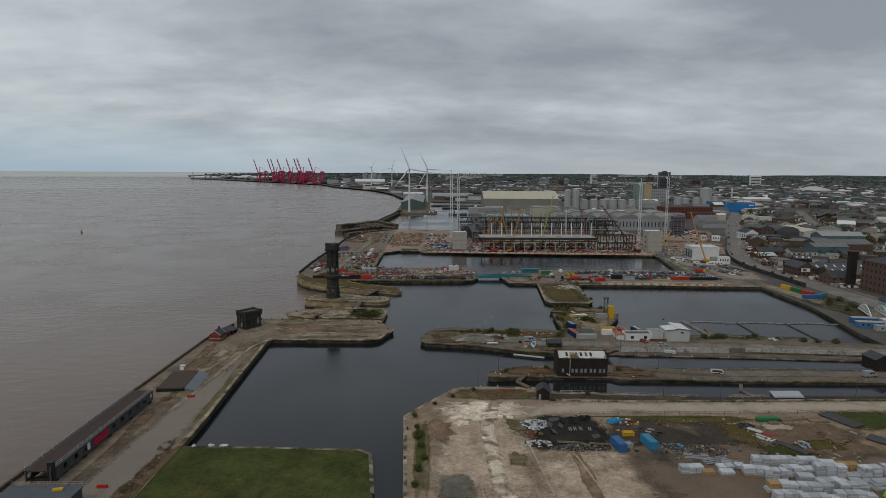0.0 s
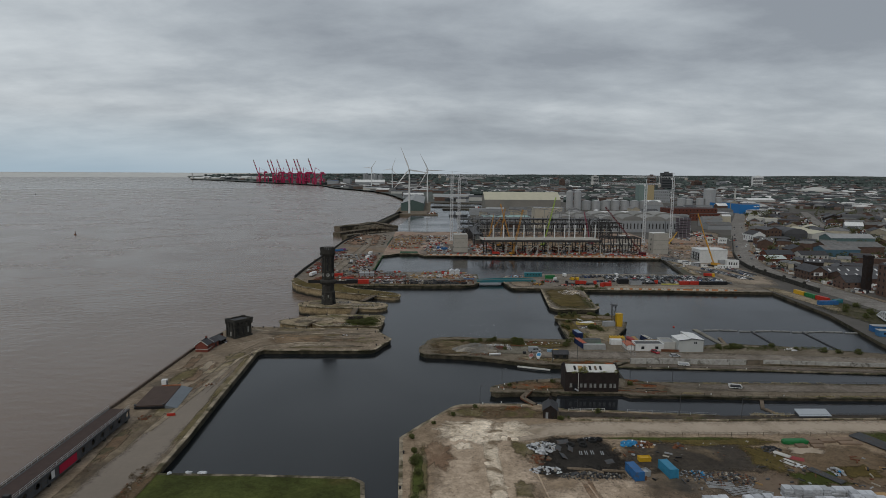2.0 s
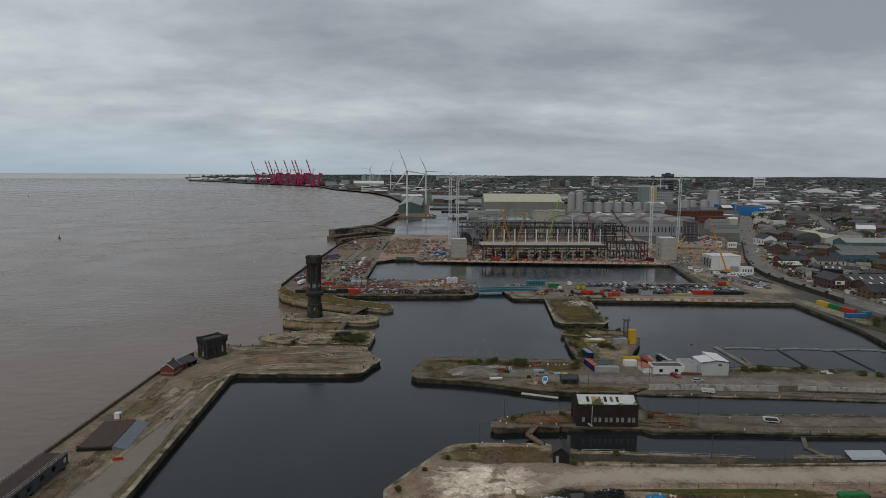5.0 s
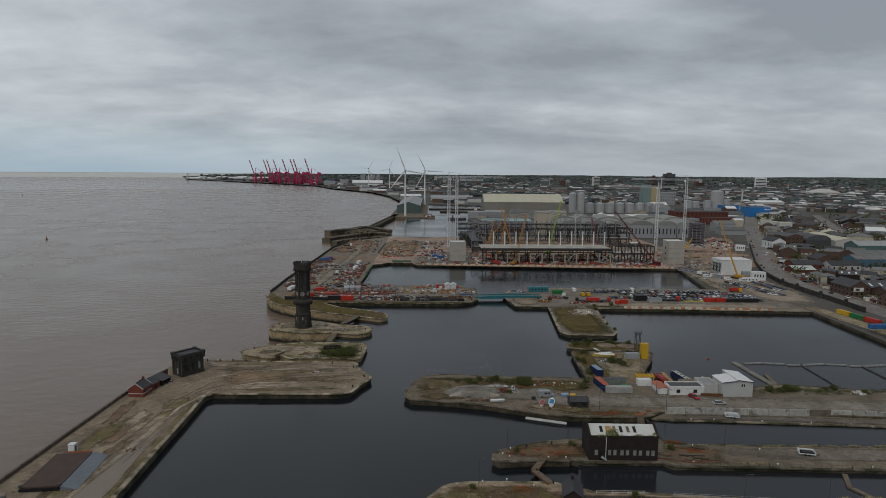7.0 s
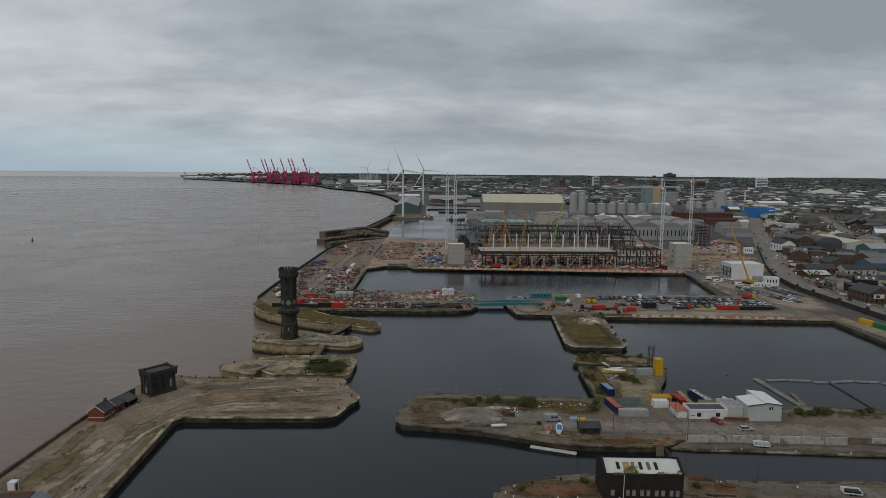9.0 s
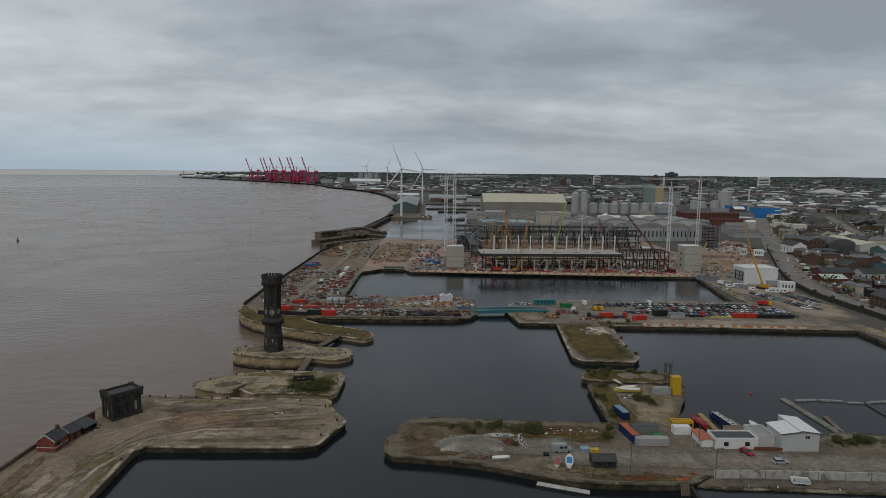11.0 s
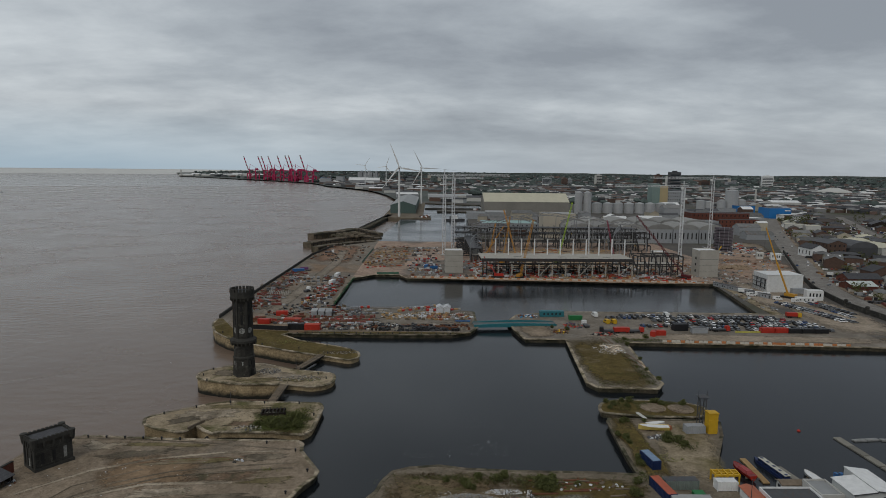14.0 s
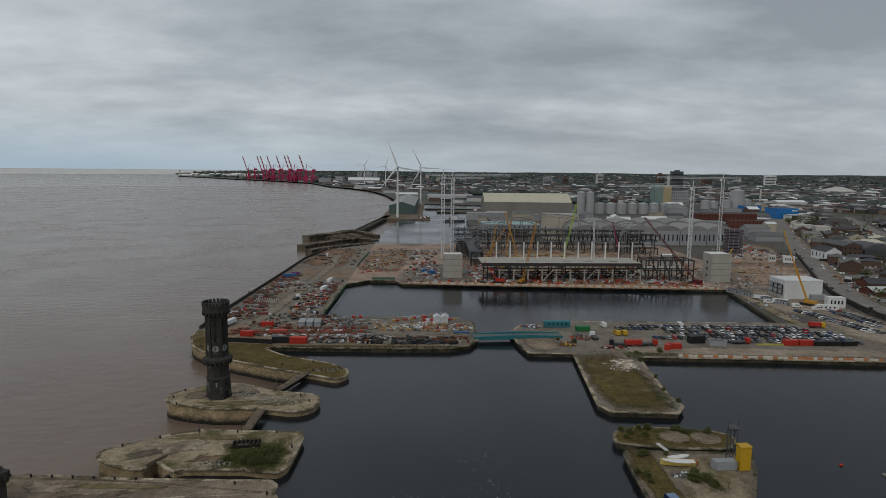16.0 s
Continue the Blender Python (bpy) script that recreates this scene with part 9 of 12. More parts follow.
for mname_, line_ in (("quay", ((120.5, 440.2), (209, 434.8))), ("site", ((-6, 611.6), (213, 597.0)))):
    (ax_, ay_), (bx_, by_) = line_
    n_ = int(math.hypot(bx_ - ax_, by_ - ay_) / 2.15)
    meW, meO = bmesh_.mesh("plastic_barrier", BW), bmesh_.mesh("plastic_barrier", BO)
    for i_ in range(n_):
        o_ = new("plastic_barrier", meO if (i_ % 3 == 1 or rng.random() < 0.12) else meW)
        f_ = i_ / n_
        o_.matrix_basis = pose(ax_ + (bx_ - ax_) * f_, ay_ + (by_ - ay_) * f_, 0, 0, 0, math.degrees(math.atan2(by_ - ay_, bx_ - ax_)))
        tagged(o_, "orange and white plastic site barrier along the quay", "barrier", "plastic barriers along the " + mname_)


def swing_bridge():
    th = thing("swing_bridge", 50, 471.5, 0, 4, "long teal steel swing bridge across the dock passage", "bridge")
    part("deck", Geo().box(-20, -3.2, 0.2, 24, 3.2, 0.7), surf("bridge_deck", (0.13, 0.15, 0.15), (0.09, 0.10, 0.10), 0.85, 0.5, 4.0, 0.1), th)
    for y in (-3.4, 3.4):
        n = 11
        g = Geo()
        top = [(-20 + 44 * i / n, 0.9 + 0.8 * math.sin(math.pi * (i + 0.3) / (n + 0.6))) for i in range(n + 1)]
        m = len(top) + 2
        prof = [(-20, -0.4), (24, -0.4)] + top[::-1]
        g.add([(a, y - 0.2, b) for a, b in prof] + [(a, y + 0.2, b) for a, b in prof], [tuple(range(m)), tuple(range(m, 2 * m))[::-1]] + [(i, m + i, m + (i + 1) % m, (i + 1) % m) for i in range(m)])
        part("girder", g, TEAL, th)
    for i in range(12):
        for y in (-3.65, 3.65):
            part("stiffener", Geo().cbox(-19 + i * 3.8, y, -0.3, 0.25, 0.15, 2.0), TEAL, th)
    part("pivot", Geo().cyl(16, 0, -1.5, 0.2, 2.5, 2.5, 16), DKGREY, th)


swing_bridge()

# ---- storage quay ----
t_ = thing("river_parapet_north", -107.5, 482, 0, 0, "dark stone parapet on the northern river wall", "wall", kind="structure")
pts_ = [(-106.6, 482), (-107.1, 528), (-104.4, 645), (-103.2, 724), (-93.8, 789)]
for (ax_, ay_), (bx_, by_) in zip(pts_, pts_[1:]):
    n_ = int(math.hypot(bx_ - ax_, by_ - ay_) / 8)
    for i_ in range(n_):
        f0_, f1_ = i_ / n_, (i_ + 0.98) / n_
        part("wall_block", Geo().beam((ax_ + (bx_ - ax_) * f0_ + 107.5, ay_ + (by_ - ay_) * f0_ - 482, 0.9), (ax_ + (bx_ - ax_) * f1_ + 107.5, ay_ + (by_ - ay_) * f1_ - 482, 0.9), 0.8, 1.8), BLACKTRIM, t_)
fence("hoarding", [(-92, 459.5), (-80, 459.2), (-64, 456.5)], 2.4, BLACK, "black timber site hoarding", 4, panel=BLACK)
strip("road_site", [(-84, 492), (-82, 510), (-79, 560), (-76, 620), (-74, 680), (-78, 760)], 9, surf("dusty_site_road", (0.22, 0.20, 0.175), (0.17, 0.155, 0.135), 0.95, 0.1, 2.0, 0.2, space="world"), "dusty site road", z=0.04, loose=True)
strip("road_site_south", [(-84, 485), (-60, 478), (-30, 470), (5, 470), (28, 474)], 7, surf("grey_site_road", (0.20, 0.18, 0.155), (0.155, 0.14, 0.12), 0.95, 0.1, 2.0, 0.2, space="world"), "grey site road", z=0.04, loose=True)
patch("ground_grey_south", -10, 485, 38, 26, ASPH, "worn grey asphalt", z=0.02, rough=0.08, rz=-3)
patch("ground_quay_edge_green", -18, 453.5, 40, 1.6, DRYGRASS, "weedy strip along the quay edge", z=0.05, rough=0.1)
patch("ground_orange_earth", -80, 740, 18, 55, surf("orange_earth", (0.215, 0.140, 0.098), (0.15, 0.102, 0.076), 0.95, 0.06, 1.0, 0.3, space="world"), "bare orange earth of the site", z=0.03, rough=0.25)
patch("ground_sand_pens", -30, 720, 17, 60, surf("yellow_sand", (0.26, 0.20, 0.148), (0.185, 0.145, 0.11), 0.95, 0.06, 1.0, 0.3, space="world"), "yellow sandy earth", z=0.03, rough=0.2)
KINDS = {"rusty_iron": "rusty steel", "mixed_rubble": "grey stone", "orange_paint": "orange formwork", "red_paint": "red steel", "white_wrapping": "white-wrapped", "grey_cladding": "grey panel",
         "dark_grey_steel": "dark steel", "weathered_timber": "weathered timber", "sawn_timber": "sawn timber", "black_plastic": "black plastic", "teal_paint": "teal panel", "blue_paint": "blue steel",
         "yellow_paint": "yellow steel"}


REST = {}
LOTS = [0]


def material_lot(x, y, lx, ly, h, mat, rz):
    """A lot of stacked site material: a few bundles on bearers; the far ones join the loose rest."""
    n = rng.randint(2, 3)
    if LOTS[0] >= 110 or rng.random() < 0.55:
        m, g = REST.setdefault(mat.name, (mat, Geo()))
        c, s = math.cos(radians(rz)), math.sin(radians(rz))
        for i in range(n):
            u = (i - (n - 1) / 2) * lx / n
            g.cbox(x + u * c, y + u * s, 0.02, lx / n * 0.85, ly * rng.uniform(0.6, 1), h * rng.uniform(0.5, 1.0), radians(rz) + rng.uniform(-0.1, 0.1))
        return
    LOTS[0] += 1
    th = thing("material_lot", x, y, 0, rz, KINDS.get(mat.name, "dark") + " building material stacked on the site", "stack", "building material lots")
    for i in range(2):
        part("pack", Geo().cbox((i - 0.5) * lx / 2, rng.uniform(-0.2, 0.2), 0.15, lx / 2 * 0.85, ly * rng.uniform(0.7, 1), h * rng.uniform(0.6, 0.95), rng.uniform(-0.1, 0.1)), mat, th)
    part("bearer", Geo().box(-lx / 2, -ly * 0.1, 0, lx / 2, ly * 0.1, 0.15), TIMBER, th)


def lots(x0, y0, x1, y1, n, pool, size=(1.0, 3.2), h=(0.5, 1.5)):
    for _ in range(int(n * 2.2)):
        material_lot(rng.uniform(x0, x1), rng.uniform(y0, y1), rng.uniform(*size), rng.uniform(0.8, 2.0), rng.uniform(*h), rng.choice(pool), rng.uniform(-25, 25))


lots(-103, 500, -88, 640, 120, [RUST, RUSTRED, TIMBER, TIMBER, DKGREY, RUSTRED, DKGREY, RUSTRED, BLACK, GREY], (1.2, 4.0))
lots(-72, 512, -54, 615, 110, [RUST, RUSTRED, RUST, TIMBER, GREY, DEBRIS, BAG, DKGREY, DKGREY, BLACK], (1.0, 3.0))
lots(-84, 488, -30, 512, 60, [RUST, DEBRIS, TIMBER, GREY, DKGREY, RUSTRED, BLACK])
lots(-20, 480, 12, 498, 60, [DEBRIS, BAG, TIMBER, PINE, PINE, DKGREY, DEBRIS])
lots(-50, 480, -20, 504, 26, [DEBRIS, GREY, TIMBER, DKGREY], (2, 6), (0.3, 0.9))
lots(-90, 472, -22, 480, 44, [RUST, RUSTRED, RUSTRED, TIMBER, RUST], (3, 7))
lots(-62, 458, -18, 470, 50, [DEBRIS, BAG, DKGREY, RUST, RUSTRED, BLACK])
lots(-24, 458, 26, 467, 44, [BLACK, DKGREY, BLACK, DEBRIS, RUST], (2.0, 5), (1.2, 2.4))
lots(6, 480, 29, 497, 34, [PINE, BAG, RUSTRED, ORANGE, DEBRIS, TIMBER])
lots(-48, 665, -14, 800, 110, [PINE, DEBRIS, DEBRIS, RUST, TIMBER, DEBRIS, RUSTRED, TIMBER, DKGREY, GREY], (0.8, 2.6), (0.4, 1.2))
lots(209, 505, 216, 560, 12, [DEBRIS, BAG, GREY, TIMBER], (0.8, 2.2), (0.4, 1.2))
lots(2, 614, 205, 623, 40, [BAG, GREY, DEBRIS, TIMBER, DKGREY, RED, GREY, BAG], (1.0, 4.0), (0.6, 2.2))
lots(214, 596, 262, 650, 55, [DEBRIS, BAG, DEBRIS, DKGREY, GREY, DEBRIS], (0.8, 3.0), (0.4, 1.4))
patch("ground_site_east", 348, 805, 22, 62, CONC, "pale trodden yard beside the main road", z=0.0, rough=0.2, rz=-19)
lots(330, 745, 362, 860, 34, [BAG, DKGREY, GREY, BLACK, WHITE, RED, DEBRIS], (2.0, 5.0), (1.0, 1.8))
lots(40, 616, 210, 655, 70, [BAG, GREY, DEBRIS, RUSTRED, DKGREY, WHITE], (1.0, 4.0), (0.6, 2.2))
def lot_row(ax, ay, bx, by, pool, h):
    """Bundles standing close together in a line."""
    d, u = math.hypot(bx - ax, by - ay), 0.0
    a = math.atan2(by - ay, bx - ax)
    while u < d:
        w = rng.uniform(0.7, 2.6)
        mat = rng.choice(pool)
        if rng.random() < 0.82:
            m, g = REST.setdefault(mat.name, (mat, Geo()))
            f = (u + w / 2) / d
            g.cbox(ax + (bx - ax) * f, ay + (by - ay) * f + rng.uniform(-0.6, 0.6), 0.02, w * 0.9, rng.uniform(0.8, 2.0), h * rng.uniform(0.35, 0.95), a + rng.uniform(-0.08, 0.08))
        u += w * rng.uniform(0.95, 1.25)


lot_row(-88, 483, -22, 485, [RUSTRED, RUST, TIMBER, RUSTRED], 1.7)
lot_row(-85, 477, -21, 478, [RUSTRED, RED, RUST, BAG, RUSTRED], 1.6)
lot_row(-75, 470, -41, 471, [GREY, BAG, DKGREY, DEBRIS], 1.3)
lot_row(-40, 466, -20, 464, [GREY, DEBRIS, DKGREY, BAG], 1.6)
lot_row(-40, 471, -18, 471, [GREY, GREY, DEBRIS, BAG], 1.5)
lot_row(-104, 518, -80, 514, [RUSTRED, BAG, RUST, BAG], 1.6)
lot_row(-103, 525, -84, 524, [RUSTRED, BAG, TIMBER, RED], 1.5)
lot_row(-103, 533, -85, 534, [GREY, RUSTRED, DKGREY], 1.4)
lot_row(-109, 571, -70, 581, [DKGREY, TIMBER, RUST, GREY], 1.5)
lot_row(-102, 583, -72, 591, [DKGREY, BAG, RUST, GREY], 1.6)
lot_row(-101, 594, -74, 602, [GREY, DKGREY, RUST, BLACK], 1.5)
lot_row(-99, 607, -75, 608, [GREY, OFFWHITE], 1.4)
lot_row(-70, 519, -56, 543, [RED, RUST, BAG, PINE], 1.7)
lot_row(-70, 529, -56, 553, [RED, ORANGE, RUST, BAG], 1.7)
lot_row(-69, 553, -58, 568, [RED, RUST, DEBRIS], 1.6)
lot_row(-69, 565, -59, 583, [ORANGE, BAG, RED], 1.6)
lot_row(-47, 502, -28, 509, [GREY, RED, GREY, OFFWHITE], 1.4)
lot_row(-44, 492, -11, 496, [DKGREY, GREY, DEBRIS], 1.0)
lot_row(-11, 499, 8, 510, [GREY, PINE, DEBRIS, RED], 1.5)
lot_row(-10, 505, 18, 516, [GREY, PINE, BAG, GREY], 1.5)
lot_row(3, 500, 25, 506, [PINE, BAG, RED, DEBRIS], 1.5)
lot_row(-13, 487, 29, 486, [DKGREY, GREY, BAG, DEBRIS], 1.2)
lot_row(-50, 678, -20, 705, [ORANGE, PINE, RUST, BAG], 1.6)
lot_row(-45, 655, -17, 668, [RED, ORANGE, DEBRIS], 1.6)
lot_row(-47, 710, -4, 742, [ORANGE, DEBRIS, BAG, PINE], 1.6)
lot_row(-46, 739, 7, 767, [PINE, ORANGE, DEBRIS], 1.6)
lot_row(-15, 696, 12, 707, [GREY, GREY, RED], 1.8)
lot_row(-14, 665, 14, 673, [GREY, DKGREY, RED, GREY], 1.8)
lot_row(39, 654, 182, 618, [GREY, RED, GREY, OFFWHITE, DKGREY], 1.8)
lot_row(45, 671, 188, 635, [GREY, DEBRIS, ORANGE, RED, OFFWHITE], 1.8)
lot_row(56, 690, 193, 662, [OFFWHITE, DEBRIS, BAG, RUST], 2.0)
heap("scrap_line", -2, 460, 24, 2.8, 2.2, 420, ((BLACK, 0.8), (DKGREY, 0.2)), "long black heap of plastic scrap", 0.8)
heap("scrap_line", -14, 466, 9, 4.0, 1.8, 160, ((BLACK, 0.5), (DEBRIS, 0.3), (BAG, 0.2)), "black and grey heap of site waste", 0.7)
heap("stone_line", -5, 489, 12, 5, 0.9, 120, ((DEBRIS, 0.5), (PINE, 0.3), (BAG, 0.2)), "scattered pale blocks and boards", 0.7)
container(-52.2, 458.8, 0, RED, "bright red-orange covered container by the quay", 7.6, h=3.0, w=3.0, roof=paint("scarlet_cover", (0.50, 0.06, 0.03), 0.6))
container(-60.3, 459.2, 1, BLACK, "black container by the quay", 8.0, h=3.0)
container(-79.5, 470.5, -4, RED, "red covered container on the site", 6.1)
container(-74.5, 488.5, 3, RED, "red covered container on the site", 6.1)
container(-66, 476.5, 0, paint("scarlet_sheet", (0.46, 0.07, 0.04), 0.6), "scarlet sheeted stack on the site", 9.0, h=1.6)
for x_ in (-57, -53, -49):
    cabin(x_, 490.5, 95, 8.5, 3.2, 2.8, GREY, "pale grey site cabin on the storage quay", PALEROOF)
for x_, rz_ in ((12.8, 2), (17.0, -2)):
    t_ = thing("storage_tent", x_, 499.5, 0, rz_, "white fabric storage tent on the quay", "tent", "storage tents")
    part("wall", Geo().house(-1.9, -3, 0, 1.9, 3, 3.2, 4.2, "y"), BAG, t_)
    part("roof", Geo().gable(-1.9, -3, 1.9, 3, 3.22, 4.25, "y", over=0.15, thick=0.06), BAG, t_)
lorry(-94.5, 491, 80, WHITE, WHITE, "white articulated lorry on the site", 10)
lorry(-62, 583, 82, WHITE, WHITE, "white lorry on the site road", 9)
lorry(-62.5, 612, 84, WHITE, WHITE, "white lorry on the site road", 10)
lorry(-90, 742, 20, WHITE, DKGREY, "white tipper lorry on the earthworks", 9)
lorry(-74, 555, 80, WHITE, DKGREY, "white flatbed lorry on the site road", 7)
container(-96, 632, 8, BLUE, "blue container beside the river wall", 9)
container(-93, 640, 8, paint("purple_paint", (0.16, 0.05, 0.16), 0.5), "purple container beside the river wall", 6)
t_ = thing("steel_beam_lot", 25, 477.5, 0, -4, "blue steel beam lying by the bridge", "beam")
part("beam", Geo().box(-4, -0.5, 0, 4, 0.5, 0.8), BLUE, t_)
for i_ in range(26):
    o_ = solid("concrete_post", Geo().cbox(0, 0, 0, 0.5, 0.5, rng.uniform(1.4, 2.0)), PRECAST, "short precast concrete post standing on the site", "post", "precast posts", at=(-97 + (i_ % 13) * 1.1, 543 + (i_ // 13) * 6, 0))
fence("fence", [(-50, 515), (-49.5, 560), (-49, 606)], 1.8, GREEN, "green mesh fence along the dock wall", 5, rails=(0.1, 0.5, 0.95))
fence("fence", [(-51.5, 680), (-50, 770)], 2.0, paint("pale_green_fence", (0.12, 0.24, 0.17), 0.6), "pale green mesh site fence", 5, rails=(0.1, 0.5, 0.95), panel=paint("green_mesh", (0.10, 0.17, 0.13), 0.8))
fence("fence", [(-34, 624.5), (-17, 625)], 1.8, GREEN, "green site fence across the old dock passage", 3, panel=paint("green_mesh_2", (0.08, 0.15, 0.11), 0.8))
weeds("weeds", -18, 453.4, 42, 1.2, 170, LEAF, "weeds along the quay edge", 0.35, 0.5)
weeds("weeds", -80, 448, 16, 8, 150, LEAF, "short rough grass by the river wall", 0.3, 0.3)
weeds("weeds", -98, 466, 5, 9, 90, LEAF, "short rough grass by the river wall", 0.3, 0.3)
for x_, y_ in ((-95, 452), (-84, 441), (-70, 431), (-52, 426), (-38, 419), (-28, 423), (-40, 430), (-50, 436)):
    bollard(x_, y_)
for i_ in range(22):
    bollard(-58 + i_ * 3.6, 451.6)

# ---- stadium under construction ----


def south_stand():
    th = thing("south_stand", 105, 630, 0, 1.5, "concrete terrace deck of an unfinished stadium on steel columns", "stadium")
    part("deck", Geo().box(-59, -13, 13.6, 58, 17, 14.4), PRECAST, th)
    part("deck_edge_beam", Geo().box(-59.3, -13.6, 12.2, 58.3, -13, 14.5), FRAME, th)
    part("lower_beam", Geo().box(-58, -12.6, 10.2, 58, -12.0, 11.0), FRAME, th)
    for i in range(11):
        x = -46 + i * 10.4
        part("column", Geo().cbox(x, -11.5, 0, 0.9, 0.9, 13.6), PRECAST, th)
        part("back_column", Geo().cbox(x, 4, 0, 0.7, 0.7, 13.6), FRAME, th)
        part("back_column", Geo().cbox(x, 15, 0, 0.7, 0.7, 13.6), FRAME, th)
        part("upper_column", Geo().cbox(x, 8, 14.4, 0.85, 0.85, 13.0), WHITE, th, "tall white column")
        part("cross_beam", Geo().beam((x, -12, 11.8), (x, 16, 11.8), 0.5, 0.9), FRAME, th)
        if i in (3, 6, 9):
            part("brace", Geo().beam((x, -11.5, 0.5), (x + 9, -11.5, 10), 0.5), PRECAST, th)
        part("cross_beam", Geo().beam((x, -12, 5.6), (x, 16, 5.6), 0.4, 0.6), FRAME, th)
    for y in (-4, 4, 15):
        part("long_beam", Geo().box(-58, y - 0.25, 11.2, 58, y + 0.25, 12.0), FRAME, th)
        part("long_beam", Geo().box(-48, y - 0.2, 5.2, 58, y + 0.2, 5.8), FRAME, th)
    for x in (-30, 5, 22, 40):
        part("deck_opening", Geo().box(x - 3, -4, 14.36, x + 3, -2, 14.46), DARKHOLE, th)
    for i in range(2):
        part("brace", Geo().beam((-58 + i * 3, -12, 0), (-58 + i * 3, -12, 13.5), 0.8), BLACK, th)


south_stand()


def steel_frame(x, y, lx, ly, rz, levels, bx, by, label, rake=True, name="stadium_stand"):
    """A bare steel stand frame: columns, beams, rakers and floor plates."""
    th = thing(name, x, y, 0, rz, label, "steel frame", "stadium stands under construction")
    top = levels[-1]
    nx, ny = int(lx / bx), int(ly / by)
    for i in range(nx + 1):
        for j in range(ny + 1):
            hh = top if not rake else levels[min(len(levels) - 1, j + (len(levels) - ny - 1) if len(levels) > ny else j)]
            part("column", Geo().cbox(-lx / 2 + i * bx, -ly / 2 + j * by, 0, 0.7, 0.7, hh), FRAME, th)
    for lv in levels:
        for j in range(ny + 1):
            part("beam", Geo().box(-lx / 2, -ly / 2 + j * by - 0.2, lv - 0.7, lx / 2, -ly / 2 + j * by + 0.2, lv), FRAME, th)
        for i in range(nx + 1):
            part("cross_beam", Geo().beam((-lx / 2 + i * bx, -ly / 2, lv - 0.3), (-lx / 2 + i * bx, ly / 2, lv - 0.3), 0.4, 0.6), FRAME, th)
    for i in range(nx):
        xx = -lx / 2 + i * bx
        part("brace", Geo().beam((xx, -ly / 2, 0), (xx + bx, -ly / 2, levels[0]), 0.35), FRAME, th)
        part("raker", Geo().beam((xx, -ly / 2, levels[0] * 0.6), (xx, ly / 2, top + 2), 0.5, 0.9), FRAME, th)
    part("floor_plate", Geo().box(-lx / 2, 0, levels[0], lx / 2, ly / 2, levels[0] + 0.3), PRECAST, th)
    if lx > 50:
        for lv in levels[1:]:
            part("steel_deck", Geo().box(-lx / 2, -ly * 0.1, lv, lx / 2, ly / 2, lv + 0.25), DKGREY, th)
        g = Geo()
        for i in range(nx * 2 + 1):
            xx = -lx / 2 + i * bx / 2
            for j in range(ny):
                g.beam((xx, -ly / 2 + j * by, levels[j % 2]), (xx + bx / 2, -ly / 2 + (j + 1) * by, top), 0.3)
            g.beam((xx, ly / 2 + 0.3, 0), (xx, ly / 2 + 0.3, top + rng.uniform(0, 3)), 0.4)
            g.beam((xx, ly / 2 + 0.4, 1), (xx + bx / 2, ly / 2 + 0.4, top - 1), 0.3)
        part("bracing", g, FRAME, th)
    return th


steel_frame(186.5, 634, 36, 18, 1, (8.5, 16), 9, 9, "bare dark steel corner frame of a stadium", rake=False)
steel_frame(212, 776, 36, 18, 0, (7, 14, 19), 12, 9, "dark steel frame of a stadium side stand")
steel_frame(44, 745, 104, 18, -90, (6, 12), 13, 9, "dark steel frame of a stadium side stand")
steel_frame(128, 800, 192, 22, 0, (8, 15, 21), 12, 11, "dark steel frame of a stadium end stand")
patch("ground_pitch", 132, 720, 62, 62, surf("sandy_pitch", (0.32, 0.26, 0.19), (0.25, 0.20, 0.15), 0.95, 0.08, 1.0, 0.2, space="world"), "sandy levelled pitch area", z=0.04, rough=0.06)


def core(x, y, lx, ly, h, label):
    th = thing("stair_core", x, y, 0, 2, label, "concrete core", "stadium stair cores")
    part("wall", Geo().box(-lx / 2, -ly / 2, 0, lx / 2, ly / 2, h), PRECAST, th)
    part("parapet", Geo().box(-lx / 2 - 0.1, -ly / 2 - 0.1, h - 0.6, lx / 2 + 0.1, -ly / 2 + 0.4, h + 0.6).box(-lx / 2 - 0.1, ly / 2 - 0.4, h - 0.6, lx / 2 + 0.1, ly / 2 + 0.1, h + 0.6), PRECAST, th)
    part("roof", Geo().box(-lx / 2 + 0.2, -ly / 2 + 0.4, h, lx / 2 - 0.2, ly / 2 - 0.4, h + 0.2), WHITE, th)
    for k in range(3):
        part("joint", Geo().box(-lx / 2 - 0.03, -ly / 2 - 0.03, 4.6 + k * 4.6, lx / 2 + 0.03, -ly / 2 + 0.05, 4.75 + k * 4.6), DKGREY, th)
        part("opening", Geo().box(-lx / 2 - 0.06, -1, 3 + k * 5, -lx / 2 + 0.1, 1, 5 + k * 5), DARKHOLE, th)


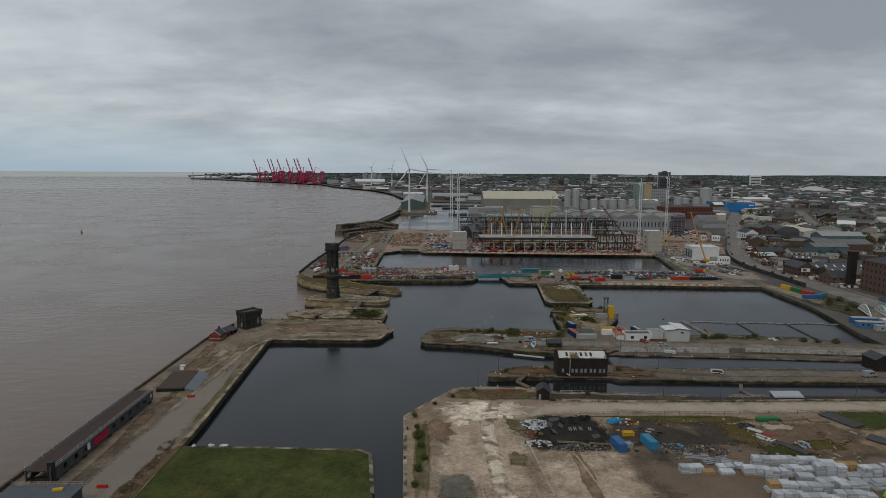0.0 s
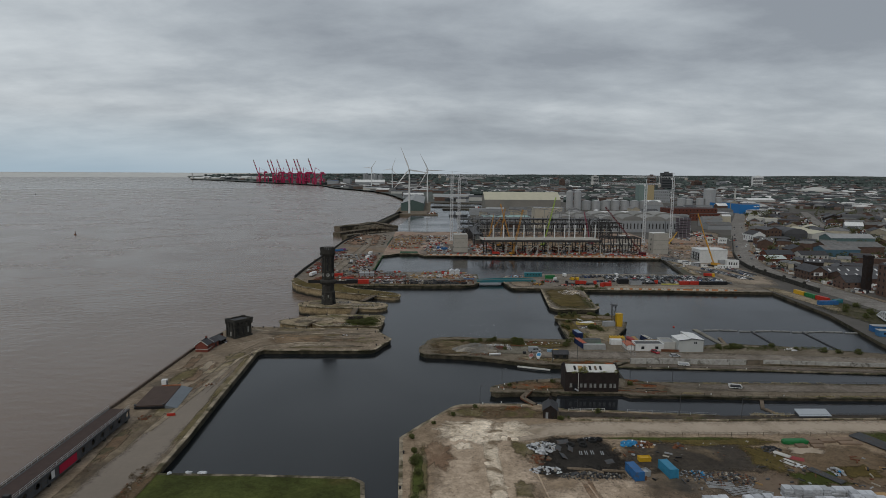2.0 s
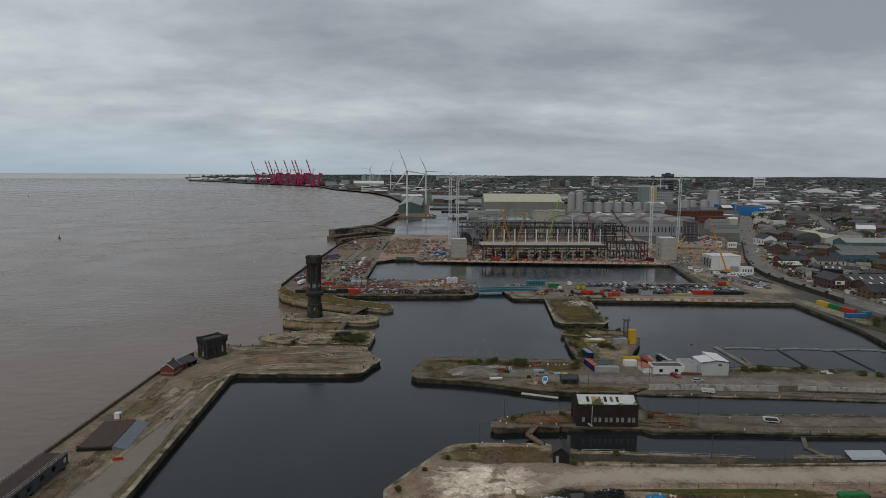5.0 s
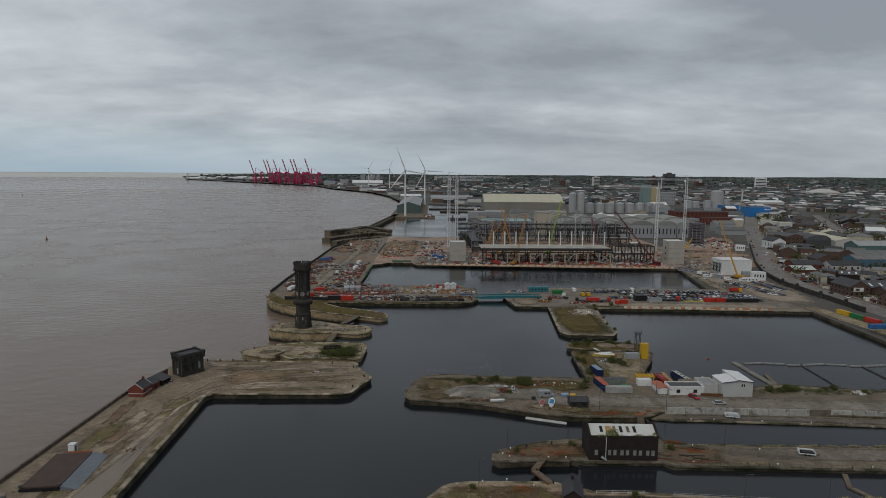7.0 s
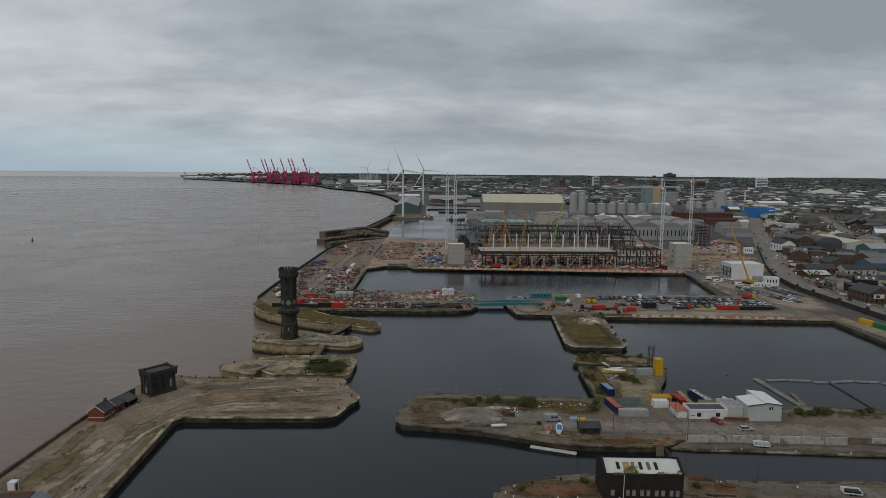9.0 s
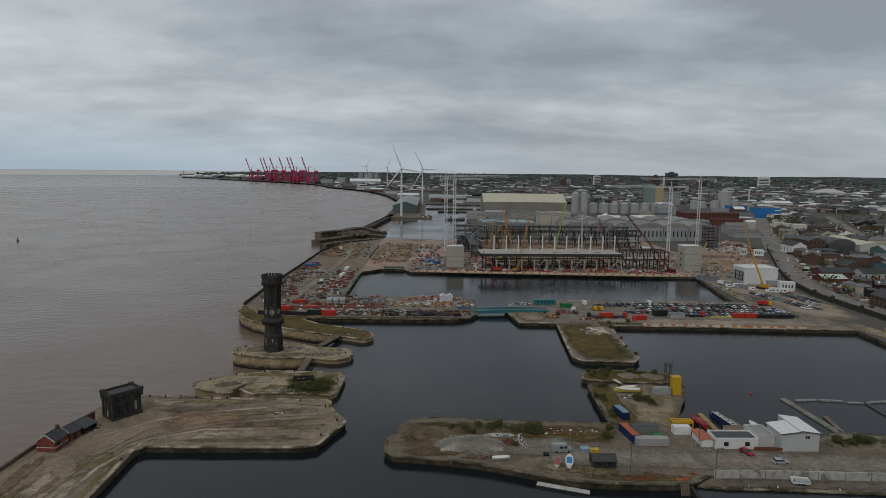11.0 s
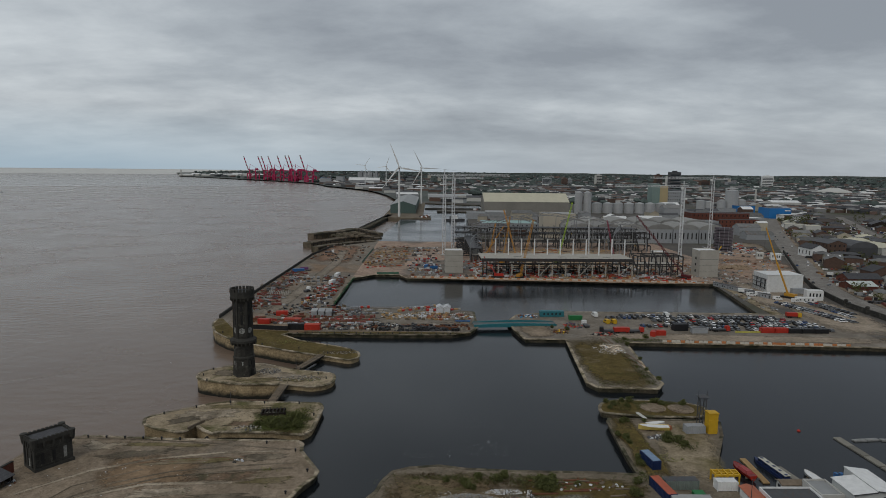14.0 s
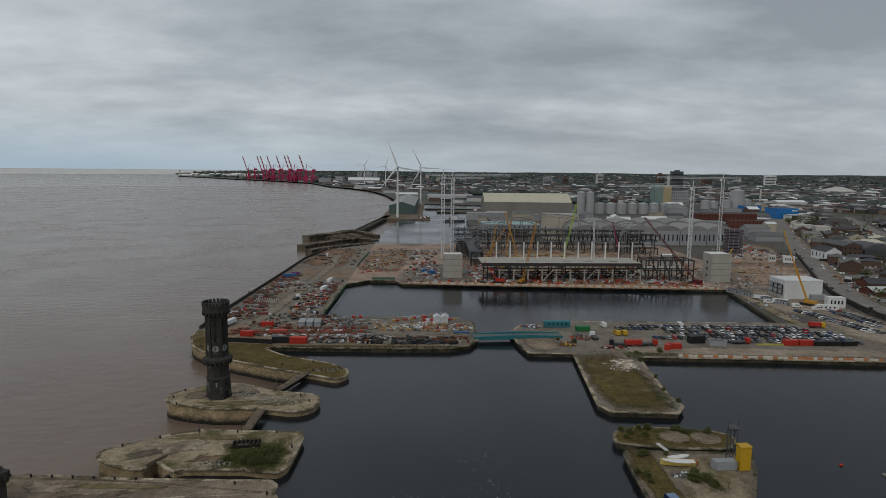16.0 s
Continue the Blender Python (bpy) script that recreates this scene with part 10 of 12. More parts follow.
def roof_truss(x, y, z, L_, rz, sag):
    th = thing("roof_truss", x, y, 0, rz, "grey tubular stadium roof truss on temporary props", "truss", "stadium roof trusses")
    n = 9
    pts = [Vector((-L_ / 2 + L_ * i / n, 0, z + sag * math.sin(math.pi * i / n))) for i in range(n + 1)]
    for d, nm in ((Vector((0, 0, 0)), "lower_chord"), (Vector((0, 0, 3)), "upper_chord")):
        g = Geo()
        for p, q in zip(pts, pts[1:]):
            g.rod(tuple(p + d), tuple(q + d), 0.38, n=6)
        part(nm, g, PALETUBE, th)
    for p, q in zip(pts, pts[1:]):
        part("web_tube", Geo().rod(tuple(p), tuple(q + Vector((0, 0, 3))), 0.25, n=5), PALETUBE, th)
    for i in (0, 3, 6, 9):
        part("prop", Geo().rod((pts[i].x, 0, 0), tuple(pts[i]), 0.35, n=6), PALETUBE, th)


PALETUBE = paint("grey_tube", (0.22, 0.225, 0.23), 0.6, 0.3)
for x_, y_, z_, L_, rz_, s_ in ((70, 770, 24, 46, 20, 4), (95, 790, 26, 50, 35, 5), (60, 752, 20, 40, -18, 5), (48, 700, 17, 36, 70, 4), (168, 790, 26, 50, -12, 6), (205, 770, 22, 44, -40, 6), (130, 800, 30, 60, 4, 4), (190, 745, 20, 40, 60, 5)):
    roof_truss(x_, y_, z_, L_, rz_, s_)
patch("ground_quayside", 100, 606.5, 112, 8, surf("beige_quay_ground", (0.33, 0.258, 0.20), (0.24, 0.188, 0.147), 0.95, 0.1, 1.5, 0.3, space="world"), "beige dusty quayside of the site", z=0.03, rz=-3.8, rough=0.05)
core(26, 641, 14, 13, 17.3, "pale grey precast stair core beside the dock")
core(225, 632, 15, 14, 20.5, "tall pale precast stair core beside the dock")
core(202, 668, 12, 10, 14, "pale precast stair core inside the stadium")
PALECRANE = paint("crane_white", (0.60, 0.61, 0.62), 0.5, 0.12)
tower_crane(20, 733, 75, 62, 8, PALECRANE)
tower_crane(29.5, 760, 72, 30, 12, PALECRANE)
tower_crane(240, 718, 67, 62, 172, PALECRANE)
tower_crane(293, 774, 74, 62, 150, PALECRANE)
AMBER = paint("amber_crane", (0.40, 0.19, 0.03), 0.5, 0.2)
mobile_crane(76, 614.5, (88, 634, 43), AMBER, "amber crawler crane by the dock", boom_w=1.2)
mobile_crane(58, 614.5, (48, 616, 16), RED, "red telescopic lift by the dock", solid_boom=True, boom_w=0.6)
mobile_crane(203, 617, (178, 660, 45), paint("dark_red_crane", (0.11, 0.015, 0.018), 0.6), "dark red crawler crane beside the stand", boom_w=1.0)
mobile_crane(120, 690, (138, 720, 52), LIME, "lime green crawler crane on the pitch", boom_w=0.9)
mobile_crane(150, 700, (152, 712, 38), paint("white_crane_boom", (0.55, 0.56, 0.57), 0.5), "white crawler crane on the pitch", boom_w=0.85)
mobile_crane(175, 705, (171, 720, 36), paint("crimson_boom", (0.25, 0.03, 0.06), 0.5), "crimson crawler crane on the pitch", boom_w=0.85)
mobile_crane(70, 680, (78, 700, 40), AMBER, "amber crawler crane in the stadium", boom_w=0.9)
mobile_crane(84, 690, (76, 730, 44), AMBER, "amber crawler crane in the stadium", boom_w=0.9)
mobile_crane(62, 720, (70, 745, 30), AMBER, "amber crawler crane in the stadium", boom_w=0.85)
mobile_crane(60, 730, (80, 760, 26), AMBER, "amber crawler crane in the stadium", boom_w=0.85)
mobile_crane(262, 700, (276, 712, 14), YELLOW, "yellow telehandler crane on the earthworks", solid_boom=True, boom_w=0.9)
lots(30, 645, 60, 700, 36, [RUSTRED, ORANGE, RUST, BAG, RED, GREY])
lots(-8, 614, 16, 660, 34, [GREY, RUSTRED, BAG, DEBRIS, RUST, PINE])
lots(40, 612, 160, 625, 56, [ORANGE, RED, PINE, DEBRIS, RUST, DKGREY], (2, 4))
lots(166, 602, 205, 622, 26, [ORANGE, RED, RUST, BAG, GREY], (2, 5))
lots(60, 650, 200, 790, 110, [ORANGE, RUST, GREY, DEBRIS, PINE, DKGREY, TIMBER], (3, 7))
lots(-10, 640, 16, 790, 60, [GREY, WHITE, DKGREY, RUSTRED, BAG, BLACK])
lots(-100, 690, -55, 800, 40, [RUST, DEBRIS, TIMBER, BLACK, DKGREY])
lots(45, 612, 165, 648, 90, [ORANGE, RED, DEBRIS, BAG, RUST, DKGREY, PINE], (1.0, 4.0), (0.6, 2.4))
lots(165, 650, 240, 700, 50, [ORANGE, RUST, BAG, DEBRIS, GREY, PINE])
lots(232, 610, 330, 720, 56, [ORANGE, RUST, DEBRIS, GREY, BAG, PINE])
container(10, 652, 10, BLUE, "blue container on the site", 6.1)
container(4, 660, 80, BLUE, "blue container on the site", 6.1)
for i_ in range(6):
    copy_thing(PROTO[(i_ * 2 + 3) % 6], pose(2 + (i_ % 2) * 6, 668 + i_ * 6, 0, 0, 0, 100))

AMBERY = paint("amber_yellow_crane", (0.48, 0.25, 0.03), 0.5, 0.2)
# ---- white hall and its crane ----
patch("ground_hall_apron", 238, 556, 20, 42, bpy.data.materials["pale_gravel"], "pale gravel round the white hall", z=0.03, rough=0.12, rz=-12)
t_ = thing("white_hall", 250.5, 573.5, 0, 1, "plain white box hall with scaffolding on one side", "building")
part("wall", Geo().box(-12.5, -9, 0, 12.5, 9, 12.0), WHITE, t_)
part("roof", Geo().box(-12.7, -9.2, 12.0, 12.7, 9.2, 12.3), WHITE, t_)
part("lean_to", Geo().box(4, -12.5, 0, 14, -9, 3.4), GREY, t_)
g_ = Geo()
for i_ in range(7):
    for z_ in (3, 6, 9):
        g_.beam((-13.9, -8 + i_ * 2.6, 0), (-13.9, -8 + i_ * 2.6, 11.4), 0.14)
        g_.beam((-13.9, -8, z_), (-13.9, 8, z_), 0.14).beam((-12.5, -8 + i_ * 2.6, z_), (-13.9, -8 + i_ * 2.6, z_), 0.14)
part("scaffolding", g_, STEEL, t_)
for z_ in (3.1, 6.1, 9.1):
    part("scaffold_board", Geo().box(-13.9, -8, z_, -12.6, 8, z_ + 0.1), DKGREY, t_)
for i_ in range(3):
    part("dark_bay", Geo().box(-12.56, -7 + i_ * 5.2, 2, -12.45, -5.4 + i_ * 5.2, 9), DARKHOLE, t_)
mobile_crane(243, 547, (233, 562, 45), AMBERY, "yellow telescopic mobile crane beside the white hall", solid_boom=True, boom_w=0.9)
cabin(256, 541, -10, 10, 5, 6.4, WHITE, "two-storey white site office", windows=4)
cabin(247, 534.5, -10, 12, 3, 2.9, WHITE, "white site cabin by the road", windows=4)
for i_ in range(7):
    cabin(214 + i_ * 2.3, 585 - i_ * 6.4, -70, 6.0, 3.0, 2.7, GREY, "grey site cabin in a row along the dock", DKGREY)
lorry(222, 562, -20, WHITE, WHITE, "white lorry by the dock", 9)
lorry(228, 551, -20, WHITE, WHITE, "white lorry by the dock", 9)
cabin(334, 724, -20, 9, 6, 6, WHITE, "white two-storey site office", windows=4)
cabin(322, 730, -20, 6, 6, 6, OFFWHITE, "white two-storey site office", windows=3)
patch("ground_earthworks", 285, 660, 40, 55, surf("orange_sand_earthworks", (0.33, 0.25, 0.205), (0.24, 0.185, 0.155), 0.95, 0.05, 1.0, 0.3, c3=(0.16, 0.145, 0.13), s3=0.03, t3=(0.52, 0.64), space="world"), "orange sandy earthworks", z=0.03, rough=0.3)
patch("ground_earthworks", 318, 770, 30, 62, bpy.data.materials["orange_sand_earthworks"], "dusty tan parking ground of the site", z=0.03, rough=0.2, rz=-25)
lots(300, 735, 345, 815, 34, [BAG, DKGREY, WHITE, GREY, BLACK, DEBRIS], (1.8, 4.4), (1.0, 1.6))
heap("earth_heap", 268, 668, 14, 6, 2.2, 120, ((DIRT, 1.0),), "dark spoil heap on the earthworks", 2.2)
heap("earth_heap", 255, 690, 10, 4, 1.8, 80, ((SITE, 1.0),), "sandy spoil heap on the earthworks", 2.0)

for m_, g_ in REST.values():
    solid("loose_materials", g_, m_, "small stacks of building material on the site", "building materials", kind="stuff")

# ---- roads of the town ----
ROADLINE = [(274, 330), (274, 420), (274, 480), (275.5, 520), (281, 550), (289, 578), (311, 632), (383, 781), (491, 1003), (540, 1095), (640, 1290), (720, 1450)]
ROADM = surf("town_road", (0.205, 0.205, 0.207), (0.155, 0.155, 0.157), 0.92, 0.06, 2.0, 0.15, space="world")
strip("road_main", ROADLINE, 19, ROADM, "wide grey main road through the port", z=0.05)
strip("pavement_main", [(x + 12.5, y) for x, y in ROADLINE], 4, CONC, "grey paved footway", z=0.14)
strip("road_side", [(330, 650), (420, 660), (560, 690), (760, 720)], 11, ROADM, "grey side street", z=0.052)
strip("road_side_2", [(390, 770), (500, 790), (760, 830)], 11, ROADM, "grey side street", z=0.052)
strip("road_side_3", [(485, 985), (620, 960), (900, 950)], 12, ROADM, "grey side street", z=0.052)
strip("road_side_4", [(585, 900), (600, 960), (680, 1110), (780, 1300)], 14, ROADM, "wide grey side road", z=0.054)


def dock_wall():
    th = thing("dock_boundary_wall", 256, 440, 0, 0, "tall dark stone dock boundary wall along the road", "wall", kind="structure")
    pts = [(262, 430), (263, 480), (264, 520), (270, 547), (277, 573), (298, 624), (370, 773)]
    for (ax, ay), (bx, by) in zip(pts, pts[1:]):
        n = max(1, int(math.hypot(bx - ax, by - ay) / 9))
        for i in range(n):
            f0, f1 = i / n, (i + 0.985) / n
            part("wall_stretch", Geo().beam((ax + (bx - ax) * f0 - 256, ay + (by - ay) * f0 - 440, 1.6), (ax + (bx - ax) * f1 - 256, ay + (by - ay) * f1 - 440, 1.6), 0.9, 3.2), BLACKSTONE, th)
    for x, y in ((262.4, 448), (262.9, 474), (263.6, 502), (264.5, 522)):
        part("gate_tower", Geo().cyl(x - 256, y - 440, 0, 4.2, 1.2, 1.1, 12).cyl(x - 256, y - 440, 4.2, 4.8, 1.3, 0.4, 12), BLACKSTONE, th)


dock_wall()
taken = []


def mark(x0, y0, x1, y1):
    taken.append((min(x0, x1), min(y0, y1), max(x0, x1), max(y0, y1)))


def placed(x0, y0, x1, y1, *a, **k):
    mark(x0, y0, x1, y1)
    return building(x0, y0, x1, y1, *a, **k)


DIRTYROOF = surf("weathered_sheet_roof", (0.19, 0.188, 0.182), (0.10, 0.10, 0.10), 0.8, 0.25, 3.0, 0.1, c3=(0.15, 0.085, 0.055), s3=0.12, t3=(0.58, 0.72), vary=0.3)
TILEROOF = surf("brown_tile_roof", (0.115, 0.096, 0.086), (0.075, 0.065, 0.06), 0.85, 0.5, 4.0, 0.2, course=(0.5, 0.3), vary=0.25)
CREAMWALL = surf("dirty_cream_render", (0.40, 0.36, 0.28), (0.29, 0.26, 0.205), 0.9, 0.3, 3.0, 0.1, vary=0.2)
TEALSHED = paint("teal_grey_sheet", (0.10, 0.16, 0.16), 0.7)
SILOGREY = paint("pale_silo_paint", (0.38, 0.385, 0.39), 0.6, 0.25, vary=0.08)
SHEDROOF = paint("grey_sheet_roof", (0.27, 0.265, 0.25), 0.7, 0.3, vary=0.15, scale=0.1)
DKROOF = paint("dark_roof_sheet", (0.085, 0.085, 0.09), 0.7, 0.3, vary=0.2, scale=0.2)
CREAMROOF = paint("cream_sheet_roof", (0.50, 0.47, 0.36), 0.65, 0.15, scale=0.1)
BROWNBRICK = surf("brown_brick", (0.135, 0.084, 0.064), (0.088, 0.058, 0.047), 0.9, 0.5, 4.0, 0.2, course=(0.45, 0.15), vary=0.2)
BLUESHEET = paint("bright_blue_sheet", (0.02, 0.16, 0.42), 0.5, 0.15)
# brick works near the dock corner
placed(285, 478, 299, 498, 6.5, BROWNBRICK, SLATE, "red brick shopfront building with a gabled front", rise=4, along="y", name="brick_works", windows=(4, 2))
t_ = thing("shop_sign", 291, 477.6, 3.6, 0, "white painted sign panel with dark bars", "sign")
part("board", Geo().box(-3.4, -0.12, 0, 3.4, 0.0, 2.6), WHITE, t_)
part("picture_bar", Geo().box(-2.2, -0.18, 0.4, 0.6, -0.12, 2.1), DKGREY, t_)
placed(301, 460, 347, 482, 4.5, BROWNBRICK, DKROOF, "long brick shed under a dark roof with rooflights", rise=4, along="x", name="brick_shed", lights=6)
placed(303, 484, 347, 503, 4.5, BROWNBRICK, DKROOF, "long brick shed under a dark roof with rooflights", rise=4, along="x", name="brick_shed", lights=6)
placed(287, 440, 301, 454, 5.5, BROWNBRICK, SLATE, "red brick gabled engine house", rise=4, along="x", name="brick_works", windows=(3, 2))
placed(297, 396, 340, 424, 21, BROWNBRICK, SLATE, "tall red brick dock warehouse with slate hipped roof", roof="hip", rise=5, name="warehouse", windows=(12, 5), winmat=DARKHOLE)
t_ = thing("brick_tower", 297, 434, 0, 0, "square dark brick accumulator tower", "tower")
part("wall", Geo().box(-2.2, -2.2, 0, 2.2, 2.2, 24), DBRICK, t_)
part("cornice", Geo().box(-2.5, -2.5, 24, 2.5, 2.5, 25.4), DBRICK, t_)
for z_ in (8, 14, 20):
    part("window", Geo().box(-0.7, -2.28, z_, 0.7, -2.15, z_ + 2.2), DARKHOLE, t_)
placed(286, 350, 304, 378, 5, BROWNBRICK, SLATE, "dark red brick dock building", name="brick_works", windows=(3, 1))
container(245, 424, 96, YELLOW, "yellow container beside the dock", 9)
container(246.5, 414, 98, GREEN, "green container beside the dock", 9)
container(248, 404.5, 100, RED, "red container beside the dock", 9)
container(243, 391.5, 4, BLUE, "bright blue container beside the dock", 12.2)
container(252.5, 396.5, 20, TEAL, "teal container beside the dock", 6.1)


def bascule():
    th = thing("bascule_bridge", 250, 346, 0, 70, "white lattice bascule bridge with a pale blue control house", "bridge")
    part("deck", Geo().box(-12, -4, 0.8, 12, 4, 1.4), ASPH, th)
    for y in (-4.2, 4.2):
        g = Geo()
        n = 8
        for i in range(n):
            x0, x1 = -12 + 24 * i / n, -12 + 24 * (i + 1) / n
            z0, z1 = 1.4 + 4.5 * math.sin(math.pi * i / n), 1.4 + 4.5 * math.sin(math.pi * (i + 1) / n)
            g.beam((x0, y, z0), (x1, y, z1), 0.5).beam((x1, y, 1.4), (x1, y, z1), 0.35).beam((x0, y, z0), (x1, y, 1.4), 0.3)
        g.beam((-12, y, 1.4), (12, y, 1.4), 0.5)
        part("truss", g, WHITE, th)
    part("control_house", Geo().box(-2, -9.5, 4.5, 9, -4.6, 8.2), paint("pale_blue_boards", (0.30, 0.45, 0.50), 0.6), th)
    part("house_roof", Geo().gable(-2, -9.5, 9, -4.6, 8.2, 9.8, over=0.4), SLATE, th)
    for x in (0, 3, 6):
        part("window", Geo().box(x - 0.6, -9.56, 5.6, x + 0.6, -9.44, 7.2), GLASS, th)
    for x in (-1.5, 8.5):
        for y in (-9, -5):
            part("stilt", Geo().cbox(x, y, 0, 0.5, 0.5, 4.5), WHITE, th)


bascule()
cabin(231, 327, -8, 13, 4, 3.2, BLUE, "blue dockside store with pale roof", PALEROOF, 4)
cabin(228, 318.5, -8, 13, 4, 3.0, paint("mid_blue", (0.06, 0.17, 0.32), 0.5), "blue dockside store with pale roof", PALEROOF, 4)
cabin(243, 322, -8, 11, 5, 3.4, OFFWHITE, "white-roofed cabin by the dock", WHITE, 3)
cabin(233, 310.5, -8, 14, 3, 2.8, GREY, "grey dockside store with pale roof", PALEROOF, 4)
building(238, 280, 252, 296, 7, BROWNBRICK, SLATE, "red brick dock building", name="brick_works", windows=(3, 2))
pontoon(222.6, 331.1, 227.6, 307.4, 2.0, OFFWHITE, "pale floating walkway beside the dock wall")
# works beside the road further off
placed(304, 573, 322, 588, 3.2, BRICK, paint("pale_tent_roof", (0.46, 0.50, 0.47), 0.6, 0.12), "low building with a pale green-white roof", rise=2.4, along="x", name="low_shed")
placed(318, 598, 344, 612, 4, BRICK, SLATE, "low red brick workshop by the road", name="workshop", windows=(5, 1), along="x")
placed(346, 590, 372, 604, 4.5, OFFWHITE, SLATE, "low pale workshop by the road", name="workshop", windows=(5, 1), along="x")
placed(377, 604, 412, 622, 8, paint("steel_blue_sheet", (0.08, 0.15, 0.20), 0.6), DIRTYROOF, "steel blue industrial shed", rise=3, name="industrial_shed")
placed(394, 626, 452, 652, 8, BROWNBRICK, DIRTYROOF, "broad grey industrial shed with a dark roof", rise=4, name="industrial_shed")
placed(446, 700, 496, 722, 9, TEALSHED, PALEROOF, "long grey industrial shed", rise=4, name="industrial_shed")
placed(356, 626, 376, 640, 5, BROWNBRICK, SLATE, "gabled brown brick workshop", rise=4, along="y", name="workshop")
placed(377, 738, 392, 760, 8.5, WHITE, SLATE, "white gabled warehouse by the road", rise=4, along="y", name="warehouse", windows=(3, 1))
placed(393, 738, 411, 764, 14, BROWNBRICK, DKROOF, "tall brown brick warehouse", rise=3, along="y", name="warehouse", windows=(4, 3), winmat=DARKHOLE)
placed(415, 739, 443, 768, 10, DKGREY, DKROOF, "black round-roofed works by the road", roof="arch", rise=6, along="y", name="warehouse")
placed(452, 745, 484, 780, 9, OFFWHITE, CREAMROOF, "cream-roofed industrial shed in town", rise=3, along="y", name="industrial_shed")
# sheds north of the stadium
for j_ in range(2):
    for i_ in range(6):
        x0_ = 165 + i_ * 30
        placed(x0_, 848 + j_ * 46, x0_ + 29, 890 + j_ * 46, 16 + j_ * 2, GREY, SHEDROOF, "grey shed with a shallow arched roof", roof="arch", rise=6, along="y", name="arched_shed", windows=(6, 1) if not j_ else (0, 0), winmat=DARKHOLE)
t_ = thing("scaffold_tower", 311, 782, 0, 0, "tall dark stack of scaffold and bricks", "scaffold")
for z_ in range(8):
    part("lift", Geo().box(-7, -6, z_ * 3.2, 7, 6, z_ * 3.2 + 2.3), surf("mauve_stack", (0.12, 0.10, 0.115), (0.08, 0.07, 0.08), 0.9, 0.5, 4, 0.1) if z_ == 0 else bpy.data.materials["mauve_stack"], t_)
g_ = Geo()
for x_ in (-7.2, -2.4, 2.4, 7.2):
    g_.beam((x_, -6.2, 0), (x_, -6.2, 26), 0.2)
part("poles", g_, STEEL, t_)
placed(144, 895, 183, 925, 29, surf("beige_render", (0.42, 0.38, 0.31), (0.36, 0.32, 0.26), 0.9, 0.1, 2.0, 0.1), PALEROOF, "large plain beige treatment works block", roof="flat", name="works_block")
placed(76, 960, 150, 1010, 11, GREY, paint("pale_green_roof", (0.25, 0.38, 0.36), 0.6, 0.15), "low works building with a pale green roof", roof="flat", name="works_block", windows=(12, 2))
placed(100, 1222, 249, 1290, 26, surf("weathered_grey_sheet", (0.24, 0.225, 0.20), (0.18, 0.17, 0.15), 0.8, 0.05, 1.0, 0.1), CREAMROOF, "huge dock shed under a pale cream roof", rise=14, along="x", name="dock_shed")
placed(68, 1170, 122, 1195, 10, GREY, PALEROOF, "long grey quayside shed", roof="flat", name="quay_shed")
placed(404, 1078, 492, 1110, 19, BRICK, SLATE, "large red brick warehouse", roof="flat", name="warehouse", windows=(14, 3))
placed(438, 1056, 496, 1076, 11, BRICK, SLATE, "red brick wing of a warehouse", roof="flat", name="warehouse", windows=(10, 2))
placed(614, 1243, 654, 1280, 18, BLUESHEET, DIRTYROOF, "bright blue steel warehouse shed", roof="flat", name="warehouse")
placed(628, 1385, 664, 1420, 14, BLUESHEET, DIRTYROOF, "bright blue steel warehouse shed", roof="flat", name="warehouse")
t_ = thing("warehouse_sign", 648, 1242.6, 13.5, 0, "white bar lettering on a blue wall", "sign")
part("bar", Geo().box(-6, -0.2, 0, -1, 0, 2), WHITE, t_)
part("bar", Geo().box(0, -0.2, 0, 4, 0, 2), WHITE, t_)
placed(792, 1553, 860, 1590, 14, OFFWHITE, WHITE, "white industrial shed far off", rise=4, name="industrial_shed")
placed(554, 1668, 574, 1700, 51, paint("pale_green_sheet", (0.21, 0.28, 0.26), 0.8), PALEROOF, "tall pale green mill tower", roof="flat", name="mill_tower")
placed(574.2, 1668, 594, 1700, 46, paint("ochre_sheet", (0.46, 0.37, 0.21), 0.8), PALEROOF, "tall ochre mill tower", roof="flat", name="mill_tower")
placed(595, 1672, 640, 1700, 32, GREY, PALEROOF, "grey mill building beside silos", roof="flat", name="mill_tower", windows=(8, 4))


def silo(x, y, r, h, label, dome=0.25, group="storage silos"):
    mark(x - r, y - r, x + r, y + r)
    th = thing("silo", x, y, 0, 0, label, "silo", group)
    part("drum", Geo().cyl(0, 0, 0, h, r, r, 20), SILOGREY, th)
    part("dome", Geo().cyl(0, 0, h, h + r * dome, r, r * 0.25, 20), PALEROOF, th)
    part("rim", Geo().cyl(0, 0, h - 0.4, h + 0.1, r * 1.03, r * 1.03, 20), STEEL, th)
    part("ladder", Geo().box(-0.4, -r - 0.3, 0, 0.4, -r, h), STEEL, th)


for i_ in range(8):
    silo(329 + i_ * 21.4, 1338 + i_ * 2, 9.2, 19, "grey cylindrical storage silo")
for x_ in (290, 307):
    silo(x_, 1326, 7.4, 39, "tall pale storage silo", 0.5)
for x_, h_ in ((632, 43), (611, 22), (652, 24), (568, 22), (584, 20)):
    silo(x_, 1420, 13 if h_ > 40 else 9, h_, "grey grain silo in town")
t_ = thing("works_chimney", 820, 1680, 0, 0, "slim pale works chimney", "chimney")
part("shaft", Geo().cyl(0, 0, 0, 40, 2.6, 1.9, 14), OFFWHITE, t_)

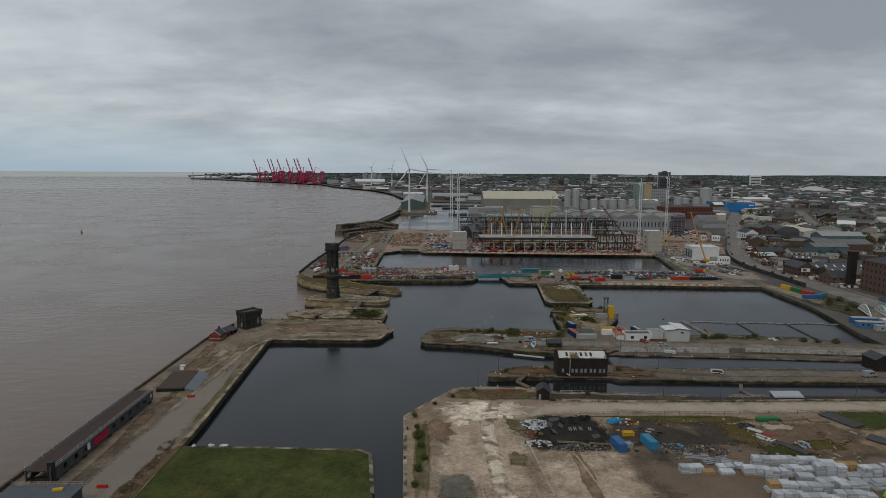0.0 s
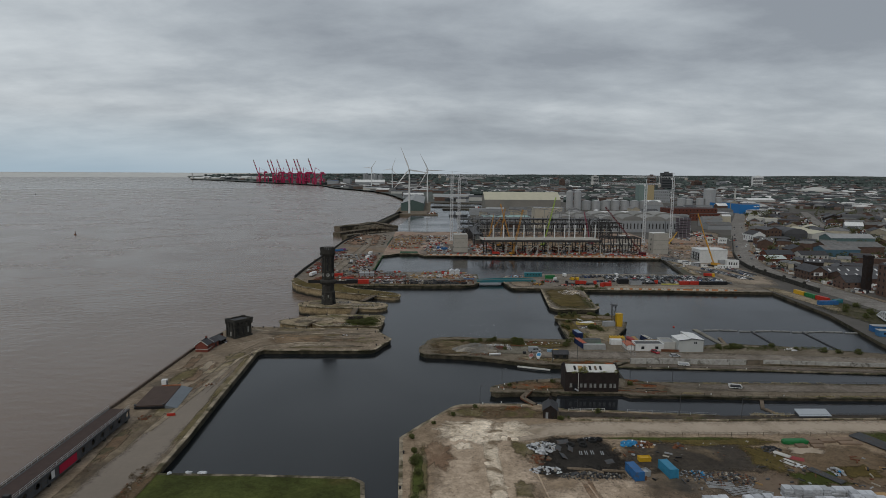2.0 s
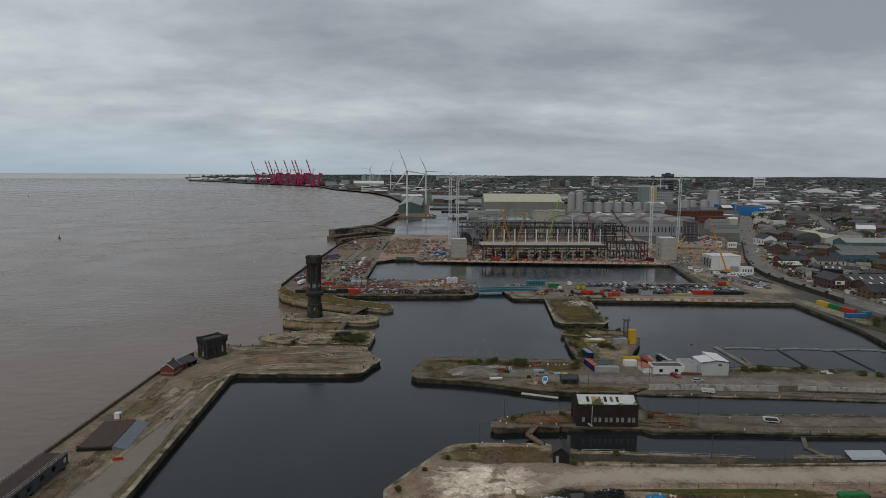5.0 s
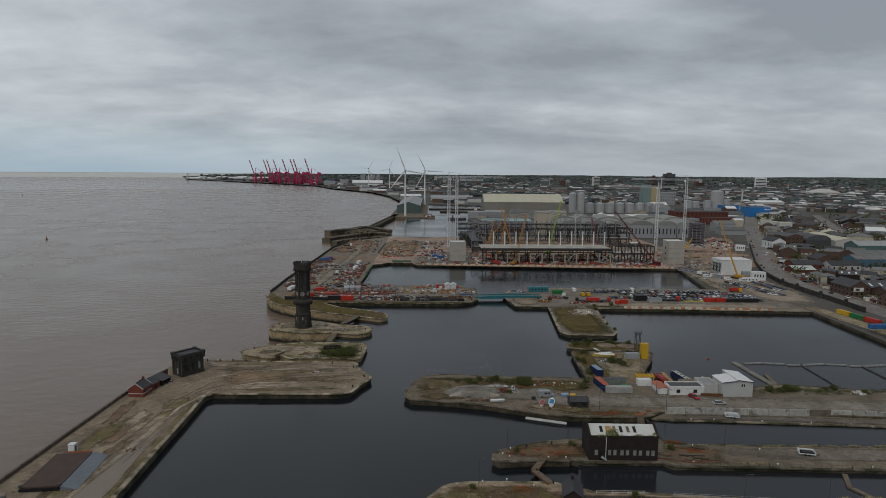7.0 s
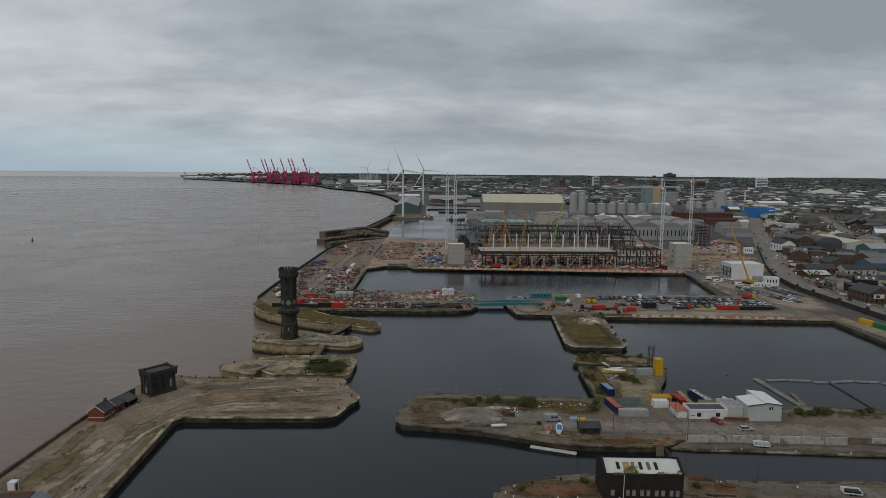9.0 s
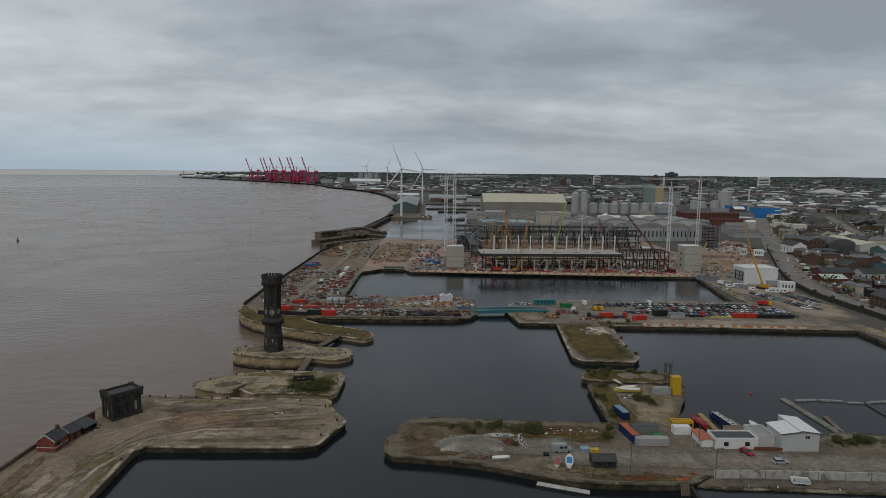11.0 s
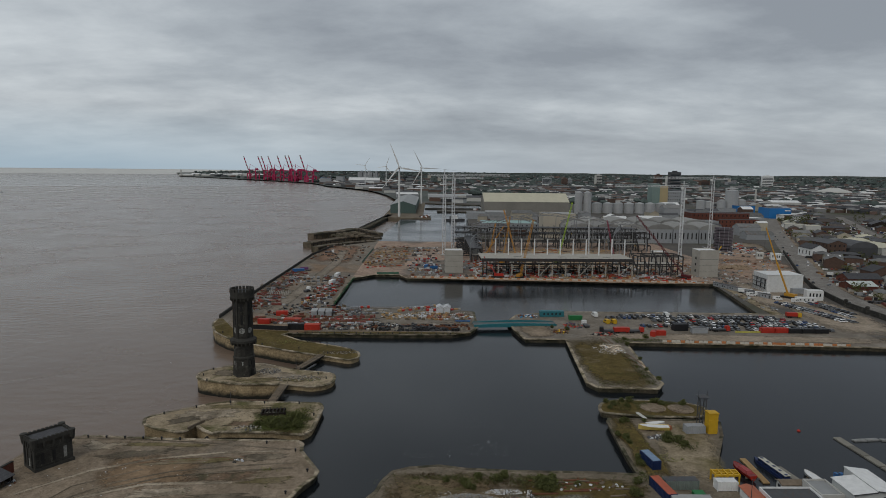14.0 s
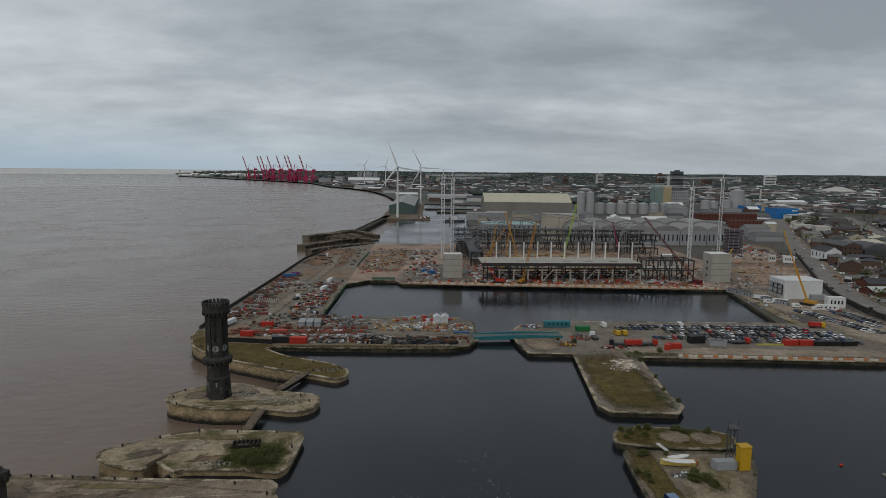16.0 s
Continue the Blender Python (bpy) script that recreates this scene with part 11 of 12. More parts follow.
# ---- streets of sheds and houses ----


def road_x(y):
    for (x0, y0), (x1, y1) in zip(ROADLINE, ROADLINE[1:]):
        if y <= y1:
            return x0 + (x1 - x0) * (y - y0) / (y1 - y0)
    return ROADLINE[-1][0] + (y - 1450) * 0.5


SIDES = [ROADLINE, [(330, 650), (420, 660), (560, 690), (760, 720)], [(390, 770), (500, 790), (760, 830)], [(485, 985), (620, 960), (900, 950)], [(585, 900), (600, 960), (680, 1110), (780, 1300)]]


def on_road(x, y, m):
    for line in SIDES:
        for (x0, y0), (x1, y1) in zip(line, line[1:]):
            dx, dy = x1 - x0, y1 - y0
            f = max(0, min(1, ((x - x0) * dx + (y - y0) * dy) / (dx * dx + dy * dy)))
            if math.hypot(x - x0 - f * dx, y - y0 - f * dy) < m:
                return True
    return False


def free(x, y, rx, ry):
    for a, b, c, d in taken:
        if a - rx < x < c + rx and b - ry < y < d + ry:
            return False
    return True


LOOKS = [(BROWNBRICK, SLATE, "brick house with a slate roof", "house", 0.17), (BROWNBRICK, TILEROOF, "brick workshop with a brown tiled roof", "workshop", 0.14), (CREAMWALL, DIRTYROOF, "cream industrial shed with a weathered roof", "industrial_shed", 0.14),
         (BROWNBRICK, DIRTYROOF, "brick industrial shed with a weathered roof", "industrial_shed", 0.16), (DBRICK, DKROOF, "dark brick works with a dark roof", "industrial_shed", 0.12), (OFFWHITE, CREAMROOF, "cream-roofed industrial shed", "industrial_shed", 0.07),
         (CREAMWALL, SLATE, "cream rendered house with a slate roof", "house", 0.07), (GREY, WHITE, "white-roofed industrial shed", "industrial_shed", 0.07), (BROWNBRICK, DKROOF, "brown brick works with a dark roof", "workshop", 0.06)]
town_n = 0
y_ = 506.0
while y_ < 1180:
    step_ = 15 + (y_ - 506) * 0.03
    x_ = road_x(y_) + 26
    lim_ = 0.76 * y_ + 70
    while x_ < lim_:
        w_, d_ = rng.uniform(0.5, 1.15) * step_, rng.uniform(0.4, 0.8) * step_
        cx_, cy_ = x_ + rng.uniform(-3, 3), y_ + rng.uniform(-3, 3)
        if free(cx_, cy_, w_ / 2 + 2, d_ / 2 + 2) and not on_road(cx_, cy_, 8 + max(w_, d_) / 2) and rng.random() < 0.80:
            r_ = rng.random()
            for wall_, roof_, lab_, nm_, p_ in LOOKS:
                r_ -= p_
                if r_ <= 0:
                    break
            big_ = nm_ == "industrial_shed"
            h_ = rng.uniform(3, 6.0) if not big_ else rng.uniform(3.5, 7.5)
            kind_ = rng.choice(("gable", "gable", "gable", "flat", "hip")) if big_ else rng.choice(("gable", "gable", "hip"))
            building(cx_ - w_ / 2, cy_ - d_ / 2, cx_ + w_ / 2, cy_ + d_ / 2, h_, wall_, roof_, lab_ + " in the port streets", roof=kind_, name=nm_, group="port street buildings",
                     rz=rng.choice((-26, -26, -22, 64)) + rng.uniform(-4, 4), windows=(2, 1) if y_ < 480 else (0, 0), lights=rng.choice((0, 0, 3)) if big_ and y_ < 700 else 0)
            mark(cx_ - w_ / 2, cy_ - d_ / 2, cx_ + w_ / 2, cy_ + d_ / 2)
            town_n += 1
        x_ += step_ * rng.uniform(0.95, 1.2)
    y_ += step_
# works between the stadium and the road
for _ in range(110):
    w_, d_ = rng.uniform(12, 40), rng.uniform(10, 30)
    cy_ = rng.uniform(860, 1480)
    cx_ = rng.uniform(80, road_x(cy_) - 20)
    if free(cx_, cy_, w_ / 2 + 2, d_ / 2 + 2) and not (cx_ < 170 and cy_ > 1165):
        building(cx_ - w_ / 2, cy_ - d_ / 2, cx_ + w_ / 2, cy_ + d_ / 2, rng.uniform(4, 13), rng.choice((GREY, CREAMWALL, GREY, BROWNBRICK)), rng.choice((PALEROOF, DKROOF, DIRTYROOF, DIRTYROOF, WHITE)),
                 "plain works building of the port", roof=rng.choice(("flat", "gable", "gable")), name="works_block", group="port works")
        mark(cx_ - w_ / 2, cy_ - d_ / 2, cx_ + w_ / 2, cy_ + d_ / 2)
for x_, y_, h_ in ((572, 1105, 19), (586, 1102, 17), (600, 1108, 21), (560, 1112, 14), (322, 590, 6), (326, 584, 5), (318, 580, 5), (420, 700, 9), (398, 775, 8), (470, 690, 10), (540, 800, 12), (610, 830, 12),
                   (520, 745, 10), (700, 1010, 14), (720, 1015, 13), (380, 600, 7), (450, 560, 9), (360, 440, 11), (352, 446, 9), (368, 452, 10), (430, 520, 10)):
    tree(x_, y_, h_)
for _ in range(75):
    cy_ = rng.uniform(440, 1450)
    cx_ = rng.uniform(road_x(cy_) + 20, 0.76 * cy_ + 70)
    if free(cx_, cy_, 3, 3) and not on_road(cx_, cy_, 9):
        tree(cx_, cy_, rng.uniform(5, 11))
for i_ in range(16):
    y0_ = rng.uniform(470, 1000)
    copy_thing(PROTO[rng.choice(PICKS)], pose(road_x(y0_) + rng.choice((-5, 5, 7, -6)), y0_, 0.06, 0, 0, 66 if y0_ > 600 else 80))
for i_ in range(12):
    copy_thing(PROTO[rng.choice(PICKS)], pose(330 + (i_ % 10) * 3.2 - (i_ // 10) * 2, 800 + (i_ // 10) * 12 + (i_ % 10) * 1.0, 0, 0, 0, 100))
for i_ in range(7):
    y0_ = 450 + i_ * 60
    lamp_post(road_x(y0_) + 10, y0_, 9, rz=180)

# yards, parked vehicles, walls and stores of the streets, too many to count
g_ = {}
for _ in range(4600):
    cy_ = 430 + 720 * rng.random() ** 1.3
    cx_ = rng.uniform(road_x(cy_) + 12, 0.76 * cy_ + 60)
    if not free(cx_, cy_, 1.5, 1.5) or on_road(cx_, cy_, 10):
        continue
    m_ = rng.choice((GREY, WHITE, DKGREY, BLACK, RUST, TIMBER, BRICK, OFFWHITE, WHITE, NAVY, DEBRIS, GREY, BLACK, RUSTRED, WHITE, DKGREY))
    l_ = rng.choice((rng.uniform(1, 3), 4.2, 4.4, rng.uniform(4, 9)))
    g_.setdefault(m_.name, (m_, Geo()))[1].cbox(cx_, cy_, -0.02, l_, 1.8 if l_ < 5 else rng.uniform(0.4, 3), rng.uniform(0.8, 2.4), rng.choice((0.9, -0.45, 1.1, -0.6)) + rng.uniform(-0.2, 0.2), top=rng.choice((1.0, 0.8)))
for m_, q_ in g_.values():
    solid("yard_stores", q_, m_, "stores and vehicles crowding the yards of the town", "yard stores", kind="stuff")
g_ = Geo()
for _ in range(900):
    cy_ = 430 + 800 * rng.random() ** 1.2
    cx_ = rng.uniform(road_x(cy_) + 14, 0.76 * cy_ + 60)
    if noise.noise((cx_ * 0.012, cy_ * 0.012, 3.0)) > 0.0 and free(cx_, cy_, 2, 2) and not on_road(cx_, cy_, 9):
        r_ = rng.uniform(1.2, 3.2)
        g_.leaves(cx_, cy_, r_ * 0.8, r_, r_, r_ * 0.9, 34, 0.5 + 0.15 * r_, rng)
solid("hedges", g_, LEAF, "scrub and hedges between the town yards", "scrub", kind="stuff")

# dark scrub and rough ground between the dock wall and the road
patch("ground_scrub", 247, 362, 13, 44, surf("dark_scrubby_ground", (0.075, 0.072, 0.045), (0.045, 0.045, 0.03), 0.95, 0.2, 2.0, 0.4, c3=(0.13, 0.115, 0.085), s3=0.08, t3=(0.55, 0.68), space="world"), "dark scrubby ground beside the dock", z=0.03, rough=0.25)
weeds("weeds", 246, 366, 12, 36, 420, LEAF, "overgrown scrub beside the dock", 0.5, 1.0)
for x_, y_, r_ in ((241, 372, 2.0), (247, 380, 2.4), (252, 366, 2.6), (243, 356, 2.2), (250, 350, 2.0), (257, 385, 2.2)):
    bush(x_, y_, r_, r_ * 1.2, "dense scrub beside the dock")
patch("ground_dock_side", 239, 412, 6.0, 38, CONC_PALE, "pale worn dockside paving", z=0.03, rz=4, rough=0.1)
fence("fence", [(233.6, 436), (232.6, 400), (229.6, 368)], 1.1, DKGREY, "low dark rail along the dock edge", 3.0, rails=(0.5, 0.95))

# ---- far docks ----
OLDSTONE = surf("weathered_pier_stone", (0.15, 0.13, 0.105), (0.085, 0.075, 0.062), 0.92, 0.1, 1.0, 0.4, c3=(0.05, 0.05, 0.035), s3=0.05, t3=(0.5, 0.62), space="world")


def river_arm(line, width, top):
    """A derelict entrance pier: uneven stone lengths, a timber face of piles and broken walings."""
    th = thing("old_river_pier", line[0][0], line[0][1], 0, 0, "dark derelict timber and stone river entrance pier", "pier", "old river entrance piers")
    ox, oy = line[0]
    for (ax, ay), (bx, by) in zip(line, line[1:]):
        n = max(2, int(math.hypot(bx - ax, by - ay) / 7))
        for i in range(n):
            f0, f1 = i / n, (i + 1.02) / n
            w, h = width * rng.uniform(0.85, 1.1), top + rng.uniform(-0.7, 0.4)
            p, q = (ax + (bx - ax) * f0 - ox, ay + (by - ay) * f0 - oy), (ax + (bx - ax) * f1 - ox, ay + (by - ay) * f1 - oy)
            part("pier_length", Geo().beam((*p, h / 2 - 4.5), (*q, h / 2 - 4.5), w, h + 9), OLDSTONE, th)
            d = Vector((q[0] - p[0], q[1] - p[1], 0)).normalized()
            s = Vector((d.y, -d.x, 0)) * (w / 2 + 0.3)
            part("waling", Geo().beam((p[0] + s.x, p[1] + s.y, h - 1.2 - rng.random()), (q[0] + s.x, q[1] + s.y, h - 1.2), 0.7, 1.0), TAR, th)
            for k in (0.5,):
                x, y = p[0] + (q[0] - p[0]) * k + s.x, p[1] + (q[1] - p[1]) * k + s.y
                part("timber_post", Geo().cbox(x, y, -9, 0.8, 0.8, 9 + h + rng.uniform(-1.0, 1.2)), TAR, th)


river_arm([(-140, 908), (-116, 933), (-97, 978), (-82, 972)], 13, 1.0)
river_arm([(-82, 968), (-56, 925)], 9, 0.4)
river_arm([(-128, 826), (-105, 863), (-78, 900), (-54, 882)], 11, 0.2)
river_arm([(-112, 786), (-94, 820), (-66, 848), (-46, 838)], 9, 0.0)
heap("stone_debris", -92, 900, 20, 30, 1.5, 90, ((OLDSTONE, 1.0),), "tumbled stones between the old piers", 2.6)
solid("river_embankment", Geo().beam((-88, 968, -4.5), (-64, 1245, -4.5), 10, 9), STONE, "narrow stone embankment along the river", "embankment", kind="structure")
fence("parapet_fence", [(-90, 975), (-67, 1240)], 1.6, DKGREY, "low dark railing on the embankment", 9, panel=DKGREY)
solid("quay_turbine", Geo().prism([(-74, 1186), (8, 1168), (8, 1182), (-6, 1190), (-6, 1640), (-74, 1640)], -10, 0), TOWPATH, "dark stone quay with a transit shed", "quay", kind="structure")
building(-66, 1275, -20, 1600, 15, paint("green_grey_sheet", (0.085, 0.125, 0.115), 0.7), PALEROOF, "long green-grey transit shed with a pale roof", rise=7, along="y", name="transit_shed")
heap("quay_stores", -2, 1195, 8, 14, 3, 40, ((DKGREY, 0.5), (WHITE, 0.3), (RUST, 0.2)), "stores and machinery on the quay", 3.0)
for x0_, y0_, x1_, y1_ in ((-4, 1420, 110, 1436), (20, 1330, 60, 1338)):
    solid("quay_arm", Geo().box(x0_, y0_, -8, x1_, y1_, 0.5), TAR, "low dark quay arm in the far dock", "quay", kind="structure")


def ship(x, y, rz, L_, mat, label):
    th = thing("tug", x, y, WATER_Z, rz, label, "ship", "ships in the far docks")
    part("hull", Geo().prism([(-L_ / 2, -L_ * 0.12), (L_ * 0.3, -L_ * 0.12), (L_ / 2, 0), (L_ * 0.3, L_ * 0.12), (-L_ / 2, L_ * 0.12)], -1, L_ * 0.09), mat, th)
    part("wheelhouse", Geo().cbox(0, 0, L_ * 0.09, L_ * 0.3, L_ * 0.16, L_ * 0.16, top=0.85), WHITE, th)
    part("funnel", Geo().cyl(-L_ * 0.2, 0, L_ * 0.09, L_ * 0.22, L_ * 0.03, L_ * 0.03, 8), mat, th)


ship(96, 1384, 170, 22, RED, "red-hulled tug in the far dock")
ship(46, 1152, 5, 34, DKGREY, "grey moored barge in the dock")


def ship_to_shore(x, y, rz):
    """A tall dockside container crane with its boom raised."""
    fx, fy, fz, k = far(x, y)
    th = thing("container_crane", fx, fy, fz, rz, "tall crimson container crane with its striped boom raised", "crane", "crimson container cranes")
    s = k * 1.13
    for a in (-11, 11):
        for b in (-16, 16):
            part("leg", Geo().beam((a * s, b * s, 0), (a * s, b * s, 52 * s), 4.6 * s), CRIMSON, th)
    for b in (-16, 16):
        part("sill_beam", Geo().beam((-12 * s, b * s, 8 * s), (12 * s, b * s, 8 * s), 2.6 * s, 4 * s), CRIMSON, th)
        part("portal_beam", Geo().beam((-12 * s, b * s, 26 * s), (12 * s, b * s, 26 * s), 2.4 * s, 3 * s), CRIMSON, th)
    for a in (-11, 11):
        part("side_beam", Geo().beam((a * s, -16 * s, 18 * s), (a * s, 16 * s, 18 * s), 2.4 * s, 4 * s), CRIMSON, th)
        part("side_brace", Geo().beam((a * s, -16 * s, 18 * s), (a * s, 16 * s, 50 * s), 1.6 * s), CRIMSON, th)
    for z in (6, 13, 34):
        for b in (-16, 16):
            part("tie_beam", Geo().beam((-13 * s, b * s, z * s), (13 * s, b * s, z * s), 2.4 * s, 4.5 * s), CRIMSON, th)
    part("girder", Geo().beam((0, -22 * s, 53 * s), (0, 40 * s, 53 * s), 6 * s, 4 * s), CRIMSON, th)
    part("machinery_house", Geo().box(-5 * s, 14 * s, 55 * s, 5 * s, 30 * s, 62 * s), CRIMSON, th)
    apex = (0, -12 * s, 84 * s)
    for a in (-8, 8):
        part("gantry_leg", Geo().beam((a * s, -16 * s, 52 * s), apex, 2.0 * s), CRIMSON, th)
        part("stay", Geo().beam(apex, (a * 0.4 * s, 36 * s, 55 * s), 0.9 * s), CRIMSON, th)
    n = 8
    p, q = Vector((0, -22, 53)) * s, Vector((0, -46, 128)) * s
    for i in range(n):
        part("boom_section", Geo().beam(tuple(p + (q - p) * (i / n)), tuple(p + (q - p) * ((i + 1) / n)), 6.4 * s, 5.4 * s), CRIMSON if i % 2 == 0 else OFFWHITE, th)


def terminal(f, back=0.0):
    """A place along the terminal quay, from its far end to its near end."""
    r, a = 4250 - 850 * f + back, radians(-15.9 + 5.8 * f)
    return r * math.sin(a), 90 + r * math.cos(a)


for f_ in (0.05, 0.26, 0.31, 0.41, 0.55, 0.67, 0.72, 0.90):
    ship_to_shore(*terminal(f_), -70)
# low machinery between the gantries
for i_ in range(18):
    x_, y_, z_, k_ = far(*terminal((i_ % 9) / 8.3, 30 + 50 * (i_ // 9)))
    t_ = thing("stacking_crane", x_, y_, z_, -70, "low crimson stacking gantry on the terminal", "crane", "crimson stacking gantries")
    for a_ in (-12, 12):
        part("leg_frame", Geo().beam((a_, -9, 0), (a_, -9, 32), 4.4).beam((a_, 9, 0), (a_, 9, 32), 4.4), CRIMSON, t_)
    part("bridge_beam", Geo().beam((-13, 0, 33), (13, 0, 33), 8, 5), CRIMSON, t_)
    part("lower_beam", Geo().beam((-13, -9, 5), (13, -9, 5), 4, 9), CRIMSON, t_)


def far_box(x, y, lx, ly, h, wall, roofm, label, name="distant_building", rise=0.0):
    fx, fy, fz, k = far(x, y)
    th = thing(name, fx, fy, fz - 0.3, rng.uniform(-8, 8), label, "building", "distant buildings")
    if rise:
        part("wall", Geo().house(-lx * k / 2, -ly * k / 2, 0, lx * k / 2, ly * k / 2, h * k, (h + rise) * k), wall, th)
        part("roof", Geo().gable(-lx * k / 2, -ly * k / 2, lx * k / 2, ly * k / 2, h * k + 0.1, (h + rise) * k + 0.2, over=0.6, thick=0.4), roofm, th)
    else:
        part("wall", Geo().box(-lx * k / 2, -ly * k / 2, 0, lx * k / 2, ly * k / 2, h * k), wall, th)
        part("roof", Geo().box(-lx * k / 2 - 0.5, -ly * k / 2 - 0.5, h * k, lx * k / 2 + 0.5, ly * k / 2 + 0.5, h * k + 1.2), roofm, th)
    return th


far_box(-340, 3400, 160, 70, 18, GREY, WHITE, "long white-roofed port shed far off", rise=13)
far_box(-545, 3420, 60, 50, 26, GREY, BLUE, "far port building with a blue roof")
far_box(-470, 3440, 40, 40, 34, GREY, GREY, "tall grey far port building")
for a_, l_, h_ in ((-20.9, 120, 9), (-20.2, 70, 14), (-19.4, 160, 10), (-18.6, 90, 16), (-17.6, 180, 12), (-16.9, 80, 20), (-16.0, 140, 14), (-15.2, 110, 12)):
    far_box(5650 * math.sin(radians(a_)), 90 + 5650 * math.cos(radians(a_)), l_, 60, h_, OFFWHITE, WHITE, "pale port shed on the far shore", rise=6)
far_box(5600 * math.sin(radians(-21.4)), 90 + 5600 * math.cos(radians(-21.4)), 9, 9, 48, OFFWHITE, WHITE, "slim pale beacon tower on the far point", name="beacon_tower")
for i_ in range(8):
    far_box(-490 + i_ * 17, 4480, 16, 30, rng.uniform(40, 62), GREY, PALEROOF, "distant pale grain silo block", name="distant_silo")
for x_, y_, w_ in ((-430, 3060, 50), (-370, 2960, 60), (-330, 2900, 40)):
    fx_, fy_, fz_, k_ = far(x_, y_)
    solid("salt_heap", Geo().cyl(0, 0, 0, 9, w_ / 2, 4, 16), WHITE, "white heap of salt on the far quay", "heap", "salt heaps", at=(fx_, fy_, fz_ - 0.3))
for x_, y_, lx_, ly_, h_ in ((-180, 2400, 70, 40, 9), (-120, 2250, 60, 40, 8), (-250, 2600, 80, 40, 9), (-60, 1900, 60, 40, 10), (-70, 2050, 60, 60, 8), (40, 1720, 70, 30, 10), (130, 1740, 60, 30, 10), (60, 1850, 120, 40, 9)):
    far_box(x_, y_, lx_, ly_, h_, rng.choice((GREY, BROWNBRICK, OFFWHITE)), rng.choice((PALEROOF, DKROOF, WHITE)), "low far shed of the port", rise=4)
for x_, y_, w_, h_, m_ in ((1037, 2750, 50, 80, DKGREY), (961, 3660, 38, 58, OFFWHITE), (1086, 3070, 36, 66, BROWNBRICK), (1240, 3300, 60, 58, OFFWHITE), (1260, 3350, 40, 52, BROWNBRICK), (600, 3300, 46, 42, GREY),
                           (690, 3300, 30, 40, BROWNBRICK), (1900, 3600, 60, 62, WHITE), (1500, 3500, 60, 34, BROWNBRICK), (1620, 3450, 60, 30, GREY), (760, 3500, 30, 36, GREY), (180, 3500, 30, 50, GREY)):
    fx_, fy_, fz_, k_ = far(x_, y_)
    t_ = thing("tower_block", fx_, fy_, fz_ - 0.3, rng.uniform(-20, 20), "distant residential tower block in town", "tower block", "distant tower blocks")
    part("wall", Geo().box(-w_ * k_ / 2, -9, 0, w_ * k_ / 2, 9, h_ * k_), m_, t_)
    part("roof_plant", Geo().box(-w_ * k_ / 5, -4, h_ * k_, w_ * k_ / 5, 4, h_ * k_ + 5), m_, t_)
    for j_ in range(6):
        part("window_band", Geo().box(-w_ * k_ * 0.44, -9.2, h_ * k_ * (0.1 + 0.14 * j_), w_ * k_ * 0.44, -8.9, h_ * k_ * (0.17 + 0.14 * j_)), GLASS, t_)
fx_, fy_, fz_, k_ = far(1560, 2500)
solid("domed_hall", Geo().cyl(0, 0, 0, 14, 62, 58, 28).cyl(0, 0, 14, 26, 58, 16, 28), OFFWHITE, "low white domed hall among roofs", "hall", at=(fx_, fy_, fz_))


# ---- far town and woods, too many to count ----
def scatter(name, n, y0, y1, mats, label, size, hgt, category, seed, tree_like=False, x_lo=None):
    r = random.Random(seed)
    geos = {m.name: (m, Geo()) for m, _ in mats}
    pool = [m for m, c in mats for _ in range(c)]
    made = 0
    while made < n:
        y = y0 + (y1 - y0) * r.random() ** 0.8
        lo = (x_lo(y) if x_lo else road_x(y) + 10)
        x = r.uniform(lo, 0.80 * y + 80)
        made += 1
        if noise.noise((x * 0.003, y * 0.003, 5.0 + seed)) < (-0.05 if tree_like else -0.35):
            continue
        if (1500 < y < 1720 and 540 < x < 660) or (y < 1560 and not free(x, y, 14, 14)):
            continue
        fx, fy, fz, k = far(x, y)
        m, g = geos[r.choice(pool).name]
        if tree_like:
            s = r.uniform(*size) * k
            g.rock(fx, fy, fz + s * 0.4, s, r, 0.75)
            continue
        lx, ly, h = r.uniform(*size) * k, r.uniform(*size) * 0.6 * k, r.uniform(*hgt) * k
        a = r.uniform(-0.6, 0.3)
        g.cbox(fx, fy, fz - 0.4, lx, ly, h, a)
        roof_g = geos[r.choice(pool).name][1]
        roof_g.cbox(fx, fy, fz - 0.4 + h, lx * 1.03, ly * 1.03, h * r.choice((0.08, 0.35, 0.4)), a, top=r.choice((0.98, 0.6, 0.5)))
    for k_, (m, g) in geos.items():
        if g.v:
            solid(name, g, m, label, category, kind="stuff")


def coast_x(y):
    r = max(1600.0, y)
    return r * math.sin(radians(coast_az(r))) + 40


# lifted towards blue-grey: haze of the distance painted into the tree colour
HAZETREE = surf("distant_trees", (0.076, 0.094, 0.086), (0.048, 0.062, 0.058), 0.95, 0.05, 0.4, 0.0, island=0.35)
GREYWALL = surf("distant_grey_walls", (0.235, 0.235, 0.23), (0.15, 0.15, 0.148), 0.9, 0.05, 0.4, 0.0, island=0.4)
BRICKWALL = surf("distant_brick_walls", (0.14, 0.095, 0.078), (0.09, 0.063, 0.054), 0.9, 0.05, 0.4, 0.0, island=0.4)
PALEWALL = surf("distant_white_roofs", (0.56, 0.56, 0.55), (0.44, 0.44, 0.43), 0.8, 0.05, 0.4, 0.0, island=0.25)
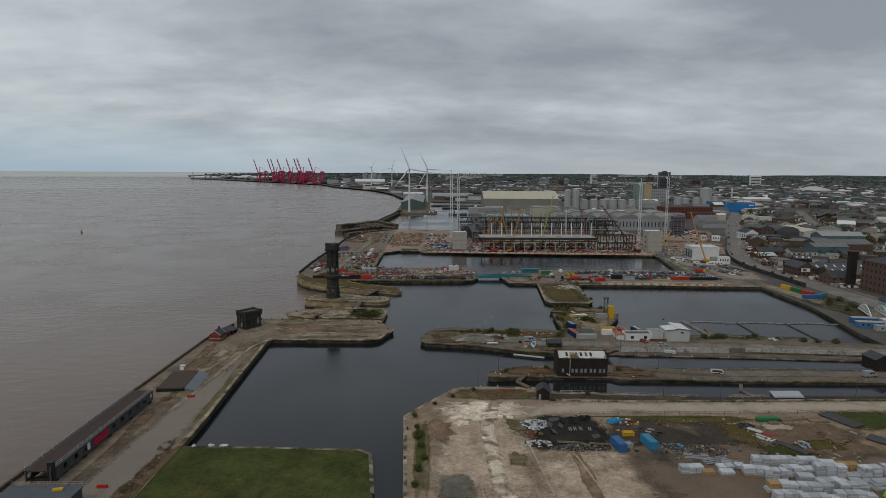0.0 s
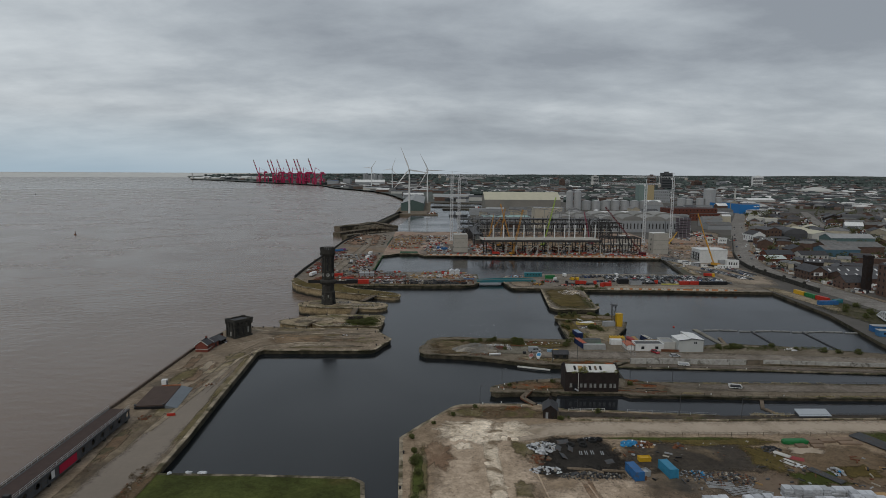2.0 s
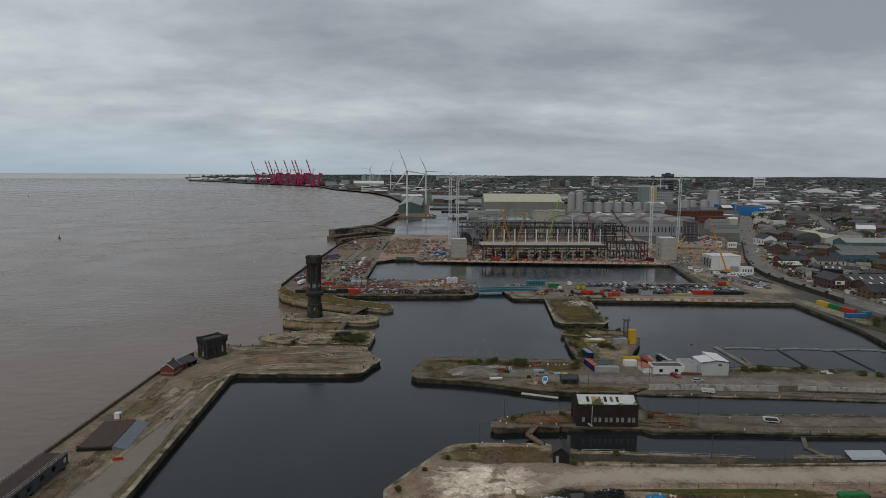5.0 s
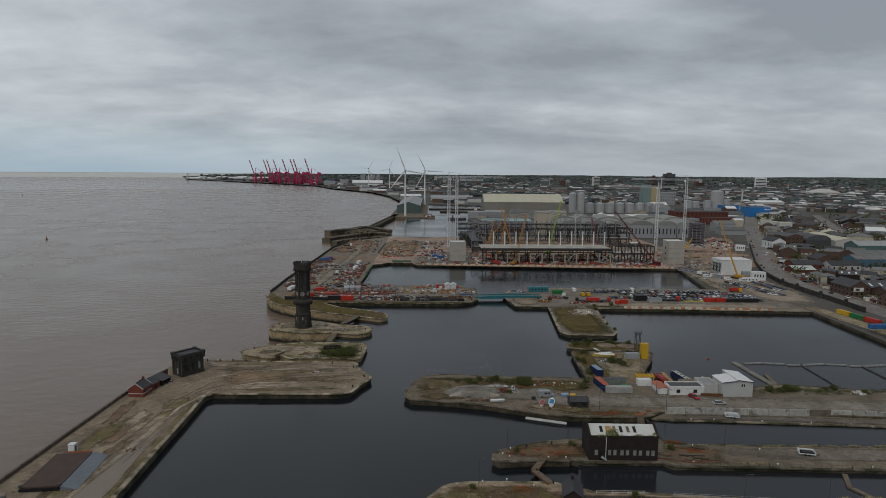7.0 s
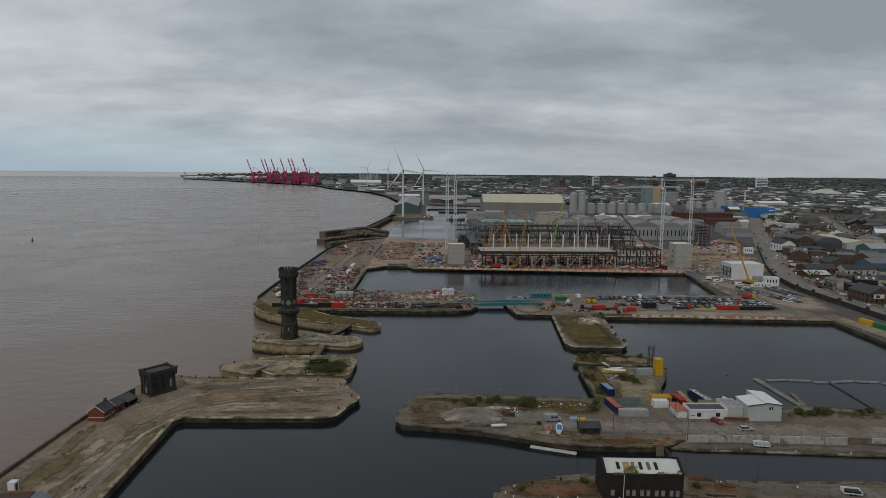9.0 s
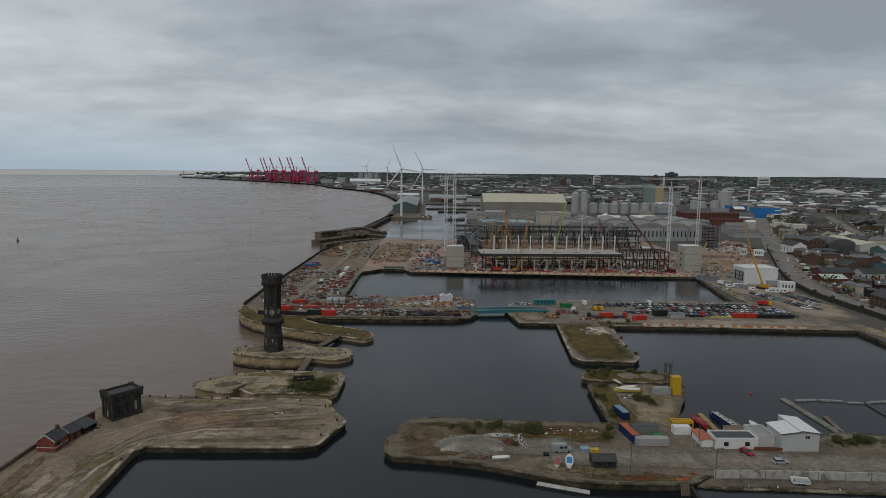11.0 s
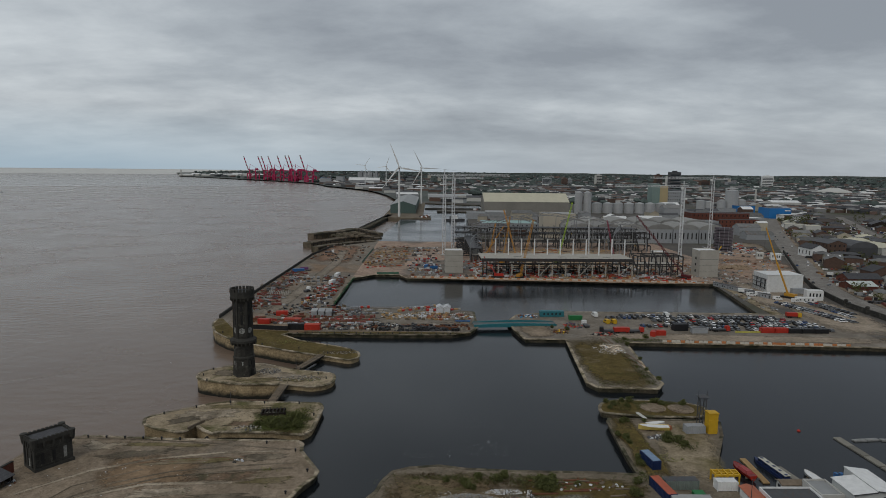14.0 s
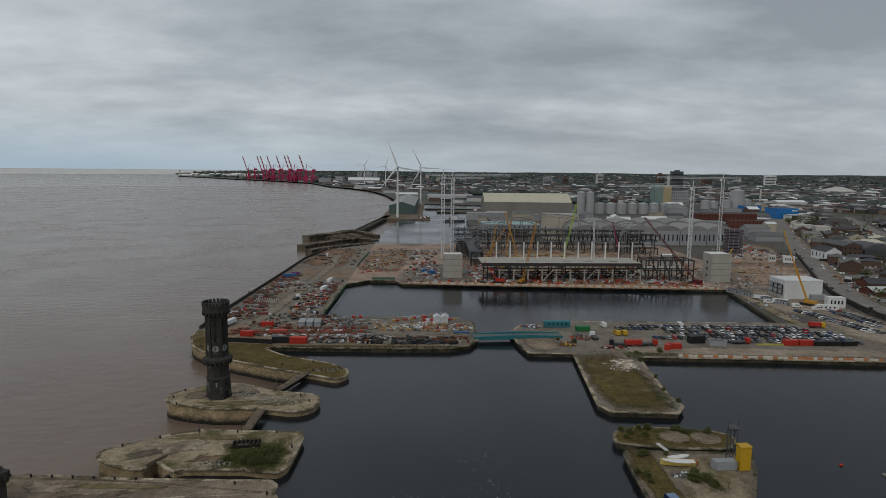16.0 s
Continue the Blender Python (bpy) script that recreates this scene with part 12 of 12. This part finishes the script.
DARKWALL = surf("distant_slate_roofs", (0.085, 0.087, 0.092), (0.055, 0.057, 0.062), 0.9, 0.05, 0.4, 0.0, island=0.4)
scatter("far_roofs", 900, 1190, 1560, ((GREYWALL, 5), (BRICKWALL, 4), (PALEWALL, 2), (DARKWALL, 5)), "crowded roofs of the port streets", (12, 40), (4, 9), "roofs", 2, x_lo=lambda y: road_x(y) + 30)
scatter("far_roofs", 1500, 1480, 2400, ((GREYWALL, 5), (BRICKWALL, 4), (PALEWALL, 3), (DARKWALL, 5)), "crowded roofs of the far town", (14, 48), (4, 10), "roofs", 3, x_lo=lambda y: max(660 if y < 1660 else 40, coast_x(y)))
scatter("far_roofs", 1500, 2300, 4200, ((GREYWALL, 5), (BRICKWALL, 5), (PALEWALL, 2), (DARKWALL, 7)), "crowded roofs of the far town", (16, 60), (5, 11), "roofs", 4, x_lo=coast_x)
scatter("far_roofs", 900, 4000, 9500, ((GREYWALL, 3), (BRICKWALL, 5), (PALEWALL, 1), (DARKWALL, 6)), "crowded roofs of the far town", (25, 90), (6, 14), "roofs", 5, x_lo=coast_x)
scatter("far_woods", 2600, 1480, 3600, ((HAZETREE, 1),), "trees between far roofs, blue-grey haze in their colour", (6, 15), (1, 2), "trees", 6, tree_like=True, x_lo=lambda y: max(660 if y < 1660 else 40, coast_x(y)))
scatter("far_woods", 5200, 3400, 12000, ((HAZETREE, 1),), "woods towards the horizon, blue-grey haze in their colour", (12, 26), (1, 2), "trees", 7, tree_like=True, x_lo=coast_x)


def street_trees(n, y0, y1, seed):
    """Trees and shrubs standing singly and in groups between the town's roofs."""
    r = random.Random(seed)
    crown, wood = Geo(), Geo()
    made = 0
    while made < n:
        y = r.uniform(y0, y1)
        x = r.uniform(road_x(y) + 12, 0.78 * y + 60)
        made += 1
        if noise.noise((x * 0.012, y * 0.012, 8.0)) < -0.08 or not free(x, y, 3, 3) or on_road(x, y, 9):
            continue
        h = r.uniform(4, 10)
        wood.rod((x, y, 0), (x, y, h * 0.5), 0.22, 0.1, 5)
        for _ in range(3):
            crown.leaves(x + r.uniform(-0.25, 0.25) * h, y + r.uniform(-0.25, 0.25) * h, h * r.uniform(0.5, 0.7), h * 0.32, h * 0.32, h * 0.3, 18, h * 0.11, r)
    solid("street_trees", crown, LEAF, "green trees between the town roofs", "trees", kind="stuff")
    solid("tree_trunks", wood, TIMBER, "trunks of the town trees", "trees", kind="stuff")


street_trees(1000, 520, 1500, 21)
solid("river_buoy", Geo().cyl(0, 0, -0.5, 1.2, 1.4, 1.2, 10).cyl(0, 0, 1.2, 5.0, 0.7, 0.15, 8), RUST, "small navigation buoy out on the river", "buoy", at=(-473, 836, RIVER_Z))
solid("river_buoy", Geo().cyl(0, 0, -0.5, 1.2, 1.8, 1.5, 10).cyl(0, 0, 1.2, 6.0, 0.9, 0.2, 8), DKGREY, "small navigation buoy out on the river", "buoy", at=(-1295, 2053, RIVER_Z))

# ---- growth and rubble on the old quays ----
for x_, y_, r_, h_ in ((79.4, 331.4, 2.2, 2.2), (81, 333.6, 1.6, 1.8), (65.8, 335.2, 1.3, 1.5), (67.7, 319.9, 1.3, 1.4), (66.6, 316, 1.1, 1.2), (71.7, 346.2, 1.3, 1.2), (78.7, 363.2, 1.3, 1.9), (97.3, 361.4, 1.0, 1.5), (89.1, 360.9, 1.3, 1.4), (86.5, 362.4, 1.1, 1.5),
                       (70, 362, 1.2, 1.4), (20.4, 308.9, 1.1, 1.2), (25.1, 307.2, 1.5, 1.6), (17.3, 303.6, 1.2, 1.2), (37.1, 302.8, 2.0, 1.9), (39.4, 304.4, 1.5, 1.5), (46.2, 305.0, 1.0, 0.9), (30.7, 294.4, 1.2, 1.1), (130.5, 296.4, 1.8, 1.7), (137.7, 296.8, 2.2, 1.9), (141, 297.6, 1.6, 1.4), (152.8, 298, 1.2, 1.0)):
    bush(x_, y_, r_, h_)
for x_, y_, rx_, ry_, n_, m_ in ((70.4, 331, 3, 8, 160, YGREEN), (76.5, 320, 3.5, 2.5, 130, YGREEN), (84, 362, 12, 1.6, 200, LEAF), (86, 354, 14, 2.4, 200, SCRUB), (14, 308.5, 11, 1.6, 260, LEAF), (6, 309.8, 5, 1.5, 120, SCRUB), (0.5, 297.5, 3.5, 4, 130, SCRUB),
                                 (140, 296, 14, 1.6, 220, LEAF), (-36, 352, 4, 4, 160, YGREEN), (-38, 336.4, 9, 1.6, 200, SCRUB), (-44, 347, 7, 2, 120, YGREEN), (-42, 384, 9, 2, 90, YGREEN), (-36, 391, 5, 2, 70, SCRUB), (-36, 421, 8, 3, 110, SCRUB),
                                 (-60, 436, 12, 4, 160, YGREEN), (-34.8, 313.1, 4, 1.2, 90, YGREEN), (76, 251.5, 4, 1.4, 90, SCRUB), (58, 274.6, 14, 1.6, 170, SCRUB), (95, 404, 1.6, 14, 150, LEAF), (84, 392.5, 9, 2, 140, LEAF)):
    weeds("weeds", x_, y_, rx_, ry_, n_, m_, "straggling weeds on the old stone quay", 0.3, 0.45)
for x_, y_, rx_, ry_, h_, n_, r_ in ((-57, 394, 5, 4, 0.4, 190, 0.3), (-44, 386, 9, 4, 0.25, 200, 0.26), (-33, 420, 8, 2.4, 0.25, 90, 0.26), (-50, 340, 5, 2, 0.3, 60, 0.3), (-45, 350.5, 3.4, 1.2, 0.8, 60, 0.4)):
    heap("stone_debris", x_, y_, rx_, ry_, h_, n_, ((DEBRIS, 0.6), (DKGREY, 0.4)), "loose setts and broken stone on the island", r_)

# ---- coping stones along the quays ----
COPE_ME = {}
for m_ in (COPE, COPE_DARK, COPE_SOOTY):
    COPE_ME[m_.name] = Geo().add([(-1, -0.5, 0), (1, -0.5, 0), (1, 0.5, 0), (-1, 0.5, 0), (-1, -0.5, 0.3), (1, -0.5, 0.3), (1, 0.5, 0.3), (-1, 0.5, 0.3), (-0.97, -0.46, 0.36), (0.97, -0.46, 0.36), (0.97, 0.46, 0.36), (-0.97, 0.46, 0.36)],
                                  [(3, 2, 1, 0), (0, 1, 5, 4), (1, 2, 6, 5), (2, 3, 7, 6), (3, 0, 4, 7), (4, 5, 9, 8), (5, 6, 10, 9), (6, 7, 11, 10), (7, 4, 8, 11), (8, 9, 10, 11)]).mesh("coping_stone", m_)


def copings(quay, poly, edges, mat, length=3.0, width=1.1, z=-0.28):
    """Worn edge stones laid end to end along the given edges of a quay."""
    n = len(poly)
    for e in edges:
        (ax, ay), (bx, by) = poly[e % n], poly[(e + 1) % n]
        d = math.hypot(bx - ax, by - ay)
        k = max(1, round(d / length))
        a = math.degrees(math.atan2(by - ay, bx - ax))
        for i in range(k):
            f = (i + 0.5) / k
            o = new("coping_stone", COPE_ME[mat.name])
            o.parent = quay
            o.matrix_basis = pose(ax + (bx - ax) * f, ay + (by - ay) * f, z + rng.uniform(-0.03, 0.03), 0, 0, a + rng.uniform(-0.6, 0.6)) @ Matrix.Diagonal((d / k / 2 * 0.985, width, 1, 1))


copings(quays["quay_pier"], PIER_FULL, range(5, 21), COPE)
copings(quays["quay_pier"], [(-81.4, 291), (-79, 231), (-77.5, 200), (-77.1, 178.7)], range(3), COPE, 3.0, 1.35, -0.05)
copings(quays["quay_grass"], [(-76.2, 178.4), (-50, 177.6), (-24, 176), (-21, 173.5), (-18.4, 152)], range(4), COPE_DARK, z=-0.43)
copings(quays["quay_yard"], [(-10, 140), (-10, 149)] + YARD[2:-2] + [(200, 217.6)], range(len(YARD) - 3), COPE)
copings(quays["quay_locks"], LOCKS, [i for i in range(22) if i != 11], COPE_SOOTY)
copings(quays["quay_jetty"], JETTY, [i for i in range(41) if i not in (25, 26, 27, 28, 29, 30)], COPE_SOOTY)
copings(quays["quay_ledge"], LEDGE, [7, 8, 9, 10, 11, 12], COPE_DARK, z=-1.03)
copings(quays["quay_marina_isle"], ISLE_MARINA, range(len(ISLE_MARINA)), COPE_DARK)
copings(quays["quay_car_park"], CARQUAY, [i for i in range(16) if i not in (10, 11)], COPE, 5.5, 1.3)
copings(quays["quay_isle_south"], ISLE1, range(len(ISLE1)), COPE)
copings(quays["quay_isle_tower"], ISLE2, range(len(ISLE2)), COPE)
copings(quays["quay_isle_north"], ISLE3, range(46), COPE)
copings(quays["quay_storage"], NWYARD, [0, 1, 2, 3, 4, 5, 17], COPE_DARK, 5.5, 1.3)
copings(quays["quay_stadium"], STADIUM, [0, 1, 2, 3, 4], COPE, 5.5, 1.3)
